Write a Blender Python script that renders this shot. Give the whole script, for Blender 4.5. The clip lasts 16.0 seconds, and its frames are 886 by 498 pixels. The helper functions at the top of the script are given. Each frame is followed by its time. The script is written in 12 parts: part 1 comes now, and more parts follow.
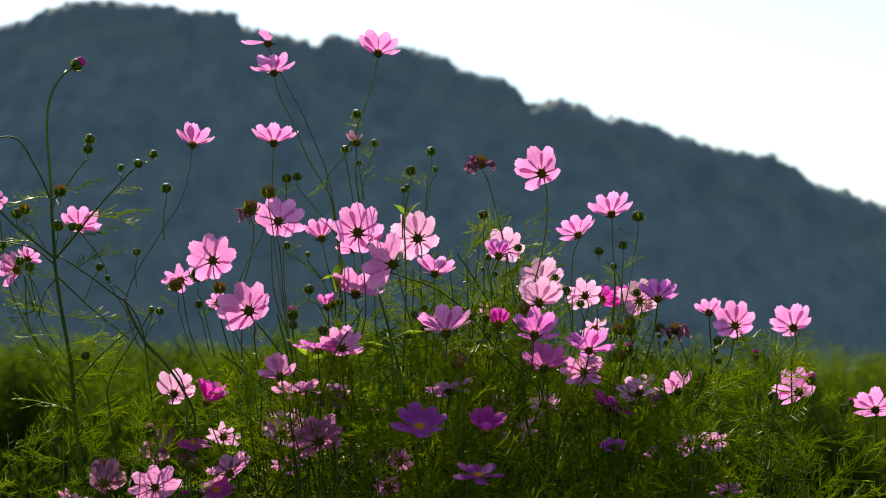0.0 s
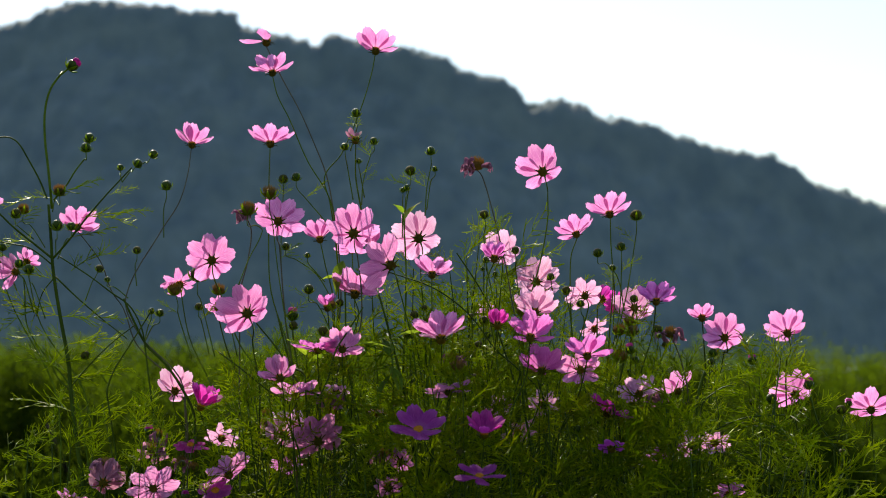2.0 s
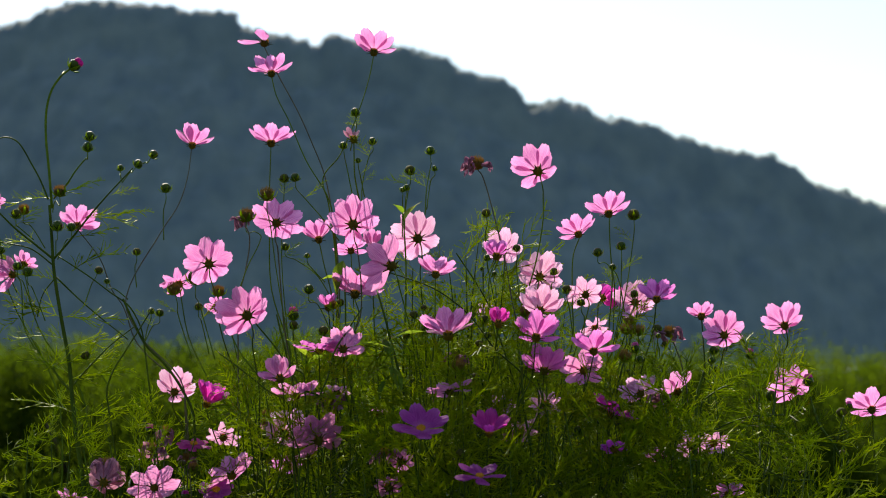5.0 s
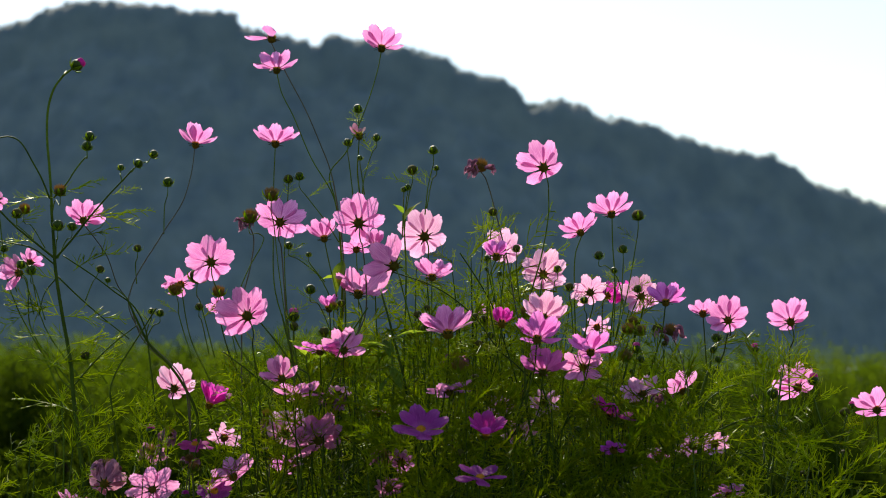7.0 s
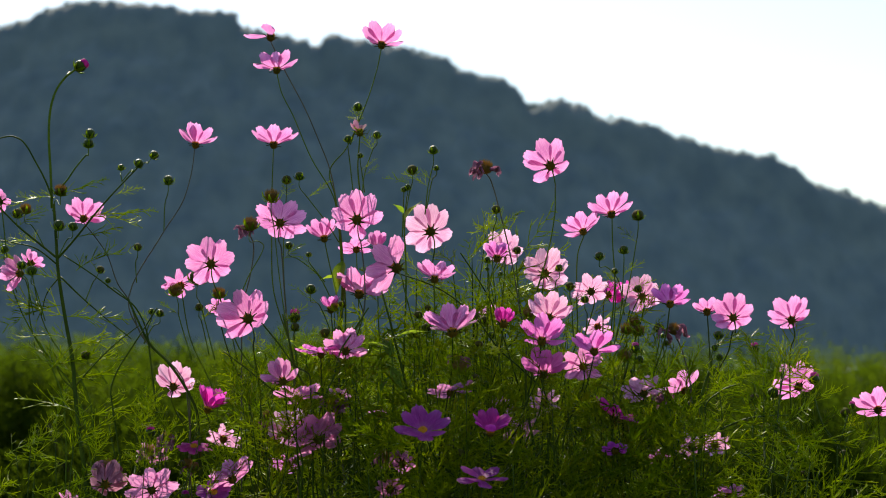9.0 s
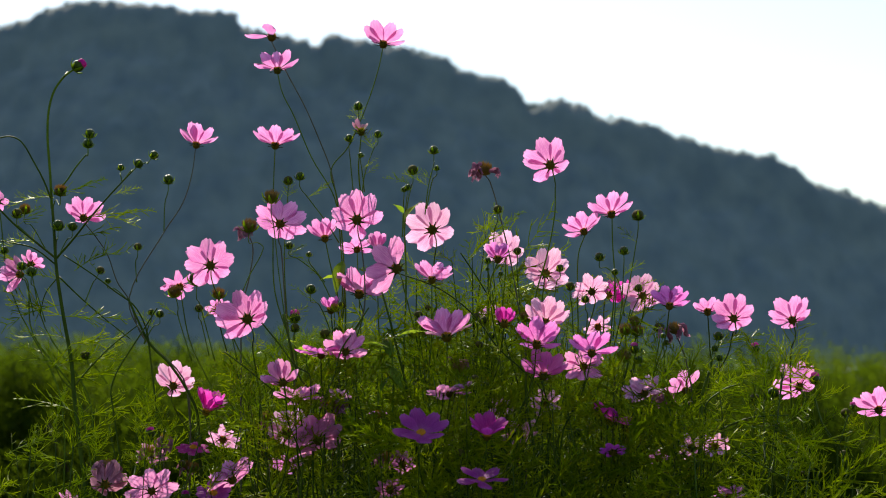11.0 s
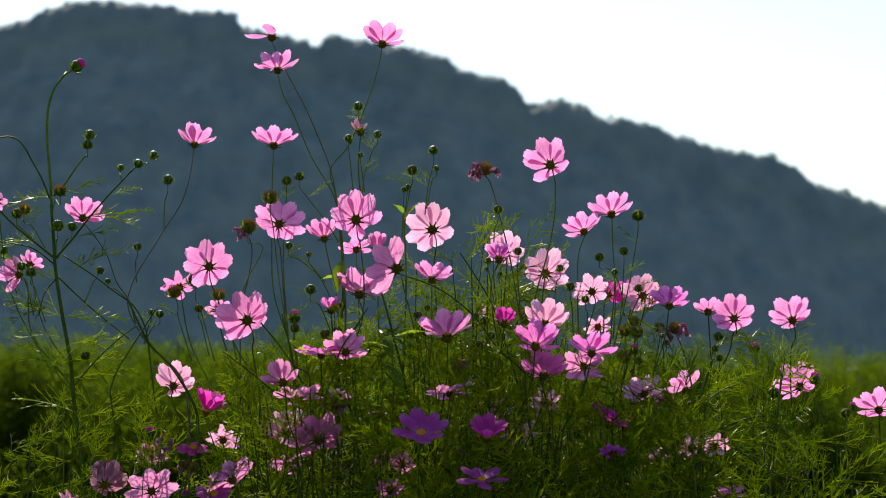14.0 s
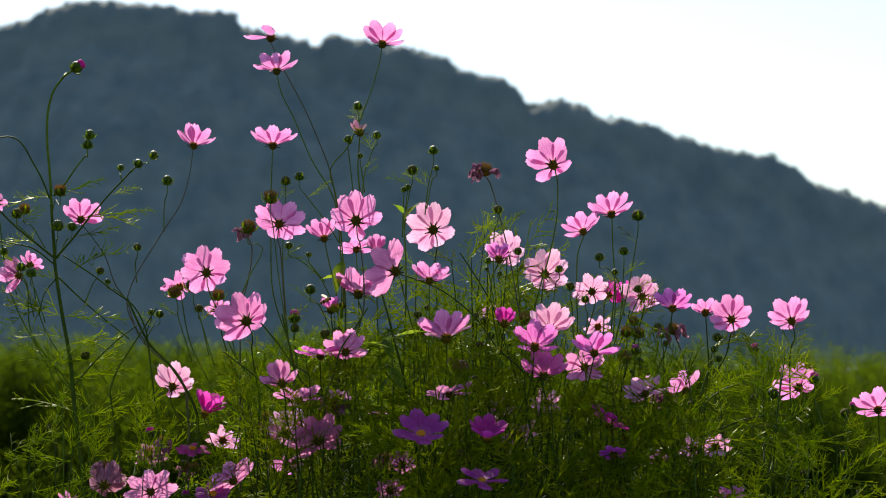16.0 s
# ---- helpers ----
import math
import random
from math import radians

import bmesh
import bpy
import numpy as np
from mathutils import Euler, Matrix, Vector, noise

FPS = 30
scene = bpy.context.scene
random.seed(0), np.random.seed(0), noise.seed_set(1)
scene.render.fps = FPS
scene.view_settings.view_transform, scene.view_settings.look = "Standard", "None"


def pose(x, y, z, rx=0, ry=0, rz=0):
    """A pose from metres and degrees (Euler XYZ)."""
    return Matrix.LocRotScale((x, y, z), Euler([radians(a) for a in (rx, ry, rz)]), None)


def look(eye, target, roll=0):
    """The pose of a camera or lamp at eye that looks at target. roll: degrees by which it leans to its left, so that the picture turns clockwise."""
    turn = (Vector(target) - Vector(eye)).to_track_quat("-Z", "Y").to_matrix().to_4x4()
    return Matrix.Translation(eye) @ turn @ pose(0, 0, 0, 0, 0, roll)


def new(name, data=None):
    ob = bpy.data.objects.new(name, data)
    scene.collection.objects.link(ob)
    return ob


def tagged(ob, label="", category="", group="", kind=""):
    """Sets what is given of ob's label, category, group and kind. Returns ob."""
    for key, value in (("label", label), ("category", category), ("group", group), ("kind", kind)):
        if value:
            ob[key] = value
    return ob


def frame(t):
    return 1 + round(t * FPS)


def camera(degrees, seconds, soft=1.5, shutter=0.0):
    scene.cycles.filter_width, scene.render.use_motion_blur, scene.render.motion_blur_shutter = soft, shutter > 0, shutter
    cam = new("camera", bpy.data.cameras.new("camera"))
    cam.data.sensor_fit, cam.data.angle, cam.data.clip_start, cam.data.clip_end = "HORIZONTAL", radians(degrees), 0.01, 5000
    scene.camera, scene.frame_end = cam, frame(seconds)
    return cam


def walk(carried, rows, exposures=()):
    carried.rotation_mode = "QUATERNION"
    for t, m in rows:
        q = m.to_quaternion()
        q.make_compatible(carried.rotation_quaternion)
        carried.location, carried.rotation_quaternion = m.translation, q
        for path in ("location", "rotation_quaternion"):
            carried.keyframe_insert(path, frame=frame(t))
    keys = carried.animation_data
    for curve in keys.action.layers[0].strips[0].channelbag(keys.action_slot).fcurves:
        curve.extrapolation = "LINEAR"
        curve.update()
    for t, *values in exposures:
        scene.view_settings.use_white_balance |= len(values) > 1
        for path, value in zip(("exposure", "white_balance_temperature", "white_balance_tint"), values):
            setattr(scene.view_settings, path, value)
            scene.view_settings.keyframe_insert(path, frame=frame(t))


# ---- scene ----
# ---------------------------------------------------------------- camera
cam = camera(28.0, 16.0, soft=1.0)
cam.data.dof.use_dof = True
cam.data.dof.focus_distance = 2.5
cam.data.dof.aperture_fstop = 7.0
walk(cam, [(0.0, pose(0, 0, 0.9, 94, 0, 0)), (16.0, pose(0, 0, 0.9, 94, 0, 0))],
     exposures=[(0.0, 1.0), (16.0, 1.0)])

# ---------------------------------------------------------------- light
SUN_HEIGHT, SUN_TURN = 46.0, -18.0     # degrees above the horizon; degrees from straight ahead, to the right
world = bpy.data.worlds.new("sky")
scene.world = world
world.use_nodes = True
sky = world.node_tree.nodes.new("ShaderNodeTexSky")
sky.sky_type = "NISHITA"
sky.sun_disc = False
sky.sun_elevation = radians(SUN_HEIGHT)
sky.sun_rotation = radians(SUN_TURN)
sky.dust_density = 1.0
sky.air_density = 1.3
sky.ozone_density = 2.5
background = world.node_tree.nodes["Background"]
background.inputs["Strength"].default_value = 0.090
world.node_tree.links.new(sky.outputs["Color"], background.inputs["Color"])

sun_data = bpy.data.lights.new("sun", "SUN")
sun_data.energy = 3.5
sun_data.angle = radians(0.5)
sun_data.color = (1.0, 0.88, 0.70)
sun = new("sun", sun_data)
h, a = radians(SUN_HEIGHT), radians(SUN_TURN)
to_sun = Vector((math.cos(h) * math.sin(a), math.cos(h) * math.cos(a), math.sin(h)))
sun.matrix_world = look(to_sun * 50, (0, 0, 0))


# ---------------------------------------------------------------- materials
def nodes_of(name):
    mat = bpy.data.materials.new(name)
    mat.use_nodes = True
    nt = mat.node_tree
    nt.nodes.clear()
    out = nt.nodes.new("ShaderNodeOutputMaterial")
    return mat, nt, out


def ramp_of(nt, fac, stops):
    r = nt.nodes.new("ShaderNodeValToRGB")
    while len(r.color_ramp.elements) < len(stops):
        r.color_ramp.elements.new(0.5)
    for e, (p, c) in zip(r.color_ramp.elements, stops):
        e.position, e.color = p, (*c, 1)
    nt.links.new(fac, r.inputs["Fac"])
    return r.outputs["Color"]


def noise_of(nt, scale, detail=3.0, stretch=None):
    co = nt.nodes.new("ShaderNodeTexCoord")
    n = nt.nodes.new("ShaderNodeTexNoise")
    n.inputs["Scale"].default_value, n.inputs["Detail"].default_value = scale, detail
    if stretch:
        m = nt.nodes.new("ShaderNodeMapping")
        m.inputs["Scale"].default_value = stretch
        nt.links.new(co.outputs["Object"], m.inputs["Vector"])
        nt.links.new(m.outputs["Vector"], n.inputs["Vector"])
    else:
        nt.links.new(co.outputs["Object"], n.inputs["Vector"])
    return n.outputs["Fac"]


def mixed(nt, kind, fac, a, b):
    m = nt.nodes.new("ShaderNodeMix")
    m.data_type, m.blend_type = "RGBA", kind
    if isinstance(fac, float):
        m.inputs[0].default_value = fac
    else:
        nt.links.new(fac, m.inputs[0])
    for socket, v in ((m.inputs[6], a), (m.inputs[7], b)):
        if isinstance(v, tuple):
            socket.default_value = (*v, 1)
        else:
            nt.links.new(v, socket)
    return m.outputs[2]


def thin_leafy(nt, out, colour, through_colour, share, gloss, rough, height=None, relief=0.3):
    """Diffuse and see-through light of a thin leaf or petal, with a soft gloss."""
    d = nt.nodes.new("ShaderNodeBsdfPrincipled")
    d.inputs["Roughness"].default_value = rough
    d.inputs["Specular IOR Level"].default_value = gloss
    t = nt.nodes.new("ShaderNodeBsdfTranslucent")
    mix = nt.nodes.new("ShaderNodeMixShader")
    mix.inputs[0].default_value = share
    nt.links.new(colour, d.inputs["Base Color"])
    nt.links.new(through_colour, t.inputs["Color"])
    nt.links.new(d.outputs[0], mix.inputs[1])
    nt.links.new(t.outputs[0], mix.inputs[2])
    if height is not None:
        b = nt.nodes.new("ShaderNodeBump")
        b.inputs["Strength"].default_value, b.inputs["Distance"].default_value = relief, 0.001
        nt.links.new(height, b.inputs["Height"])
        nt.links.new(b.outputs[0], d.inputs["Normal"])
        nt.links.new(b.outputs[0], t.inputs["Normal"])
    nt.links.new(mix.outputs[0], out.inputs["Surface"])


def petal_material(name, deep, light, share=0.72):
    """Petal: fine veins along its length, a pale rim and claw, each petal a little different."""
    mat, nt, out = nodes_of(name)
    veins = noise_of(nt, 9.0, 3.0, (4.5, 0.35, 1.0))
    fine = noise_of(nt, 26.0, 2.0, (4.0, 0.12, 1.0))
    blotch = noise_of(nt, 2.2, 2.0)
    info = nt.nodes.new("ShaderNodeObjectInfo")
    col = ramp_of(nt, veins, [(0.3, deep), (0.62, light)])
    col = mixed(nt, "MULTIPLY", 0.55, col, ramp_of(nt, fine, [(0.36, (0.80, 0.62, 0.78)), (0.6, (1, 1, 1))]))
    col = mixed(nt, "MULTIPLY", 0.35, col, ramp_of(nt, blotch, [(0.3, (0.75, 0.68, 0.78)), (0.7, (1, 1, 1))]))
    col = mixed(nt, "MULTIPLY", 0.6, col, ramp_of(nt, info.outputs["Random"], [(0.0, (0.78, 0.70, 0.84)), (0.6, (1, 1, 1))]))
    where = nt.nodes.new("ShaderNodeTexCoord")
    axes = nt.nodes.new("ShaderNodeSeparateXYZ")
    nt.links.new(where.outputs["Object"], axes.inputs[0])
    claw = ramp_of(nt, axes.outputs["Y"], [(0.04, (0.4, 0.4, 0.4)), (0.36, (0, 0, 0))])
    col = mixed(nt, "MIX", claw, col, tuple(0.6 * c + 0.4 * w for c, w in zip(light, (0.95, 0.62, 0.66))))
    rim = ramp_of(nt, axes.outputs["Y"], [(0.62, (0, 0, 0)), (1.0, (0.42, 0.42, 0.42))])
    col = mixed(nt, "MIX", rim, col, tuple(min(0.92, 1.18 * c + 0.10) for c in light))
    thin_leafy(nt, out, col, col, share, 0.25, 0.55, veins, 0.45)
    return mat


def leaf_material(name, dark, light, see, share=0.45, gloss=0.5, rough=0.35, scale=30.0):
    mat, nt, out = nodes_of(name)
    n = noise_of(nt, scale, 2.0)
    info = nt.nodes.new("ShaderNodeObjectInfo")
    col = ramp_of(nt, n, [(0.3, dark), (0.7, light)])
    col = mixed(nt, "MULTIPLY", 0.6, col, ramp_of(nt, info.outputs["Random"], [(0.0, (0.6, 0.7, 0.6)), (1.0, (1.1, 1.0, 0.9))]))
    thr = mixed(nt, "MULTIPLY", 0.6, see, ramp_of(nt, n, [(0.3, (0.6, 0.7, 0.5)), (0.7, (1, 1, 1))]))
    thr = mixed(nt, "MULTIPLY", 0.8, thr, ramp_of(nt, info.outputs["Random"], [(0.0, (0.45, 0.55, 0.5)), (1.0, (1.1, 1.05, 1.0))]))
    thin_leafy(nt, out, col, thr, share, gloss, rough)
    return mat


def solid_material(name, dark, light, scale, rough=0.6, gloss=0.4, relief=0.4, distance=0.001):
    mat, nt, out = nodes_of(name)
    n = noise_of(nt, scale, 4.0)
    fine = noise_of(nt, scale * 6, 2.0)
    col = mixed(nt, "MULTIPLY", 0.4, ramp_of(nt, n, [(0.3, dark), (0.7, light)]),
                ramp_of(nt, fine, [(0.3, (0.6, 0.6, 0.6)), (0.7, (1, 1, 1))]))
    p = nt.nodes.new("ShaderNodeBsdfPrincipled")
    p.inputs["Roughness"].default_value = rough
    p.inputs["Specular IOR Level"].default_value = gloss
    nt.links.new(col, p.inputs["Base Color"])
    b = nt.nodes.new("ShaderNodeBump")
    b.inputs["Strength"].default_value, b.inputs["Distance"].default_value = relief, distance
    nt.links.new(fine, b.inputs["Height"])
    nt.links.new(b.outputs[0], p.inputs["Normal"])
    nt.links.new(p.outputs[0], out.inputs["Surface"])
    return mat


PINK = petal_material("pink_petal", (0.64, 0.168, 0.458), (0.775, 0.31, 0.58))
PALE = petal_material("pale_pink_petal", (0.67, 0.28, 0.48), (0.80, 0.45, 0.62))
MAUVE = petal_material("mauve_petal", (0.57, 0.17, 0.42), (0.71, 0.30, 0.53))
MAGENTA = petal_material("magenta_petal", (0.54, 0.018, 0.34), (0.72, 0.060, 0.47))
ORCHID = petal_material("orchid_petal", (0.56, 0.10, 0.42), (0.71, 0.21, 0.56))
PURPLE = petal_material("purple_petal", (0.43, 0.034, 0.40), (0.60, 0.095, 0.54))
WILTED = petal_material("wilted_petal", (0.33, 0.12, 0.19), (0.54, 0.26, 0.35), 0.6)
CALYX = leaf_material("calyx_green", (0.040, 0.036, 0.005), (0.120, 0.095, 0.012), (0.62, 0.42, 0.03), 0.42, 0.06, 0.7, 120.0)
DARK_BRACT = solid_material("dark_bract_green", (0.035, 0.038, 0.005), (0.090, 0.085, 0.012), 120, 0.7, 0.10)
DISC = solid_material("pollen_yellow", (0.50, 0.16, 0.01), (0.80, 0.36, 0.02), 300, 0.8, 0.2, 0.8)
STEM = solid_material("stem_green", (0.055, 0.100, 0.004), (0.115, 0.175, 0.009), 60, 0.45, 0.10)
BROWN_STEM = solid_material("stem_reddish_green", (0.05, 0.045, 0.02), (0.10, 0.09, 0.03), 60, 0.5, 0.4)
BUD = solid_material("bud_green", (0.024, 0.046, 0.003), (0.062, 0.094, 0.006), 150, 0.35, 0.12)
SEED = leaf_material("seed_head_brown", (0.12, 0.065, 0.02), (0.34, 0.20, 0.06), (0.75, 0.50, 0.16), 0.45, 0.1, 0.6)
POD = leaf_material("dry_pod", (0.05, 0.038, 0.010), (0.12, 0.085, 0.02), (0.70, 0.48, 0.10), 0.5, 0.2, 0.45)
# Darker copy of the stem green, with shade put into its colour.
SHADED_STEM = solid_material("shaded_stem_green", (0.030, 0.054, 0.003), (0.066, 0.100, 0.006), 50, 0.5, 0.08)
BRACT = leaf_material("bract_green", (0.05, 0.085, 0.004), (0.10, 0.15, 0.010), (0.66, 0.80, 0.04), 0.62, 0.06, 0.5, 200.0)
FEATHER = leaf_material("feathery_leaf", (0.042, 0.052, 0.002), (0.072, 0.085, 0.003), (0.62, 0.73, 0.016), 0.66, 0.09, 0.30)
BROAD = leaf_material("broad_leaf", (0.04, 0.09, 0.012), (0.08, 0.15, 0.02), (0.36, 0.50, 0.03), 0.55, 0.08, 0.5)
SHRUB_LEAF = leaf_material("shrub_leaf", (0.014, 0.024, 0.003), (0.03, 0.045, 0.005), (0.19, 0.28, 0.006), 0.38, 0.03, 0.7, 6.0)
# Blue-grey leaves: the haze over the hill is put into the base colour.
HAZY_FOREST = leaf_material("hazy_forest_leaf", (0.111, 0.156, 0.173), (0.170, 0.221, 0.222), (0.08, 0.11, 0.09), 0.08, 0.15, 0.8, 0.11)
# Paler copy of the forest leaf: more haze and a lighter crest painted in.
HAZY_CREST = leaf_material("hazy_crest_leaf", (0.29, 0.37, 0.37), (0.36, 0.45, 0.43), (0.40, 0.48, 0.38), 0.15, 0.1, 0.8, 0.10)
BEE_DARK = solid_material("bee_brown", (0.020, 0.012, 0.006), (0.05, 0.03, 0.012), 400, 0.6, 0.3)
BEE_AMBER = solid_material("bee_amber", (0.26, 0.13, 0.02), (0.42, 0.24, 0.05), 600, 0.8, 0.2)
BEE_WING = leaf_material("bee_wing", (0.30, 0.28, 0.24), (0.42, 0.40, 0.36), (0.75, 0.72, 0.66), 0.7, 0.4, 0.3)
BARK = solid_material("bark", (0.05, 0.035, 0.025), (0.12, 0.09, 0.06), 20, 0.9, 0.2, 0.6, 0.01)
EARTH = solid_material("grassy_earth", (0.03, 0.04, 0.012), (0.07, 0.085, 0.03), 3.0, 0.95, 0.1, 0.8, 0.02)


# ---------------------------------------------------------------- mesh helpers
def part(name, bm, material, parent, label="", smooth=True):
    me = bpy.data.meshes.new(name)
    bm.to_mesh(me)
    bm.free()
    me.materials.append(material)
    if smooth:
        me.polygons.foreach_set("use_smooth", [True] * len(me.polygons))
    ob = new(name, me)
    ob.parent = parent
    return tagged(ob, label)


def mesh_of(name, verts, faces, material, smooth=True):
    me = bpy.data.meshes.new(name)
    me.from_pydata([tuple(v) for v in verts], [], faces)
    me.materials.append(material)
    if smooth:
        me.polygons.foreach_set("use_smooth", [True] * len(me.polygons))
    me.update()
    return me


def piece(name, me, parent, m, label=""):
    ob = new(name, me)
    ob.parent = parent
    ob.matrix_basis = m
    return tagged(ob, label)


def with_material(me, material):
    """The same mesh in another material."""
    key = me.name + material.name
    if key not in VARIANTS:
        c = me.copy()
        c.materials.clear()
        c.materials.append(material)
        VARIANTS[key] = c
    return VARIANTS[key]


VARIANTS = {}


def smooth_path(pts, steps=6):
    """Points on a smooth curve through pts."""
    pts = [Vector(p) for p in pts]
    n, out = len(pts), []
    ways = [(pts[min(i + 1, n - 1)] - pts[max(i - 1, 0)]).normalized() for i in range(n)]
    for i in range(n - 1):
        p, q = pts[i], pts[i + 1]
        span = (q - p).length
        for k in range(steps):
            t = k / steps
            out.append(p * (2 * t ** 3 - 3 * t * t + 1) + ways[i] * span * (t ** 3 - 2 * t * t + t)
                       + q * (3 * t * t - 2 * t ** 3) + ways[i + 1] * span * (t ** 3 - t * t))
    return out + [pts[-1]]


def tube_data(verts, faces, path, r0, r1, sides=5):
    """Add a tapered tube along path to the lists verts and faces."""
    base, n = len(verts), len(path)
    for i, p in enumerate(path):
        d = (path[min(i + 1, n - 1)] - path[max(i - 1, 0)]).normalized()
        u = d.cross(Vector((0.31, 0.95, 0.07))).normalized()
        w = d.cross(u)
        r = r0 + (r1 - r0) * i / (n - 1)
        for k in range(sides):
            a = 2 * math.pi * k / sides
            verts.append(p + u * (r * math.cos(a)) + w * (r * math.sin(a)))
    for i in range(n - 1):
        for k in range(sides):
            k2 = (k + 1) % sides
            faces.append((base + i * sides + k, base + i * sides + k2, base + (i + 1) * sides + k2, base + (i + 1) * sides + k))
    faces.append(tuple(base + k for k in range(sides))[::-1])
    faces.append(tuple(base + (n - 1) * sides + k for k in range(sides)))


def stem_part(name, pts, r0, r1, parent, material, steps=6, label=""):
    verts, faces = [], []
    tube_data(verts, faces, smooth_path(pts, steps), r0, r1, 6)
    return piece(name, mesh_of(name, verts, faces, material), parent, Matrix.Identity(4), label)


def aim(axis):
    """The turn that takes z onto axis and keeps x level to the right."""
    z = Vector(axis).normalized()
    x = (Vector((1, 0, 0)) - z * z.x).normalized()
    y = z.cross(x)
    return Matrix((x, y, z)).transposed().to_4x4()


def revolved(profile, sides, ridge=0.0):
    """Vertices and faces of a body of revolution round z with a fluted surface."""
    verts, faces = [], []
    for r, z in profile:
        for k in range(sides):
            a = 2 * math.pi * k / sides
            q = r * (1 + (ridge if k % 2 else -ridge))
            verts.append((q * math.cos(a), q * math.sin(a), z))
    for i in range(len(profile) - 1):
        for k in range(sides):
            k2 = (k + 1) % sides
            faces.append((i * sides + k, i * sides + k2, (i + 1) * sides + k2, (i + 1) * sides + k))
    faces.append(tuple(range(sides))[::-1])
    faces.append(tuple((len(profile) - 1) * sides + k for k in range(sides)))
    return verts, faces


# ---------------------------------------------------------------- shared shapes of the blossoms
def petal_shape(seed, crumple=0.0):
    """One petal of unit length along y: narrow claw, broad blade, three blunt teeth, two furrows."""
    rnd = random.Random(seed)
    verts, faces, rows, cols = [], [], 9, 11
    curl = rnd.uniform(-0.10, 0.06)
    skew = rnd.uniform(-0.04, 0.04)
    phase = rnd.uniform(0, 6)
    for i in range(rows):
        u = i / (rows - 1)
        half = 0.052 + 0.250 * math.sin(math.pi / 2 * min(u / 0.74, 1)) ** 1.25
        if u > 0.74:
            half *= 1 - 0.24 * ((u - 0.74) / 0.26) ** 2
        for j in range(cols):
            v = -1 + 2 * j / (cols - 1)
            tip = 1.0 - 0.10 * v * v - 0.10 * v ** 6 + 0.028 * math.cos(3 * math.pi * v) + 0.011 * math.sin(7 * v + phase)
            x = v * half + skew * u * u
            y = u * (1 + (tip - 1) * u ** 1.5)
            z = curl * u * u - 0.035 * v * v * u + 0.014 * math.cos(3 * math.pi * v) * u + 0.012 * math.sin(6 * u + phase)
            if crumple:
                x *= 1 - 0.75 * crumple * u ** 0.5
                z += crumple * (0.22 * math.sin(5 * u + phase) + 0.10 * math.sin(9 * v + 3 * u + phase))
                y *= 1 - 0.25 * crumple * abs(math.sin(4 * v + phase))
            verts.append((x, y, z))
    for i in range(rows - 1):
        for j in range(cols - 1):
            a = i * cols + j
            faces.append((a, a + 1, a + cols + 1, a + cols))
    return mesh_of("petal", verts, faces, PINK)


PETALS = [petal_shape(s) for s in range(6)]
CRUMPLED = [petal_shape(20 + s, 0.9) for s in range(4)]
RAGGED = [petal_shape(40 + s, 0.42) for s in range(5)]


def calyx_shape():
    """Cup below the petals; the petals' plane is z = 0."""
    verts, faces = revolved([(0.03, -0.22), (0.10, -0.20), (0.155, -0.12), (0.165, -0.04), (0.12, 0.0)], 16, 0.04)
    return mesh_of("calyx", verts, faces, CALYX)


def outer_bract_shape():
    """One narrow bract that spreads from the cup, along x."""
    verts, faces = [], []
    for r, w, z in ((0.12, 0.035, -0.10), (0.24, 0.03, -0.05), (0.36, 0.003, -0.03)):
        verts += [(r, w, z), (r, -w, z), (r, 0, z - 0.02)]
    for i in (0, 3):
        faces += [(i, i + 1, i + 4, i + 3), (i + 1, i + 2, i + 5, i + 4), (i + 2, i, i + 3, i + 5)]
    return mesh_of("bract", verts, faces, DARK_BRACT)


def disc_shape():
    """Domed middle of a blossom covered with small florets."""
    verts, faces = revolved([(0.17, 0.0), (0.18, 0.05), (0.14, 0.09), (0.07, 0.115), (0.01, 0.12)], 14, 0.02)
    for k in range(34):
        r, a = 0.165 * math.sqrt((k + 0.5) / 34), k * 2.39996
        x, y, z, s = r * math.cos(a), r * math.sin(a), 0.115 - 1.9 * r * r, 0.016
        b = len(verts)
        verts += [(x - s, y - s, z), (x + s, y - s, z), (x + s, y + s, z), (x - s, y + s, z), (x, y, z + 0.05)]
        faces += [(b, b + 1, b + 4), (b + 1, b + 2, b + 4), (b + 2, b + 3, b + 4), (b + 3, b, b + 4)]
    return mesh_of("disc", verts, faces, DISC, False)


def bud_shape():
    """Round fluted bud of unit radius standing on z = -1."""
    verts, faces = revolved([(0.25, -0.95), (0.72, -0.75), (0.98, -0.2), (0.96, 0.2), (0.72, 0.62), (0.35, 0.82), (0.08, 0.86)], 16, 0.035)
    return mesh_of("bud_body", verts, faces, BUD)


def bract_shape():
    """One narrow pointed bract at the foot of a bud of unit radius, along x."""
    verts, faces = [], []
    for r, w, z in ((0.3, 0.22, -0.98), (1.12, 0.26, -0.6), (1.52, 0.03, 0.05)):
        verts += [(r, w, z), (r, -w, z), (r, 0, z - 0.12)]
    for i in (0, 3):
        faces += [(i, i + 1, i + 4, i + 3), (i + 1, i + 2, i + 5, i + 4), (i + 2, i, i + 3, i + 5)]
    return mesh_of("bract", verts, faces, BRACT)


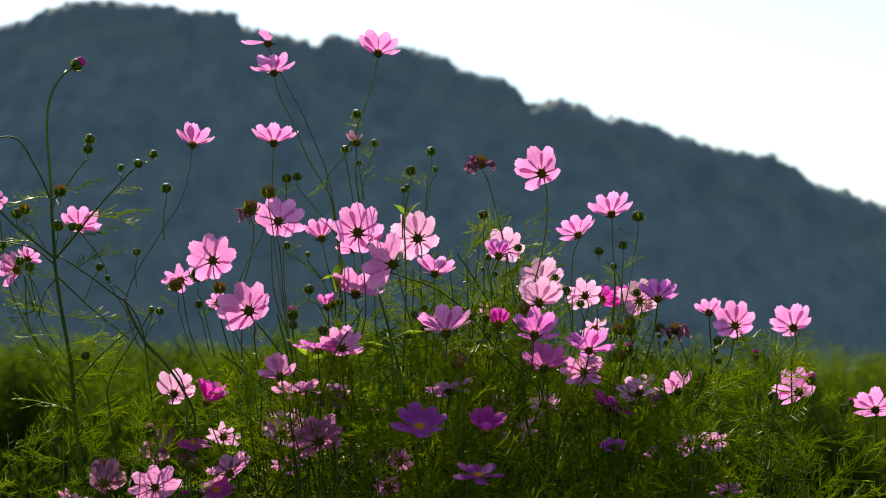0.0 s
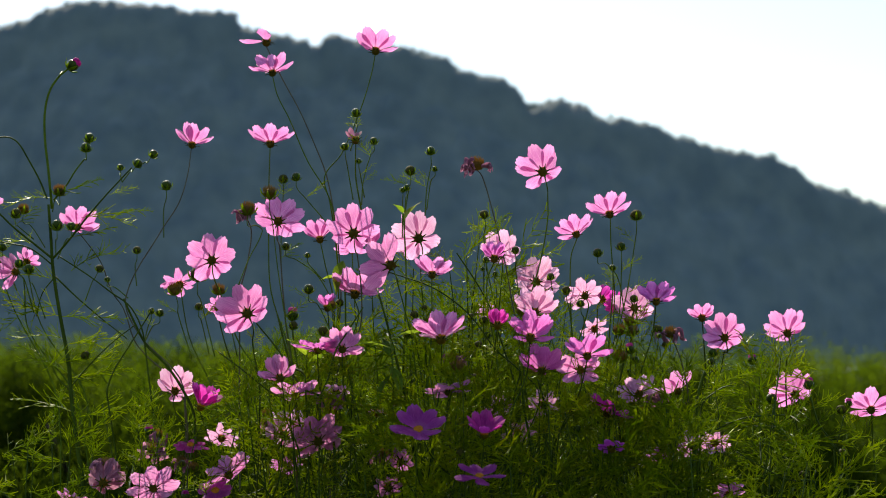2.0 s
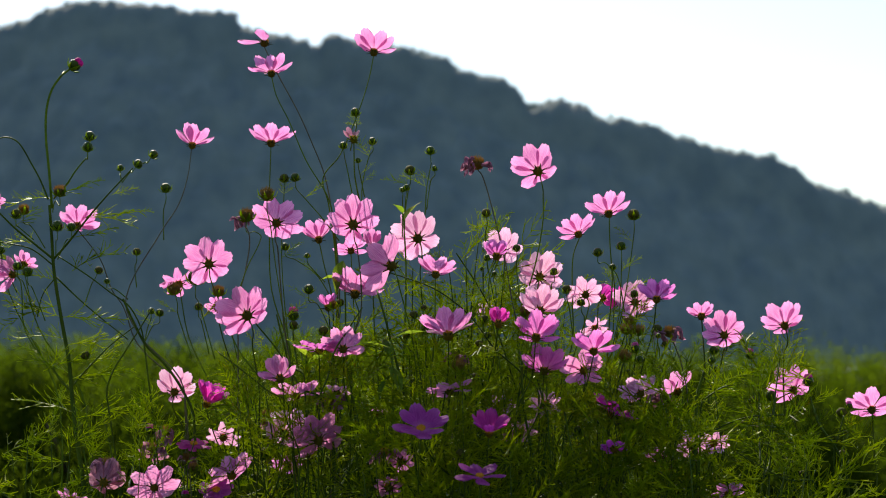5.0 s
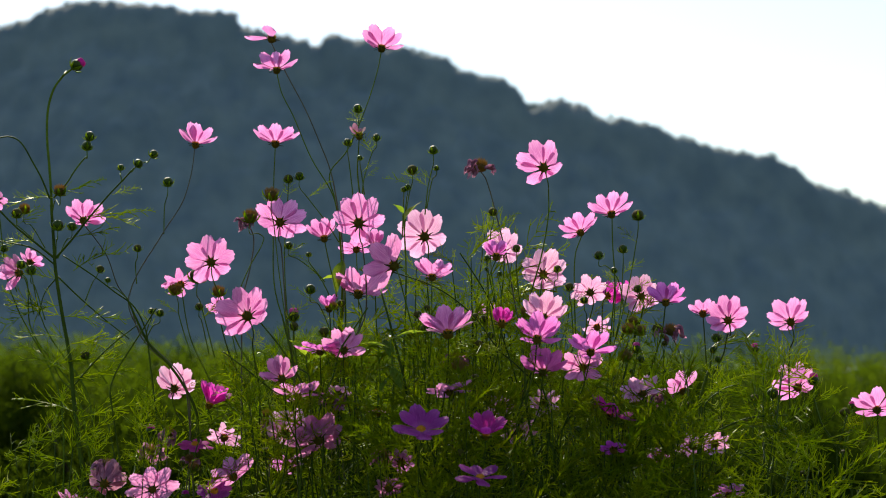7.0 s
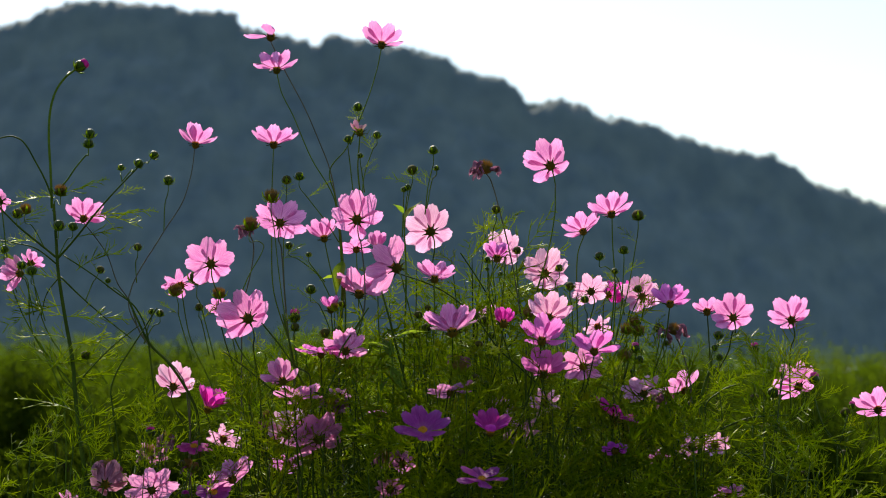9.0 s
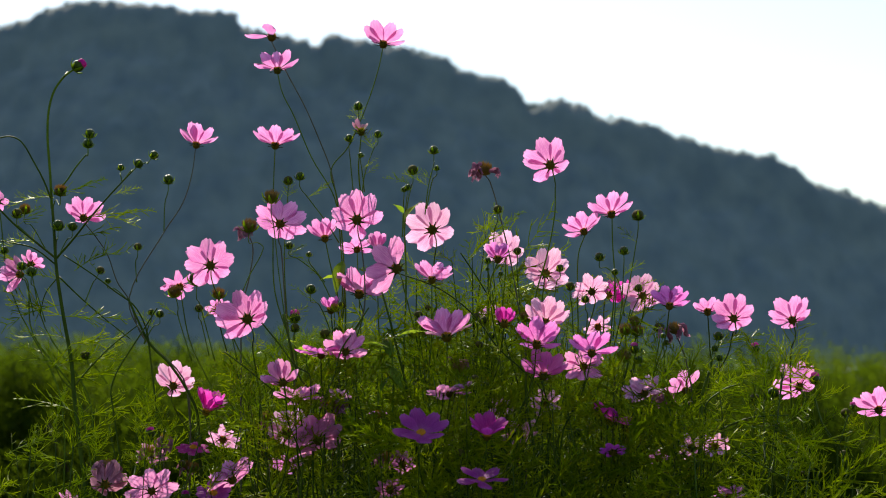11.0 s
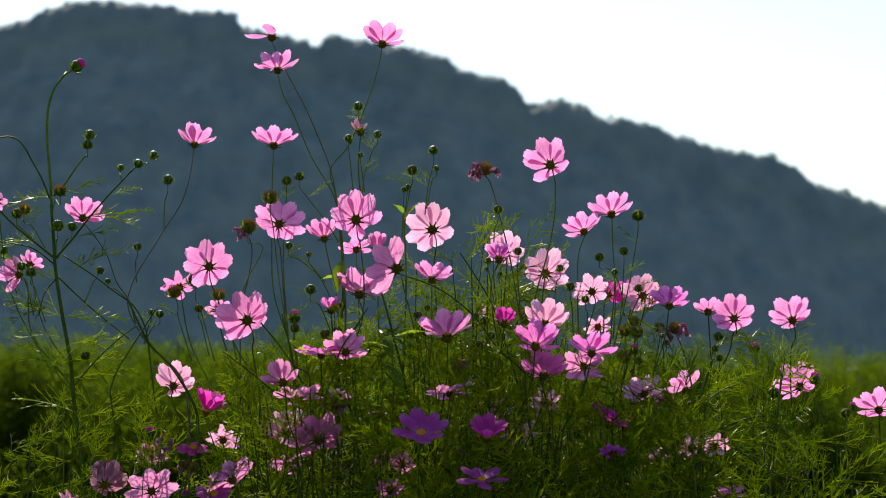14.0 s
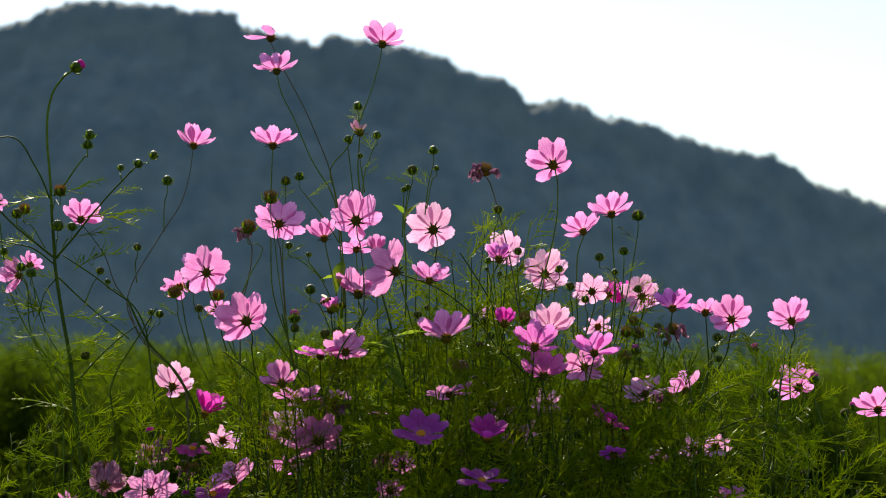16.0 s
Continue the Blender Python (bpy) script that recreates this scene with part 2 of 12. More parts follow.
def tip_shape():
    """Folded petals that show at the top of an opening bud."""
    verts, faces = revolved([(0.75, 0.3), (0.82, 0.75), (0.70, 1.15), (0.42, 1.35), (0.05, 1.3)], 10, 0.09)
    return mesh_of("petal_tip", verts, faces, MAGENTA)


def seed_shape():
    """Ripe head: a cup, and the ragged tuft of seeds in it."""
    rnd = random.Random(5)
    verts, faces = revolved([(0.25, -0.95), (0.75, -0.72), (0.92, -0.25), (0.84, 0.08), (0.5, 0.2)], 14, 0.07)
    cup = mesh_of("seed_cup", verts, faces, POD)
    verts, faces = [], []
    for k in range(64):
        r, a = 0.9 * math.sqrt((k + 0.5) / 64), k * 2.39996
        x, y = r * math.cos(a), r * math.sin(a)
        lean, hgt = 0.95 + rnd.uniform(0.0, 0.45), 0.95 - 0.6 * r * r + rnd.uniform(-0.12, 0.22)
        b = len(verts)
        verts += [(x - 0.10, y, -0.1), (x + 0.08, y - 0.09, -0.1), (x + 0.06, y + 0.10, -0.1), (x * lean, y * lean, hgt)]
        faces += [(b, b + 1, b + 3), (b + 1, b + 2, b + 3), (b + 2, b, b + 3)]
    return cup, mesh_of("seed_tuft", verts, faces, SEED, False)


# ---------------------------------------------------------------- feathery leaves
def feather_shape(seed):
    """A cosmos leaf about 0.12 m long: a rib with paired, forward-swept threads that fork twice."""
    rnd = random.Random(seed)
    verts, faces = [], []
    bend = Vector((rnd.uniform(-0.3, 0.3), 0, rnd.uniform(-0.45, 0.10)))

    def along(t):
        return Vector((0, 0.12 * t, 0)) + bend * (0.12 * t * t)
    tube_data(verts, faces, [along(t / 5) for t in range(6)], 0.0010, 0.0005, 3)
    for k in range(8):
        t = 0.10 + 0.90 * k / 7
        for side in (-1, 1):
            if rnd.random() < 0.08:
                continue
            p = along(t + rnd.uniform(-0.03, 0.03))
            length = 0.056 * (1.05 - 0.62 * t) * rnd.uniform(0.65, 1.2)
            d = Vector((side * rnd.uniform(0.45, 1.0), rnd.uniform(0.45, 1.1), rnd.uniform(-0.45, 0.6))).normalized()
            c = Vector((rnd.uniform(-0.5, 0.5), rnd.uniform(-0.1, 0.6), rnd.uniform(-0.7, 0.35))) * 0.6
            q = [p + (d * u + c * u * u) * length for u in (0, 0.4, 0.75, 1.0)]
            tube_data(verts, faces, q, 0.0013, 0.0006, 3)
            for b, reach in ((q[1], rnd.uniform(0.4, 0.65)), (q[2], rnd.uniform(0.25, 0.45))):
                e = (d + Vector((rnd.uniform(-0.9, 0.9), rnd.uniform(-0.1, 0.8), rnd.uniform(-0.7, 0.8)))).normalized()
                r = b + e * length * reach
                tube_data(verts, faces, [b, b.lerp(r, 0.5) + c * length * 0.10, r], 0.0011, 0.0005, 3)
    return mesh_of("leaf", verts, faces, FEATHER, False)


FEATHERS = [feather_shape(s) for s in range(9)]


CALYX_MESH, OUTER_BRACT, DISC_MESH, BUD_MESH, BRACT_MESH, TIP_MESH, (SEED_MESH, TUFT_MESH) = calyx_shape(), outer_bract_shape(), disc_shape(), bud_shape(), bract_shape(), tip_shape(), seed_shape()

WORDS = {"pink_petal": "pink", "pale_pink_petal": "pale pink", "mauve_petal": "mauve", "magenta_petal": "magenta",
         "purple_petal": "purple", "orchid_petal": "orchid pink", "wilted_petal": "withered"}
COUNT = [0]


def foot_of(name, foot, reach):
    ob = new(name)
    ob.empty_display_size = 0.02
    ob.location = foot
    ob["reach_x"], ob["reach_z"] = reach.x, reach.z
    return ob


def cosmos_flower(material, head, radius, facing, cup, foot, via=(), petals=8, keep=None, brown=False, thick=0.00115, ragged=False):
    """A blossom on its stem. head: middle of the petals' plane; facing: the way its front looks; cup: degrees by which the
    petals rise from flat; foot: where the stem starts; via: points on the stem from the head down; keep: the petals left, by number; ragged: with shrinking, uneven petals."""
    COUNT[0] += 1
    rnd = random.Random(COUNT[0] * 7)
    foot, head, facing = Vector(foot), Vector(head), Vector(facing).normalized()
    ob = foot_of("cosmos_flower", foot, head - foot)
    word = WORDS[material.name]
    state = "backlit" if facing.y > 0 else "shaded"
    tagged(ob, "%s cosmos blossom %s on a thin %s stem" % (word, "with few petals" if keep else "fading and ragged" if ragged else state, "reddish" if brown else "green"),
           "flower", "cosmos blossoms")
    local = head - foot
    back = local - facing * radius * 0.2
    bend = [back - facing * radius * 0.35 + Vector((0, 0, -radius * 0.3))] if facing.z < 0.7 else []
    pts = [back] + bend + [Vector(v) - foot for v in via] + [Vector((0, 0, 0))]
    # Stems of low blossoms take the green that has shade in its colour.
    stem_part("stem", pts[::-1], thick * 1.15, thick * 0.75, ob, BROWN_STEM if brown else STEM if head.z > 1.0 else SHADED_STEM)
    turn = aim(facing)
    turn.translation = local
    spin = rnd.uniform(0, 45)
    for k in range(petals):
        if keep and k not in keep:
            continue
        tilt = cup + rnd.uniform(-7, 7) + (2.5 if k % 2 else -2.5)
        size = radius * rnd.uniform(0.93, 1.04) * (1 if petals == 8 else 1.02)
        m = turn @ pose(0, 0, 0, 0, 0, (spin if not keep else 0) + k * 360 / petals + rnd.uniform(-4, 4)) @ pose(0, radius * 0.07, radius * (0.01 if k % 2 else -0.01), tilt, rnd.uniform(-9, 9), 0)
        piece("petal", with_material(rnd.choice(RAGGED if ragged else PETALS), material), ob, m @ Matrix.Diagonal((size, size, size, 1)))
    s = max(radius, 0.032)
    cup_part = piece("calyx", CALYX_MESH, ob, turn @ Matrix.Scale(s * 0.98, 4), "dark green calyx")
    for k in range(8):
        piece("bract", OUTER_BRACT, cup_part, pose(0, 0, 0, 0, rnd.uniform(-9, 9), (k + 0.5) * 45 + rnd.uniform(-6, 6)))
    for v in via[-2:]:
        if len(via) > 2:
            piece("leaf", FEATHERS[rnd.randrange(7)], ob, Matrix.Translation(Vector(v) - foot) @ pose(0, 0, 0, rnd.uniform(10, 60), 0, rnd.uniform(0, 360)) @ Matrix.Scale(rnd.uniform(0.18, 0.4), 4))
    if 0.78 < head.z < 1.09 and head.x > -0.3:
        line = smooth_path(pts, 8)
        for k in range(1, len(line), 5)[1:5]:
            if (line[k] - back).length > 0.03 and line[k].z + foot.z > 0.74:
                piece("leaf", FEATHERS[rnd.randrange(7)], ob, Matrix.Translation(line[k]) @ pose(0, 0, 0, 0, 0, rnd.uniform(0, 360)) @ pose(0, 0, 0, rnd.uniform(15, 65), rnd.uniform(-40, 40), 0) @ Matrix.Scale(rnd.uniform(0.3, 0.6), 4))
    piece("disc", DISC_MESH, ob, turn @ Matrix.Scale(s * 0.95, 4), "yellow disc")
    return ob


def cosmos_bud(head, radius, lean, foot, via=(), kind="green", thick=0.0008):
    """A bud (green, or magenta where it opens) or a ripe seed head on its own stalk."""
    COUNT[0] += 1
    foot, head, lean = Vector(foot), Vector(head), Vector(lean).normalized()
    seed = kind == "seed"
    ob = foot_of("cosmos_seed_head" if seed else "cosmos_bud", foot, head - foot)
    what = {"green": "round closed green cosmos bud on a thin stalk", "purple": "opening cosmos bud with magenta petal tips",
            "seed": "dry brown cosmos seed head on a thin stalk", "dark": "dark purplish cosmos bud on a thin stalk"}[kind]
    tagged(ob, what, "seed head" if seed else "bud", "cosmos seed heads" if seed else "cosmos buds")
    local = head - foot
    pts = [local - lean * radius * 0.9, local - lean * radius * 2.5] + [Vector(v) - foot for v in via] + [Vector((0, 0, 0))]
    stem_part("stalk", pts[::-1], thick * 1.2, thick * 0.8, ob, STEM, 5)
    for i, v in enumerate(via):
        if (COUNT[0] + i) % 3 != 1 and (v[0] > -0.25 or v[2] < 1.0):
            piece("leaf", FEATHERS[(COUNT[0] + i) % 7], ob, Matrix.Translation(Vector(v) - foot) @ pose(0, 0, 0, 35, 0, COUNT[0] * 77 + i * 140) @ Matrix.Scale(0.20 + 0.035 * ((COUNT[0] + 2 * i) % 6), 4))
    m = Matrix.Translation(local) @ aim(lean) @ pose(0, 0, 0, 0, 0, COUNT[0] * 31) @ Matrix.Scale(radius, 4)
    if seed:
        body = piece("seed_cup", SEED_MESH, ob, m)
        tagged(piece("seed_tuft", TUFT_MESH, ob, m, "brown seed tuft"), kind="stuff")
    else:
        body = piece("bud_body", BUD_MESH if kind != "dark" else with_material(BUD_MESH, DARK_BRACT), ob, m)
        if kind == "purple":
            piece("petal_tip", TIP_MESH, ob, m, "magenta folded petals")
    for k in range(7):
        piece("bract", BRACT_MESH, body, pose(0, 0, 0, 0, 14 * math.sin(k * 2.3), k * 360 / 7))
    return ob


def withered_flower(head, radius, foot, via=(), drop=(-1, 0)):
    """A faded blossom whose shrivelled petals hang from a brown head."""
    COUNT[0] += 1
    rnd = random.Random(COUNT[0])
    foot, head = Vector(foot), Vector(head)
    ob = foot_of("withered_flower", foot, head - foot)
    tagged(ob, "withered cosmos blossom with brown shrivelled petals hanging down", "flower", "withered cosmos")
    local = head - foot
    pts = [local - Vector((0, 0, radius * 0.5))] + [Vector(v) - foot for v in via] + [Vector((0, 0, 0))]
    stem_part("stem", pts[::-1], 0.0012, 0.0009, ob, BROWN_STEM)
    m = Matrix.Translation(local) @ pose(0, 0, 0, 8, 6, 20) @ Matrix.Scale(radius * 0.66, 4)
    piece("seed_cup", SEED_MESH, ob, m)
    tagged(piece("seed_tuft", TUFT_MESH, ob, m, "dry brown seed tuft"), kind="stuff")
    for k in range(9):
        a = drop[0] * 90 + rnd.uniform(-70, 70) + (180 if k > 6 else 0)
        m = Matrix.Translation(local + Vector((0, 0, radius * 0.2))) @ pose(0, 0, 0, 0, 0, -a) @ pose(0, radius * 0.35, 0, rnd.uniform(-85, -15), rnd.uniform(-30, 30), 0)
        s = radius * rnd.uniform(1.2, 2.3)
        piece("petal", with_material(rnd.choice(CRUMPLED), WILTED), ob, m @ Matrix.Diagonal((s * 0.5, s, s, 1)))
    return ob


PLANTS = []


def cosmos_plant(x, y, height, spread, leaves, seed, low=0.55, sides=4):
    """A bushy cosmos plant: a main stem from the ground, side stems and feathery leaves from height low up."""
    rnd = random.Random(seed)
    ob = new("cosmos_plant")
    ob.empty_display_size = 0.05
    ob.location = (x, y, 0)
    tagged(ob, "bushy green cosmos plant with fine feathery leaves", "plant", "cosmos plants")
    ob["reach_x"], ob["reach_z"] = 0.0, height
    PLANTS.append(ob)
    lean = Vector((rnd.uniform(-0.12, 0.12), rnd.uniform(-0.05, 0.05), 0))
    top = Vector((0, 0, height)) + lean
    mid = Vector((lean.x * 0.2, lean.y * 0.2, height * 0.5))
    stem_part("main_stem", [Vector((0, 0, 0)), mid, top], 0.0032, 0.0008, ob, SHADED_STEM, 5)
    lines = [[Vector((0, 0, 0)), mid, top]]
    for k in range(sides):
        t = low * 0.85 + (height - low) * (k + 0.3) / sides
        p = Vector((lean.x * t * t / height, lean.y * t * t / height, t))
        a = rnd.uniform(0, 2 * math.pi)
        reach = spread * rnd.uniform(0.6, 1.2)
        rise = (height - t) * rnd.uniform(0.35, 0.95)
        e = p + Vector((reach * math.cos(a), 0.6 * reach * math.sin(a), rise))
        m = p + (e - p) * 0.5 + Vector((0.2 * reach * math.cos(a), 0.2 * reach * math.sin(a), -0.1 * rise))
        stem_part("side_stem", [p, m, e], 0.0015, 0.0006, ob, SHADED_STEM, 4)
        lines.append([p, m, e])
    for line in lines:
        for k in range(1 if y > 2.52 else 2):
            piece("leaf", FEATHERS[rnd.randrange(9)], ob, Matrix.Translation(line[2]) @ pose(0, 0, 0, 0, 0, rnd.uniform(0, 360)) @ pose(0, 0, 0, rnd.uniform(35, 80), rnd.uniform(-40, 40), 0) @ Matrix.Translation((0, -0.012, 0)) @ Matrix.Scale(rnd.uniform(0.35, 0.65), 4))
    for k in range(leaves):
        line = lines[k % len(lines)]
        t = rnd.uniform(0.0, 1.0)
        p = line[0].lerp(line[1], t * 2) if t < 0.5 else line[1].lerp(line[2], t * 2 - 1)
        if p.z < low:
            q = rnd.uniform(low, height * 0.95)
            p = Vector((lean.x * (q / height) ** 2, lean.y * (q / height) ** 2, q))
        out = Vector((rnd.gauss(0, 1), rnd.gauss(0, 0.8), 0)).normalized()
        p = p + out * spread * rnd.uniform(0.0, 0.18)
        a = math.degrees(math.atan2(-out.x, out.y)) + rnd.uniform(-35, 35)
        piece("leaf", FEATHERS[rnd.randrange(9)], ob, Matrix.Translation(p) @ pose(0, 0, 0, 0, 0, a) @ pose(0, 0, 0, rnd.uniform(-5, 65), rnd.uniform(-60, 60), 0) @ Matrix.Scale(rnd.uniform(0.5, 1.0), 4))
    return ob


def sway(thing, rows):
    """Rows for walk() from (seconds, millimetres to the right, millimetres up) of the head: the stem leans about its
    foot, and all of it shifts up or down to fit the camera's view.
    """
    base = thing.location.copy()
    hx, hz = thing["reach_x"], max(thing["reach_z"], 0.12)
    out = []
    for t, right, up in rows:
        angle = math.asin(max(-0.9, min(0.9, right / 1000 / hz)))
        rise = up / 1000 + hx * math.sin(angle) + hz * (1 - math.cos(angle))
        out.append((t, pose(base.x, base.y, base.z + rise, 0, math.degrees(angle), 0)))
    return out


# ---------------------------------------------------------------- ground, hill and shrubs
def ground():
    """One sheet of rough earth to the horizon, finer near the plants."""
    steps = [0, 0.6, 1.2, 1.8, 2.4, 3, 3.6, 4.5, 6, 8, 12, 20, 40, 80, 160, 300, 600, 1200, 2500, 4500]
    line = sorted({s for v in steps for s in (-v, v)})
    verts, faces, n = [], [], len(line)
    for y in line:
        for x in line:
            z = 0.03 * noise.noise((x * 0.9, y * 0.9, 0)) if max(abs(x), abs(y)) < 20 else 0
            verts.append((x, y, z - 0.03))
    for j in range(n - 1):
        for i in range(n - 1):
            a = j * n + i
            faces.append((a, a + 1, a + n + 1, a + n))
    tagged(new("ground", mesh_of("ground", verts, faces, EARTH)), "dark grassy earth under the flowers", "ground", kind="structure")


ground()


SKYLINE_X = (-600, -330, -151, -132, -126, -113, -105, -94, -86, -76, -71, -69, -61, -46, -42, -40, -35, -28, -8, 1, 5, 15, 20, 24, 28, 30, 34, 39, 44, 49, 51, 61, 70, 80, 88, 99, 116, 122, 126, 137, 150, 330, 600)
SKYLINE_Z = (36, 80, 118.5, 125.5, 127.3, 127.7, 127.5, 125.9, 124.3, 124.3, 123.2, 119.3, 117.3, 114.2, 112, 116.1, 116.1, 114.2, 110.7, 107.8, 104.5, 102.1, 101, 98.6, 92.8, 91, 92.8, 94.2, 92, 92.4, 88.2, 87.8, 85.4, 81.6, 78.7, 76.7, 72.9, 68.8, 65, 62.3, 56.5, 28, 10)


def skyline(x):
    """Height of the tree tops along the crest, metres."""
    return float(np.interp(x, SKYLINE_X, SKYLINE_Z))


def ridge(x):
    """Height of the hill's crest, metres, without its trees."""
    return sum(skyline(x + d) for d in (-8, -4, 0, 4, 8)) / 5 - 2.3 + 0.6 * noise.noise((x * 0.06, 0.5, 0))


def hill_height(x, y):
    """The hill's surface: a steep wooded face towards the flowers, then a slow fall behind the crest."""
    top = ridge(x * 600 / max(y, 300))
    if y < 600:
        foot = 600 - 0.70 * top
        t = max(0.0, (y - foot) / (600 - foot))
        return top * (t ** 0.85) + 5 * noise.noise((x * 0.012, y * 0.012, 3)) * min(1, t * 3) * (1 - t) - (2 if t <= 0 else 0)
    return top * max(0.0, 1 - (y - 600) / 400)


def hill():
    verts, faces = [], []
    xs = np.linspace(-620, 620, 125)
    ys = [428] + list(np.linspace(432, 600, 28)) + [640, 700, 780, 880, 1000]
    for y in ys:
        for x in xs:
            verts.append((x, y, hill_height(x, y)))
    n = len(xs)
    for j in range(len(ys) - 1):
        for i in range(n - 1):
            a = j * n + i
            faces.append((a, a + 1, a + n + 1, a + n))
    tagged(new("hill", mesh_of("hill", verts, faces, HAZY_FOREST)), "steep hill covered in dark forest under a pale sky", "hill", kind="structure")


hill()


def crest_crown_shape(seed):
    """A tree crown of unit radius seen against the sky: several uneven leafy lumps with loose sprays round them."""
    rnd = random.Random(seed)
    verts, faces = [], []
    lumps = [(Vector((0, 0, -0.2)), 0.62)]
    for k in range(8):
        a = rnd.uniform(0, 6.28)
        q = rnd.uniform(0.25, 0.62)
        lumps.append((Vector((math.cos(a) * q, math.sin(a) * q, rnd.uniform(-0.35, 0.58))), rnd.uniform(0.18, 0.36)))
    for c, r in lumps:
        bm = bmesh.new()
        bmesh.ops.create_icosphere(bm, subdivisions=2, radius=r)
        b = len(verts)
        bm.verts.index_update()
        for v in bm.verts:
            n = noise.noise((v.co + c) * 6 + Vector((seed * 3.1, seed * 1.7, 0)))
            verts.append(c + v.co * (1 + 0.45 * n))
        faces += [tuple(v.index + b for v in f.verts) for f in bm.faces]
        bm.free()
        for k in range(34):
            d = Vector((rnd.gauss(0, 1), rnd.gauss(0, 1), rnd.gauss(0.4, 1))).normalized()
            p = c + d * r * rnd.uniform(0.95, 1.5)
            u = d.orthogonal().normalized() * rnd.uniform(0.03, 0.07)
            w = d.cross(u)
            b = len(verts)
            verts += [p - u, p + w, p + u, p - w]
            faces.append((b, b + 1, b + 2, b + 3))
    return np.array([tuple(v) for v in verts]), faces


def forest():
    """The wood on the hill, one mass: a rolling canopy of rounded tops with uneven crowns along the crest."""
    rnd = random.Random(11)
    crowns = [crest_crown_shape(s) for s in range(8)]
    xs, ys = np.arange(-210, 211, 1.0), np.concatenate([np.arange(452, 580, 1.4), np.arange(580, 601, 1.0), [602, 606]])
    grid = []
    for y in ys:
        for x in xs:
            d = noise.voronoi((x * 0.17, y * 0.17, 0))[0][0]
            lump = 4.6 * (0.75 - d) + 1.0 * noise.noise((x * 0.5, y * 0.5, 7)) + 2.0 * noise.noise((x * 0.05, y * 0.05, 9))
            rise = min(1.0, max(0.0, (y - 584) / 14))
            rise = rise * rise * (3 - 2 * rise)
            face = hill_height(x, min(y, 600)) + lump + 0.8 + min(1.0, max(0, 590 - y) / 20)
            top = skyline(x) - 0.9 + 3.2 * (0.6 - noise.voronoi((x * 0.30, 0.5 * y * 0.30, 4))[0][0]) + 1.1 * noise.noise((x * 0.9, y * 0.6, 2))
            grid.append((x + rnd.uniform(-0.3, 0.3), y, face + (top - face) * rise - 2.0 * max(0, y - 600)))
    n = len(xs)
    all_f = [(j * n + i, j * n + i + 1, j * n + n + i + 1, j * n + n + i) for j in range(len(ys) - 1) for i in range(n - 1)]
    all_v, base, slots = [np.array(grid)], len(grid), [0] * len(all_f)
    spots = []
    x = -212.0
    while x < 212:
        x += rnd.uniform(1.8, 5.4)
        r = rnd.choice((1.3, 1.8, 2.4, 3.2)) * rnd.uniform(0.85, 1.15)
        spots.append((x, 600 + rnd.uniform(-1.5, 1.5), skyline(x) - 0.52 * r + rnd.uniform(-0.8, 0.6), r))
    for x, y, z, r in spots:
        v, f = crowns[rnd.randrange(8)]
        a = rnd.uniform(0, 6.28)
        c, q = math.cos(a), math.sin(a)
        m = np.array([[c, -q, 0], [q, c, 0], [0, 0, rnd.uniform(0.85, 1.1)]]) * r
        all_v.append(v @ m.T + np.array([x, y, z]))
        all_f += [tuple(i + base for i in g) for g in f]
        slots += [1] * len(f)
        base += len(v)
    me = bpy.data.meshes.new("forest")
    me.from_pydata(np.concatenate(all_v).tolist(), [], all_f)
    me.materials.append(HAZY_FOREST)
    me.materials.append(HAZY_CREST)
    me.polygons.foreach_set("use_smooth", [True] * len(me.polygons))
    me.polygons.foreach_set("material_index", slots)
    tagged(new("forest", me), "dense dark green woodland covering the hillside", "forest", kind="stuff")


forest()


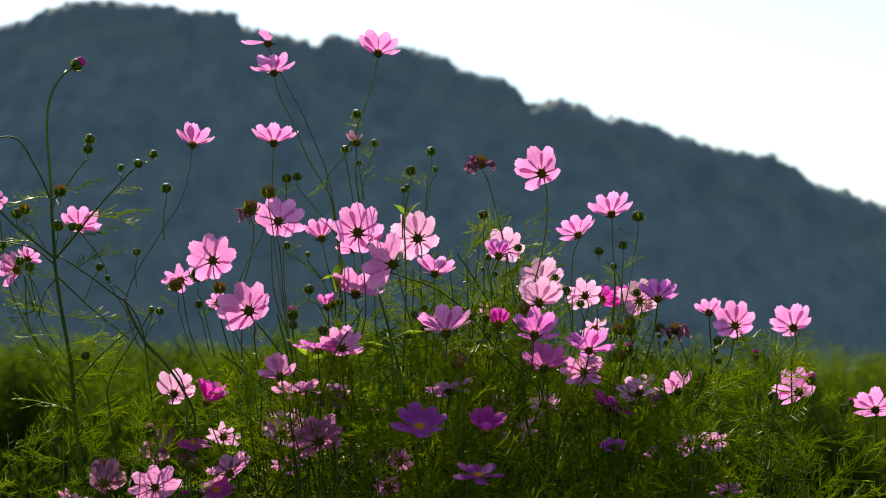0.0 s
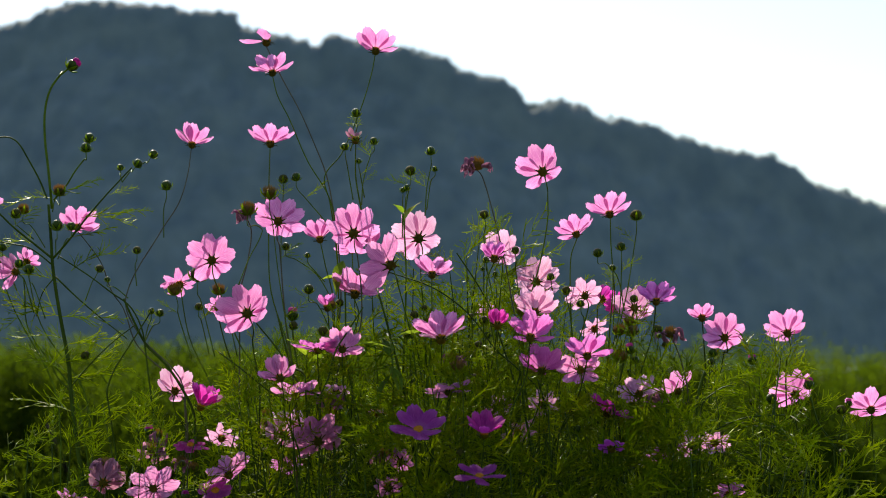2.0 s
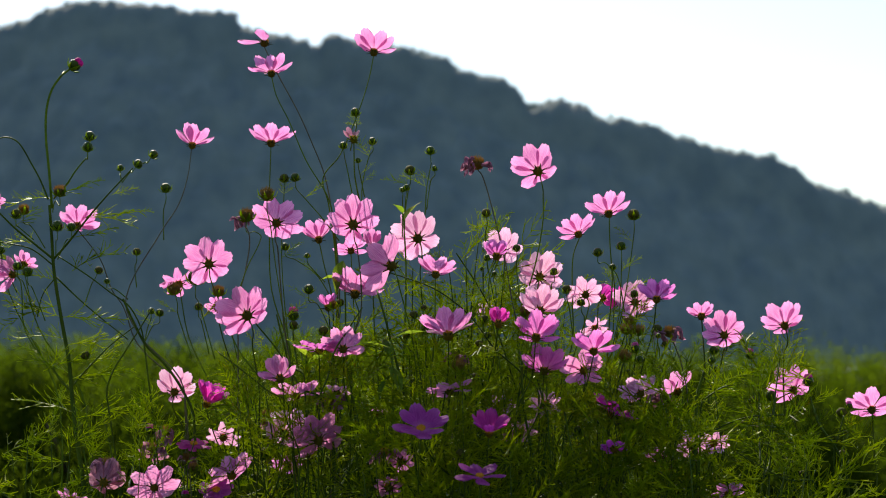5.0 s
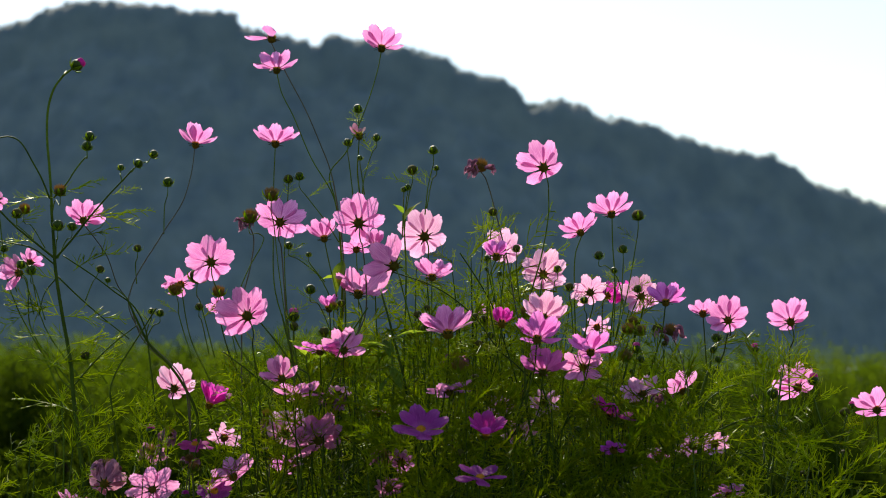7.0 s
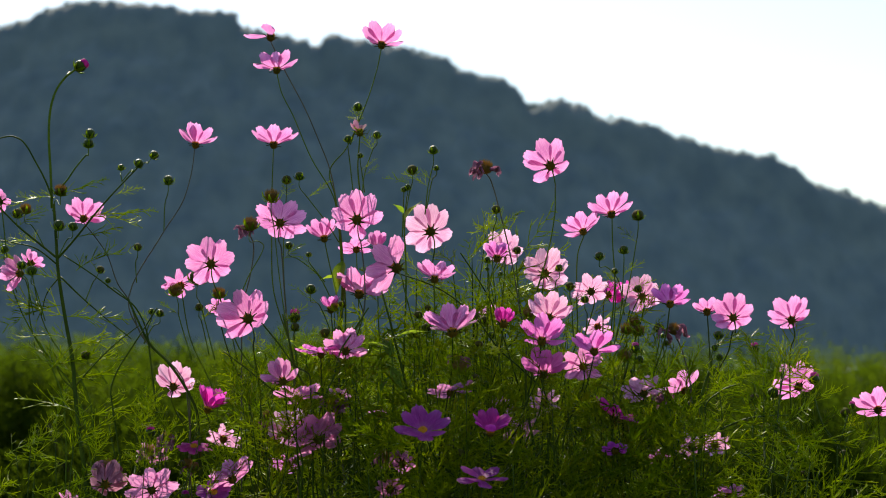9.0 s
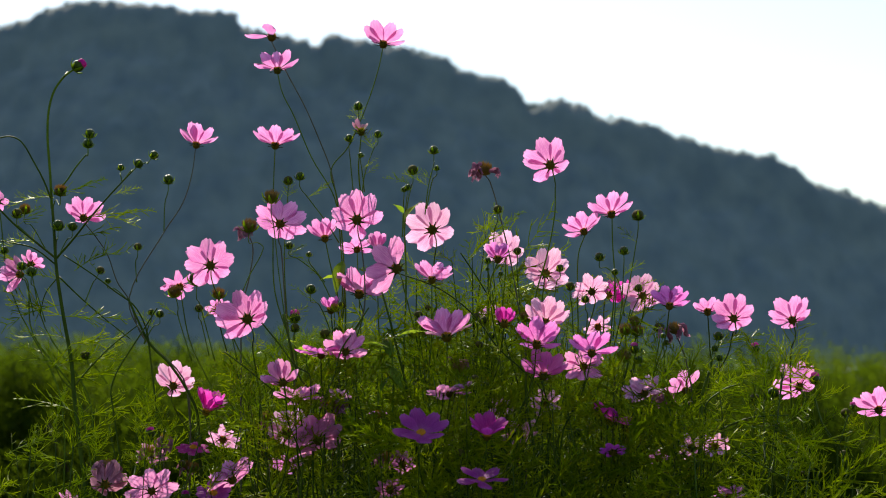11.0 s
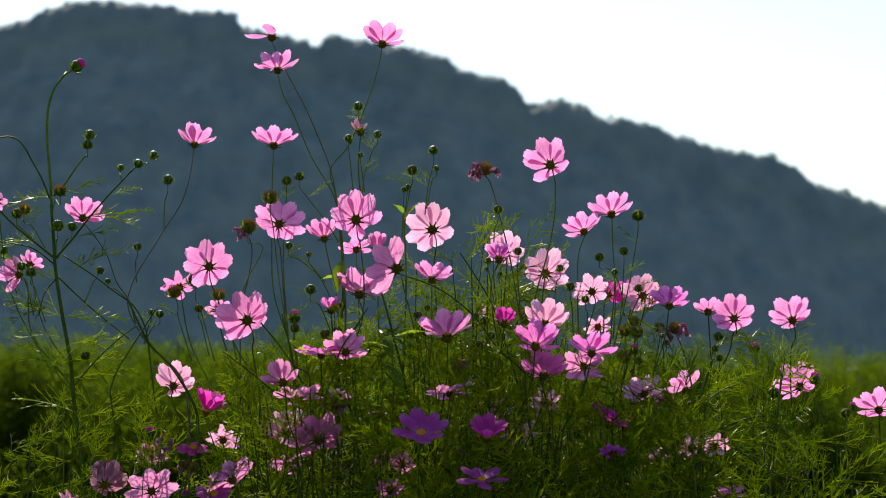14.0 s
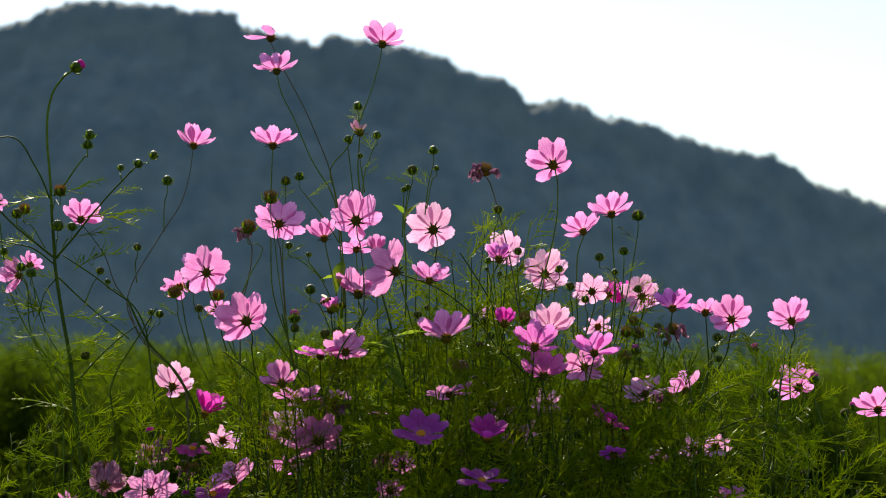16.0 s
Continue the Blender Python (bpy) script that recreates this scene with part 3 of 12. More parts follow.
def shrub(x, y, height, width, seed, leaves=56000):
    """A dense bush: short stems and a crown of very many small pointed leaves, with upright shoots along its top."""
    rnd, dice = random.Random(seed), np.random.RandomState(seed)
    ob = new("shrub")
    ob.location = (x, y, -0.02)
    tagged(ob, "dense green leafy bush standing behind the flowers", "shrub", "bushes")
    for k in range(4):
        a = rnd.uniform(0, 6.28)
        e = Vector((math.cos(a) * width * 0.3, math.sin(a) * width * 0.3, height * 0.75))
        stem_part("branch", [Vector((0, 0, 0)), e * 0.5 + Vector((0, 0, 0.05)), e], 0.02, 0.006, ob, BARK, 4)
    lumps = [(rnd.uniform(-0.5, 0.5) * width, rnd.uniform(-0.4, 0.4) * width, height * rnd.uniform(0.25, 0.74), rnd.uniform(0.15, 0.26) * width) for _ in range(26)]
    lumps += [(rnd.uniform(-0.55, 0.55) * width, rnd.uniform(-0.3, 0.3) * width, height * rnd.uniform(0.86, 0.98), rnd.uniform(0.035, 0.07) * width) for _ in range(26)]
    lumps = np.array(lumps)
    odds = lumps[:, 3] ** 1.6
    pick = dice.choice(len(lumps), leaves, p=odds / odds.sum())
    d = dice.normal(size=(leaves, 3)) + (0, 0, 0.2)
    d /= np.linalg.norm(d, axis=1)[:, None]
    p = lumps[pick, :3] + d * (lumps[pick, 3] * dice.uniform(0.35, 1.05, leaves))[:, None] 
    p[:, 2] = np.where(pick < 26, p[:, 2], height * 0.9 + (p[:, 2] - height * 0.9) * 1.7)
    p[:, 2] = np.maximum(p[:, 2], 0.03)
    u = dice.normal(size=(leaves, 3)) * (1, 1, 0.6) + (0, 0, 1.1)
    u /= np.linalg.norm(u, axis=1)[:, None]
    w = np.cross(u, dice.normal(size=(leaves, 3)))
    w /= np.linalg.norm(w, axis=1)[:, None]
    length, half = dice.uniform(0.025, 0.055, leaves)[:, None], dice.uniform(0.0025, 0.005, leaves)[:, None]
    verts = np.stack([p, p + u * length * 0.5 + w * half, p + u * length, p + u * length * 0.5 - w * half], 1).reshape(-1, 3)
    me = bpy.data.meshes.new("crown")
    me.from_pydata(verts.tolist(), [], np.arange(leaves * 4).reshape(-1, 4).tolist())
    me.materials.append(SHRUB_LEAF)
    piece("crown", me, ob, Matrix.Identity(4))


def broad_leaf_weed(x, y, z, low, seed, blades):
    """A weed among the cosmos with a few broad pointed leaves; blades: turn, tilt and length of each."""
    rnd = random.Random(seed)
    ob = new("broad_leaf_weed")
    ob.location = (x, y, low)
    tagged(ob, "bright green weed with broad pointed leaves among the cosmos", "plant", "weeds")
    stem_part("stem", [Vector((0, 0, 0)), Vector((0.004, 0, (z - low) * 0.6)), Vector((0, 0, z - low))], 0.0018, 0.001, ob, STEM)
    for k, (turn, tilt, length) in enumerate(blades):
        verts, faces, n = [], [], 8
        for i in range(n + 1):
            t = i / n
            w = 0.20 * math.sin(math.pi * t ** 0.8) * (1 - 0.35 * t)
            for v in (-1, -0.5, 0, 0.5, 1):
                verts.append((v * w, t, 0.10 * abs(v) * w / 0.24 - 0.25 * t * t + 0.015 * math.sin(9 * t + v * 3)))
        for i in range(n):
            for j in range(4):
                q = i * 5 + j
                faces.append((q, q + 1, q + 6, q + 5))
        m = Matrix.Translation((0, 0, z - low - 0.012 * k)) @ pose(0, 0, 0, 0, 0, turn) @ pose(0, 0, 0, tilt, 0, 0) @ Matrix.Scale(length, 4)
        piece("leaf_blade", mesh_of("leaf_blade", verts, faces, BROAD), ob, m)


# ---------------------------------------------------------------- the blossoms
f1 = cosmos_flower(PINK, (-0.3533, 2.5200, 1.2266), 0.0321, (0.12, 0.22, 0.97), 43, (-0.2959, 2.5033, 0.0000), via=((-0.3589, 2.5167, 1.1816), (-0.3708, 2.5133, 1.1409), (-0.3956, 2.5100, 1.1004), (-0.4435, 2.5067, 1.0081), (-0.4248, 2.5033, 0.9562), (-0.3598, 2.5000, 0.8770), (-0.3610, 2.5150, 0.5437),), brown=True, thick=0.00105)
f2 = cosmos_flower(PINK, (-0.2442, 2.5600, 1.2310), 0.0358, (0.03, 0.22, 0.97), 34, (-0.2211, 2.6155, 0.0000), via=((-0.2470, 2.5675, 1.1708), (-0.2480, 2.5750, 1.0974), (-0.2449, 2.5825, 1.0155), (-0.2170, 2.5900, 0.9171), (-0.1964, 2.6050, 0.5686),))
f3 = cosmos_flower(PINK, (-0.2352, 2.5000, 1.3307), 0.0310, (-0.08, 0.24, 0.97), 31, (-0.1941, 2.5926, 0.0000), via=((-0.2281, 2.5043, 1.2974), (-0.2122, 2.5086, 1.2656), (-0.1865, 2.5129, 1.2055), (-0.1544, 2.5171, 1.1494), (-0.1464, 2.5214, 1.0932), (-0.1431, 2.5257, 1.0130), (-0.1540, 2.5300, 0.8767), (-0.1741, 2.5450, 0.5436),), thick=0.0011)
f4 = cosmos_flower(PINK, (-0.2455, 2.5200, 1.3824), 0.0369, (0.10, 0.22, 0.97), 8, (-0.1212, 2.5410, 0.0000), via=((-0.2236, 2.5238, 1.3291), (-0.1977, 2.5275, 1.2806), (-0.1767, 2.5312, 1.2322), (-0.1613, 2.5350, 1.1919), (-0.1516, 2.5387, 1.1434), (-0.1443, 2.5425, 1.0867), (-0.1410, 2.5462, 1.0139), (-0.1520, 2.5500, 0.8765), (-0.1202, 2.5650, 0.5434),), keep=(2, 4), brown=True, thick=0.0011)
f5 = cosmos_flower(PINK, (-0.0860, 2.5000, 1.3680), 0.0337, (0.07, 0.37, 0.93), 34, (-0.1064, 2.5793, 0.0000), via=((-0.0925, 2.5038, 1.3338), (-0.1077, 2.5075, 1.2857), (-0.1358, 2.5112, 1.2214), (-0.1601, 2.5150, 1.1895), (-0.1529, 2.5187, 1.1536), (-0.1448, 2.5225, 1.0933), (-0.1415, 2.5262, 1.0130), (-0.1524, 2.5300, 0.8767), (-0.1821, 2.5450, 0.5436),), thick=0.0011)
f6 = cosmos_flower(PINK, (0.1497, 2.4500, 1.1884), 0.0387, (-0.26, 0.75, 0.61), 33, (0.0792, 2.5232, 0.0000), via=((0.1570, 2.4560, 1.1551), (0.1564, 2.4620, 1.1202), (0.1463, 2.4680, 1.0655), (0.1307, 2.4740, 1.0106), (0.1190, 2.4800, 0.9478), (0.1513, 2.4950, 0.5877),))
f7 = cosmos_flower(PINK, (0.2378, 2.5000, 1.1252), 0.0346, (-0.09, 0.46, 0.88), 33, (0.1932, 2.5230, 0.0000), via=((0.2399, 2.5075, 1.0842), (0.2434, 2.5150, 1.0285), (0.2389, 2.5225, 0.9647), (0.2335, 2.5300, 0.8847), (0.1941, 2.5450, 0.5485),))
f8 = cosmos_flower(PINK, (0.2002, 2.5200, 1.1020), 0.0321, (-0.30, 0.45, 0.84), 30, (0.2106, 2.6160, 0.0000), via=((0.1933, 2.5275, 1.0695), (0.1920, 2.5350, 1.0134), (0.1922, 2.5425, 0.9491), (0.1746, 2.5500, 0.8765), (0.2039, 2.5650, 0.5434),))
f9 = cosmos_flower(PINK, (-0.5116, 2.5200, 1.1214), 0.0313, (0.07, 0.61, 0.79), 35, (-0.3286, 2.5690, 0.0000), via=((-0.4945, 2.5250, 1.0935), (-0.4790, 2.5300, 1.0696), (-0.4649, 2.5350, 1.0295), (-0.4493, 2.5400, 1.0055), (-0.4302, 2.5450, 0.9531), (-0.3630, 2.5500, 0.8725), (-0.3845, 2.5650, 0.5409),), brown=True, thick=0.00105)
f10 = cosmos_flower(PINK, (-0.3165, 2.4000, 1.0441), 0.0364, (-0.21, 0.87, 0.44), 27, (-0.2803, 2.4387, 0.0000), via=((-0.3059, 2.4100, 1.0001), (-0.2797, 2.4200, 0.9313), (-0.2419, 2.4300, 0.8699), (-0.2138, 2.4450, 0.5394),))
f11 = cosmos_flower(PINK, (-0.2614, 2.3700, 0.9706), 0.0407, (-0.46, 0.78, 0.42), 31, (-0.2440, 2.4694, 0.0000), via=((-0.2552, 2.3850, 0.9309), (-0.2464, 2.4000, 0.8552), (-0.2577, 2.4150, 0.5302),))
f12 = cosmos_flower(PINK, (-0.2277, 2.4600, 1.1074), 0.0373, (0.01, 0.78, 0.63), 17, (-0.1502, 2.4888, 0.0000), via=((-0.2266, 2.4675, 1.0733), (-0.2221, 2.4750, 1.0107), (-0.2185, 2.4825, 0.9637), (-0.2085, 2.4900, 0.8928), (-0.1959, 2.5050, 0.5535),), brown=True)
f13 = cosmos_flower(PINK, (-0.1209, 2.4600, 1.1129), 0.0409, (-0.14, 0.85, 0.51), 34, (-0.1450, 2.5222, 0.0000), via=((-0.1157, 2.4675, 1.0812), (-0.1103, 2.4750, 1.0265), (-0.1137, 2.4825, 0.9794), (-0.1454, 2.4900, 0.9165), (-0.1425, 2.5050, 0.5682),), brown=True)
f14 = cosmos_flower(PINK, (-0.1680, 2.5200, 1.0923), 0.0289, (-0.20, 0.30, 0.93), 52, (-0.1917, 2.6083, 0.0000), via=((-0.1604, 2.5300, 1.0535), (-0.1512, 2.5400, 1.0136), (-0.1491, 2.5500, 0.9492), (-0.1544, 2.5650, 0.5885),))
f15 = cosmos_flower(PINK, (-0.1250, 2.5800, 1.0812), 0.0267, (-0.03, 0.35, 0.94), 13, (-0.0915, 2.6001, 0.0000), via=((-0.1209, 2.5950, 0.9781), (-0.1141, 2.6100, 0.8512), (-0.0955, 2.6250, 0.5278),))
f16 = cosmos_flower(PALE, (-0.0154, 2.5400, 1.1052), 0.0401, (-0.27, 0.89, 0.37), 29, (0.0252, 2.6249, 0.0000), via=((-0.0130, 2.5500, 1.0547), (-0.0098, 2.5600, 0.9819), (-0.0196, 2.5700, 0.9170), (-0.0424, 2.5850, 0.5685),))
f17 = cosmos_flower(MAUVE, (-0.0640, 2.4200, 1.0429), 0.0431, (-0.45, 0.75, 0.45), 14, (-0.0621, 2.4868, 0.0000), via=((-0.0557, 2.4300, 1.0242), (-0.0458, 2.4400, 0.9858), (-0.0342, 2.4500, 0.9317), (-0.0048, 2.4650, 0.5777),), keep=(1, 2, 3, 4))
f18 = cosmos_flower(PINK, (-0.1178, 2.5000, 1.0126), 0.0398, (0.10, 0.45, 0.88), 36, (-0.1858, 2.5261, 0.0000), via=((-0.1133, 2.5100, 0.9803), (-0.1312, 2.5200, 0.9326), (-0.1556, 2.5300, 0.8767), (-0.1852, 2.5450, 0.5436),))
f19 = cosmos_flower(PINK, (-0.0099, 2.3800, 1.0262), 0.0292, (0.06, 0.38, 0.92), 31, (0.0232, 2.4784, 0.0000), via=((-0.0111, 2.3950, 0.9495), (-0.0162, 2.4100, 0.8550), (0.0189, 2.4250, 0.5301),))
f20 = cosmos_flower(PINK, (0.0052, 2.3400, 0.9489), 0.0417, (-0.10, 0.32, 0.95), 38, (0.0233, 2.3827, 0.0000), via=((0.0052, 2.3550, 0.8988), (-0.0033, 2.3700, 0.8370), (-0.0380, 2.3850, 0.5190),))
f21 = cosmos_flower(ORCHID, (0.0736, 2.3800, 1.0535), 0.0227, (-0.06, 0.47, 0.88), 48, (0.0287, 2.4246, 0.0000), via=((0.0639, 2.3900, 1.0221), (0.0656, 2.4000, 0.9844), (0.0773, 2.4100, 0.9159), (0.1085, 2.4250, 0.5679),))
f22 = cosmos_flower(PALE, (0.0886, 2.5500, 1.0710), 0.0329, (-0.07, 0.79, 0.60), 28, (0.0491, 2.6478, 0.0000), via=((0.0832, 2.5650, 0.9727), (0.0665, 2.5800, 0.8518), (0.0363, 2.5950, 0.5281),))
f23 = cosmos_flower(PALE, (0.1472, 2.5400, 1.0427), 0.0360, (0.21, 0.88, 0.43), 34, (0.1608, 2.5650, 0.0000), via=((0.1377, 2.5550, 0.9572), (0.1161, 2.5700, 0.8520), (0.1371, 2.5850, 0.5282),))
f24 = cosmos_flower(PALE, (0.2118, 2.5300, 1.0164), 0.0266, (-0.29, 0.76, 0.58), 13, (0.1661, 2.5988, 0.0000), via=((0.1998, 2.5450, 0.9428), (0.1709, 2.5600, 0.8522), (0.1511, 2.5750, 0.5283),))
f25 = cosmos_flower(PALE, (0.2861, 2.5400, 1.0104), 0.0334, (-0.02, 0.92, 0.38), 37, (0.1746, 2.6232, 0.0000), via=((0.2734, 2.5550, 0.9394), (0.2338, 2.5700, 0.8520), (0.2375, 2.5850, 0.5282),))
f26 = cosmos_flower(ORCHID, (0.3033, 2.3900, 0.9917), 0.0305, (0.14, 0.40, 0.90), 36, (0.2804, 2.4102, 0.0000), via=((0.2987, 2.4050, 0.9464), (0.2808, 2.4200, 0.8777), (0.2751, 2.4350, 0.5442),))
f27 = cosmos_flower(PINK, (0.3788, 2.5400, 0.9885), 0.0226, (0.02, 0.51, 0.86), 33, (0.4113, 2.6298, 0.0000), via=((0.3824, 2.5500, 0.9492), (0.3851, 2.5600, 0.9088), (0.3794, 2.5700, 0.8520), (0.3635, 2.5850, 0.5282),))
f28 = cosmos_flower(PINK, (0.4093, 2.5000, 0.9768), 0.0329, (-0.05, 0.85, 0.53), 35, (0.3515, 2.5601, 0.0000), via=((0.4099, 2.5100, 0.9564), (0.4048, 2.5200, 0.9286), (0.3900, 2.5300, 0.8927), (0.3984, 2.5450, 0.5535),))
f29 = cosmos_flower(PINK, (0.4912, 2.5000, 0.9752), 0.0343, (-0.09, 0.71, 0.70), 30, (0.4365, 2.5301, 0.0000), via=((0.4910, 2.5100, 0.9325), (0.4920, 2.5200, 0.8688), (0.4975, 2.5300, 0.7730), (0.4644, 2.5450, 0.4793),))
f30 = cosmos_flower(PINK, (0.5054, 2.5300, 0.8815), 0.0355, (-0.35, 0.75, 0.55), 26, (0.5431, 2.6297, 0.0000), via=((0.5087, 2.5450, 0.8444), (0.5308, 2.5600, 0.7635), (0.5489, 2.5750, 0.4734),))
f31 = cosmos_flower(PINK, (0.6106, 2.5000, 0.8501), 0.0351, (0.02, 0.58, 0.81), 21, (0.6291, 2.5369, 0.0000), via=((0.6158, 2.5150, 0.7975), (0.6214, 2.5300, 0.7254), (0.5763, 2.5450, 0.4498),))
f32 = cosmos_flower(PALE, (-0.3812, 2.5200, 0.8824), 0.0341, (-0.01, 0.80, 0.60), 38, (-0.3598, 2.5710, 0.0000), via=((-0.3683, 2.5350, 0.8282), (-0.3312, 2.5500, 0.7616), (-0.2898, 2.5650, 0.4722),))
f33 = cosmos_flower(MAGENTA, (-0.3239, 2.4400, 0.8482), 0.0326, (0.35, 0.05, 0.93), 58, (-0.2929, 2.5351, 0.0000), via=((-0.3120, 2.4550, 0.7957), (-0.2825, 2.4700, 0.7311), (-0.3116, 2.4850, 0.4533),))
f34 = cosmos_flower(ORCHID, (0.1208, 2.3200, 0.9374), 0.0354, (0.15, 0.50, 0.85), 35, (0.1385, 2.3423, 0.0000), via=((0.1159, 2.3350, 0.8877), (0.0949, 2.3500, 0.8264), (0.1257, 2.3650, 0.5124),))
f35 = cosmos_flower(PALE, (0.1369, 2.3800, 0.9656), 0.0363, (0.10, 0.65, 0.75), 42, (0.1134, 2.4552, 0.0000), via=((0.1292, 2.3950, 0.9147), (0.1083, 2.4100, 0.8519), (0.0772, 2.4250, 0.5282),))
f36 = cosmos_flower(MAGENTA, (0.0818, 2.3600, 0.9665), 0.0225, (0.06, 0.57, 0.82), 55, (0.0092, 2.4375, 0.0000), via=((0.0747, 2.3750, 0.9161), (0.0616, 2.3900, 0.8538), (0.0836, 2.4050, 0.5294),))
f37 = cosmos_flower(ORCHID, (0.1954, 2.3400, 0.9273), 0.0326, (0.04, 0.48, 0.87), 25, (0.1551, 2.3615, 0.0000), via=((0.1852, 2.3550, 0.8772), (0.1580, 2.3700, 0.8154), (0.1385, 2.3850, 0.5055),))
f38 = cosmos_flower(MAUVE, (0.1888, 2.3900, 0.9097), 0.0292, (-0.06, 0.75, 0.65), 11, (0.1952, 2.4838, 0.0000), via=((0.1809, 2.4050, 0.8585), (0.1523, 2.4200, 0.7953), (0.1577, 2.4350, 0.4931),))
f39 = cosmos_flower(ORCHID, (0.1316, 2.3300, 0.8977), 0.0341, (0.07, 0.58, 0.81), 38, (0.0837, 2.3834, 0.0000), via=((0.1272, 2.3450, 0.8477), (0.1039, 2.3600, 0.7860), (0.1018, 2.3750, 0.4873),))
f40 = cosmos_flower(PALE, (0.2709, 2.4000, 0.8741), 0.0296, (-0.21, 0.57, 0.80), 17, (0.1680, 2.4349, 0.0000), via=((0.2610, 2.4150, 0.8225), (0.2217, 2.4300, 0.7590), (0.2090, 2.4450, 0.4706),))
f41 = cosmos_flower(MAUVE, (0.3468, 2.5500, 0.8765), 0.0308, (-0.20, 0.50, 0.80), 25, (0.3016, 2.6499, 0.0000), via=((0.3319, 2.5650, 0.8217), (0.2854, 2.5800, 0.7543), (0.2959, 2.5950, 0.4677),), keep=(2, 3, 4, 5))
f42 = cosmos_flower(ORCHID, (-0.1632, 2.3800, 0.9255), 0.0318, (0.00, 0.20, 0.95), 14, (-0.1025, 2.4118, 0.0000), via=((-0.1615, 2.3950, 0.8745), (-0.1462, 2.4100, 0.8117), (-0.1664, 2.4250, 0.5032),))
f43 = cosmos_flower(MAUVE, (-0.1294, 2.3700, 0.9292), 0.0312, (0.06, 0.67, 0.74), 23, (-0.1502, 2.4276, 0.0000), via=((-0.1287, 2.3850, 0.8784), (-0.1175, 2.4000, 0.8158), (-0.0864, 2.4150, 0.5058),))
f44 = cosmos_flower(MAUVE, (-0.2090, 2.3200, 0.8889), 0.0285, (-0.34, 0.64, 0.69), 44, (-0.2056, 2.4114, 0.0000), via=((-0.2034, 2.3350, 0.8391), (-0.1848, 2.3500, 0.7776), (-0.2138, 2.3650, 0.4821),))
# f45, f54, f56, f70: darker mauve, with the low shade put into the colour.
f45 = cosmos_flower(MAUVE, (-0.1931, 2.3800, 0.8668), 0.0342, (-0.06, 0.34, 0.94), 14, (-0.1200, 2.4006, 0.0000), via=((-0.1863, 2.3950, 0.8156), (-0.1715, 2.4100, 0.7526), (-0.1333, 2.4250, 0.4666),))
f46 = cosmos_flower(PALE, (-0.2122, 2.4200, 0.8182), 0.0378, (0.07, 0.94, 0.33), 48, (-0.1636, 2.5011, 0.0000), via=((-0.2045, 2.4350, 0.7660), (-0.1877, 2.4500, 0.7018), (-0.2187, 2.4650, 0.4351),))
f47 = cosmos_flower(MAUVE, (-0.1658, 2.3600, 0.8128), 0.0383, (-0.40, 0.67, 0.62), 15, (-0.1912, 2.4312, 0.0000), via=((-0.1616, 2.3750, 0.7618), (-0.1483, 2.3900, 0.6991), (-0.1125, 2.4050, 0.4335),))
f48 = cosmos_flower(PALE, (-0.1406, 2.4100, 0.8687), 0.0168, (0.08, 0.58, 0.81), 12, (-0.1260, 2.4339, 0.0000), via=((-0.1393, 2.4250, 0.8168), (-0.1270, 2.4400, 0.7530), (-0.1534, 2.4550, 0.4669),))
f49 = cosmos_flower(PURPLE, (-0.0274, 2.2200, 0.8256), 0.0353, (0.00, -0.60, 0.80), 22, (0.0206, 2.3169, 0.0000), via=((-0.0303, 2.2350, 0.7777), (-0.0305, 2.2500, 0.7187), (-0.0066, 2.2650, 0.4456),), thick=0.001)
f50 = cosmos_flower(MAGENTA, (0.0555, 2.2500, 0.8197), 0.0315, (0.05, -0.30, 0.95), 44, (0.0294, 2.2970, 0.0000), via=((0.0512, 2.2650, 0.7710), (0.0398, 2.2800, 0.7112), (0.0226, 2.2950, 0.4410),), thick=0.001)
f51 = cosmos_flower(PURPLE, (0.0480, 2.2000, 0.7689), 0.0301, (0.05, -0.30, 0.95), 10, (-0.0155, 2.2405, 0.0000), via=((0.0459, 2.2150, 0.7211), (0.0335, 2.2300, 0.6625), (0.0413, 2.2450, 0.4107),), thick=0.001)
f52 = cosmos_flower(MAGENTA, (0.2249, 2.4000, 0.8340), 0.0345, (0.48, -0.02, 0.87), 24, (0.1966, 2.4990, 0.0000), via=((0.2173, 2.4150, 0.7822), (0.1828, 2.4300, 0.7186), (0.1790, 2.4450, 0.4455),))
f53 = cosmos_flower(PINK, (-0.0937, 2.5500, 0.8427), 0.0138, (0.00, 0.20, 0.95), 5, (-0.0420, 2.5775, 0.0000), via=((-0.0915, 2.5650, 0.7878), (-0.0877, 2.5800, 0.7203), (-0.0942, 2.5950, 0.4466),))
f54 = cosmos_flower(MAUVE, (-0.3846, 2.3600, 0.7460), 0.0329, (-0.26, 0.76, 0.59), 8, (-0.3524, 2.4243, 0.0000), via=((-0.3742, 2.3750, 0.6948), (-0.3338, 2.3900, 0.6320), (-0.3109, 2.4050, 0.3918),), thick=0.001)
f55 = cosmos_flower(WILTED, (-0.4496, 2.3800, 0.7522), 0.0356, (0.00, 0.94, 0.35), 52, (-0.4073, 2.4668, 0.0000), via=((-0.4378, 2.3950, 0.7006), (-0.3889, 2.4100, 0.6373), (-0.4042, 2.4250, 0.3951),))
f56 = cosmos_flower(MAUVE, (-0.4955, 2.4000, 0.7284), 0.0219, (0.24, 0.58, 0.78), 10, (-0.3700, 2.4200, 0.0000), via=((-0.4810, 2.4150, 0.6763), (-0.4278, 2.4300, 0.6124), (-0.3905, 2.4450, 0.3797),), ragged=True)
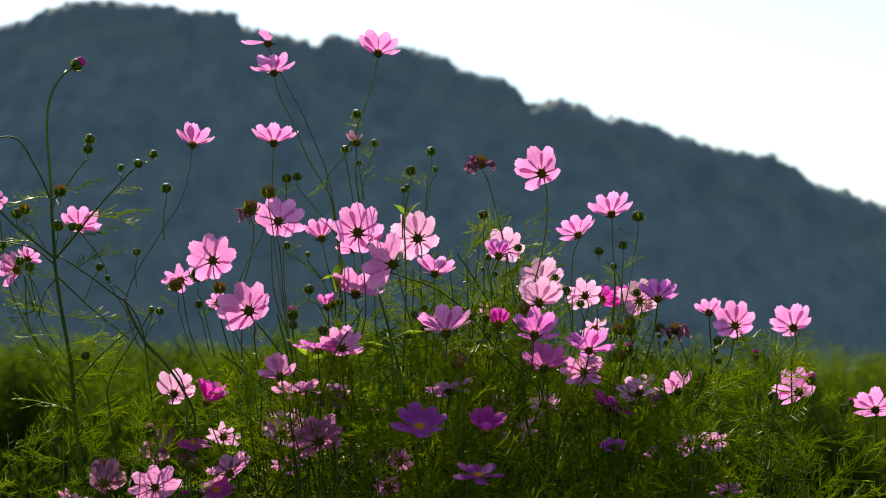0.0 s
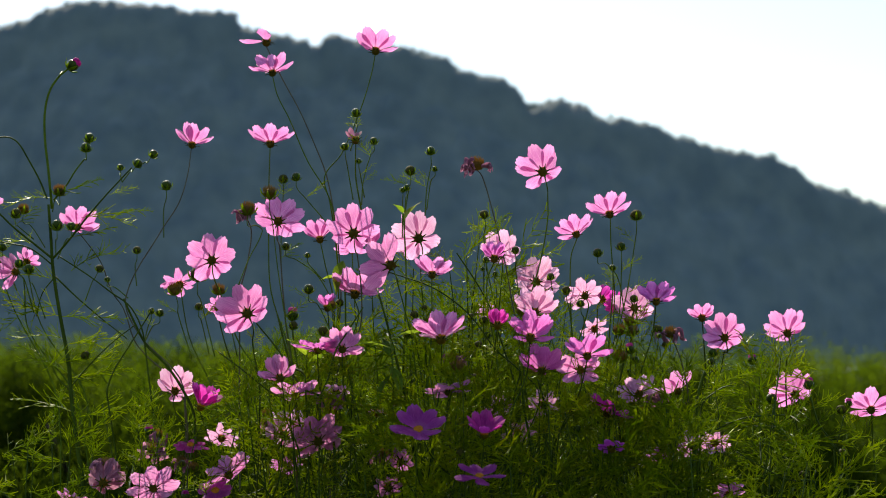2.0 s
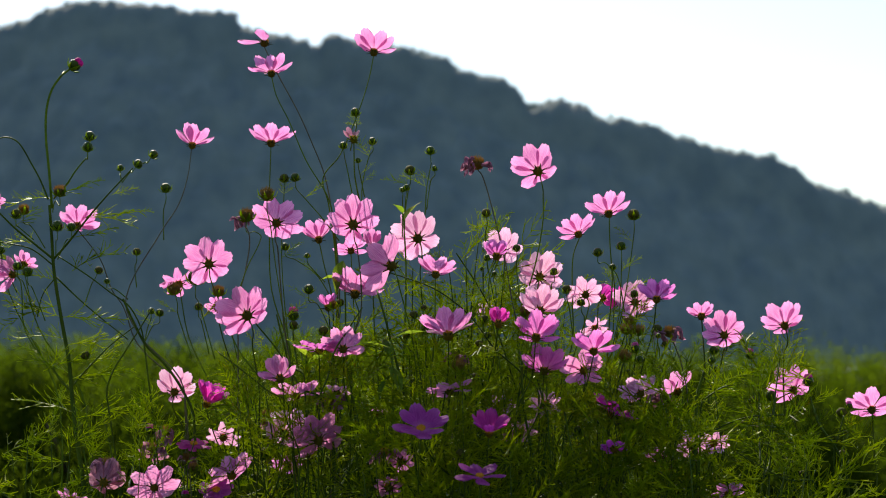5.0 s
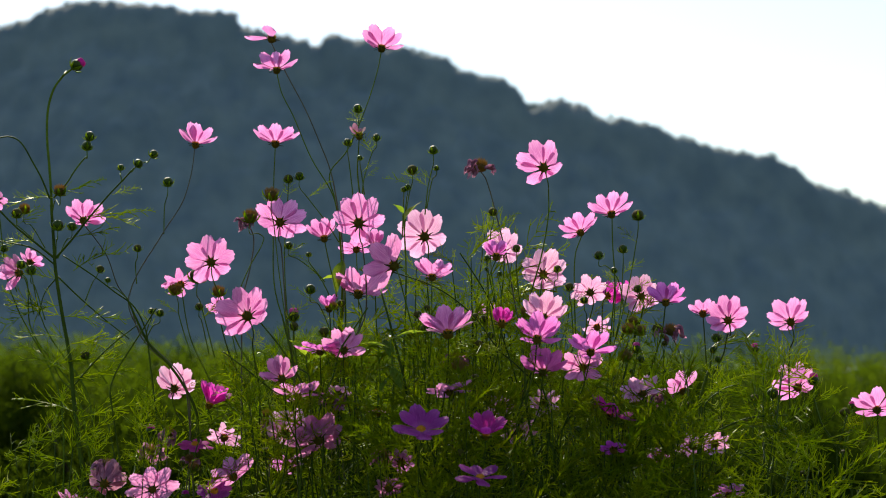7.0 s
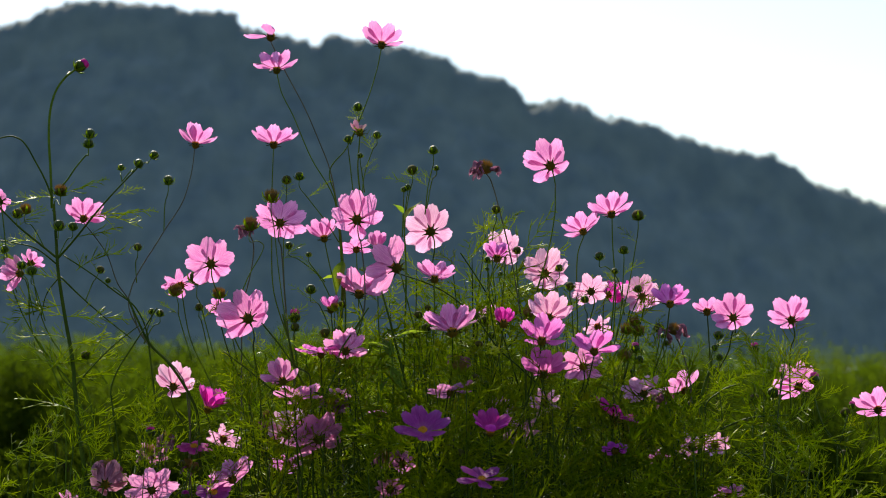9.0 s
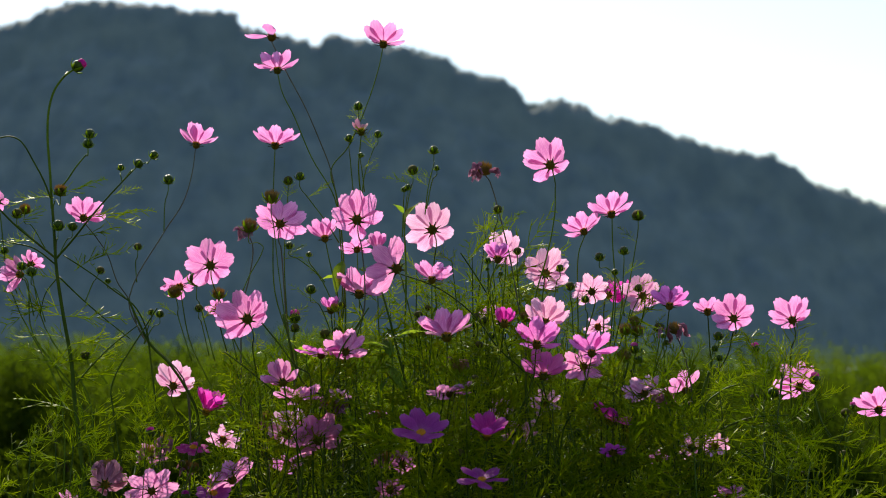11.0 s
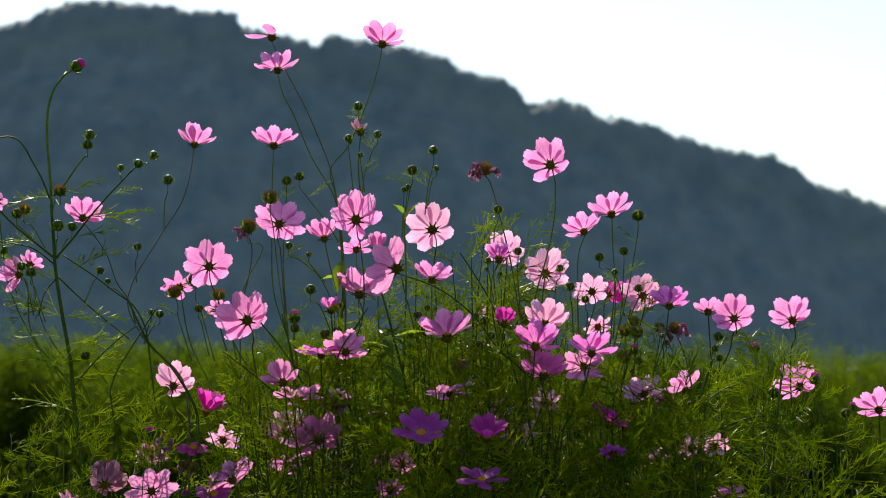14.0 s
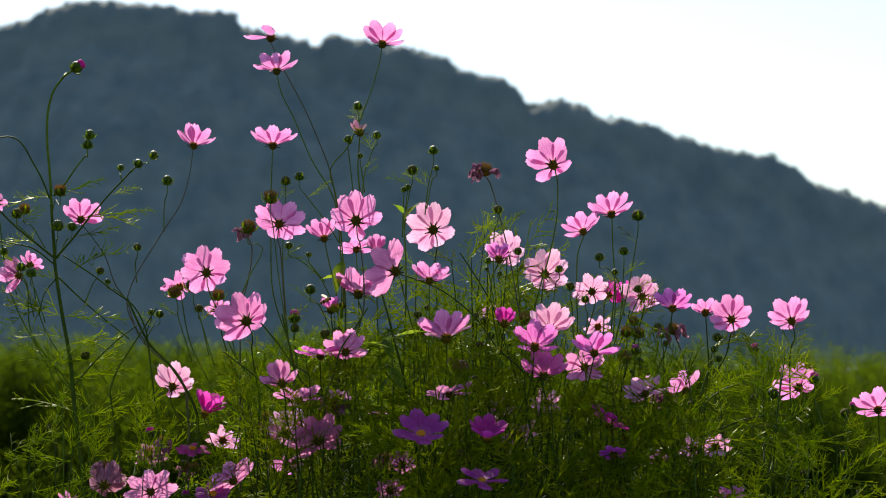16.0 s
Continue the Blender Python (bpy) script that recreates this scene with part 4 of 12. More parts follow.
f57 = cosmos_flower(MAUVE, (-0.2800, 2.3700, 0.7602), 0.0362, (-0.50, 0.40, 0.70), 10, (-0.2119, 2.4565, 0.0000), via=((-0.2711, 2.3850, 0.7089), (-0.2452, 2.4000, 0.6458), (-0.2729, 2.4150, 0.4004),), thick=0.001)
f58 = cosmos_flower(PURPLE, (-0.3025, 2.3600, 0.7416), 0.0225, (0.00, -0.60, 0.80), 10, (-0.3004, 2.4247, 0.0000), via=((-0.2915, 2.3750, 0.6904), (-0.2642, 2.3900, 0.6275), (-0.2242, 2.4050, 0.3891),), thick=0.001)
f59 = cosmos_flower(PALE, (-0.3077, 2.5000, 0.8076), 0.0249, (0.12, 0.66, 0.74), 9, (-0.2696, 2.5272, 0.0000), via=((-0.2973, 2.5150, 0.7537), (-0.2689, 2.5300, 0.6874), (-0.2983, 2.5450, 0.4262),), ragged=True)
f60 = cosmos_flower(MAGENTA, (-0.3439, 2.4600, 0.7974), 0.0235, (0.10, -0.30, 0.95), 0, (-0.2378, 2.5589, 0.0000), via=((-0.3344, 2.4750, 0.7443), (-0.2995, 2.4900, 0.6791), (-0.2607, 2.5050, 0.4210),))
f61 = cosmos_flower(WILTED, (-0.4064, 2.5000, 0.7856), 0.0228, (0.19, 0.68, 0.71), 8, (-0.3397, 2.5409, 0.0000), via=((-0.3962, 2.5150, 0.7316), (-0.3525, 2.5300, 0.6652), (-0.3743, 2.5450, 0.4124),), ragged=True)
f62 = cosmos_flower(PALE, (0.3376, 2.4200, 0.7999), 0.0244, (-0.04, 0.72, 0.70), 6, (0.2177, 2.4666, 0.0000), via=((0.3219, 2.4350, 0.7476), (0.2782, 2.4500, 0.6834), (0.2960, 2.4650, 0.4237),), ragged=True)
f63 = cosmos_flower(PALE, (0.3713, 2.4400, 0.8021), 0.0223, (0.03, 0.79, 0.62), 6, (0.3085, 2.5370, 0.0000), via=((0.3565, 2.4550, 0.7494), (0.3067, 2.4700, 0.6847), (0.2842, 2.4850, 0.4245),), ragged=True)
f64 = cosmos_flower(PINK, (0.3834, 2.4000, 0.7359), 0.0218, (-0.18, 0.56, 0.81), 7, (0.3503, 2.4241, 0.0000), via=((0.3700, 2.4150, 0.6838), (0.3172, 2.4300, 0.6200), (0.3194, 2.4450, 0.3844),))
f65 = cosmos_flower(PINK, (0.2891, 2.4000, 0.7856), 0.0158, (-0.04, 0.59, 0.81), 9, (0.2019, 2.4708, 0.0000), via=((0.2788, 2.4150, 0.7337), (0.2372, 2.4300, 0.6700), (0.2323, 2.4450, 0.4154),))
f66 = cosmos_flower(PALE, (0.1434, 2.5000, 0.8596), 0.0238, (-0.02, 0.77, 0.63), 8, (0.0697, 2.5815, 0.0000), via=((0.1362, 2.5150, 0.8058), (0.1133, 2.5300, 0.7397), (0.1028, 2.5450, 0.4586),), ragged=True)
f67 = cosmos_flower(PALE, (0.0800, 2.5000, 0.8517), 0.0229, (-0.21, 0.65, 0.73), 8, (0.0932, 2.5205, 0.0000), via=((0.0731, 2.5150, 0.7979), (0.0596, 2.5300, 0.7317), (0.0745, 2.5450, 0.4537),), ragged=True)
f68 = cosmos_flower(MAUVE, (0.0082, 2.3600, 0.8745), 0.0310, (-0.17, 0.29, 0.94), 6, (0.0291, 2.4511, 0.0000), via=((0.0040, 2.3750, 0.8238), (-0.0008, 2.3900, 0.7613), (-0.0238, 2.4050, 0.4720),))
f69 = cosmos_flower(PALE, (0.1039, 2.4500, 0.8171), 0.0283, (-0.37, 0.56, 0.74), 6, (0.0332, 2.5080, 0.0000), via=((0.0979, 2.4650, 0.7643), (0.0800, 2.4800, 0.6993), (0.1072, 2.4950, 0.4336),), ragged=True)
f70 = cosmos_flower(MAUVE, (-0.0701, 2.3600, 0.7475), 0.0207, (-0.13, 0.73, 0.67), 9, (-0.0830, 2.3915, 0.0000), via=((-0.0678, 2.3750, 0.6963), (-0.0671, 2.3900, 0.6335), (-0.0984, 2.4050, 0.3928),), thick=0.001, ragged=True)
f71 = cosmos_flower(MAUVE, (-0.0546, 2.4000, 0.7781), 0.0197, (0.15, 0.92, 0.35), 27, (-0.0036, 2.4999, 0.0000), via=((-0.0525, 2.4150, 0.7262), (-0.0541, 2.4300, 0.6624), (-0.0183, 2.4450, 0.4107),), ragged=True)
f72 = cosmos_flower(PURPLE, (0.2190, 2.3000, 0.7990), 0.0179, (0.03, 0.50, 0.87), 8, (0.1771, 2.3353, 0.0000), via=((0.2099, 2.3150, 0.7493), (0.1782, 2.3300, 0.6882), (0.1399, 2.3450, 0.4267),))
f73 = cosmos_flower(PALE, (0.2369, 2.7200, 0.9715), 0.0238, (-0.12, 0.63, 0.76), 6, (0.1339, 2.7730, 0.0000), via=((0.2243, 2.7350, 0.9133), (0.1916, 2.7500, 0.8417), (0.2205, 2.7650, 0.5218),), ragged=True)
f74 = cosmos_flower(PALE, (0.0732, 2.7400, 0.9912), 0.0234, (-0.07, 1.00, 0.03), 23, (0.0576, 2.8340, 0.0000), via=((0.0657, 2.7550, 0.9271), (0.0529, 2.7700, 0.8482), (0.0230, 2.7850, 0.5259),), ragged=True)
f75 = cosmos_flower(MAUVE, (-0.2164, 2.4800, 0.7740), 0.0242, (0.06, 0.57, 0.82), 6, (-0.1355, 2.5016, 0.0000), via=((-0.2116, 2.4950, 0.7204), (-0.1914, 2.5100, 0.6546), (-0.1643, 2.5250, 0.4058),), ragged=True)
f76 = cosmos_flower(ORCHID, (-0.1582, 2.5000, 0.9895), 0.0200, (-0.15, 0.12, 0.97), 52, (-0.1557, 2.5771, 0.0000), via=((-0.1532, 2.5150, 0.9283), (-0.1422, 2.5300, 0.8527), (-0.1558, 2.5450, 0.5287),))
f77 = cosmos_flower(PINK, (-0.3190, 2.5200, 0.9902), 0.0177, (-0.10, 0.72, 0.68), 15, (-0.3105, 2.5956, 0.0000), via=((-0.3072, 2.5350, 0.9285), (-0.2784, 2.5500, 0.8524), (-0.2643, 2.5650, 0.5285),))
f78 = cosmos_flower(PINK, (-0.3768, 2.5400, 1.0233), 0.0267, (-0.20, 0.60, 0.70), 10, (-0.2836, 2.5621, 0.0000), via=((-0.3639, 2.5550, 0.9465), (-0.3271, 2.5700, 0.8520), (-0.3207, 2.5850, 0.5282),), ragged=True)
f79 = cosmos_flower(PINK, (-0.5899, 2.5400, 1.0557), 0.0194, (0.20, 0.60, 0.70), 30, (-0.4512, 2.6349, 0.0000), via=((-0.5714, 2.5550, 0.9644), (-0.5070, 2.5700, 0.8520), (-0.5050, 2.5850, 0.5282),))
f80 = cosmos_flower(PINK, (-0.5971, 2.5000, 1.0389), 0.0286, (-0.85, 0.40, 0.20), 40, (-0.5322, 2.5514, 0.0000), via=((-0.5798, 2.5150, 0.9555), (-0.5132, 2.5300, 0.8527), (-0.4868, 2.5450, 0.5287),))
f81 = cosmos_flower(PINK, (-0.6308, 2.5000, 1.1413), 0.0176, (-0.53, 0.83, 0.17), 21, (-0.5438, 2.5366, 0.0000), via=((-0.6105, 2.5150, 1.0118), (-0.5401, 2.5300, 0.8527), (-0.5524, 2.5450, 0.5287),))
f82 = cosmos_flower(MAGENTA, (0.2414, 2.5800, 1.0137), 0.0213, (0.60, 0.60, 0.40), 40, (0.2340, 2.6798, 0.0000), via=((0.2313, 2.5950, 0.9409), (0.1958, 2.6100, 0.8512), (0.2205, 2.6250, 0.5278),))
f83 = cosmos_flower(MAGENTA, (0.2666, 2.5700, 1.0149), 0.0196, (-0.60, 0.60, 0.40), 40, (0.2219, 2.6004, 0.0000), via=((0.2572, 2.5850, 0.9417), (0.2171, 2.6000, 0.8514), (0.1801, 2.6150, 0.5279),))
f84 = cosmos_flower(WILTED, (-0.1169, 2.5000, 1.2426), 0.0191, (-0.10, 0.40, 0.90), 60, (-0.1164, 2.5300, 1.1425), via=((-0.1189, 2.5100, 1.2172), (-0.1209, 2.5200, 1.1901),), keep=(0, 2, 3, 7))
f85 = cosmos_flower(PINK, (-0.0932, 2.5200, 1.0770), 0.0240, (0.00, 0.40, 0.90), 62, (-0.0842, 2.6100, 0.0000), via=((-0.0922, 2.5350, 0.9763), (-0.0870, 2.5500, 0.8524), (-0.1200, 2.5650, 0.5285),))

# ---------------------------------------------------------------- buds, seed heads and faded blossoms
b1 = cosmos_bud((-0.4558, 2.5000, 1.1910), 0.0048, (0.00, 0.10, 1.00), (-0.4575, 2.5200, 1.1723), via=((-0.4601, 2.5200, 1.1836),))
b2 = cosmos_bud((-0.4302, 2.5000, 1.1967), 0.0064, (0.60, 0.10, 0.80), (-0.4575, 2.5200, 1.1723), via=((-0.4448, 2.5200, 1.1885),))
b3 = cosmos_bud((-0.4088, 2.5000, 1.2087), 0.0064, (0.60, 0.10, 0.80), (-0.4384, 2.5200, 1.1926), via=((-0.4240, 2.5200, 1.1999),))
b4 = cosmos_bud((-0.3884, 2.5000, 1.1742), 0.0072, (0.00, 0.10, 1.00), (-0.3971, 2.5200, 1.1012), via=((-0.3960, 2.5200, 1.1416),))
b5 = cosmos_bud((-0.4304, 2.5000, 1.0788), 0.0056, (0.00, 0.10, 1.00), (-0.4349, 2.5200, 1.0288), via=((-0.4368, 2.5200, 1.0569),), kind="dark")
b6 = cosmos_bud((-0.4826, 2.5000, 1.0453), 0.0056, (0.40, 0.00, 0.80), (-0.5075, 2.5200, 1.0015), via=((-0.4974, 2.5200, 1.0272),), kind="dark")
b7 = cosmos_bud((-0.4720, 2.5000, 1.0301), 0.0040, (0.00, 0.10, 1.00), (-0.4466, 2.5200, 1.0031), via=((-0.4652, 2.5200, 1.0191),))
b8 = cosmos_bud((-0.6018, 2.5000, 1.1260), 0.0072, (0.00, 0.10, 1.00), (-0.5818, 2.5200, 1.0891), via=((-0.6047, 2.5200, 1.1093),), kind="dark")
b9 = cosmos_bud((-0.5954, 2.5200, 1.1343), 0.0080, (0.00, 0.10, 1.00), (-0.5701, 2.5400, 1.0784), via=((-0.5900, 2.5400, 1.1109),), kind="seed")
b10 = cosmos_bud((-0.5430, 2.5100, 1.1599), 0.0088, (0.00, 0.10, 1.00), (-0.5581, 2.5300, 1.1304), via=((-0.5544, 2.5300, 1.1466),), kind="seed")
b11 = cosmos_bud((-0.5389, 2.4800, 1.1075), 0.0079, (0.00, 0.10, 1.00), (-0.5458, 2.5000, 1.0636), via=((-0.5453, 2.5000, 1.0876),))
b12 = cosmos_bud((-0.5191, 2.4800, 1.1059), 0.0063, (0.00, 0.10, 1.00), (-0.5433, 2.5000, 1.0612), via=((-0.5310, 2.5000, 1.0876),))
b13 = cosmos_bud((-0.6185, 2.5000, 1.0740), 0.0056, (0.00, 0.10, 1.00), (-0.6047, 2.5200, 1.0127), via=((-0.6198, 2.5200, 1.0529),))
b14 = cosmos_bud((-0.5870, 2.4700, 1.0498), 0.0063, (0.00, 0.10, 1.00), (-0.5732, 2.4900, 0.9797), via=((-0.5851, 2.4900, 1.0272),))
b15 = cosmos_bud((-0.5704, 2.4600, 1.0414), 0.0070, (0.00, 0.10, 1.00), (-0.5550, 2.4800, 0.9715), via=((-0.5700, 2.4800, 1.0188),))
b16 = cosmos_bud((-0.3435, 2.5000, 0.9919), 0.0056, (0.00, 0.10, 1.00), (-0.3312, 2.5200, 0.9246), via=((-0.3429, 2.5200, 0.9726),), kind="dark")
b17 = cosmos_bud((-0.3121, 2.4700, 1.0105), 0.0086, (0.00, 0.10, 1.00), (-0.2877, 2.4900, 0.9165), via=((-0.3040, 2.4900, 0.9797),), kind="seed")
b18 = cosmos_bud((-0.3409, 2.4500, 1.0299), 0.0109, (0.00, 0.10, 1.00), (-0.3167, 2.4700, 0.9163), via=((-0.3394, 2.4700, 0.9947),), kind="dark")
b19 = cosmos_bud((-0.3727, 2.4600, 1.0139), 0.0094, (-0.20, -0.20, 0.90), (-0.3495, 2.4800, 0.9164), via=((-0.3698, 2.4800, 0.9794),), kind="seed")
b20 = cosmos_bud((-0.3983, 2.5000, 0.9840), 0.0056, (0.00, 0.10, 1.00), (-0.4234, 2.5200, 0.9406), via=((-0.4117, 2.5200, 0.9646),))
b21 = cosmos_bud((-0.4119, 2.5100, 0.9867), 0.0048, (0.00, 0.10, 1.00), (-0.4251, 2.5300, 0.9408), via=((-0.4197, 2.5300, 0.9649),))
b22 = cosmos_bud((-0.5024, 2.5000, 0.9260), 0.0064, (-0.30, 0.00, 0.90), (-0.4747, 2.5200, 0.8848), via=((-0.4950, 2.5200, 0.9127),), kind="dark")
b23 = cosmos_bud((-0.2368, 2.4300, 1.1431), 0.0100, (0.00, 0.10, 1.00), (-0.2052, 2.4500, 0.9007), via=((-0.2353, 2.4500, 1.1035), (-0.2279, 2.4500, 1.0408), (-0.2173, 2.4500, 0.9706),), kind="seed")
b24 = cosmos_bud((-0.2678, 2.4400, 1.1042), 0.0101, (0.00, 0.10, 1.00), (-0.2848, 2.4600, 0.9944), via=((-0.2581, 2.4600, 1.0807), (-0.2502, 2.4600, 1.0728), (-0.2695, 2.4600, 1.0335),), kind="seed")
b25 = cosmos_bud((-0.2198, 2.5000, 1.1726), 0.0064, (0.00, 0.10, 1.00), (-0.2060, 2.5300, 0.8300), via=((-0.2222, 2.5200, 1.1496), (-0.2262, 2.5200, 1.0600), (-0.2197, 2.5250, 0.9600),), kind="dark")
b26 = cosmos_bud((-0.2022, 2.5000, 1.1790), 0.0064, (0.00, 0.10, 1.00), (-0.1479, 2.5200, 1.0851), via=((-0.1924, 2.5200, 1.1496), (-0.1681, 2.5200, 1.1173),))
b27 = cosmos_bud((-0.2186, 2.5200, 1.0819), 0.0056, (0.00, 0.10, 1.00), (-0.1567, 2.5400, 0.9974), via=((-0.2056, 2.5400, 1.0622), (-0.1771, 2.5400, 1.0379),))
b28 = cosmos_bud((-0.1847, 2.4800, 1.0180), 0.0071, (0.00, 0.10, 1.00), (-0.1541, 2.5000, 0.9482), via=((-0.1742, 2.5000, 0.9959),))
b29 = cosmos_bud((-0.1888, 2.5000, 1.0676), 0.0040, (0.00, 0.10, 1.00), (-0.1677, 2.5200, 1.0288), via=((-0.1838, 2.5200, 1.0489),))
b30 = cosmos_bud((-0.2065, 2.4700, 0.9775), 0.0079, (0.00, 0.10, 1.00), (-0.2046, 2.4900, 0.9086), via=((-0.2088, 2.4900, 0.9480),), kind="purple")
b31 = cosmos_bud((-0.2048, 2.4600, 0.9631), 0.0063, (0.00, 0.10, 1.00), (-0.2014, 2.4800, 0.9007), via=((-0.2064, 2.4800, 0.9400),), kind="dark")
b32 = cosmos_bud((-0.1202, 2.5000, 1.2789), 0.0064, (0.00, 0.10, 1.00), (-0.1323, 2.5200, 1.2266), via=((-0.1211, 2.5200, 1.2591),))
b33 = cosmos_bud((-0.1337, 2.5000, 1.2329), 0.0056, (0.00, 0.10, 1.00), (-0.1280, 2.5200, 1.1577), via=((-0.1330, 2.5200, 1.2063),))
b34 = cosmos_bud((-0.0929, 2.5000, 1.2385), 0.0056, (0.00, 0.10, 1.00), (-0.1159, 2.5200, 1.1496), via=((-0.1000, 2.5200, 1.2185), (-0.1120, 2.5200, 1.1820),))
b35 = cosmos_bud((-0.1168, 2.5000, 1.2087), 0.0040, (0.00, 0.10, 1.00), (-0.1119, 2.5200, 1.1577), via=((-0.1160, 2.5200, 1.1901),))
b36 = cosmos_bud((-0.0128, 2.5000, 1.2160), 0.0064, (0.00, 0.10, 1.00), (-0.0257, 2.5200, 1.1254), via=((-0.0129, 2.5200, 1.1982), (-0.0209, 2.5200, 1.1658),))
b37 = cosmos_bud((-0.0088, 2.5000, 1.1902), 0.0040, (0.00, 0.10, 1.00), (-0.0233, 2.5200, 1.1335), via=((-0.0153, 2.5200, 1.1739),))
b38 = cosmos_bud((-0.0424, 2.5000, 1.1878), 0.0072, (0.00, 0.10, 1.00), (-0.0555, 2.5200, 1.0931), via=((-0.0451, 2.5200, 1.1658), (-0.0515, 2.5200, 1.1335),), kind="dark")
b39 = cosmos_bud((-0.0495, 2.5000, 1.1629), 0.0048, (0.00, 0.10, 1.00), (-0.0555, 2.5200, 1.1093), via=((-0.0515, 2.5200, 1.1496),))
b40 = cosmos_bud((0.0762, 2.4600, 1.1279), 0.0063, (0.00, 0.10, 1.00), (0.0742, 2.4800, 0.9951), via=((0.0720, 2.4800, 1.0980), (0.0703, 2.4800, 1.0504),), kind="dark")
b41 = cosmos_bud((0.1031, 2.4500, 1.0690), 0.0055, (0.00, 0.10, 1.00), (0.1069, 2.4700, 0.9947), via=((0.1031, 2.4700, 1.0420),), kind="dark")
b42 = cosmos_bud((0.0619, 2.4600, 1.0563), 0.0047, (0.00, 0.10, 1.00), (0.0718, 2.4800, 0.9951), via=((0.0648, 2.4800, 1.0346),))
b43 = cosmos_bud((0.2731, 2.4800, 1.1218), 0.0079, (0.00, 0.10, 1.00), (0.2430, 2.5000, 0.9482), via=((0.2726, 2.5000, 1.0836), (0.2594, 2.5000, 1.0118),), kind="dark")
b44 = cosmos_bud((0.2530, 2.4800, 1.0718), 0.0063, (0.00, 0.10, 1.00), (0.2389, 2.5000, 0.9324), via=((0.2540, 2.5000, 1.0357), (0.2496, 2.5000, 0.9800),))
b45 = cosmos_bud((0.2207, 2.5000, 1.0644), 0.0064, (0.00, 0.10, 1.00), (0.2572, 2.5200, 0.9806), via=((0.2336, 2.5200, 1.0489), (0.2495, 2.5200, 1.0288),))
b46 = cosmos_bud((0.2421, 2.5000, 1.0429), 0.0048, (0.00, 0.10, 1.00), (0.2410, 2.5200, 0.9486), via=((0.2454, 2.5200, 1.0127),))
b47 = cosmos_bud((0.1609, 2.4400, 1.0449), 0.0054, (0.00, 0.10, 1.00), (0.1608, 2.4600, 0.9163), via=((0.1574, 2.4600, 1.0257), (0.1533, 2.4600, 0.9787),), kind="dark")
b48 = cosmos_bud((0.1988, 2.4800, 1.0038), 0.0055, (0.00, 0.10, 1.00), (0.1952, 2.5000, 0.9165), via=((0.2035, 2.5000, 0.9800),))
b49 = cosmos_bud((0.2720, 2.4700, 1.0191), 0.0055, (0.00, 0.10, 1.00), (0.2500, 2.4900, 0.9480), via=((0.2677, 2.4900, 0.9916),), kind="dark")
b50 = cosmos_bud((0.1769, 2.4700, 1.0215), 0.0063, (0.00, 0.10, 1.00), (0.1827, 2.4900, 0.9480), via=((0.1806, 2.4900, 0.9955),), kind="dark")
b51 = cosmos_bud((0.2515, 2.4500, 0.9597), 0.0086, (0.00, 0.10, 1.00), (0.2357, 2.4700, 0.8694), via=((0.2478, 2.4700, 0.9242),), kind="seed")
b52 = cosmos_bud((0.2689, 2.4600, 0.9584), 0.0086, (0.00, 0.10, 1.00), (0.2563, 2.4800, 0.8693), via=((0.2685, 2.4800, 0.9243),), kind="seed")
b53 = cosmos_bud((0.2469, 2.4300, 0.9238), 0.0093, (0.00, 0.10, 1.00), (0.2373, 2.4500, 0.8233), via=((0.2455, 2.4500, 0.8852),), kind="seed")
b54 = cosmos_bud((0.2637, 2.4500, 0.9325), 0.0062, (0.00, 0.10, 1.00), (0.2472, 2.4700, 0.8461), via=((0.2633, 2.4700, 0.9007),), kind="purple")
b55 = cosmos_bud((0.2698, 2.4500, 0.9178), 0.0055, (0.00, 0.10, 1.00), (0.2550, 2.4700, 0.8383), via=((0.2672, 2.4700, 0.8929),))
b56 = cosmos_bud((0.3043, 2.5000, 0.9649), 0.0072, (0.00, 0.10, 1.00), (0.2842, 2.5200, 0.8529), via=((0.3007, 2.5200, 0.9167),), kind="dark")
b57 = cosmos_bud((0.3137, 2.5000, 0.9435), 0.0040, (0.00, 0.10, 1.00), (0.2882, 2.5200, 0.8529), via=((0.3047, 2.5200, 0.9087),), kind="dark")
b58 = cosmos_bud((0.3868, 2.5000, 0.9530), 0.0064, (0.00, 0.10, 1.00), (0.3766, 2.5200, 0.9007), via=((0.3825, 2.5200, 0.9326),))
b59 = cosmos_bud((0.3819, 2.5000, 0.9355), 0.0048, (0.00, 0.10, 1.00), (0.3764, 2.5200, 0.8848), via=((0.3807, 2.5200, 0.9167),))
b60 = cosmos_bud((0.3865, 2.4900, 0.9220), 0.0048, (0.00, 0.10, 1.00), (0.3772, 2.5100, 0.8769), via=((0.3831, 2.5100, 0.9047),))
b61 = cosmos_bud((0.4425, 2.5200, 0.9350), 0.0064, (0.00, 0.10, 1.00), (0.4434, 2.5400, 0.8525), via=((0.4465, 2.5400, 0.9087),), kind="purple")
b62 = cosmos_bud((0.5218, 2.5000, 0.8920), 0.0072, (0.00, 0.10, 1.00), (0.5548, 2.5200, 0.7973), via=((0.5271, 2.5200, 0.8609), (0.5393, 2.5200, 0.8211),), kind="purple")
b63 = cosmos_bud((0.4673, 2.5200, 0.8736), 0.0080, (0.00, 0.10, 1.00), (0.4950, 2.5400, 0.7965), via=((0.4755, 2.5400, 0.8445),))
b64 = cosmos_bud((0.4374, 2.5000, 0.8659), 0.0064, (0.00, 0.10, 1.00), (0.4352, 2.5200, 0.7894), via=((0.4397, 2.5200, 0.8370),), kind="dark")
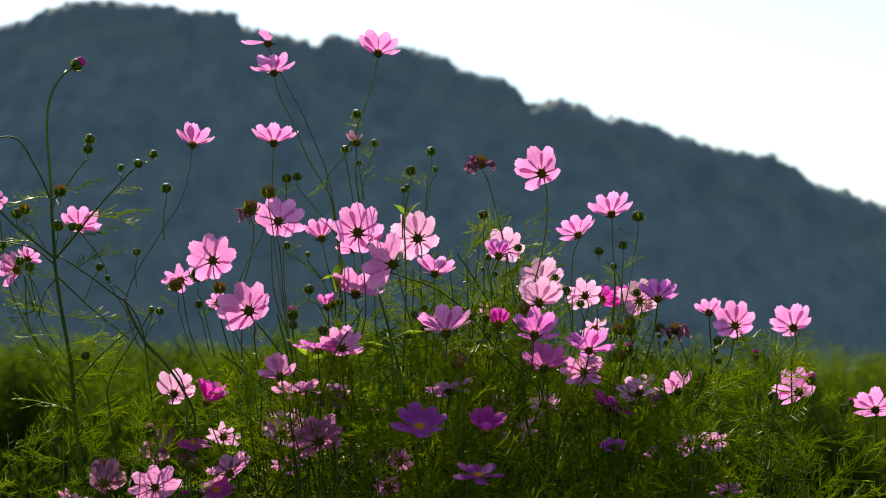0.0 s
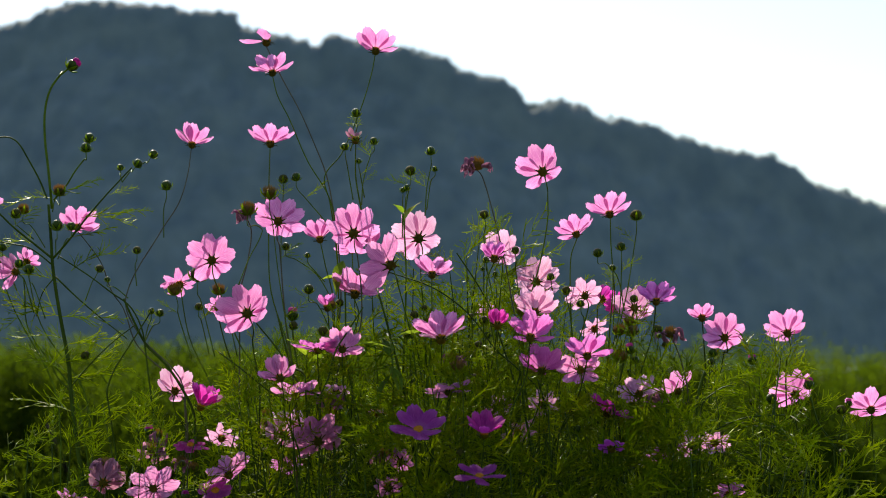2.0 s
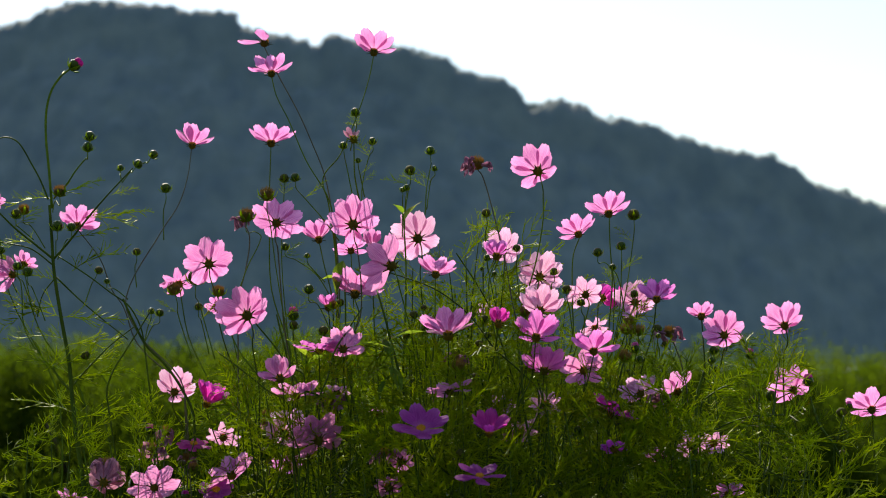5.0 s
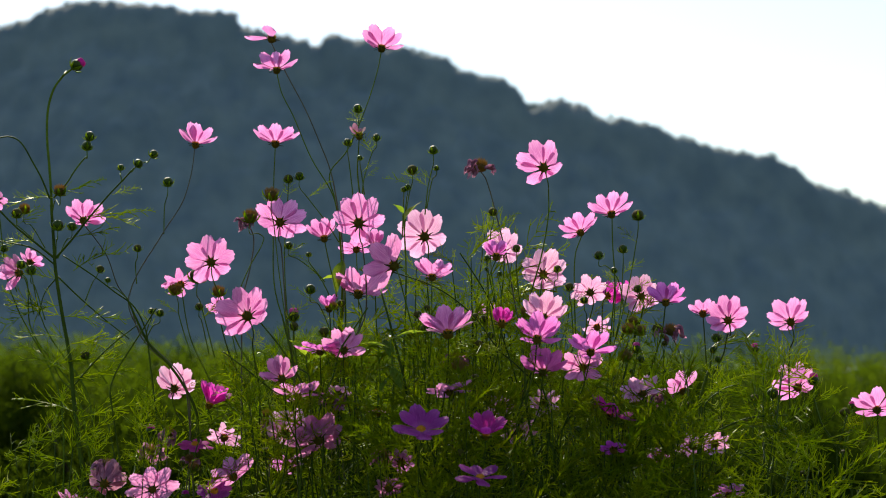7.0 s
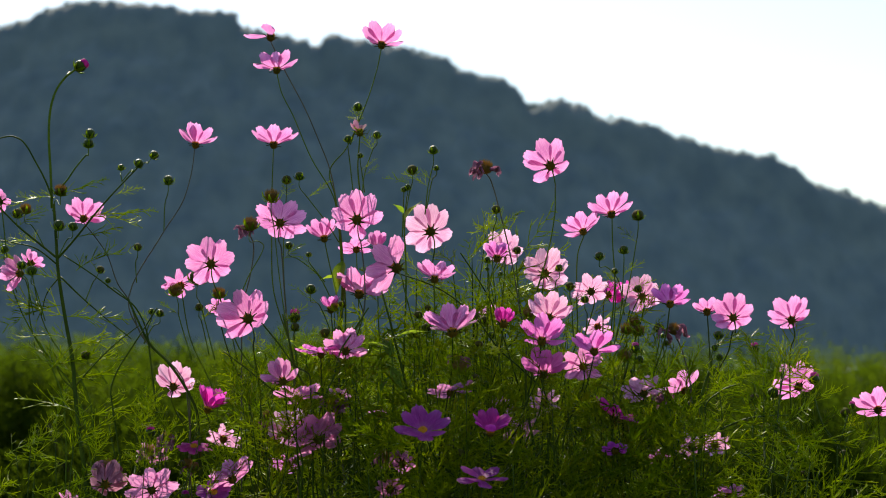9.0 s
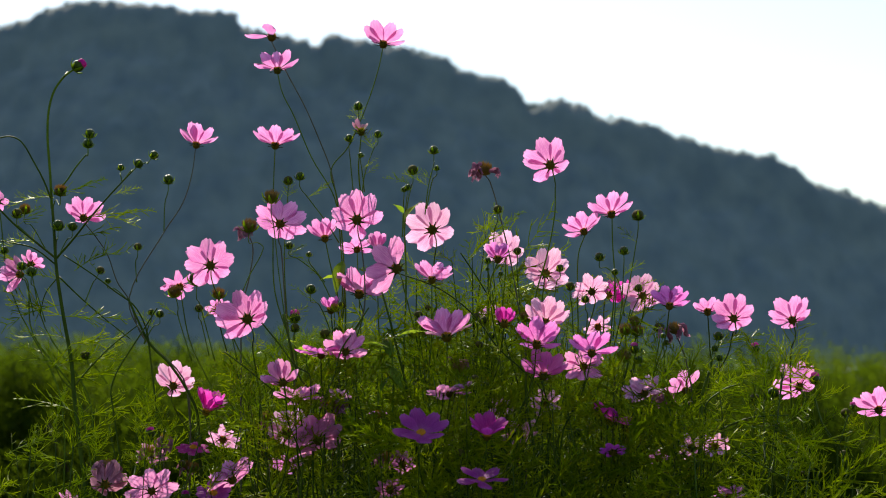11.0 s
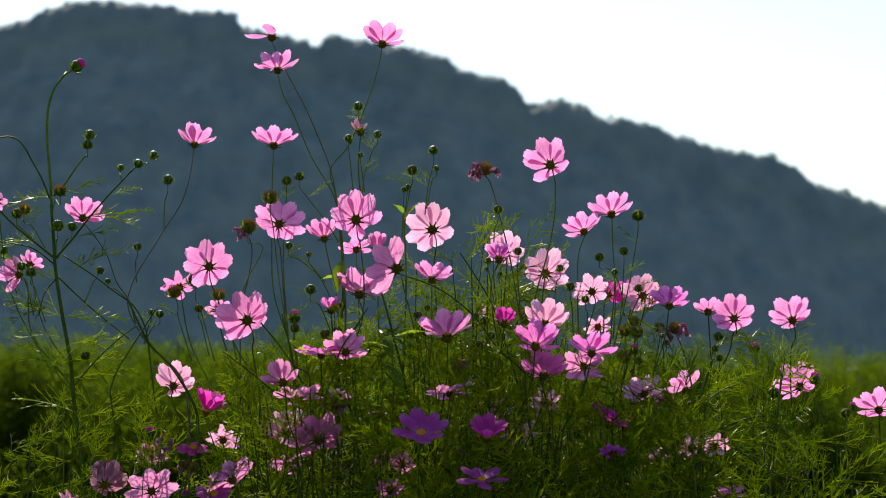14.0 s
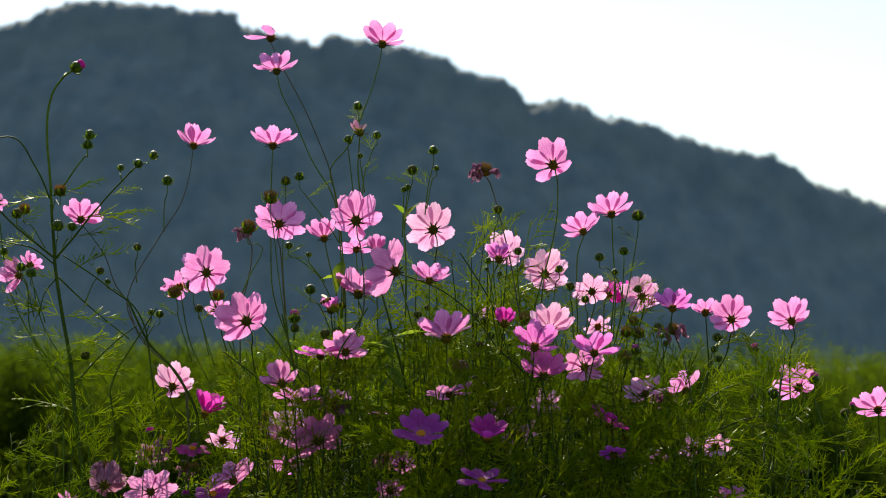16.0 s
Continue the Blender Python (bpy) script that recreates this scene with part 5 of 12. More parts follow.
b65 = cosmos_bud((0.4227, 2.5000, 0.8328), 0.0048, (0.00, 0.10, 1.00), (0.4190, 2.5200, 0.7735), via=((0.4274, 2.5200, 0.8092),), kind="dark")
b66 = cosmos_bud((0.5646, 2.5000, 0.8446), 0.0072, (0.00, 0.10, 1.00), (0.5623, 2.5200, 0.7656), via=((0.5694, 2.5200, 0.8132),), kind="dark")
b67 = cosmos_bud((0.5743, 2.5000, 0.8533), 0.0048, (0.00, 0.10, 1.00), (0.5667, 2.5200, 0.7894), via=((0.5759, 2.5200, 0.8211),), kind="purple")
b68 = cosmos_bud((0.4656, 2.4800, 0.8247), 0.0071, (0.00, 0.10, 1.00), (0.4628, 2.5000, 0.7510), via=((0.4698, 2.5000, 0.7981),), kind="dark")
b69 = cosmos_bud((0.5000, 2.4800, 0.7615), 0.0055, (0.00, 0.10, 1.00), (0.4939, 2.5000, 0.7118), via=((0.5022, 2.5000, 0.7432),), kind="dark")
b70 = cosmos_bud((0.3470, 2.5000, 0.8564), 0.0056, (0.00, 0.10, 1.00), (0.3555, 2.5200, 0.7973), via=((0.3519, 2.5200, 0.8330),), kind="dark")
b71 = cosmos_bud((0.3191, 2.4000, 0.7419), 0.0069, (0.00, 0.10, 1.00), (0.3252, 2.4200, 0.7027), via=((0.3239, 2.4200, 0.7254),), kind="dark")
b72 = cosmos_bud((0.5606, 2.5000, 0.7879), 0.0056, (0.00, 0.10, 1.00), (0.5537, 2.5200, 0.7261), via=((0.5623, 2.5200, 0.7656),), kind="dark")
b73 = cosmos_bud((-0.0242, 2.4600, 0.9600), 0.0070, (0.00, 0.10, 1.00), (-0.0267, 2.4800, 0.8850), via=((-0.0228, 2.4800, 0.9321),), kind="dark")
b74 = cosmos_bud((0.0576, 2.4800, 0.9738), 0.0063, (0.00, 0.10, 1.00), (0.0643, 2.5000, 0.9086), via=((0.0604, 2.5000, 0.9482),), kind="dark")
b75 = cosmos_bud((0.0492, 2.4200, 0.9390), 0.0054, (0.00, 0.10, 1.00), (0.0549, 2.4400, 0.8698), via=((0.0511, 2.4400, 0.9161),), kind="dark")
b76 = cosmos_bud((0.0209, 2.3500, 0.9081), 0.0097, (0.00, 0.10, 1.00), (0.0158, 2.3700, 0.8184), via=((0.0210, 2.3700, 0.8782),), kind="seed")
b77 = cosmos_bud((0.0430, 2.4200, 0.8923), 0.0062, (0.00, 0.10, 1.00), (0.0471, 2.4400, 0.8236), via=((0.0449, 2.4400, 0.8698),), kind="dark")
b78 = cosmos_bud((0.0576, 2.4200, 0.8831), 0.0062, (0.00, 0.10, 1.00), (0.0587, 2.4400, 0.8159), via=((0.0588, 2.4400, 0.8621),))
b79 = cosmos_bud((0.1800, 2.3800, 0.8203), 0.0061, (0.00, 0.10, 1.00), (0.1789, 2.4000, 0.7494), via=((0.1807, 2.4000, 0.7947),))
b80 = cosmos_bud((0.1779, 2.4200, 0.8525), 0.0054, (0.00, 0.10, 1.00), (0.1820, 2.4400, 0.7776), via=((0.1792, 2.4400, 0.8236),), kind="dark")
b81 = cosmos_bud((0.1128, 2.4300, 0.9778), 0.0085, (0.00, 0.10, 1.00), (0.1057, 2.4500, 0.8852), via=((0.1097, 2.4500, 0.9473),), kind="seed")
b82 = cosmos_bud((-0.4074, 2.4800, 0.8169), 0.0071, (0.00, 0.10, 1.00), (-0.4060, 2.5000, 0.7510), via=((-0.4096, 2.5000, 0.7903),), kind="purple")
b83 = cosmos_bud((-0.3534, 2.4200, 0.7786), 0.0046, (0.00, 0.10, 1.00), (-0.3497, 2.4400, 0.7240), via=((-0.3538, 2.4400, 0.7546),), kind="dark")
b84 = cosmos_bud((-0.3373, 2.4200, 0.7740), 0.0069, (0.00, 0.10, 1.00), (-0.3380, 2.4400, 0.7163), via=((-0.3391, 2.4400, 0.7469),), kind="seed")
b85 = cosmos_bud((-0.3455, 2.4000, 0.7351), 0.0061, (0.00, 0.10, 1.00), (-0.3466, 2.4200, 0.7027), via=((-0.3467, 2.4200, 0.7178),), kind="purple")
b86 = cosmos_bud((-0.2406, 2.4500, 0.8426), 0.0070, (0.00, 0.10, 1.00), (-0.2373, 2.4700, 0.7683), via=((-0.2408, 2.4700, 0.8149),), kind="seed")
b87 = cosmos_bud((-0.1399, 2.4400, 0.8598), 0.0085, (0.00, 0.10, 1.00), (-0.1509, 2.4600, 0.7766), via=((-0.1433, 2.4600, 0.8308),), kind="seed")
b88 = cosmos_bud((-0.1620, 2.4400, 0.9548), 0.0070, (0.00, 0.10, 1.00), (-0.1513, 2.4600, 0.8851), via=((-0.1609, 2.4600, 0.9319),), kind="dark")
b89 = cosmos_bud((-0.1515, 2.4800, 0.9920), 0.0063, (0.00, 0.10, 1.00), (-0.1500, 2.5000, 0.9165), via=((-0.1526, 2.5000, 0.9720),), kind="seed")
b90 = cosmos_bud((-0.1406, 2.4700, 0.9947), 0.0055, (0.00, 0.10, 1.00), (-0.1454, 2.4900, 0.9165), via=((-0.1441, 2.4900, 0.9718),), kind="dark")
b91 = cosmos_bud((-0.2383, 2.4000, 0.7947), 0.0069, (0.00, 0.10, 1.00), (-0.2361, 2.4200, 0.7330), via=((-0.2386, 2.4200, 0.7710),), kind="dark")
b92 = cosmos_bud((0.0225, 2.3000, 0.7976), 0.0059, (0.00, 0.10, 1.00), (0.0205, 2.3200, 0.7326), via=((0.0227, 2.3200, 0.7763),), kind="dark")
b93 = cosmos_bud((-0.0551, 2.5000, 1.1597), 0.0040, (0.00, 0.10, 1.00), (-0.0579, 2.5200, 1.0931), via=((-0.0563, 2.5200, 1.1416),))
b94 = cosmos_bud((-0.5004, 2.5000, 1.2393), 0.0072, (0.00, 0.10, 1.00), (-0.5050, 2.5200, 1.2266), via=((-0.5035, 2.5200, 1.2372),))
b95 = cosmos_bud((-0.5006, 2.4900, 1.2243), 0.0071, (0.00, 0.10, 1.00), (-0.5525, 2.5100, 1.1527), via=((-0.5076, 2.5100, 1.2092), (-0.5210, 2.5100, 1.1930), (-0.5344, 2.5100, 1.1728),), thick=0.0012)
b96 = cosmos_bud((-0.5186, 2.5000, 1.3356), 0.0087, (0.75, 0.10, 0.60), (-0.5568, 2.5200, 1.1335), via=((-0.5388, 2.5200, 1.3284), (-0.5554, 2.5200, 1.3056), (-0.5638, 2.5200, 1.2754), (-0.5648, 2.5200, 1.2348), (-0.5609, 2.5200, 1.1901),), kind="purple", thick=0.0019)
w1 = withered_flower((0.0577, 2.4700, 1.1860), 0.0165, (0.1108, 2.5200, 0.0000), via=((0.0669, 2.4900, 1.1667), (0.0803, 2.4900, 1.1187), (0.0960, 2.4900, 1.0511), (0.1053, 2.4900, 0.9955), (0.1154, 2.4900, 0.9322),), drop=(-1, 0))
w2 = withered_flower((0.3266, 2.5000, 0.9641), 0.0143, (0.3382, 2.5500, 0.0000), via=((0.3370, 2.5200, 0.9406), (0.3447, 2.5200, 0.9167), (0.3523, 2.5200, 0.8688),), drop=(1, 0))
w3 = withered_flower((-0.2720, 2.4500, 1.0995), 0.0101, (-0.2707, 2.5000, 0.0000), via=((-0.2662, 2.4700, 1.0735), (-0.2706, 2.4700, 1.0341), (-0.2819, 2.4700, 0.9790),), drop=(-1, 0))
w4 = withered_flower((-0.3982, 2.4400, 0.7944), 0.0132, (-0.3786, 2.4900, 0.0000), via=((-0.3980, 2.4600, 0.7611), (-0.3944, 2.4600, 0.7148),), drop=(1, 0))
w5 = withered_flower((-0.3830, 2.4600, 0.8106), 0.0117, (-0.3757, 2.5100, 0.0000), via=((-0.3873, 2.4800, 0.7756), (-0.3913, 2.4800, 0.7133),), drop=(-1, 0))
w6 = withered_flower((-0.1491, 2.4000, 0.8612), 0.0122, (-0.1439, 2.4500, 0.0000), via=((-0.1486, 2.4200, 0.8319), (-0.1498, 2.4200, 0.7558),), drop=(1, 0))
w7 = withered_flower((-0.3530, 2.4600, 0.7735), 0.0110, (-0.3349, 2.5100, 0.0000), via=((-0.3526, 2.4800, 0.7522), (-0.3489, 2.4800, 0.6978),), drop=(1, 0))
w8 = withered_flower((0.0175, 2.5000, 0.9165), 0.0119, (0.0122, 2.5500, 0.0000), via=((0.0176, 2.5200, 0.8768), (0.0128, 2.5200, 0.7973),), drop=(1, 0))
w9 = withered_flower((-0.0781, 2.4200, 0.7892), 0.0115, (-0.0724, 2.4700, 0.0000), via=((-0.0771, 2.4400, 0.7622), (-0.0754, 2.4400, 0.7011),), drop=(-1, 0))
w10 = withered_flower((-0.4491, 2.4000, 0.7781), 0.0122, (-0.4381, 2.4500, 0.0000), via=((-0.4540, 2.4200, 0.7482), (-0.4564, 2.4200, 0.6951),), drop=(-1, 0))
w11 = withered_flower((-0.2446, 2.4600, 0.8346), 0.0102, (-0.2300, 2.5100, 0.0000), via=((-0.2432, 2.4800, 0.7989), (-0.2396, 2.4800, 0.7289),), drop=(1, 0))
w12 = withered_flower((0.3163, 2.5200, 0.8688), 0.0112, (0.3020, 2.5700, 0.0000), via=((0.3185, 2.5400, 0.8365), (0.3146, 2.5400, 0.7566),), drop=(-1, 0))

# ---------------------------------------------------------------- the tall branched plant
def tall_plant():
    """The tall open plant with long bare branches that ends in buds."""
    ob = new("tall_cosmos_plant")
    ob.location = (-0.5, 2.5, 0)
    ob.empty_display_size = 0.05
    ob["reach_x"], ob["reach_z"] = 0.0, 1.1
    tagged(ob, "tall open cosmos plant with long bare green branches", "plant", "cosmos plants")

    def rod(name, r0, r1, *pts):
        stem_part(name, [Vector(p) - ob.location for p in pts], r0, r1, ob, SHADED_STEM)
    rod("main_stem", 0.0042, 0.0022, (-0.5, 2.5, 0), (-0.5, 2.5, 0.4), (-0.4979, 2.5, 0.7196), (-0.5094, 2.5, 0.806), (-0.5175, 2.5, 0.8691), (-0.5221, 2.5, 0.9165), (-0.5342, 2.5, 0.98), (-0.5447, 2.5, 1.0437), (-0.5486, 2.5, 1.0916), (-0.5525, 2.5, 1.138))
    rod("branch", 0.0018, 0.0012, (-0.5457, 2.5000, 1.0612), (-0.5756, 2.5000, 1.0852), (-0.6015, 2.5000, 1.1060), (-0.6258, 2.5000, 1.1300), (-0.6502, 2.5000, 1.1557))
    rod("branch", 0.0015, 0.001, (-0.5542, 2.5000, 1.1461), (-0.5658, 2.5000, 1.1734), (-0.5790, 2.5000, 1.1975), (-0.5971, 2.5000, 1.2265), (-0.6132, 2.5000, 1.2345), (-0.6340, 2.5000, 1.2313))
    rod("branch", 0.0018, 0.001, (-0.5457, 2.5000, 1.0612), (-0.5230, 2.5000, 1.0876), (-0.4979, 2.5000, 1.1196), (-0.4744, 2.5000, 1.1477), (-0.4539, 2.5000, 1.1701), (-0.4350, 2.5000, 1.1902))
    rod("branch", 0.0014, 0.0008, (-0.5414, 2.5000, 1.0357), (-0.5123, 2.5000, 1.0078), (-0.4801, 2.5000, 0.9800), (-0.4400, 2.5000, 0.9482))
    rod("branch", 0.0013, 0.0008, (-0.5215, 2.5000, 0.8770), (-0.4950, 2.5000, 0.9086), (-0.4637, 2.5000, 0.9403), (-0.4283, 2.5000, 0.9681))
    rod("branch", 0.0012, 0.0007, (-0.5199, 2.5000, 0.8770), (-0.5360, 2.5000, 0.8928), (-0.5459, 2.5000, 0.9126))
    rod("branch", 0.0013, 0.0008, (-0.5448, 2.5000, 1.0517), (-0.5770, 2.5000, 1.0756), (-0.6091, 2.5000, 1.0836), (-0.6330, 2.5000, 1.0876))
    rod("branch", 0.0011, 0.0007, (-0.5422, 2.5000, 1.0357), (-0.5601, 2.5000, 1.0118), (-0.5676, 2.5000, 0.9800))
    rnd = random.Random(3)
    piece("leaf", FEATHERS[rnd.randrange(7)], ob, Matrix.Translation(Vector((-0.5463, 2.5000, 1.1517)) - ob.location) @ pose(0, 0, 0, 20, 0, -80) @ Matrix.Scale(0.55, 4))
    piece("leaf", FEATHERS[rnd.randrange(7)], ob, Matrix.Translation(Vector((-0.5502, 2.5000, 1.1477)) - ob.location) @ pose(0, 0, 0, 10, 0, 80) @ Matrix.Scale(0.49, 4))
    piece("leaf", FEATHERS[rnd.randrange(7)], ob, Matrix.Translation(Vector((-0.5059, 2.5000, 1.1196)) - ob.location) @ pose(0, 0, 0, 10, 30, -80) @ Matrix.Scale(0.55, 4))
    piece("leaf", FEATHERS[rnd.randrange(7)], ob, Matrix.Translation(Vector((-0.4900, 2.5000, 1.1236)) - ob.location) @ pose(0, 0, 0, 5, 0, -85) @ Matrix.Scale(0.61, 4))
    piece("leaf", FEATHERS[rnd.randrange(7)], ob, Matrix.Translation(Vector((-0.5215, 2.5000, 1.0916)) - ob.location) @ pose(0, 0, 0, 10, 0, -70) @ Matrix.Scale(0.49, 4))
    piece("leaf", FEATHERS[rnd.randrange(7)], ob, Matrix.Translation(Vector((-0.5365, 2.5000, 1.0277)) - ob.location) @ pose(0, 0, 0, 30, 0, 80) @ Matrix.Scale(0.55, 4))
    piece("leaf", FEATHERS[rnd.randrange(7)], ob, Matrix.Translation(Vector((-0.5342, 2.5000, 0.9800)) - ob.location) @ pose(0, 0, 0, 20, 20, 85) @ Matrix.Scale(0.61, 4))
    piece("leaf", FEATHERS[rnd.randrange(7)], ob, Matrix.Translation(Vector((-0.5358, 2.5000, 0.9800)) - ob.location) @ pose(0, 0, 0, 0, 0, -80) @ Matrix.Scale(0.67, 4))
    piece("leaf", FEATHERS[rnd.randrange(7)], ob, Matrix.Translation(Vector((-0.5289, 2.5000, 0.9482)) - ob.location) @ pose(0, 0, 0, 20, 0, 70) @ Matrix.Scale(0.61, 4))
    piece("leaf", FEATHERS[rnd.randrange(7)], ob, Matrix.Translation(Vector((-0.5272, 2.5000, 0.9403)) - ob.location) @ pose(0, 0, 0, 10, 0, -60) @ Matrix.Scale(0.61, 4))
    piece("leaf", FEATHERS[rnd.randrange(7)], ob, Matrix.Translation(Vector((-0.5400, 2.5000, 0.9959)) - ob.location) @ pose(0, 0, 0, -10, 30, 90) @ Matrix.Scale(0.61, 4))
    piece("leaf", FEATHERS[rnd.randrange(7)], ob, Matrix.Translation(Vector((-0.5219, 2.5000, 0.9007)) - ob.location) @ pose(0, 0, 0, 30, 0, 80) @ Matrix.Scale(0.67, 4))
    piece("leaf", FEATHERS[rnd.randrange(7)], ob, Matrix.Translation(Vector((-0.5218, 2.5000, 0.8928)) - ob.location) @ pose(0, 0, 0, 10, 0, -80) @ Matrix.Scale(0.67, 4))
    piece("leaf", FEATHERS[rnd.randrange(7)], ob, Matrix.Translation(Vector((-0.5147, 2.5000, 0.8454)) - ob.location) @ pose(0, 0, 0, 20, 0, 60) @ Matrix.Scale(0.73, 4))
    piece("leaf", FEATHERS[rnd.randrange(7)], ob, Matrix.Translation(Vector((-0.5146, 2.5000, 0.8375)) - ob.location) @ pose(0, 0, 0, 10, 0, -70) @ Matrix.Scale(0.73, 4))
    piece("leaf", FEATHERS[rnd.randrange(7)], ob, Matrix.Translation(Vector((-0.5772, 2.5000, 1.0836)) - ob.location) @ pose(0, 0, 0, 20, 0, 40) @ Matrix.Scale(0.49, 4))
    piece("leaf", FEATHERS[rnd.randrange(7)], ob, Matrix.Translation(Vector((-0.6015, 2.5000, 1.1076)) - ob.location) @ pose(0, 0, 0, 30, 0, -30) @ Matrix.Scale(0.49, 4))
    piece("leaf", FEATHERS[rnd.randrange(7)], ob, Matrix.Translation(Vector((-0.6091, 2.5000, 1.0836)) - ob.location) @ pose(0, 0, 0, 10, 0, 60) @ Matrix.Scale(0.43, 4))
    piece("leaf", FEATHERS[rnd.randrange(7)], ob, Matrix.Translation(Vector((-0.4664, 2.5000, 1.1517)) - ob.location) @ pose(0, 0, 0, 20, 0, -60) @ Matrix.Scale(0.31, 4))
    piece("leaf", FEATHERS[rnd.randrange(7)], ob, Matrix.Translation(Vector((-0.5636, 2.5000, 0.9800)) - ob.location) @ pose(0, 0, 0, 40, 0, 60) @ Matrix.Scale(0.55, 4))
    piece("leaf", FEATHERS[rnd.randrange(7)], ob, Matrix.Translation(Vector((-0.5549, 2.4841, 0.9039)) - ob.location) @ pose(0, 0, 0, 30, 1, -75) @ Matrix.Scale(0.77, 4))
    piece("leaf", FEATHERS[rnd.randrange(7)], ob, Matrix.Translation(Vector((-0.5888, 2.5268, 1.0477)) - ob.location) @ pose(0, 0, 0, 30, -28, 100) @ Matrix.Scale(0.60, 4))
    piece("leaf", FEATHERS[rnd.randrange(7)], ob, Matrix.Translation(Vector((-0.5196, 2.5006, 1.0445)) - ob.location) @ pose(0, 0, 0, 37, 28, -104) @ Matrix.Scale(0.64, 4))
    return ob


tall = tall_plant()

# ---------------------------------------------------------------- bushy plants behind and between the blossoms
for k, (x, y, hgt, wid, leaves) in enumerate((
        (-0.620, 2.60, 0.800, 0.15, 3), (-0.560, 2.66, 0.805, 0.15, 3), (-0.480, 2.62, 0.830, 0.15, 3), (-0.405, 2.68, 0.855, 0.15, 4), (-0.345, 2.62, 0.845, 0.14, 5),
        (-0.285, 2.70, 0.865, 0.14, 8), (-0.235, 2.62, 0.905, 0.13, 7), (-0.180, 2.70, 0.910, 0.13, 7), (-0.130, 2.60, 0.940, 0.12, 7), (-0.090, 2.66, 0.935, 0.12, 7),
        (-0.050, 2.58, 1.050, 0.11, 11), (-0.015, 2.60, 1.105, 0.10, 15), (0.020, 2.66, 1.050, 0.12, 13), (0.052, 2.60, 1.085, 0.11, 15), (0.085, 2.56, 1.060, 0.11, 15),
        (0.120, 2.64, 1.020, 0.12, 10), (0.155, 2.58, 1.045, 0.11, 10), (0.195, 2.64, 0.950, 0.12, 6), (0.235, 2.58, 0.935, 0.11, 4), (0.275, 2.66, 0.880, 0.12, 4),
        (0.315, 2.60, 0.830, 0.12, 4), (0.350, 2.41, 0.905, 0.13, 19), (0.372, 2.37, 0.920, 0.13, 27), (0.410, 2.43, 0.900, 0.12, 10), (0.450, 2.54, 0.760, 0.12, 2),
        (0.500, 2.56, 0.710, 0.11, 2), (0.570, 2.58, 0.700, 0.11, 2), (0.640, 2.58, 0.710, 0.10, 2),
        (-0.540, 2.42, 0.800, 0.13, 3), (-0.450, 2.40, 0.830, 0.13, 3), (-0.380, 2.42, 0.850, 0.12, 4), (-0.240, 2.42, 0.890, 0.12, 8),
        (-0.185, 2.38, 0.870, 0.11, 8), (-0.130, 2.42, 0.905, 0.11, 9), (-0.085, 2.36, 0.880, 0.11, 10), (-0.045, 2.42, 0.930, 0.11, 10), (0.000, 2.36, 0.890, 0.11, 10),
        (0.040, 2.42, 0.945, 0.11, 10), (0.080, 2.37, 0.900, 0.11, 10), (0.125, 2.42, 0.930, 0.11, 10), (0.165, 2.37, 0.890, 0.11, 10), (0.210, 2.38, 0.900, 0.11, 10),
        (0.255, 2.34, 0.850, 0.11, 9), (0.300, 2.36, 0.830, 0.11, 9), (0.345, 2.29, 0.810, 0.11, 16), (0.400, 2.31, 0.790, 0.10, 7), (0.460, 2.40, 0.680, 0.10, 2),
        (-0.060, 2.28, 0.780, 0.10, 5), (0.030, 2.29, 0.770, 0.10, 5), (0.110, 2.28, 0.790, 0.10, 5), (0.190, 2.30, 0.780, 0.10, 5))):
    cosmos_plant(x, y, hgt, wid, leaves, 300 + k, min(0.66, hgt - 0.2) if y < 2.52 else hgt - 0.22)

def bare_stems(foot, *lines):
    """Bare stems of one cosmos plant, in the shaded stem green, that rise through the leaves; each line: radii below
    and above, and points from the top down.
    """
    ob = new("cosmos_plant")
    ob.empty_display_size = 0.05
    ob.location = foot
    tagged(ob, "cosmos plant with bare dark green stems among the leaves", "plant", "cosmos plants")
    ob["reach_x"], ob["reach_z"] = 0.0, 0.9
    PLANTS.append(ob)
    for r0, r1, *pts in lines:
        pts = [Vector(p) - ob.location for p in pts]
        end = pts[-1]
        pts += [Vector((end.x * 0.5, end.y * 0.5, end.z * 0.5)), Vector((0, 0, 0))]
        stem_part("stem", pts[::-1], r0, r1, ob, SHADED_STEM, 5)
    return ob


bare_stems((-0.300, 2.46, -0.02),
        (0.0024, 0.0016, (-0.4385, 2.47, 1.0042), (-0.4248, 2.47, 0.9743), (-0.4064, 2.47, 0.9398), (-0.3794, 2.47, 0.9124), (-0.3555, 2.47, 0.8773), (-0.3395, 2.47, 0.8383)),
        (0.0014, 0.001, (-0.529, 2.47, 1.064), (-0.4869, 2.47, 1.0364), (-0.4567, 2.47, 1.0136), (-0.4274, 2.47, 0.9908), (-0.4096, 2.47, 0.9477)),
        (0.0014, 0.001, (-0.3943, 2.45, 0.9901), (-0.4111, 2.45, 0.9628), (-0.431, 2.45, 0.9317), (-0.4493, 2.45, 0.9007), (-0.4566, 2.45, 0.8697)))
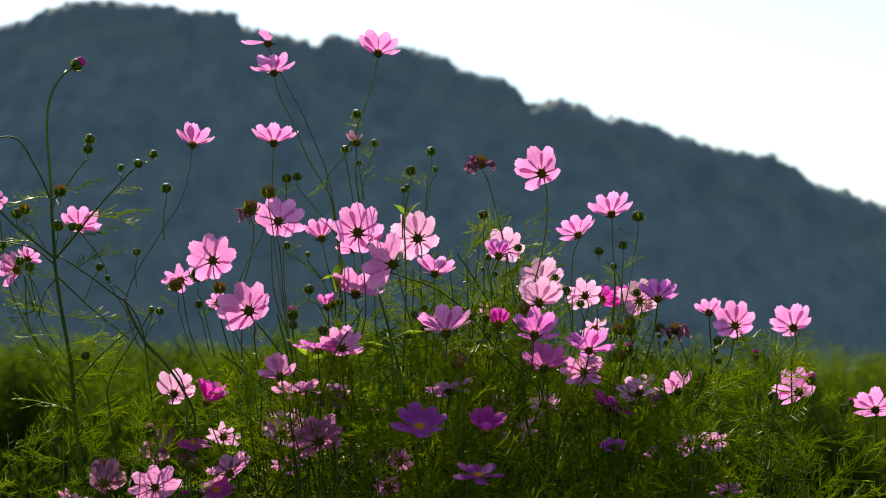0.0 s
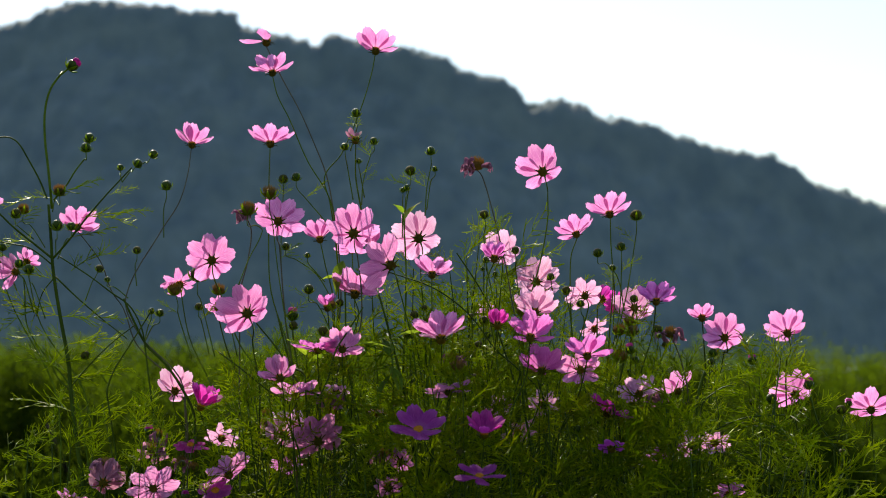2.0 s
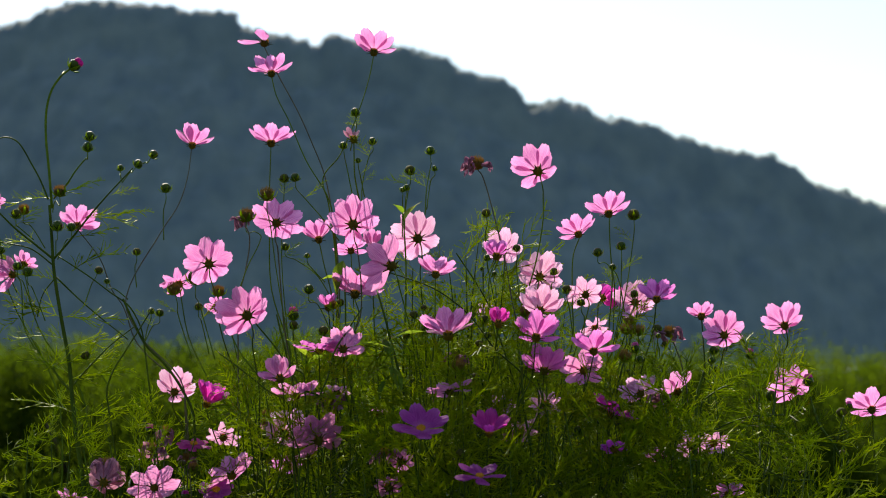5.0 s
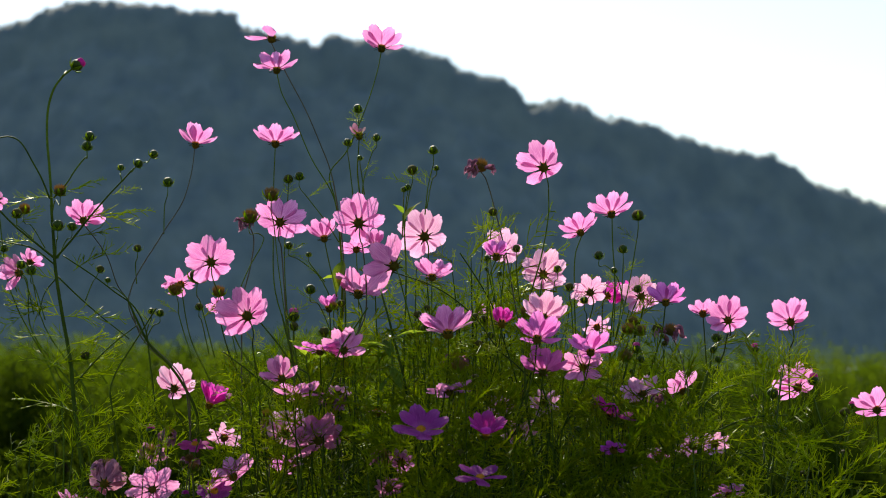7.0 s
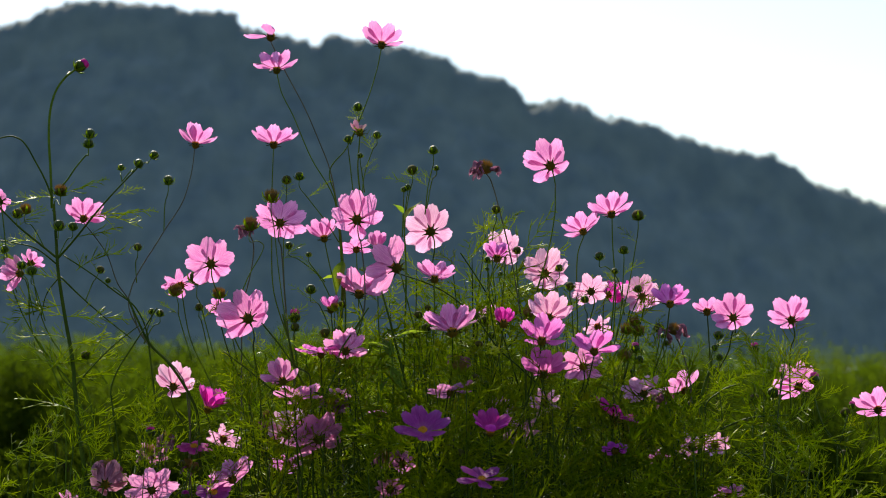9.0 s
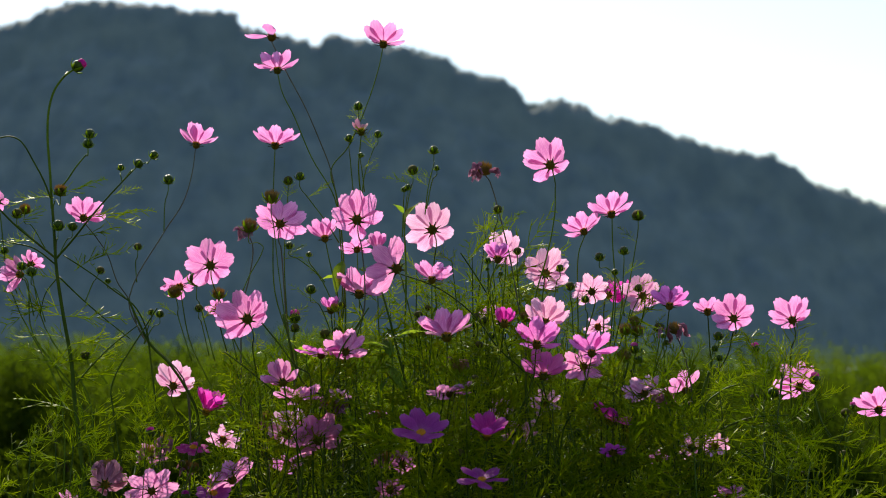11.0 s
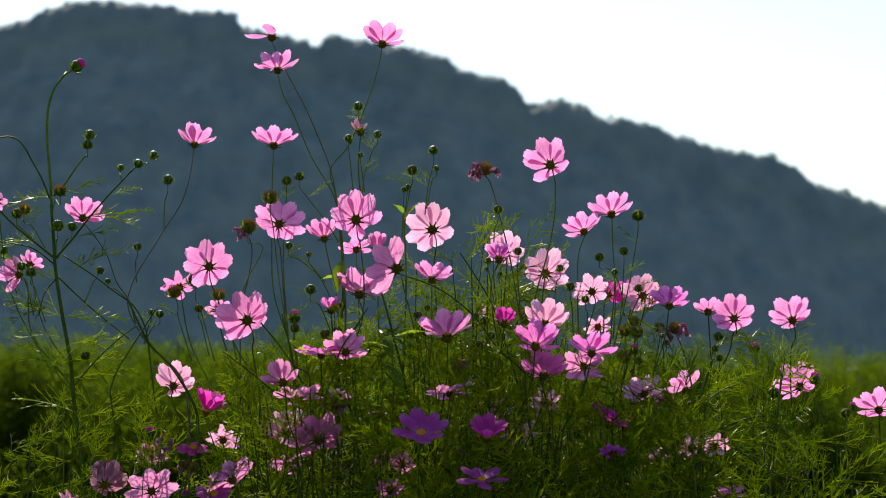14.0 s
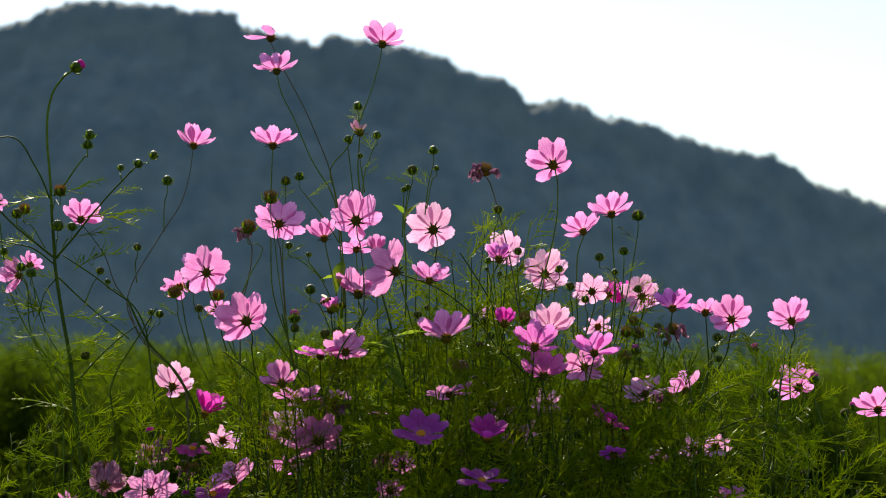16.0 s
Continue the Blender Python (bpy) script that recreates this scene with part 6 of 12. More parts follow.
bare_stems((0.092, 2.43, -0.02),
           (0.0024, 0.0013, (-0.093, 2.52, 1.038), (-0.084, 2.44, 1.011), (-0.072, 2.42, 0.97), (-0.067, 2.42, 0.949), (-0.052, 2.42, 0.891), (-0.043, 2.42, 0.84)),
           (0.0012, 0.0009, (-0.068, 2.42, 1.038), (-0.018, 2.4, 1.02), (0.012, 2.4, 1.003), (0.044, 2.4, 0.975), (0.075, 2.4, 0.933), (0.107, 2.4, 0.904), (0.134, 2.4, 0.87)),
           (0.0013, 0.001, (0.024, 2.45, 1.066), (0.051, 2.45, 1.025), (0.07, 2.45, 0.99), (0.084, 2.45, 0.946), (0.099, 2.45, 0.899), (0.109, 2.45, 0.854)),
           (0.0022, 0.0016, (0.11, 2.38, 0.916), (0.112, 2.38, 0.856), (0.121, 2.38, 0.803), (0.126, 2.38, 0.734)),
           (0.0018, 0.0013, (0.132, 2.4, 0.892), (0.144, 2.4, 0.84), (0.141, 2.4, 0.795), (0.132, 2.4, 0.733)))
bare_stems((-0.168, 2.43, -0.02),
           (0.0019, 0.0013, (-0.215, 2.38, 0.979), (-0.204, 2.38, 0.935), (-0.195, 2.38, 0.901), (-0.178, 2.38, 0.878), (-0.157, 2.38, 0.868), (-0.145, 2.38, 0.832), (-0.139, 2.38, 0.796)),
           (0.0013, 0.0011, (-0.242, 2.37, 0.967), (-0.218, 2.37, 0.938), (-0.197, 2.37, 0.91), (-0.177, 2.37, 0.895)),
           (0.0013, 0.001, (-0.292, 2.37, 0.929), (-0.259, 2.37, 0.904), (-0.227, 2.37, 0.878), (-0.198, 2.37, 0.856)),
           (0.0014, 0.0011, (-0.099, 2.36, 0.987), (-0.121, 2.36, 0.953), (-0.136, 2.36, 0.929), (-0.145, 2.36, 0.895), (-0.156, 2.36, 0.866)))
bare_stems((0.352, 2.43, -0.02),
           (0.0019, 0.0013, (0.252, 2.42, 0.916), (0.242, 2.42, 0.87), (0.245, 2.42, 0.817), (0.248, 2.42, 0.786), (0.24, 2.42, 0.725)),
           (0.003, 0.0018, (0.353, 2.36, 0.904), (0.342, 2.36, 0.867), (0.341, 2.36, 0.819), (0.335, 2.36, 0.774), (0.328, 2.36, 0.73)),
           (0.0012, 0.001, (0.397, 2.38, 0.886), (0.374, 2.38, 0.878), (0.35, 2.38, 0.854)),
           (0.0013, 0.0009, (0.461, 2.38, 0.844), (0.412, 2.38, 0.841), (0.374, 2.38, 0.827), (0.345, 2.38, 0.807)),
           (0.0012, 0.0009, (0.393, 2.36, 0.796), (0.43, 2.36, 0.774), (0.459, 2.36, 0.759), (0.496, 2.36, 0.752)))
bare_stems((0.544, 2.43, -0.02),
           (0.0014, 0.001, (0.503, 2.42, 0.87), (0.514, 2.42, 0.832), (0.54, 2.42, 0.794), (0.553, 2.42, 0.741)),
           (0.0011, 0.0009, (0.549, 2.42, 0.843), (0.539, 2.42, 0.809), (0.534, 2.42, 0.794)))
bare_stems((0.109, 2.43, -0.02),
           (0.0013, 0.001, (0.049, 2.36, 0.819), (0.072, 2.36, 0.796), (0.09, 2.36, 0.774), (0.109, 2.36, 0.745)))

# ---------------------------------------------------------------- broad leaves and bushes
broad_leaf_weed(-0.1421, 2.52, 1.0593, 0.8688, 1, ((160, -50, 0.055), (-120, -20, 0.045), (60, 10, 0.04)))
broad_leaf_weed(-0.0700, 2.38, 0.9450, 0.7947, 2, ((-75, 25, 0.055), (75, 20, 0.05), (20, 50, 0.045), (-150, -40, 0.05), (120, -50, 0.045)))
broad_leaf_weed(-0.1897, 2.46, 0.9240, 0.7938, 3, ((150, 40, 0.05), (-110, 30, 0.055), (70, 20, 0.05), (-40, 50, 0.045)))
broad_leaf_weed(-0.0560, 2.50, 1.1250, 0.9000, 4, ((150, 35, 0.03), (-60, 60, 0.042)))

for i, (x, y, hgt, wid) in enumerate(((-3.1, 9.6, 0.93, 1.7), (-2.5, 8.8, 0.90, 1.6), (-2.05, 9.4, 0.92, 1.6), (-1.6, 8.4, 0.92, 1.6), (-1.15, 8.9, 1.02, 1.6), (-0.75, 8.4, 0.96, 1.5), (-0.3, 9.2, 0.94, 1.6),
                                      (0.35, 9.4, 0.92, 1.6), (1, 9, 0.92, 1.6), (1.55, 9.5, 0.85, 1.5), (2.05, 8.8, 0.85, 1.6), (2.55, 9.2, 0.87, 1.7), (3.2, 9.8, 0.89, 1.7), (-1.8, 11.4, 0.92, 2.2), (0.2, 11.6, 0.92, 2.2), (2, 11.5, 0.85, 2.2), (3.3, 11.2, 0.87, 2.2))):
    shrub(x, y, hgt, wid, 40 + i)


# ---------------------------------------------------------------- bees
def honey_bee(label):
    """A bee about 15 mm long with its head along x: banded abdomen, furry thorax, head, two wings and six legs."""
    ob = new("honey_bee")
    ob.empty_display_size = 0.005
    ob.scale = (1.3, 1.3, 1.3)
    tagged(ob, label, "bee", "bees")

    def body(name, material, x, z, rx, rz, words=""):
        bm = bmesh.new()
        bmesh.ops.create_icosphere(bm, subdivisions=3, radius=1.0)
        for v in bm.verts:
            v.co = Vector((v.co.x * rx, v.co.y * rz, v.co.z * rz)) * (1 + 0.06 * noise.noise(v.co * 5)) + Vector((x, 0, z))
        return part(name, bm, material, ob, words)
    body("thorax", BEE_AMBER, 0.0008, 0.0, 0.0024, 0.0022, "furry amber thorax")
    body("head", BEE_DARK, 0.0040, -0.0004, 0.0013, 0.0016)
    for k, (x, r) in enumerate(((-0.0020, 0.0020), (-0.0035, 0.0023), (-0.0050, 0.0022), (-0.0064, 0.0017), (-0.0075, 0.0010))):
        body("abdomen_band", BEE_AMBER if k % 2 == 0 else BEE_DARK, x, -0.0006 - 0.0002 * k, 0.0011, r)
    for side in (-1, 1):
        verts, faces, n = [], [], 10
        for i in range(n + 1):
            t = i / n
            w = 0.0016 * math.sin(math.pi * min(1, 0.08 + 0.92 * t)) ** 0.7 + 0.0002
            for v in (-1, 0, 1):
                verts.append((0.001 - 0.0035 * t + v * w, side * (0.0012 + 0.0085 * t), 0.0022 + 0.0045 * t + 0.0002 * abs(v)))
        for i in range(n):
            for j in range(2):
                q = i * 3 + j
                faces.append((q, q + 1, q + 4, q + 3))
        piece("wing", mesh_of("wing", verts, faces, BEE_WING), ob, Matrix.Identity(4), "clear pale wing")
        for k in range(3):
            x = 0.0022 - 0.0013 * k
            stem_part("leg", [(x, side * 0.0012, -0.0016), (x - 0.0004, side * 0.0026, -0.0026), (x - 0.0014, side * 0.0024, -0.0046)], 0.00022, 0.00012, ob, BEE_DARK, 2)
    return ob


bee_at_bud = honey_bee("honey bee with amber bands hovering by a pink blossom")
bee_in_flight = honey_bee("dark honey bee flying up between two pink blossoms")


# ---------------------------------------------------------------- small buds among the leaves
b97 = cosmos_bud((-0.0414, 2.4600, 0.9568), 0.0074, (0.20, 0.10, 1.00), (-0.0294, 2.5200, 0.0000), via=((-0.0402, 2.4800, 0.9337),), kind="dark")
PLANTS.append(b97)
b98 = cosmos_bud((-0.0344, 2.4600, 0.9811), 0.0059, (-0.15, 0.10, 1.00), (-0.0444, 2.5200, 0.0000), via=((-0.0331, 2.4800, 0.9581),), kind="dark")
PLANTS.append(b98)
b99 = cosmos_bud((-0.0211, 2.4600, 0.9904), 0.0045, (0.20, 0.10, 1.00), (-0.0091, 2.5200, 0.0000), via=((-0.0197, 2.4800, 0.9675),), kind="dark")
PLANTS.append(b99)
b100 = cosmos_bud((0.0454, 2.4600, 0.9787), 0.0052, (-0.15, 0.10, 1.00), (0.0354, 2.5200, 0.0000), via=((0.0473, 2.4800, 0.9557),), kind="dark")
PLANTS.append(b100)
b101 = cosmos_bud((0.0672, 2.4600, 0.9529), 0.0052, (0.20, 0.10, 1.00), (0.0792, 2.5200, 0.0000), via=((0.0693, 2.4800, 0.9298),), kind="green")
PLANTS.append(b101)
b102 = cosmos_bud((0.0656, 2.4600, 0.9217), 0.0030, (-0.15, 0.10, 1.00), (0.0556, 2.5200, 0.0000), via=((0.0677, 2.4800, 0.8983),), kind="green")
PLANTS.append(b102)
b103 = cosmos_bud((-0.1485, 2.4600, 0.9607), 0.0037, (0.20, 0.10, 1.00), (-0.1365, 2.5200, 0.0000), via=((-0.1481, 2.4800, 0.9376),), kind="green")
PLANTS.append(b103)
b104 = cosmos_bud((0.2643, 2.4600, 0.9732), 0.0074, (-0.15, 0.10, 1.00), (0.2543, 2.5200, 0.0000), via=((0.2679, 2.4800, 0.9502),), kind="seed")
PLANTS.append(b104)
b105 = cosmos_bud((0.3040, 2.4600, 0.9521), 0.0037, (0.20, 0.10, 1.00), (0.3160, 2.5200, 0.0000), via=((0.3079, 2.4800, 0.9290),), kind="green")
PLANTS.append(b105)
b106 = cosmos_bud((0.2607, 2.4600, 0.9030), 0.0030, (-0.15, 0.10, 1.00), (0.2507, 2.5200, 0.0000), via=((0.2642, 2.4800, 0.8795),), kind="green")
PLANTS.append(b106)
b107 = cosmos_bud((0.0799, 2.4600, 1.0382), 0.0037, (0.20, 0.10, 1.00), (0.0919, 2.5200, 0.0000), via=((0.0821, 2.4800, 1.0157),), kind="green")
PLANTS.append(b107)
b108 = cosmos_bud((0.0611, 2.4600, 1.0445), 0.0030, (-0.15, 0.10, 1.00), (0.0511, 2.5200, 0.0000), via=((0.0632, 2.4800, 1.0220),), kind="green")
PLANTS.append(b108)


def motions():
    """The breeze: every stem leans about its foot, and shifts up or down to fit the camera's view."""
    gusts = ((0, -5.0), (0.5, -5.6), (1, -5.2), (1.5, -6.0), (2, -5.2), (2.5, -7.4), (3, -7.0), (3.5, -4.8), (4, -7.6), (6.5, -1.6), (7, -0.8), (7.5, -0.6),
             (8, -0.9), (8.5, -0.4), (9, 0.1), (11.5, 0.3), (12, 0.1), (12.5, 0.0), (13, 0.2), (13.5, -0.4), (14, -0.5), (14.5, -0.5), (15, -0.9), (15.5, -0.9), (16, -0.6))
    for k, plant in enumerate(PLANTS):
        give = (0.8 + 0.09 * (k * 5 % 7)) * plant["reach_z"]
        walk(plant, sway(plant, [(t, right * give, 0) for t, right in gusts]))
    walk(f1, sway(f1, [(0, -3.7, -0), (0.5, -2.5, -0), (1, -2.5, 1.3), (1.5, -12.3, -0), (2, -5, -0), (2.5, -12.3, -0), (3, -7.4, -2.4), (3.5, -9.9, -1.2), (4, -3.7, -1.2), (6.5, -6.2, -0), (7, 0, -0), (7.5, -1.3, 1.3), (8, -3.7, -0), (8.5, 0, -0), (9, 0, -0), (11.5, 1.2, -0), (12, 1.2, -0), (12.5, 0, -0), (13, 1.2, -0), (13.5, -1.3, -0), (14, -1.3, -0), (14.5, -1.3, -0), (15, -3.7, -0), (15.5, -3.7, -0), (16, -2.5, -1.2)]))
    walk(f2, sway(f2, [(0, -1.2, 3.7), (0.5, -2.5, 3.7), (1, -2.5, 2.5), (1.5, -9.9, 3.7), (2, -6.2, 2.5), (2.5, -11.2, 3.7), (3, -3.7, 2.5), (3.5, -2.5, 2.5), (4, -5, 3.7), (6.5, -3.7, 2.5), (7, 1.2, 2.5), (7.5, 0, 2.5), (8, -5, 2.5), (8.5, -1.2, 1.2), (9, -1.2, 1.2), (11.5, 1.2, -0), (12, 0, -0), (12.5, 0, -0), (13, 1.2, -0), (13.5, 0, -0), (14, -1.2, -0), (14.5, -2.5, -0), (15, -2.5, -0), (15.5, -2.5, -0), (16, -2.5, -0)]))
    walk(f3, sway(f3, [(0, -4.8, -3.7), (0.5, -6, -3.7), (1, -4.8, -3.7), (1.5, -12.2, -6.1), (2, -7.3, -3.7), (2.5, -12.2, -6.1), (3, -10.9, -6.1), (3.5, -6, -4.9), (4, -13.4, -7.3), (6.5, 0, -0), (7, -1.2, -0), (7.5, 0, -0), (8, -2.4, -1.3), (8.5, -1.2, -0), (9, -1.2, -0), (11.5, 0, -0), (12, 0, -0), (12.5, 0, -0), (13, 0, -0), (13.5, 0, -0), (14, 0, -0), (14.5, -1.2, -0), (15, -2.4, -1.3), (15.5, -3.7, -1.3), (16, -1.2, -1.3)]))
    walk(f4, sway(f4, [(0, -5, -8.7), (0.5, -7.4, -8.7), (1, -5, -7.4), (1.5, -12.3, -11.1), (2, -7.4, -7.4), (2.5, -12.3, -9.9), (3, -12.3, -12.3), (3.5, -7.4, -9.9), (4, -13.5, -11.1), (6.5, -1.3, -2.5), (7, 0, -2.5), (7.5, 0, -2.5), (8, -2.5, -2.5), (8.5, -2.5, -1.3), (9, -1.3, -0), (11.5, 0, -0), (12, 0, -0), (12.5, 0, -0), (13, 0, -0), (13.5, -1.3, -0), (14, 0, -0), (14.5, -1.3, -1.3), (15, -2.5, -1.3), (15.5, -3.7, -1.3), (16, -1.3, -1.3)]))
    walk(f5, sway(f5, [(0, -6, -13.4), (0.5, -9.7, -13.4), (1, -8.5, -8.5), (1.5, -12.2, -13.4), (2, -9.7, -9.8), (2.5, -15.8, -9.8), (3, -11, -14.6), (3.5, -9.7, -14.6), (4, -15.8, -14.6), (6.5, -2.4, -6.1), (7, -1.2, -6.1), (7.5, -1.2, -4.8), (8, -3.7, -2.5), (8.5, -2.4, -1.2), (9, -1.2, -1.2), (11.5, 1.2, -0), (12, 0, -0), (12.5, 0, -0), (13, 0, -0), (13.5, 0, -0), (14, 0, -0), (14.5, -1.2, -0), (15, -2.4, -0), (15.5, -3.7, -1.2), (16, 0, -0)]))
    walk(f6, sway(f6, [(0, -13.1, -11.9), (0.5, -15.5, -8.3), (1, -15.5, -8.3), (1.5, -10.7, -9.5), (2, -11.9, -9.5), (2.5, -14.3, -8.3), (3, -7.1, -19.1), (3.5, -11.9, -8.3), (4, -21.4, -9.5), (6.5, -11.9, -4.8), (7, -10.7, -3.6), (7.5, -7.1, -4.8), (8, -5.9, -4.8), (8.5, -3.5, -2.3), (9, -1.2, -1.2), (11.5, -1.2, -0), (12, -1.2, -0), (12.5, 0, -0), (13, 1.2, -0), (13.5, 0, -0), (14, -1.2, -0), (14.5, -1.2, -0), (15, 1.2, -1.2), (15.5, 1.2, -1.2), (16, 2.4, -0)]))
    walk(f7, sway(f7, [(0, 0, -0), (0.5, -3.7, -0), (1, -2.5, -0), (1.5, -2.5, -0), (2, -2.5, -0), (2.5, -4.8, 1.2), (3, 1.2, -0), (3.5, -3.7, -0), (4, -6.1, 1.2), (6.5, 0, -0), (7, 0, -0), (7.5, 0, -0), (8, -1.2, -0), (8.5, -1.2, -0), (9, 0, -0), (11.5, 0, -0), (12, 0, -0), (12.5, 0, -0), (13, 0, -0), (13.5, 0, -0), (14, 0, -0), (14.5, 0, -0), (15, -1.2, -0), (15.5, -1.2, -0), (16, 0, -0)]))
    walk(f8, sway(f8, [(0, -8.6, -5), (0.5, -8.6, -2.5), (1, -8.6, -2.5), (1.5, -7.4, -3.7), (2, -11.1, -3.7), (2.5, -13.5, -2.5), (3, -8.6, -6.2), (3.5, -6.2, -3.7), (4, -11.1, -3.7), (6.5, -2.5, -2.5), (7, -4.9, -1.3), (7.5, -4.9, -1.3), (8, -3.7, -1.3), (8.5, -1.2, -0), (9, -1.2, -0), (11.5, 0, -0), (12, 0, -0), (12.5, 0, -0), (13, 0, -0), (13.5, 0, -0), (14, 0, -0), (14.5, 0, -0), (15, 1.2, -1.3), (15.5, 0, -0), (16, -1.2, -0)]))
    walk(f9, sway(f9, [(0, -6.1, -13.5), (0.5, -4.9, -13.5), (1, -6.1, -11.1), (1.5, -11, -16), (2, -8.6, -13.5), (2.5, -11, -16), (3, -12.3, -16), (3.5, -8.6, -16), (4, -8.6, -13.5), (6.5, -4.9, -8.7), (7, 0, -3.7), (7.5, -3.7, -5), (8, -3.7, -5), (8.5, -1.2, -1.3), (9, 0, -1.3), (11.5, 0, -0), (12, 0, -0), (12.5, 0, -0), (13, 0, -0), (13.5, 0, -0), (14, -1.2, -0), (14.5, -1.2, -1.3), (15, -1.2, -1.3), (15.5, -4.9, -5), (16, -3.7, -2.5)]))
    walk(f10, sway(f10, [(0, 4.7, 8.2), (0.5, 10.5, 16.3), (1, -2.3, 5.8), (1.5, -5.8, -0), (2, 3.5, 8.2), (2.5, -2.3, 4.7), (3, 0, 7), (3.5, 10.5, 12.8), (4, -2.3, 2.3), (6.5, 3.5, 5.8), (7, 2.4, 5.8), (7.5, 3.5, 5.8), (8, 1.2, 4.7), (8.5, 1.2, 2.3), (9, 2.4, 3.5), (11.5, 1.2, 1.1), (12, 0, 1.1), (12.5, 0, -0), (13, 0, -0), (13.5, 0, -0), (14, 0, -0), (14.5, -1.1, -1.2), (15, -2.3, -2.4), (15.5, -4.7, -5.9), (16, -3.5, -8.2)]))
    walk(f11, sway(f11, [(0, 2.3, 12.7), (0.5, 4.6, 12.7), (1, -3.5, 6.9), (1.5, -5.7, 3.5), (2, 0, 9.3), (2.5, -4.6, 4.7), (3, -1.1, 9.3), (3.5, 5.8, 13.9), (4, -1.1, 9.3), (6.5, 1.1, 5.8), (7, 0, 5.8), (7.5, 1.1, 5.8), (8, 1.1, 4.7), (8.5, 1.1, 3.5), (9, 1.1, 2.3), (11.5, 0, 1.2), (12, 0, -0), (12.5, 0, -0), (13, 0, -0), (13.5, 0, -0), (14, 0, -0), (14.5, -1.1, -0), (15, 0, -0), (15.5, -2.3, -2.3), (16, -1.1, -1.1)]))
    walk(f12, sway(f12, [(0, -1.2, 3.6), (0.5, 4.8, 6), (1, -7.2, 3.6), (1.5, -8.4, 1.3), (2, -1.2, 3.6), (2.5, -8.4, 2.4), (3, -3.6, 1.3), (3.5, 3.6, 1.3), (4, -7.2, -0), (6.5, 2.4, 3.6), (7, 1.2, 2.4), (7.5, 1.2, 2.4), (8, 0, 1.3), (8.5, 1.2, 1.3), (9, 1.2, 1.3), (11.5, 1.2, -0), (12, 1.2, -0), (12.5, 0, -0), (13, 0, -0), (13.5, 0, -0), (14, 0, -0), (14.5, -1.2, -0), (15, -2.4, -0), (15.5, -4.8, -1.2), (16, 0, -0)]))
    walk(f13, sway(f13, [(0, 2.4, -18), (0.5, -1.2, -9.6), (1, -5.9, -8.4), (1.5, -1.2, -10.8), (2, -3.5, -19.2), (2.5, -10.7, -12), (3, 4.9, -18), (3.5, 7.2, -23.9), (4, -9.5, -14.4), (6.5, 6, -4.8), (7, 3.6, -4.8), (7.5, 2.4, -4.8), (8, 2.4, -3.6), (8.5, 4.9, -1.2), (9, 1.3, -0), (11.5, 1.3, -0), (12, 1.3, -0), (12.5, 0, -0), (13, 0, -0), (13.5, 0, -0), (14, 0, -0), (14.5, -2.3, -1.2), (15, 3.6, -4.8), (15.5, -3.5, -0), (16, 0, -1.2)]))
    walk(f14, sway(f14, [(0, -5, -0), (0.5, -6.2, -1.2), (1, -5, -1.2), (1.5, -8.7, -1.2), (2, -7.4, -1.2), (2.5, -9.9, -2.5), (3, -8.7, -2.5), (3.5, -6.2, -1.2), (4, -11.1, -2.5), (6.5, -2.5, -0), (7, -1.3, -0), (7.5, -1.3, -0), (8, -2.5, -0), (8.5, -1.3, -0), (9, -1.3, -0), (11.5, 0, -0), (12, 0, -0), (12.5, 0, -0), (13, 0, -0), (13.5, 0, -0), (14, -1.3, -0), (14.5, -1.3, -0), (15, -1.3, -0), (15.5, -2.5, -1.2), (16, -1.3, -0)]))
    walk(f15, sway(f15, [(0, -5.1, -0), (0.5, -6.3, -1.2), (1, -5.1, -1.2), (1.5, -8.9, -1.2), (2, -7.5, -1.2), (2.5, -10.1, -2.5), (3, -8.9, -2.5), (3.5, -6.3, -1.2), (4, -11.3, -2.5), (6.5, -2.5, -0), (7, -1.3, -0), (7.5, -1.3, -0), (8, -2.5, -0), (8.5, -1.3, -0), (9, -1.3, -0), (11.5, 0, -0), (12, 0, -0), (12.5, 0, -0), (13, 0, -0), (13.5, 0, -0), (14, -1.3, -0), (14.5, -1.3, -0), (15, -1.3, -0), (15.5, -2.5, -1.2), (16, -1.3, -0)]))
    walk(f16, sway(f16, [(0, -21, -12.4), (0.5, -21, -13.7), (1, -18.5, -11.1), (1.5, -21, -13.7), (2, -19.8, -12.4), (2.5, -21, -12.4), (3, -23.5, -14.9), (3.5, -19.8, -12.4), (4, -22.2, -13.7), (6.5, -13.6, -9.9), (7, -11.1, -9.9), (7.5, -11.1, -9.9), (8, -11.1, -9.9), (8.5, -6.1, -4.9), (9, -2.4, -2.5), (11.5, 0, -0), (12, 0, -0), (12.5, 0, -0), (13, 0, -0), (13.5, 0, -0), (14, 0, -0), (14.5, -1.2, -0), (15, -2.4, -1.2), (15.5, -1.2, -1.2), (16, 1.3, -0)]))
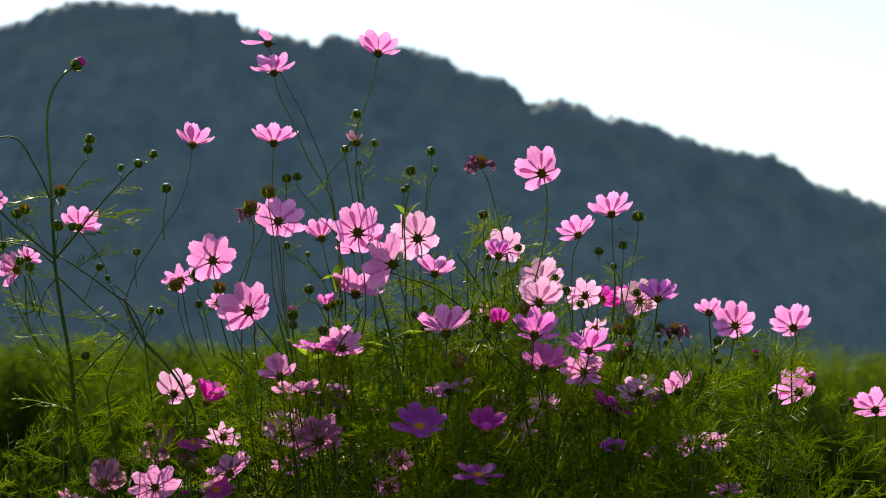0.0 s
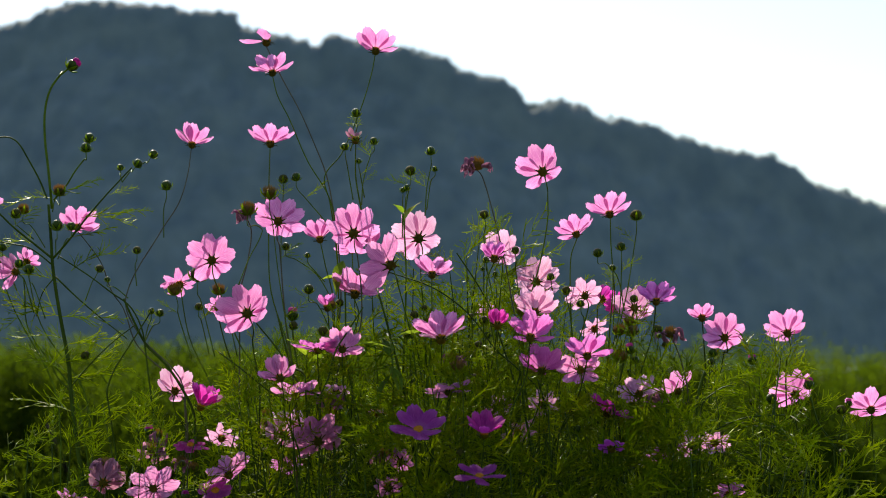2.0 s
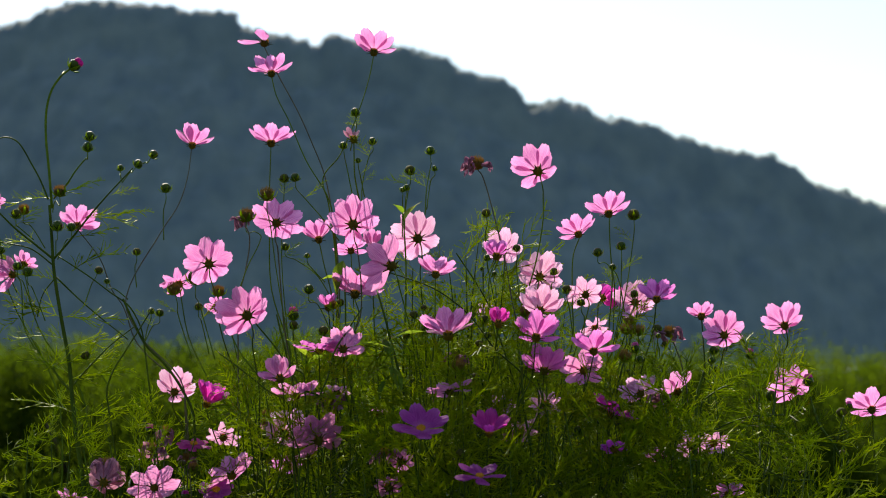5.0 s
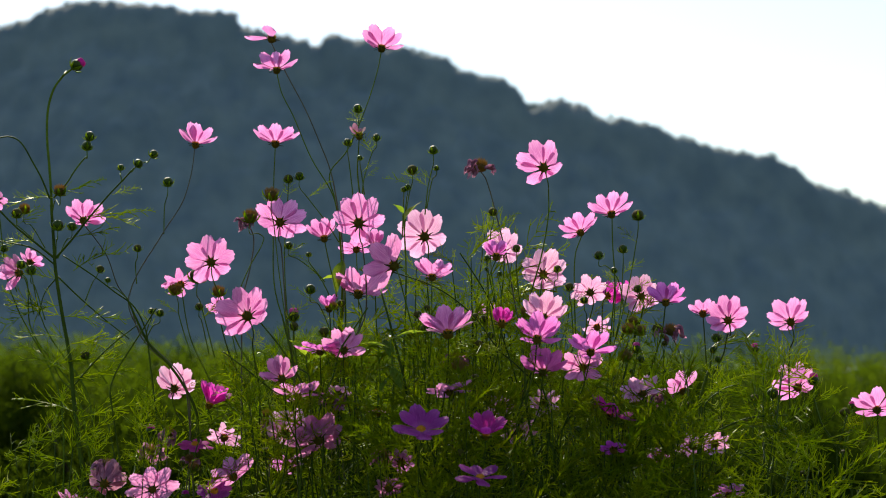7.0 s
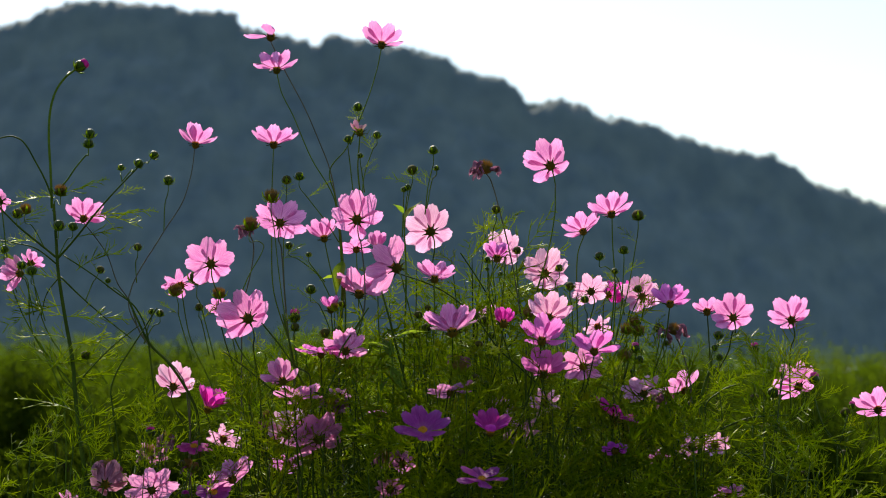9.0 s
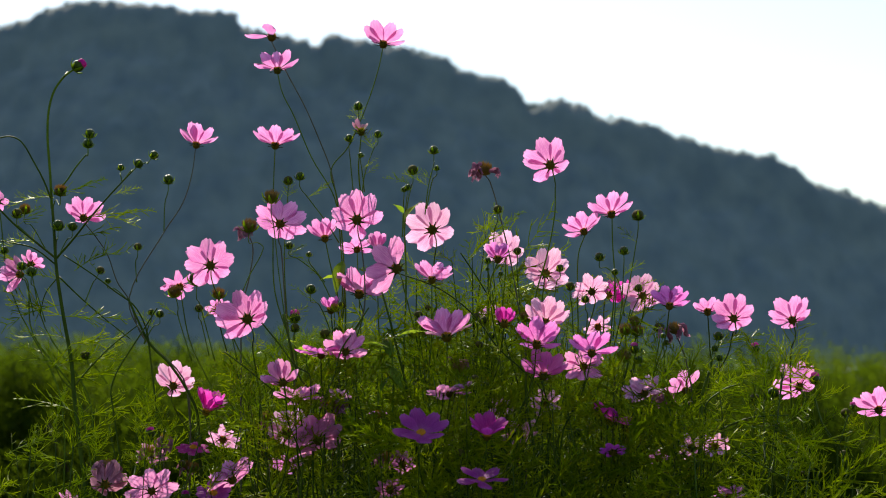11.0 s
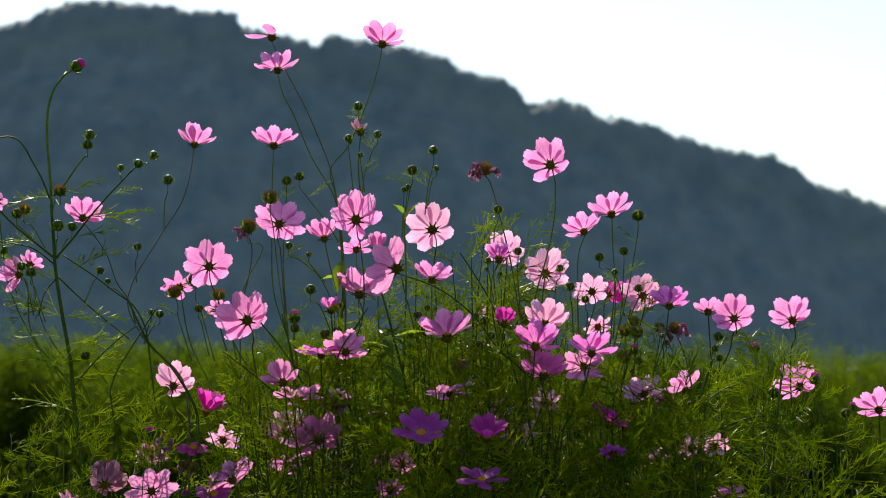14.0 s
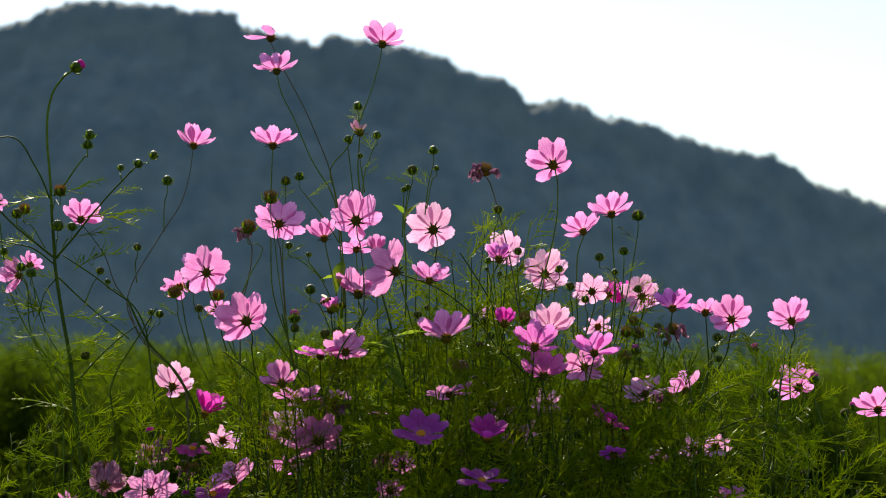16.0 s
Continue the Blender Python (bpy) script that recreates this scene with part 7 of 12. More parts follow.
    walk(f17, sway(f17, [(0, -4.7, 5.9), (0.5, -3.5, 7.1), (1, -8.2, 4.7), (1.5, -5.8, 3.5), (2, -8.2, 4.7), (2.5, -9.4, 3.5), (3, -5.8, 4.7), (3.5, -7.1, 7.1), (4, -9.4, 3.5), (6.5, -2.4, 3.5), (7, -3.5, 3.5), (7.5, -3.5, 2.4), (8, -2.4, 2.4), (8.5, 0, 2.4), (9, 0, 1.2), (11.5, 0, -0), (12, 0, -0), (12.5, 0, -0), (13, 0, -0), (13.5, 0, -0), (14, 0, -0), (14.5, -1.2, -0), (15, -1.2, -1.2), (15.5, -4.7, -4.7), (16, -1.2, -3.5)]))
    walk(f18, sway(f18, [(0, -4.9, -0), (0.5, -4.9, -0), (1, -4.9, -0), (1.5, -6.1, -0), (2, -6.1, -0), (2.5, -8.5, -1.2), (3, -7.3, -1.2), (3.5, -6.1, -1.2), (4, -8.5, -0), (6.5, -1.3, -0), (7, -1.3, -0), (7.5, -1.3, -0), (8, -1.3, -0), (8.5, -1.3, -0), (9, 0, -0), (11.5, 0, -0), (12, 0, -0), (12.5, 0, -0), (13, 0, -0), (13.5, 0, -0), (14, 0, -0), (14.5, -1.3, -0), (15, -1.3, -0), (15.5, -1.3, -0), (16, -1.3, -0)]))
    walk(f19, sway(f19, [(0, -1.2, 8.1), (0.5, 3.4, 7), (1, -5.8, 5.8), (1.5, -8.2, 5.8), (2, -4.7, 7), (2.5, -2.3, 7), (3, 1.1, 8.1), (3.5, -1.2, 8.1), (4, 0, 8.1), (6.5, 0, 4.6), (7, -4.7, 3.5), (7.5, -2.3, 3.5), (8, 0, 2.3), (8.5, 2.3, 2.3), (9, -1.2, 1.1), (11.5, -4.7, -0), (12, -4.7, -0), (12.5, 0, -0), (13, 0, -0), (13.5, -4.7, -0), (14, -4.7, -0), (14.5, -7, -0), (15, -2.3, -0), (15.5, -1.2, -0), (16, -8.2, -1.2)]))
    walk(f20, sway(f20, [(0, -1.1, 5.7), (0.5, 1.2, 6.8), (1, -4.5, 3.4), (1.5, -8, -0), (2, -8, -2.2), (2.5, -11.4, -1.1), (3, -2.2, 2.3), (3.5, 1.2, 4.6), (4, 3.4, 3.4), (6.5, -2.2, 2.3), (7, 1.2, 4.6), (7.5, 2.3, 3.4), (8, 5.7, 5.7), (8.5, 8, 6.8), (9, 6.8, 6.8), (11.5, -1.1, -0), (12, 0, -0), (12.5, 0, -0), (13, -1.1, -0), (13.5, 0, 1.2), (14, 0, -0), (14.5, -2.2, -1.1), (15, -1.1, -1.1), (15.5, -2.2, -2.2), (16, -1.1, -1.1)]))
    walk(f21, sway(f21, [(0, 1.1, 4.6), (0.5, -2.3, 3.5), (1, -2.3, 3.5), (1.5, 0, 3.5), (2, -4.7, 1.1), (2.5, -4.7, 3.5), (3, 1.1, 4.6), (3.5, -1.2, 3.5), (4, -3.5, 3.5), (6.5, 1.1, 4.6), (7, -2.3, 3.5), (7.5, -2.3, 2.3), (8, -2.3, 2.3), (8.5, -1.2, 1.1), (9, -1.2, 1.1), (11.5, 0, -0), (12, 0, -0), (12.5, 0, -0), (13, 1.1, -0), (13.5, 1.1, -0), (14, 1.1, -0), (14.5, 1.1, -0), (15, 1.1, -0), (15.5, 1.1, -0), (16, 1.1, -0)]))
    walk(f22, sway(f22, [(0, 1.2, 4.9), (0.5, -2.5, 3.7), (1, -2.5, 3.7), (1.5, 0, 3.7), (2, -5, 1.2), (2.5, -5, 3.7), (3, 1.2, 4.9), (3.5, -1.3, 3.7), (4, -3.7, 3.7), (6.5, 1.2, 4.9), (7, -2.5, 3.7), (7.5, -2.5, 2.4), (8, -2.5, 2.4), (8.5, -1.3, 1.2), (9, -1.3, 1.2), (11.5, 0, -0), (12, 0, -0), (12.5, 0, -0), (13, 1.2, -0), (13.5, 1.2, -0), (14, 1.2, -0), (14.5, 1.2, -0), (15, 1.2, -0), (15.5, 1.2, -0), (16, 1.2, -0)]))
    walk(f23, sway(f23, [(0, -7.4, -13.7), (0.5, -7.4, -13.7), (1, -13.6, -12.4), (1.5, -11.1, -9.9), (2, -13.6, -12.4), (2.5, -16.1, -12.4), (3, -16.1, -13.7), (3.5, -16.1, -14.9), (4, -13.6, -9.9), (6.5, -4.9, -2.5), (7, -3.7, -1.3), (7.5, -3.7, -1.3), (8, -3.7, -1.3), (8.5, -2.4, -0), (9, -1.2, -0), (11.5, 0, -0), (12, 0, -0), (12.5, 0, -0), (13, 0, -0), (13.5, 0, -0), (14, 0, -0), (14.5, -1.2, -0), (15, -1.2, -0), (15.5, -1.2, -1.3), (16, -1.2, -1.3)]))
    walk(f24, sway(f24, [(0, -9.8, -6.2), (0.5, -7.3, -4.9), (1, -11, -6.2), (1.5, -9.8, -6.2), (2, -9.8, -6.2), (2.5, -12.3, -7.4), (3, -9.8, -6.2), (3.5, -11, -6.2), (4, -11, -6.2), (6.5, -3.7, -1.2), (7, -2.4, -1.2), (7.5, -1.2, -0), (8, -1.2, -0), (8.5, -1.2, -0), (9, -1.2, -0), (11.5, 0, -0), (12, 0, -0), (12.5, 0, -0), (13, 0, -0), (13.5, 0, -0), (14, 0, -0), (14.5, 0, -0), (15, 0, -0), (15.5, -1.2, -0), (16, 0, -0)]))
    walk(f25, sway(f25, [(0, -4.9, -7.4), (0.5, -8.6, -12.4), (1, -11.1, -13.6), (1.5, -11.1, -13.6), (2, -12.4, -17.3), (2.5, -17.3, -9.9), (3, -18.6, -14.9), (3.5, -12.4, -17.3), (4, -12.4, -13.6), (6.5, -4.9, -4.9), (7, -2.5, -1.2), (7.5, -2.5, -1.2), (8, -2.5, -1.2), (8.5, -1.2, -1.2), (9, -1.2, -1.2), (11.5, 0, -0), (12, 0, -0), (12.5, 0, -0), (13, 0, -0), (13.5, 0, -0), (14, 0, -0), (14.5, -1.2, -0), (15, -1.2, -1.2), (15.5, -1.2, -1.2), (16, -1.2, -1.2)]))
    walk(f26, sway(f26, [(0, -14, 9.3), (0.5, -17.5, 8.1), (1, -12.8, 8.1), (1.5, -21, 9.3), (2, -16.3, 5.9), (2.5, -32.6, 11.6), (3, -15.1, 9.3), (3.5, -14, 8.1), (4, -16.3, 9.3), (6.5, -8.2, 5.9), (7, -3.5, 4.7), (7.5, -9.3, 5.9), (8, -4.7, 4.7), (8.5, -5.9, 4.7), (9, 2.3, 2.4), (11.5, 1.1, -0), (12, 0, -0), (12.5, 0, -0), (13, 1.1, -0), (13.5, -1.2, -0), (14, 1.1, -0), (14.5, -2.4, -0), (15, 6.9, -3.5), (15.5, -4.7, -0), (16, 5.8, -3.5)]))
    walk(f27, sway(f27, [(0, 1.2, -1.2), (0.5, 1.2, -4.9), (1, -9.9, -4.9), (1.5, -7.4, -7.4), (2, -8.7, -8.6), (2.5, -2.5, -6.2), (3, -19.8, -14.9), (3.5, 4.9, -3.7), (4, -17.4, -9.9), (6.5, 4.9, -0), (7, -7.4, -2.5), (7.5, 1.2, -0), (8, -2.5, -0), (8.5, -1.3, -1.2), (9, -1.3, -0), (11.5, 0, -0), (12, 1.2, -0), (12.5, 0, -0), (13, 0, -0), (13.5, -1.3, -0), (14, 0, -0), (14.5, -2.5, -0), (15, -2.5, -1.2), (15.5, -2.5, -1.2), (16, -3.7, -1.2)]))
    walk(f28, sway(f28, [(0, 1.2, -9.8), (0.5, -4.8, -25.6), (1, -9.8, -14.6), (1.5, -9.8, -24.3), (2, -13.4, -26.8), (2.5, -6.1, -24.3), (3, -26.8, -35.3), (3.5, 3.7, -18.3), (4, -23.1, -28), (6.5, 2.5, -7.3), (7, -8.5, -2.5), (7.5, 1.2, -2.5), (8, -2.5, -0), (8.5, -1.2, -2.5), (9, -1.2, 1.2), (11.5, 0, -0), (12, 1.2, -0), (12.5, 0, -0), (13, 0, 1.2), (13.5, -1.2, -0), (14, 0, -0), (14.5, -2.5, -0), (15, -2.5, -1.2), (15.5, -2.5, -0), (16, -3.7, -1.2)]))
    walk(f29, sway(f29, [(0, 1.2, -11), (0.5, 0, -14.6), (1, -9.8, -9.8), (1.5, -8.5, -15.8), (2, -7.3, -18.3), (2.5, -4.8, -13.4), (3, -18.3, -19.5), (3.5, 3.7, -18.3), (4, -15.8, -13.4), (6.5, -2.5, -3.7), (7, -2.5, -2.5), (7.5, 0, -1.3), (8, -1.2, -1.3), (8.5, -1.2, -1.3), (9, -1.2, -0), (11.5, 0, -0), (12, 0, -0), (12.5, 0, -0), (13, 0, -0), (13.5, -1.2, -0), (14, 0, -0), (14.5, 0, -0), (15, -1.2, -1.3), (15.5, -1.2, -0), (16, -1.2, -1.3)]))
    walk(f30, sway(f30, [(0, -1.2, -7.4), (0.5, -1.2, -11.1), (1, -7.4, -6.2), (1.5, -7.4, -8.6), (2, -6.1, -11.1), (2.5, -4.9, -8.6), (3, -12.3, -11.1), (3.5, 1.2, -11.1), (4, -12.3, -8.6), (6.5, -2.4, -2.5), (7, -2.4, -1.2), (7.5, 0, -1.2), (8, -1.2, -0), (8.5, -1.2, -1.2), (9, -1.2, -0), (11.5, 0, -0), (12, 0, -0), (12.5, 0, -0), (13, 0, -0), (13.5, -1.2, -0), (14, 0, -0), (14.5, 0, -0), (15, -1.2, -0), (15.5, -1.2, -0), (16, -1.2, -1.2)]))
    walk(f31, sway(f31, [(0, -4.8, -0), (0.5, -6.1, -0), (1, -8.5, -0), (1.5, -11, 1.2), (2, -11, -0), (2.5, -18.3, -0), (3, -6.1, -0), (3.5, -12.2, -0), (4, -12.2, -0), (6.5, -3.7, -0), (7, -2.5, -0), (7.5, -1.2, 1.2), (8, -1.2, -0), (8.5, -1.2, -0), (9, -1.2, -0), (11.5, 0, -0), (12, 0, -0), (12.5, 0, -0), (13, 0, -0), (13.5, 0, -0), (14, 0, -0), (14.5, 0, -0), (15, 0, -0), (15.5, -1.2, -0), (16, -1.2, -0)]))
    walk(f32, sway(f32, [(0, 1.3, -11.1), (0.5, 0, -8.6), (1, 0, -7.4), (1.5, -1.2, -7.4), (2, 2.5, -7.4), (2.5, 2.5, -11.1), (3, 2.5, -9.9), (3.5, 2.5, -11.1), (4, 2.5, -11.1), (6.5, 0, -3.7), (7, 1.3, -3.7), (7.5, 1.3, -2.5), (8, 0, -2.5), (8.5, 0, -1.2), (9, 0, -1.2), (11.5, 0, -0), (12, 0, -0), (12.5, 0, -0), (13, 0, -0), (13.5, 0, -1.2), (14, 0, -0), (14.5, 0, -1.2), (15, -1.2, -1.2), (15.5, -1.2, -2.5), (16, -1.2, -1.2)]))
    walk(f33, sway(f33, [(0, 1.2, 13.1), (0.5, 4.7, 14.3), (1, 1.2, 14.3), (1.5, -2.4, 9.5), (2, -7.1, 7.1), (2.5, -2.4, 10.7), (3, -1.2, 10.7), (3.5, 0, 11.9), (4, 1.2, 13.1), (6.5, 1.2, 7.1), (7, 4.7, 9.5), (7.5, 4.7, 7.1), (8, 3.6, 4.8), (8.5, 2.4, 3.6), (9, 2.4, 3.6), (11.5, 0, -0), (12, 0, -0), (12.5, 0, -0), (13, 0, -0), (13.5, 0, -0), (14, 0, -0), (14.5, 0, -0), (15, -1.2, -1.2), (15.5, -1.2, -1.2), (16, -1.2, -2.3)]))
    walk(f34, sway(f34, [(0, -1.1, 13.5), (0.5, 1.2, 11.3), (1, -3.3, 10.1), (1.5, -5.6, 7.9), (2, -6.7, 10.1), (2.5, -6.7, 7.9), (3, -3.3, 9), (3.5, 1.2, 12.4), (4, 2.3, 12.4), (6.5, -2.2, 5.6), (7, 2.3, 7.9), (7.5, 3.4, 4.5), (8, 4.6, 7.9), (8.5, 9.1, 9), (9, 8, 5.6), (11.5, 0, 1.1), (12, -1.1, 1.1), (12.5, 0, -0), (13, -1.1, 1.1), (13.5, 0, -0), (14, 0, -1.2), (14.5, -1.1, -2.3), (15, 0, -1.2), (15.5, -2.2, -3.4), (16, -1.1, -2.3)]))
    walk(f35, sway(f35, [(0, -8.1, 29), (0.5, -9.3, 18.5), (1, -10.4, 19.7), (1.5, -16.2, 16.2), (2, -13.9, 16.2), (2.5, -18.5, 22), (3, -9.3, 23.2), (3.5, -10.4, 20.8), (4, -7, 23.2), (6.5, -7, 9.2), (7, -2.3, 9.2), (7.5, -4.6, 10.4), (8, -1.1, 10.4), (8.5, 1.1, 11.6), (9, 4.6, 9.2), (11.5, 0, 1.1), (12, 0, -0), (12.5, 0, -0), (13, 0, -0), (13.5, 0, -0), (14, 0, -0), (14.5, -2.3, -2.3), (15, 3.5, -2.3), (15.5, -3.5, -3.5), (16, 7, -5.8)]))
    walk(f36, sway(f36, [(0, -8, -1.2), (0.5, -8, -1.2), (1, -8, -0), (1.5, -9.2, -1.2), (2, -9.2, -2.3), (2.5, -6.9, 2.3), (3, -9.2, -2.3), (3.5, -8, -2.3), (4, -10.4, -1.2), (6.5, -3.5, -0), (7, -3.5, -0), (7.5, -4.6, -1.2), (8, -4.6, -0), (8.5, -1.1, -0), (9, -1.1, -0), (11.5, 0, -0), (12, 0, -0), (12.5, 0, -0), (13, 0, -0), (13.5, 0, -0), (14, 0, -0), (14.5, -1.1, -0), (15, 0, -0), (15.5, -1.1, -1.2), (16, 0, -0)]))
    walk(f37, sway(f37, [(0, -3.4, 3.4), (0.5, 0, 4.5), (1, -4.6, 4.5), (1.5, -9.2, 1.1), (2, -5.7, -3.4), (2.5, -10.3, 1.1), (3, 0, 1.1), (3.5, 1.1, 2.2), (4, 5.7, 3.4), (6.5, -2.3, 1.1), (7, -1.2, 1.1), (7.5, 0, -0), (8, 1.1, -0), (8.5, 4.5, 2.2), (9, 3.4, 2.2), (11.5, 0, -0), (12, 0, -0), (12.5, 0, -0), (13, 0, -0), (13.5, 0, -0), (14, 0, -0), (14.5, -1.2, -0), (15, 1.1, -1.2), (15.5, 0, -1.2), (16, 3.4, -0)]))
    walk(f38, sway(f38, [(0, 0, -7), (0.5, -4.6, -2.4), (1, -4.6, -2.4), (1.5, -2.4, -3.5), (2, -4.6, -4.6), (2.5, -3.5, -4.6), (3, 0, -7), (3.5, -1.1, -4.6), (4, 0, -5.9), (6.5, -1.1, -2.4), (7, -1.1, -1.1), (7.5, -1.1, -1.1), (8, -2.4, -1.1), (8.5, -1.1, -0), (9, -1.1, -0), (11.5, 0, -0), (12, 0, -0), (12.5, 0, -0), (13, 0, -0), (13.5, 0, -0), (14, 0, -0), (14.5, 0, -0), (15, 0, -1.1), (15.5, 0, -1.1), (16, 1.1, -1.1)]))
    walk(f39, sway(f39, [(0, 1.2, 10.2), (0.5, -2.2, 9.1), (1, -4.5, 8), (1.5, -4.5, 8), (2, -2.2, 6.8), (2.5, -6.8, 8), (3, -6.8, 10.2), (3.5, 1.2, 10.2), (4, 0, 9.1), (6.5, 2.3, 4.6), (7, -1.1, 4.6), (7.5, -1.1, 4.6), (8, -1.1, 4.6), (8.5, 2.3, 4.6), (9, 0, 2.3), (11.5, 0, -0), (12, 0, -0), (12.5, 0, -0), (13, 0, -0), (13.5, 0, -0), (14, 0, -0), (14.5, -1.1, -0), (15, -1.1, -0), (15.5, -2.2, -0), (16, 0, -0)]))
    walk(f40, sway(f40, [(0, -6.9, 1.1), (0.5, -8.2, -1.1), (1, -6.9, -0), (1.5, -6.9, -0), (2, -6.9, -0), (2.5, -9.3, -0), (3, -8.2, -0), (3.5, -6.9, -0), (4, -6.9, -0), (6.5, -2.3, -0), (7, -2.3, -0), (7.5, -2.3, -0), (8, -2.3, -0), (8.5, -1.1, -0), (9, -1.1, -0), (11.5, 0, -0), (12, 0, -0), (12.5, 0, -0), (13, 0, -0), (13.5, 0, -0), (14, 0, -0), (14.5, 0, -0), (15, 0, -0), (15.5, -1.1, -0), (16, 1.2, -0)]))
    walk(f41, sway(f41, [(0, -11.2, -1.2), (0.5, -11.2, -2.5), (1, -11.2, -1.2), (1.5, -11.2, -1.2), (2, -11.2, -1.2), (2.5, -14.9, -2.5), (3, -16.2, -2.5), (3.5, -11.2, -1.2), (4, -12.5, -1.2), (6.5, -6.2, -2.5), (7, -3.7, -1.2), (7.5, -2.5, -0), (8, -2.5, -0), (8.5, -1.3, -0), (9, -1.3, -0), (11.5, 0, -0), (12, 0, -0), (12.5, 0, -0), (13, 0, -0), (13.5, 0, -0), (14, 0, -0), (14.5, 0, -0), (15, -1.3, -0), (15.5, -1.3, -0), (16, 0, -0)]))
    walk(f42, sway(f42, [(0, -3.5, 7), (0.5, -2.3, 7), (1, -4.6, 7), (1.5, -5.8, 4.7), (2, -4.6, 7), (2.5, -5.8, 2.3), (3, -5.8, 4.7), (3.5, -2.3, 7), (4, -3.5, 7), (6.5, -1.1, 4.7), (7, -1.1, 4.7), (7.5, -1.1, 3.5), (8, 0, 3.5), (8.5, 0, 2.3), (9, 0, 1.2), (11.5, 0, -0), (12, 0, -0), (12.5, 0, -0), (13, 0, -0), (13.5, -1.1, -0), (14, 0, -0), (14.5, -1.1, -0), (15, -1.1, -0), (15.5, -1.1, -1.1), (16, -1.1, -1.1)]))
    walk(f43, sway(f43, [(0, -4.6, 4.6), (0.5, -2.3, 4.6), (1, -4.6, 4.6), (1.5, -4.6, 3.5), (2, -4.6, 3.5), (2.5, -6.9, 3.5), (3, -5.8, 4.6), (3.5, -3.5, 4.6), (4, -4.6, 4.6), (6.5, -1.1, 2.3), (7, -2.3, 2.3), (7.5, -1.1, 2.3), (8, -1.1, 2.3), (8.5, 0, 1.1), (9, 0, 1.1), (11.5, 0, -0), (12, 0, -0), (12.5, 0, -0), (13, 0, -0), (13.5, 0, -0), (14, 0, -0), (14.5, -1.1, -0), (15, -1.1, -0), (15.5, -1.1, -0), (16, 0, -0)]))
    walk(f44, sway(f44, [(0, -3.4, 8), (0.5, -2.3, 6.8), (1, -3.4, 6.8), (1.5, -4.5, 4.6), (2, -3.4, 5.7), (2.5, -5.7, 5.7), (3, -5.7, 5.7), (3.5, -4.5, 8), (4, -4.5, 6.8), (6.5, -1.1, 4.6), (7, -1.1, 4.6), (7.5, -1.1, 3.4), (8, -1.1, 2.3), (8.5, 0, 2.3), (9, 0, 1.2), (11.5, 0, -0), (12, 0, -0), (12.5, 0, -0), (13, 0, -0), (13.5, 0, -0), (14, 0, -0), (14.5, 0, -0), (15, 0, -0), (15.5, -1.1, -0), (16, -1.1, -1.1)]))
    walk(f45, sway(f45, [(0, -2.3, 7), (0.5, 0, 7), (1, -4.6, 7), (1.5, -4.6, 4.6), (2, -3.5, 5.8), (2.5, -7, 5.8), (3, -5.8, 7), (3.5, -2.3, 8.1), (4, -3.5, 7), (6.5, -1.1, 4.6), (7, -1.1, 4.6), (7.5, -1.1, 3.5), (8, 0, 2.3), (8.5, 0, 2.3), (9, 0, 1.1), (11.5, 0, -0), (12, 0, -0), (12.5, 0, -0), (13, 0, -0), (13.5, 0, -0), (14, 0, -0), (14.5, -1.1, -0), (15, -1.1, -0), (15.5, -1.1, -0), (16, 0, -1.1)]))
    walk(f46, sway(f46, [(0, -4.7, -0), (0.5, -2.3, 1.2), (1, -2.3, 1.2), (1.5, -3.5, -0), (2, -3.5, -1.2), (2.5, -4.7, -1.2), (3, -3.5, -0), (3.5, -3.5, -0), (4, -3.5, -0), (6.5, -1.2, -0), (7, -1.2, -0), (7.5, -1.2, -0), (8, -1.2, -0), (8.5, 0, 1.2), (9, 0, -0), (11.5, 0, -0), (12, 0, -0), (12.5, 0, -0), (13, 0, -0), (13.5, 0, -0), (14, 0, -0), (14.5, -1.2, -0), (15, -1.2, -0), (15.5, -1.2, -0), (16, -1.2, -0)]))
    walk(f47, sway(f47, [(0, 1.1, -1.1), (0.5, 2.3, -0), (1, -1.2, -0), (1.5, -2.3, -0), (2, 0, -1.1), (2.5, -2.3, -0), (3, -2.3, -1.1), (3.5, 0, -0), (4, 0, -0), (6.5, 1.1, -0), (7, 0, -0), (7.5, 0, -0), (8, 0, -0), (8.5, 0, 1.1), (9, 0, 1.1), (11.5, 0, -0), (12, 0, -0), (12.5, 0, -0), (13, 0, -0), (13.5, 0, -0), (14, 0, -0), (14.5, -1.2, -0), (15, 0, -0), (15.5, 0, -0), (16, 0, -1.1)]))
    walk(f48, sway(f48, [(0, -2.3, 7.1), (0.5, 0, 7.1), (1, -4.7, 7.1), (1.5, -4.7, 4.7), (2, -3.5, 5.9), (2.5, -7.1, 5.9), (3, -5.8, 7.1), (3.5, -2.3, 8.2), (4, -3.5, 7.1), (6.5, -1.1, 4.7), (7, -1.1, 4.7), (7.5, -1.1, 3.5), (8, 0, 2.4), (8.5, 0, 2.4), (9, 0, 1.1), (11.5, 0, -0), (12, 0, -0), (12.5, 0, -0), (13, 0, -0), (13.5, 0, -0), (14, 0, -0), (14.5, -1.1, -0), (15, -1.1, -0), (15.5, -1.1, -0), (16, 0, -1.1)]))
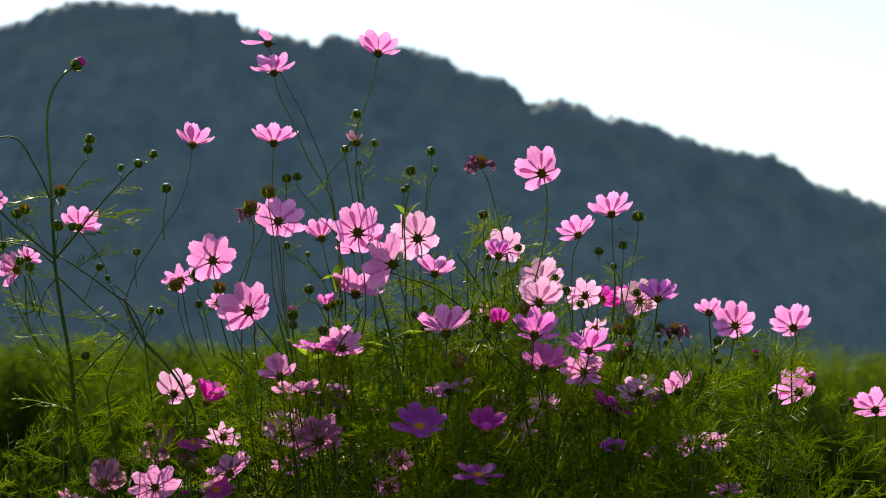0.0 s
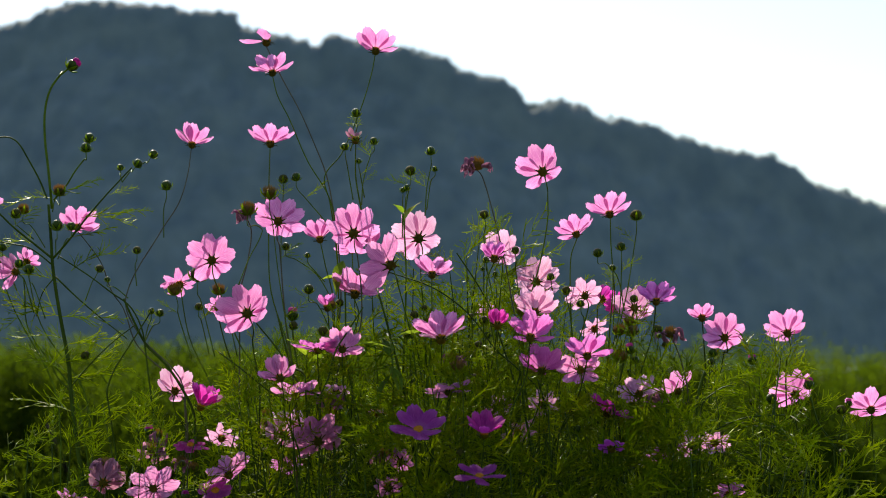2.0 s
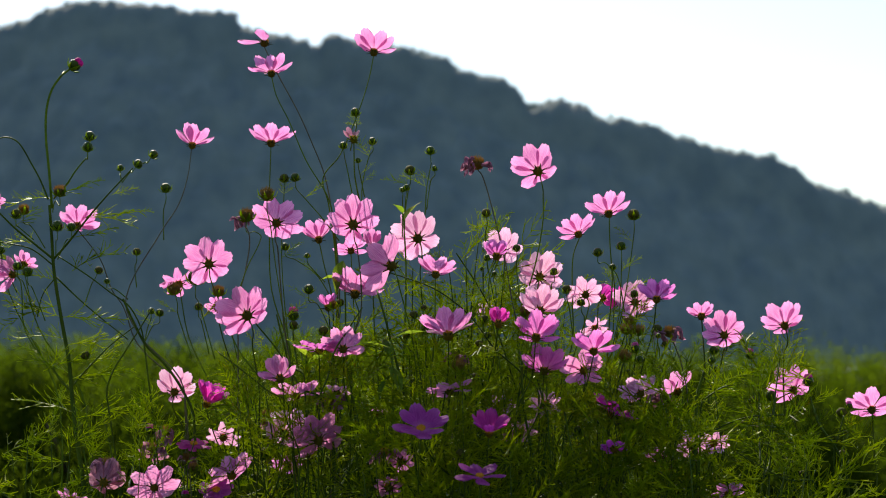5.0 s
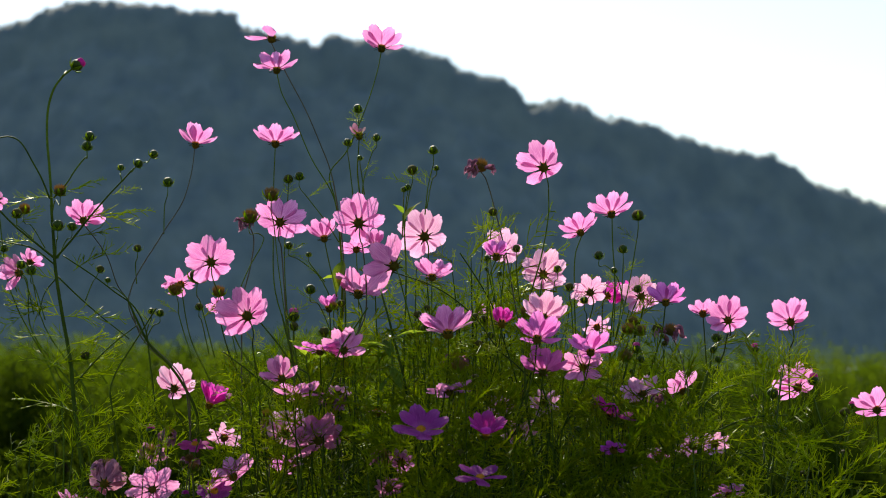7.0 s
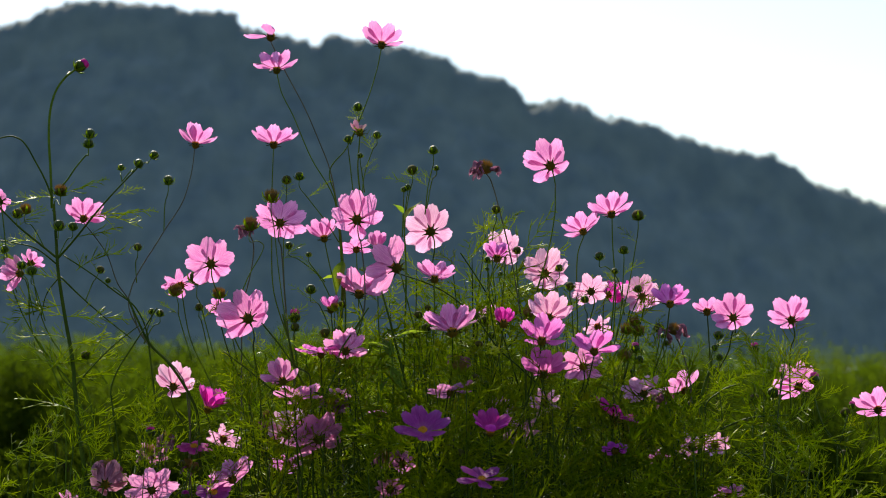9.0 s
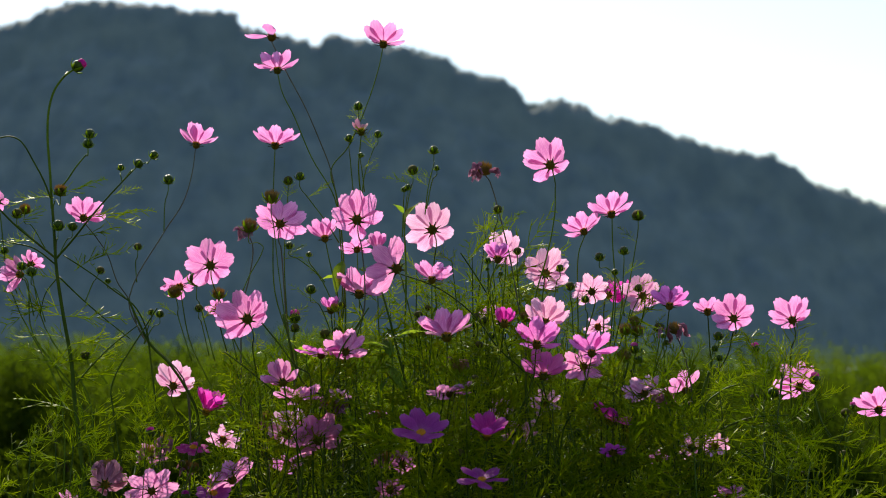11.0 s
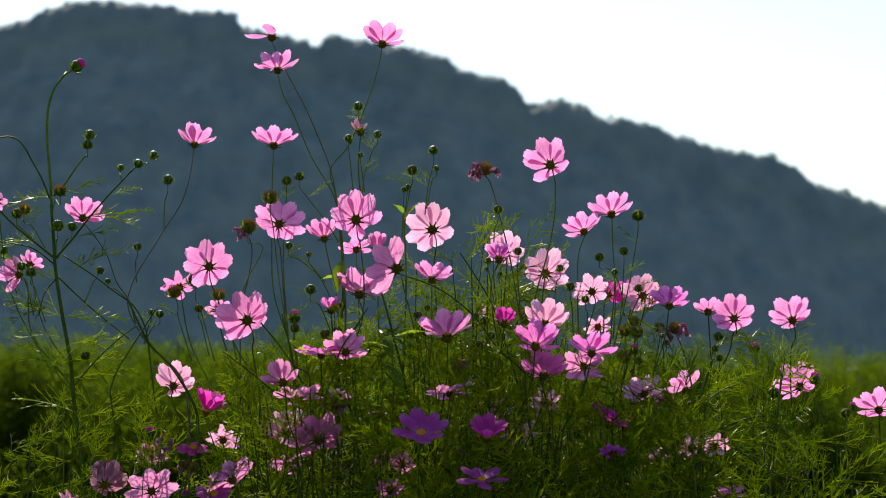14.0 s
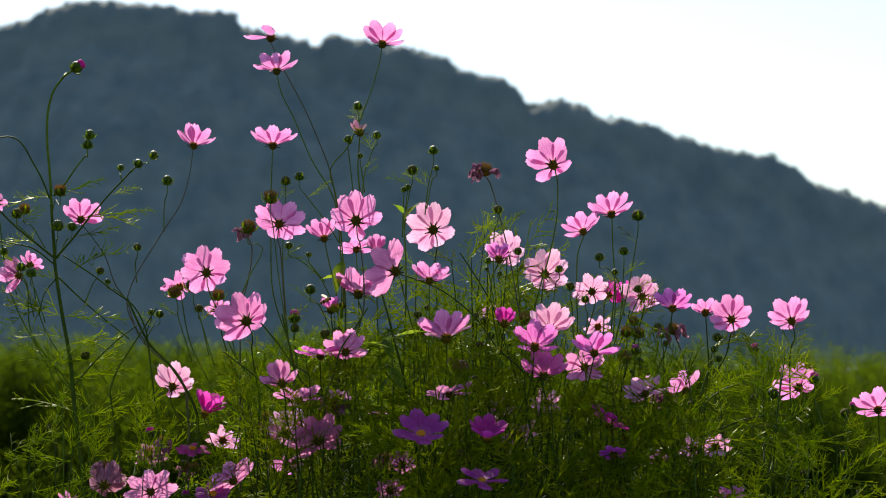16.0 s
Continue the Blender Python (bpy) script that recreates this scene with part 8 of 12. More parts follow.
    walk(f49, sway(f49, [(0, -2.1, 7.6), (0.5, 1.1, 7.6), (1, -1.1, 7.6), (1.5, -3.2, 5.4), (2, -3.2, 4.3), (2.5, -4.3, 5.4), (3, -4.3, 5.4), (3.5, -2.1, 6.5), (4, 0, 6.5), (6.5, 0, 4.3), (7, 0, 4.3), (7.5, 0, 3.2), (8, 1.1, 3.2), (8.5, 2.2, 4.3), (9, 2.2, 3.2), (11.5, 0, -0), (12, 0, -0), (12.5, 0, -0), (13, 0, -0), (13.5, 0, -0), (14, 0, -0), (14.5, 0, -0), (15, 0, -0), (15.5, -1.1, -1.1), (16, 0, -1.1)]))
    walk(f50, sway(f50, [(0, -1.1, 8.8), (0.5, 1.1, 7.7), (1, -2.2, 6.6), (1.5, -5.5, 3.3), (2, -3.3, 4.4), (2.5, -6.6, 3.3), (3, -3.3, 5.5), (3.5, 2.1, 7.7), (4, 3.3, 7.7), (6.5, 0, 3.3), (7, -1.1, 3.3), (7.5, 0, 2.2), (8, 4.4, 7.7), (8.5, 5.4, 7.7), (9, 4.4, 6.6), (11.5, 0, 1.1), (12, 0, -0), (12.5, 0, -0), (13, 0, -0), (13.5, 0, -0), (14, 0, -0), (14.5, -1.1, -1.1), (15, 0, -0), (15.5, -1.1, -1.1), (16, 0, -1.1)]))
    walk(f51, sway(f51, [(0, -4.3, 5.3), (0.5, -3.2, 5.3), (1, -4.3, 5.3), (1.5, -4.3, 4.3), (2, -3.2, 4.3), (2.5, -5.3, 4.3), (3, -6.4, 5.3), (3.5, -3.2, 5.3), (4, -3.2, 5.3), (6.5, -2.2, 3.2), (7, -2.2, 3.2), (7.5, -1, 2.1), (8, 0, 2.1), (8.5, 0, 2.1), (9, 0, 1), (11.5, 0, -0), (12, 0, -0), (12.5, 0, -0), (13, 0, -0), (13.5, 0, -0), (14, 0, -0), (14.5, 0, -0), (15, 0, -0), (15.5, -1, -0), (16, 0, -1)]))
    walk(f52, sway(f52, [(0, 1.2, 17.5), (0.5, 1.2, 14), (1, -3.5, 11.7), (1.5, -5.8, 11.7), (2, -3.5, 12.8), (2.5, -5.8, 10.5), (3, -3.5, 12.8), (3.5, 2.4, 15.2), (4, 4.7, 15.2), (6.5, -1.1, 5.8), (7, 1.2, 9.3), (7.5, 1.2, 5.8), (8, 3.5, 9.3), (8.5, 7, 9.3), (9, 5.9, 7), (11.5, 0, 2.3), (12, 0, 1.1), (12.5, 0, -0), (13, 0, 1.1), (13.5, 0, -0), (14, 0, -0), (14.5, -1.1, -1.2), (15, 0, -1.2), (15.5, -2.3, -3.5), (16, 0, -3.5)]))
    walk(f53, sway(f53, [(0, -1, 3.5), (0.5, 0.5, 3.5), (1, -0.5, 3.5), (1.5, -1.5, 2.5), (2, -1.5, 2), (2.5, -2, 2.5), (3, -2, 2.5), (3.5, -1, 3), (4, 0, 3), (6.5, 0, 2), (7, 0, 2), (7.5, 0, 1.5), (8, 0.5, 1.5), (8.5, 1, 2), (9, 1, 1.5), (11.5, 0, -0), (12, 0, -0), (12.5, 0, -0), (13, 0, -0), (13.5, 0, -0), (14, 0, -0), (14.5, 0, -0), (15, 0, -0), (15.5, -0.5, -0.5), (16, 0, -0.5)]))
    walk(f54, sway(f54, [(0, 4.6, 4.7), (0.5, 6.9, 8.1), (1, 5.8, 6.9), (1.5, 0, 2.3), (2, 2.3, 3.5), (2.5, 0, 2.3), (3, 0, 1.2), (3.5, 1.1, 2.3), (4, 4.6, 5.8), (6.5, 1.1, 2.3), (7, 1.1, 2.3), (7.5, 1.1, 1.2), (8, 1.1, 1.2), (8.5, 0, 1.2), (9, 0, 1.2), (11.5, 0, -0), (12, 0, -0), (12.5, 0, -0), (13, 0, -0), (13.5, 0, -0), (14, 0, -0), (14.5, 0, -0), (15, 0, -0), (15.5, 0, -0), (16, -1.1, -1.1)]))
    walk(f55, sway(f55, [(0, -1.1, 2.3), (0.5, 0, 3.5), (1, -2.3, 4.7), (1.5, -2.3, 1.2), (2, -2.3, 2.3), (2.5, -3.5, 1.2), (3, -3.5, 1.2), (3.5, -2.3, 2.3), (4, -2.3, 3.5), (6.5, -1.1, 1.2), (7, -1.1, 1.2), (7.5, 0, 1.2), (8, 0, -0), (8.5, 0, -0), (9, 0, -0), (11.5, 0, -0), (12, 0, -0), (12.5, 0, -0), (13, 0, -0), (13.5, 0, -0), (14, 0, -0), (14.5, -1.1, -0), (15, -1.1, -0), (15.5, -1.1, -1.1), (16, -1.1, -1.1)]))
    walk(f56, sway(f56, [(0, -1.1, 2.4), (0.5, 0, 3.5), (1, -2.4, 4.7), (1.5, -2.4, 1.2), (2, -2.4, 2.4), (2.5, -3.5, 1.2), (3, -3.5, 1.2), (3.5, -2.4, 2.4), (4, -2.4, 3.5), (6.5, -1.1, 1.2), (7, -1.1, 1.2), (7.5, 0, 1.2), (8, 0, -0), (8.5, 0, -0), (9, 0, -0), (11.5, 0, -0), (12, 0, -0), (12.5, 0, -0), (13, 0, -0), (13.5, 0, -0), (14, 0, -0), (14.5, -1.1, -0), (15, -1.1, -0), (15.5, -1.1, -1.1), (16, -1.1, -1.1)]))
    walk(f57, sway(f57, [(0, -3.5, 8.1), (0.5, 0, 9.2), (1, 0, 10.3), (1.5, -1.2, 5.7), (2, -4.7, 6.9), (2.5, -4.7, 8.1), (3, -2.3, 9.2), (3.5, 1.1, 9.2), (4, 0, 8.1), (6.5, -1.2, 4.6), (7, 1.1, 4.6), (7.5, 1.1, 3.5), (8, 1.1, 3.5), (8.5, 1.1, 2.3), (9, 0, 1.1), (11.5, 0, -0), (12, 0, -0), (12.5, 0, -0), (13, 0, -0), (13.5, 0, -0), (14, 0, -0), (14.5, 0, -0), (15, -1.2, -1.2), (15.5, 0, -1.2), (16, 1.1, -1.2)]))
    walk(f58, sway(f58, [(0, 4.6, 4.7), (0.5, 6.9, 8.1), (1, 5.8, 6.9), (1.5, 0, 2.3), (2, 2.3, 3.5), (2.5, 0, 2.3), (3, 0, 1.2), (3.5, 1.1, 2.3), (4, 4.6, 5.8), (6.5, 1.1, 2.3), (7, 1.1, 2.3), (7.5, 1.1, 1.2), (8, 1.1, 1.2), (8.5, 0, 1.2), (9, 0, 1.2), (11.5, 0, -0), (12, 0, -0), (12.5, 0, -0), (13, 0, -0), (13.5, 0, -0), (14, 0, -0), (14.5, 0, -0), (15, 0, -0), (15.5, 0, -0), (16, -1.1, -1.1)]))
    walk(f59, sway(f59, [(0, 0.4, 4), (0.5, 1.5, 4.4), (1, 0.4, 4.4), (1.5, -0.7, 2.9), (2, -2.2, 2.2), (2.5, -0.7, 3.3), (3, -0.4, 3.3), (3.5, 0, 3.7), (4, 0.4, 4), (6.5, 0.4, 2.2), (7, 1.5, 2.9), (7.5, 1.5, 2.2), (8, 1.1, 1.5), (8.5, 0.7, 1.1), (9, 0.7, 1.1), (11.5, 0, -0), (12, 0, -0), (12.5, 0, -0), (13, 0, -0), (13.5, 0, -0), (14, 0, -0), (14.5, 0, -0), (15, -0.4, -0.4), (15.5, -0.4, -0.4), (16, -0.4, -0.7)]))
    walk(f60, sway(f60, [(0, 0.6, 6.6), (0.5, 2.4, 7.2), (1, 0.6, 7.2), (1.5, -1.2, 4.8), (2, -3.6, 3.6), (2.5, -1.2, 5.4), (3, -0.6, 5.4), (3.5, 0, 6), (4, 0.6, 6.6), (6.5, 0.6, 3.6), (7, 2.4, 4.8), (7.5, 2.4, 3.6), (8, 1.8, 2.4), (8.5, 1.2, 1.8), (9, 1.2, 1.8), (11.5, 0, -0), (12, 0, -0), (12.5, 0, -0), (13, 0, -0), (13.5, 0, -0), (14, 0, -0), (14.5, 0, -0), (15, -0.6, -0.6), (15.5, -0.6, -0.6), (16, -0.6, -1.2)]))
    walk(f61, sway(f61, [(0, 2.4, 2.5), (0.5, 3.7, 4.3), (1, 3.1, 3.7), (1.5, 0, 1.2), (2, 1.2, 1.8), (2.5, 0, 1.2), (3, 0, 0.6), (3.5, 0.6, 1.2), (4, 2.4, 3.1), (6.5, 0.6, 1.2), (7, 0.6, 1.2), (7.5, 0.6, 0.6), (8, 0.6, 0.6), (8.5, 0, 0.6), (9, 0, 0.6), (11.5, 0, -0), (12, 0, -0), (12.5, 0, -0), (13, 0, -0), (13.5, 0, -0), (14, 0, -0), (14.5, 0, -0), (15, 0, -0), (15.5, 0, -0), (16, -0.6, -0.6)]))
    walk(f62, sway(f62, [(0, -3.5, 4.7), (0.5, -2.3, 4.7), (1, -1.2, 4.7), (1.5, -1.2, 3.5), (2, 0, 3.5), (2.5, -2.3, 3.5), (3, -2.3, 3.5), (3.5, -1.2, 3.5), (4, -2.3, 3.5), (6.5, 0, 2.4), (7, 0, 2.4), (7.5, 0, 1.2), (8, -1.2, 1.2), (8.5, 0, 2.4), (9, 0, 1.2), (11.5, 0, -0), (12, 0, -0), (12.5, 0, -0), (13, 0, -0), (13.5, 0, -0), (14, 0, -0), (14.5, 0, -0), (15, 0, -0), (15.5, 0, -0), (16, 1.2, -1.2)]))
    walk(f63, sway(f63, [(0, -3.5, 4.7), (0.5, -2.3, 4.7), (1, -1.2, 4.7), (1.5, -1.2, 3.6), (2, 0, 3.6), (2.5, -2.3, 3.6), (3, -2.3, 3.6), (3.5, -1.2, 3.6), (4, -2.3, 3.6), (6.5, 0, 2.4), (7, 0, 2.4), (7.5, 0, 1.2), (8, -1.2, 1.2), (8.5, 0, 2.4), (9, 0, 1.2), (11.5, 0, -0), (12, 0, -0), (12.5, 0, -0), (13, 0, -0), (13.5, 0, -0), (14, 0, -0), (14.5, 0, -0), (15, 0, -0), (15.5, 0, -0), (16, 1.2, -1.2)]))
    walk(f64, sway(f64, [(0, -3.4, 4.7), (0.5, -2.3, 4.7), (1, -1.1, 4.7), (1.5, -1.1, 3.5), (2, 0, 3.5), (2.5, -2.3, 3.5), (3, -2.3, 3.5), (3.5, -1.1, 3.5), (4, -2.3, 3.5), (6.5, 0, 2.4), (7, 0, 2.4), (7.5, 0, 1.1), (8, -1.1, 1.1), (8.5, 0, 2.4), (9, 0, 1.1), (11.5, 0, -0), (12, 0, -0), (12.5, 0, -0), (13, 0, -0), (13.5, 0, -0), (14, 0, -0), (14.5, 0, -0), (15, 0, -0), (15.5, 0, -0), (16, 1.2, -1.1)]))
    walk(f65, sway(f65, [(0, -3.4, 4.7), (0.5, -2.3, 4.7), (1, -1.1, 4.7), (1.5, -1.1, 3.5), (2, 0, 3.5), (2.5, -2.3, 3.5), (3, -2.3, 3.5), (3.5, -1.1, 3.5), (4, -2.3, 3.5), (6.5, 0, 2.4), (7, 0, 2.4), (7.5, 0, 1.1), (8, -1.1, 1.1), (8.5, 0, 2.4), (9, 0, 1.1), (11.5, 0, -0), (12, 0, -0), (12.5, 0, -0), (13, 0, -0), (13.5, 0, -0), (14, 0, -0), (14.5, 0, -0), (15, 0, -0), (15.5, 0, -0), (16, 1.2, -1.1)]))
    walk(f66, sway(f66, [(0, 0, -3.7), (0.5, -2.4, -1.2), (1, -2.4, -1.2), (1.5, -1.2, -1.8), (2, -2.4, -2.4), (2.5, -1.8, -2.4), (3, 0, -3.7), (3.5, -0.6, -2.4), (4, 0, -3.1), (6.5, -0.6, -1.2), (7, -0.6, -0.6), (7.5, -0.6, -0.6), (8, -1.2, -0.6), (8.5, -0.6, -0), (9, -0.6, -0), (11.5, 0, -0), (12, 0, -0), (12.5, 0, -0), (13, 0, -0), (13.5, 0, -0), (14, 0, -0), (14.5, 0, -0), (15, 0, -0.6), (15.5, 0, -0.6), (16, 0.6, -0.6)]))
    walk(f67, sway(f67, [(0, 0.6, 5.5), (0.5, -1.2, 4.9), (1, -2.4, 4.3), (1.5, -2.4, 4.3), (2, -1.2, 3.7), (2.5, -3.7, 4.3), (3, -3.7, 5.5), (3.5, 0.6, 5.5), (4, 0, 4.9), (6.5, 1.2, 2.5), (7, -0.6, 2.5), (7.5, -0.6, 2.5), (8, -0.6, 2.5), (8.5, 1.2, 2.5), (9, 0, 1.2), (11.5, 0, -0), (12, 0, -0), (12.5, 0, -0), (13, 0, -0), (13.5, 0, -0), (14, 0, -0), (14.5, -0.6, -0), (15, -0.6, -0), (15.5, -1.2, -0), (16, 0, -0)]))
    walk(f68, sway(f68, [(0, -1.1, 4), (0.5, 0.6, 4), (1, -0.6, 4), (1.5, -1.7, 2.9), (2, -1.7, 2.3), (2.5, -2.3, 2.9), (3, -2.3, 2.9), (3.5, -1.1, 3.5), (4, 0, 3.5), (6.5, 0, 2.3), (7, 0, 2.3), (7.5, 0, 1.7), (8, 0.6, 1.7), (8.5, 1.2, 2.3), (9, 1.2, 1.7), (11.5, 0, -0), (12, 0, -0), (12.5, 0, -0), (13, 0, -0), (13.5, 0, -0), (14, 0, -0), (14.5, 0, -0), (15, 0, -0), (15.5, -0.6, -0.6), (16, 0, -0.6)]))
    walk(f69, sway(f69, [(0, -0.5, 3.8), (0.5, 0.5, 3.4), (1, -1, 2.9), (1.5, -2.4, 1.4), (2, -1.4, 1.9), (2.5, -2.9, 1.4), (3, -1.4, 2.4), (3.5, 0.9, 3.4), (4, 1.4, 3.4), (6.5, 0, 1.4), (7, -0.5, 1.4), (7.5, 0, 1), (8, 1.9, 3.4), (8.5, 2.4, 3.4), (9, 1.9, 2.9), (11.5, 0, 0.5), (12, 0, -0), (12.5, 0, -0), (13, 0, -0), (13.5, 0, -0), (14, 0, -0), (14.5, -0.5, -0.5), (15, 0, -0), (15.5, -0.5, -0.5), (16, 0, -0.5)]))
    walk(f70, sway(f70, [(0, -2.7, 3.4), (0.5, -2.1, 3.4), (1, -2.7, 3.4), (1.5, -2.7, 2.7), (2, -2.1, 2.7), (2.5, -3.4, 2.7), (3, -4.1, 3.4), (3.5, -2.1, 3.4), (4, -2.1, 3.4), (6.5, -1.4, 2.1), (7, -1.4, 2.1), (7.5, -0.7, 1.4), (8, 0, 1.4), (8.5, 0, 1.4), (9, 0, 0.7), (11.5, 0, -0), (12, 0, -0), (12.5, 0, -0), (13, 0, -0), (13.5, 0, -0), (14, 0, -0), (14.5, 0, -0), (15, 0, -0), (15.5, -0.7, -0), (16, 0, -0.7)]))
    walk(f71, sway(f71, [(0, -2.8, 3.5), (0.5, -2.1, 3.5), (1, -2.8, 3.5), (1.5, -2.8, 2.8), (2, -2.1, 2.8), (2.5, -3.5, 2.8), (3, -4.2, 3.5), (3.5, -2.1, 3.5), (4, -2.1, 3.5), (6.5, -1.4, 2.1), (7, -1.4, 2.1), (7.5, -0.7, 1.4), (8, 0, 1.4), (8.5, 0, 1.4), (9, 0, 0.7), (11.5, 0, -0), (12, 0, -0), (12.5, 0, -0), (13, 0, -0), (13.5, 0, -0), (14, 0, -0), (14.5, 0, -0), (15, 0, -0), (15.5, -0.7, -0), (16, 0, -0.7)]))
    walk(f72, sway(f72, [(0, 0.6, 8.4), (0.5, 0.6, 6.7), (1, -1.7, 5.6), (1.5, -2.8, 5.6), (2, -1.7, 6.1), (2.5, -2.8, 5), (3, -1.7, 6.1), (3.5, 1.1, 7.3), (4, 2.3, 7.3), (6.5, -0.5, 2.8), (7, 0.6, 4.5), (7.5, 0.6, 2.8), (8, 1.7, 4.5), (8.5, 3.4, 4.5), (9, 2.8, 3.4), (11.5, 0, 1.1), (12, 0, 0.5), (12.5, 0, -0), (13, 0, 0.5), (13.5, 0, -0), (14, 0, -0), (14.5, -0.5, -0.6), (15, 0, -0.6), (15.5, -1.1, -1.7), (16, 0, -1.7)]))
    walk(f73, sway(f73, [(0, -5.3, -3.3), (0.5, -3.9, -2.6), (1, -5.9, -3.3), (1.5, -5.3, -3.3), (2, -5.3, -3.3), (2.5, -6.6, -4), (3, -5.3, -3.3), (3.5, -5.9, -3.3), (4, -5.9, -3.3), (6.5, -2, -0.6), (7, -1.3, -0.6), (7.5, -0.6, -0), (8, -0.6, -0), (8.5, -0.6, -0), (9, -0.6, -0), (11.5, 0, -0), (12, 0, -0), (12.5, 0, -0), (13, 0, -0), (13.5, 0, -0), (14, 0, -0), (14.5, 0, -0), (15, 0, -0), (15.5, -0.6, -0), (16, 0, -0)]))
    walk(f74, sway(f74, [(0, 0.7, 2.7), (0.5, -1.4, 2), (1, -1.4, 2), (1.5, 0, 2), (2, -2.7, 0.7), (2.5, -2.7, 2), (3, 0.7, 2.7), (3.5, -0.7, 2), (4, -2, 2), (6.5, 0.7, 2.7), (7, -1.4, 2), (7.5, -1.4, 1.3), (8, -1.4, 1.3), (8.5, -0.7, 0.7), (9, -0.7, 0.7), (11.5, 0, -0), (12, 0, -0), (12.5, 0, -0), (13, 0.7, -0), (13.5, 0.7, -0), (14, 0.7, -0), (14.5, 0.7, -0), (15, 0.7, -0), (15.5, 0.7, -0), (16, 0.7, -0)]))
    walk(f75, sway(f75, [(0, 0.8, -0.8), (0.5, 1.7, -0), (1, -0.9, -0), (1.5, -1.7, -0), (2, 0, -0.8), (2.5, -1.7, -0), (3, -1.7, -0.8), (3.5, 0, -0), (4, 0, -0), (6.5, 0.8, -0), (7, 0, -0), (7.5, 0, -0), (8, 0, -0), (8.5, 0, 0.8), (9, 0, 0.8), (11.5, 0, -0), (12, 0, -0), (12.5, 0, -0), (13, 0, -0), (13.5, 0, -0), (14, 0, -0), (14.5, -0.9, -0), (15, 0, -0), (15.5, 0, -0), (16, 0, -0.8)]))
    walk(f76, sway(f76, [(0, -4.8, 4.8), (0.5, -2.5, 4.8), (1, -4.8, 4.8), (1.5, -4.8, 3.7), (2, -4.8, 3.7), (2.5, -7.3, 3.7), (3, -6.1, 4.8), (3.5, -3.7, 4.8), (4, -4.8, 4.8), (6.5, -1.2, 2.5), (7, -2.5, 2.5), (7.5, -1.2, 2.5), (8, -1.2, 2.5), (8.5, 0, 1.2), (9, 0, 1.2), (11.5, 0, -0), (12, 0, -0), (12.5, 0, -0), (13, 0, -0), (13.5, 0, -0), (14, 0, -0), (14.5, -1.2, -0), (15, -1.2, -0), (15.5, -1.2, -0), (16, 0, -0)]))
    walk(f77, sway(f77, [(0, 1.3, 9.8), (0.5, 5, 9.8), (1, -4.9, 2.4), (1.5, -4.9, -0), (2, 0, 3.7), (2.5, -6.1, -0), (3, -2.4, 3.7), (3.5, 3.7, 9.8), (4, -2.4, 3.7), (6.5, 1.3, 4.9), (7, 1.3, 3.7), (7.5, 1.3, 3.7), (8, 0, 2.4), (8.5, 1.3, 2.4), (9, 1.3, 2.4), (11.5, 0, -0), (12, 0, -0), (12.5, 0, -0), (13, 0, -0), (13.5, 0, -0), (14, 0, -0), (14.5, -1.2, -0), (15, -1.2, -0), (15.5, 0, -0), (16, 0, -0)]))
    walk(f78, sway(f78, [(0, 1.3, 9.9), (0.5, 5, 9.9), (1, -4.9, 2.4), (1.5, -4.9, -0), (2, 0, 3.7), (2.5, -6.1, -0), (3, -2.4, 3.7), (3.5, 3.7, 9.9), (4, -2.4, 3.7), (6.5, 1.3, 4.9), (7, 1.3, 3.7), (7.5, 1.3, 3.7), (8, 0, 2.4), (8.5, 1.3, 2.4), (9, 1.3, 2.4), (11.5, 0, -0), (12, 0, -0), (12.5, 0, -0), (13, 0, -0), (13.5, 0, -0), (14, 0, -0), (14.5, -1.2, -0), (15, -1.2, -0), (15.5, 0, -0), (16, 0, -0)]))
    walk(f79, sway(f79, [(0, -4.9, 7.4), (0.5, -2.5, 7.4), (1, -6.2, 5), (1.5, -7.4, 3.7), (2, -6.2, 3.7), (2.5, -8.6, 3.7), (3, -9.9, 1.3), (3.5, -7.4, 2.5), (4, -11.1, -1.2), (6.5, -3.7, 2.5), (7, -1.2, 2.5), (7.5, -1.2, 2.5), (8, -1.2, 1.3), (8.5, 0, 1.3), (9, 0, 1.3), (11.5, 0, -0), (12, 0, -0), (12.5, 0, -0), (13, 0, -0), (13.5, 0, -0), (14, -1.2, -0), (14.5, -1.2, -0), (15, -1.2, -0), (15.5, -2.5, -0), (16, -1.2, -1.2)]))
    walk(f80, sway(f80, [(0, -4.8, 7.3), (0.5, -2.5, 7.3), (1, -6.1, 4.9), (1.5, -7.3, 3.7), (2, -6.1, 3.7), (2.5, -8.5, 3.7), (3, -9.8, 1.3), (3.5, -7.3, 2.5), (4, -11, -1.2), (6.5, -3.7, 2.5), (7, -1.2, 2.5), (7.5, -1.2, 2.5), (8, -1.2, 1.3), (8.5, 0, 1.3), (9, 0, 1.3), (11.5, 0, -0), (12, 0, -0), (12.5, 0, -0), (13, 0, -0), (13.5, 0, -0), (14, -1.2, -0), (14.5, -1.2, -0), (15, -1.2, -0), (15.5, -2.5, -0), (16, -1.2, -1.2)]))
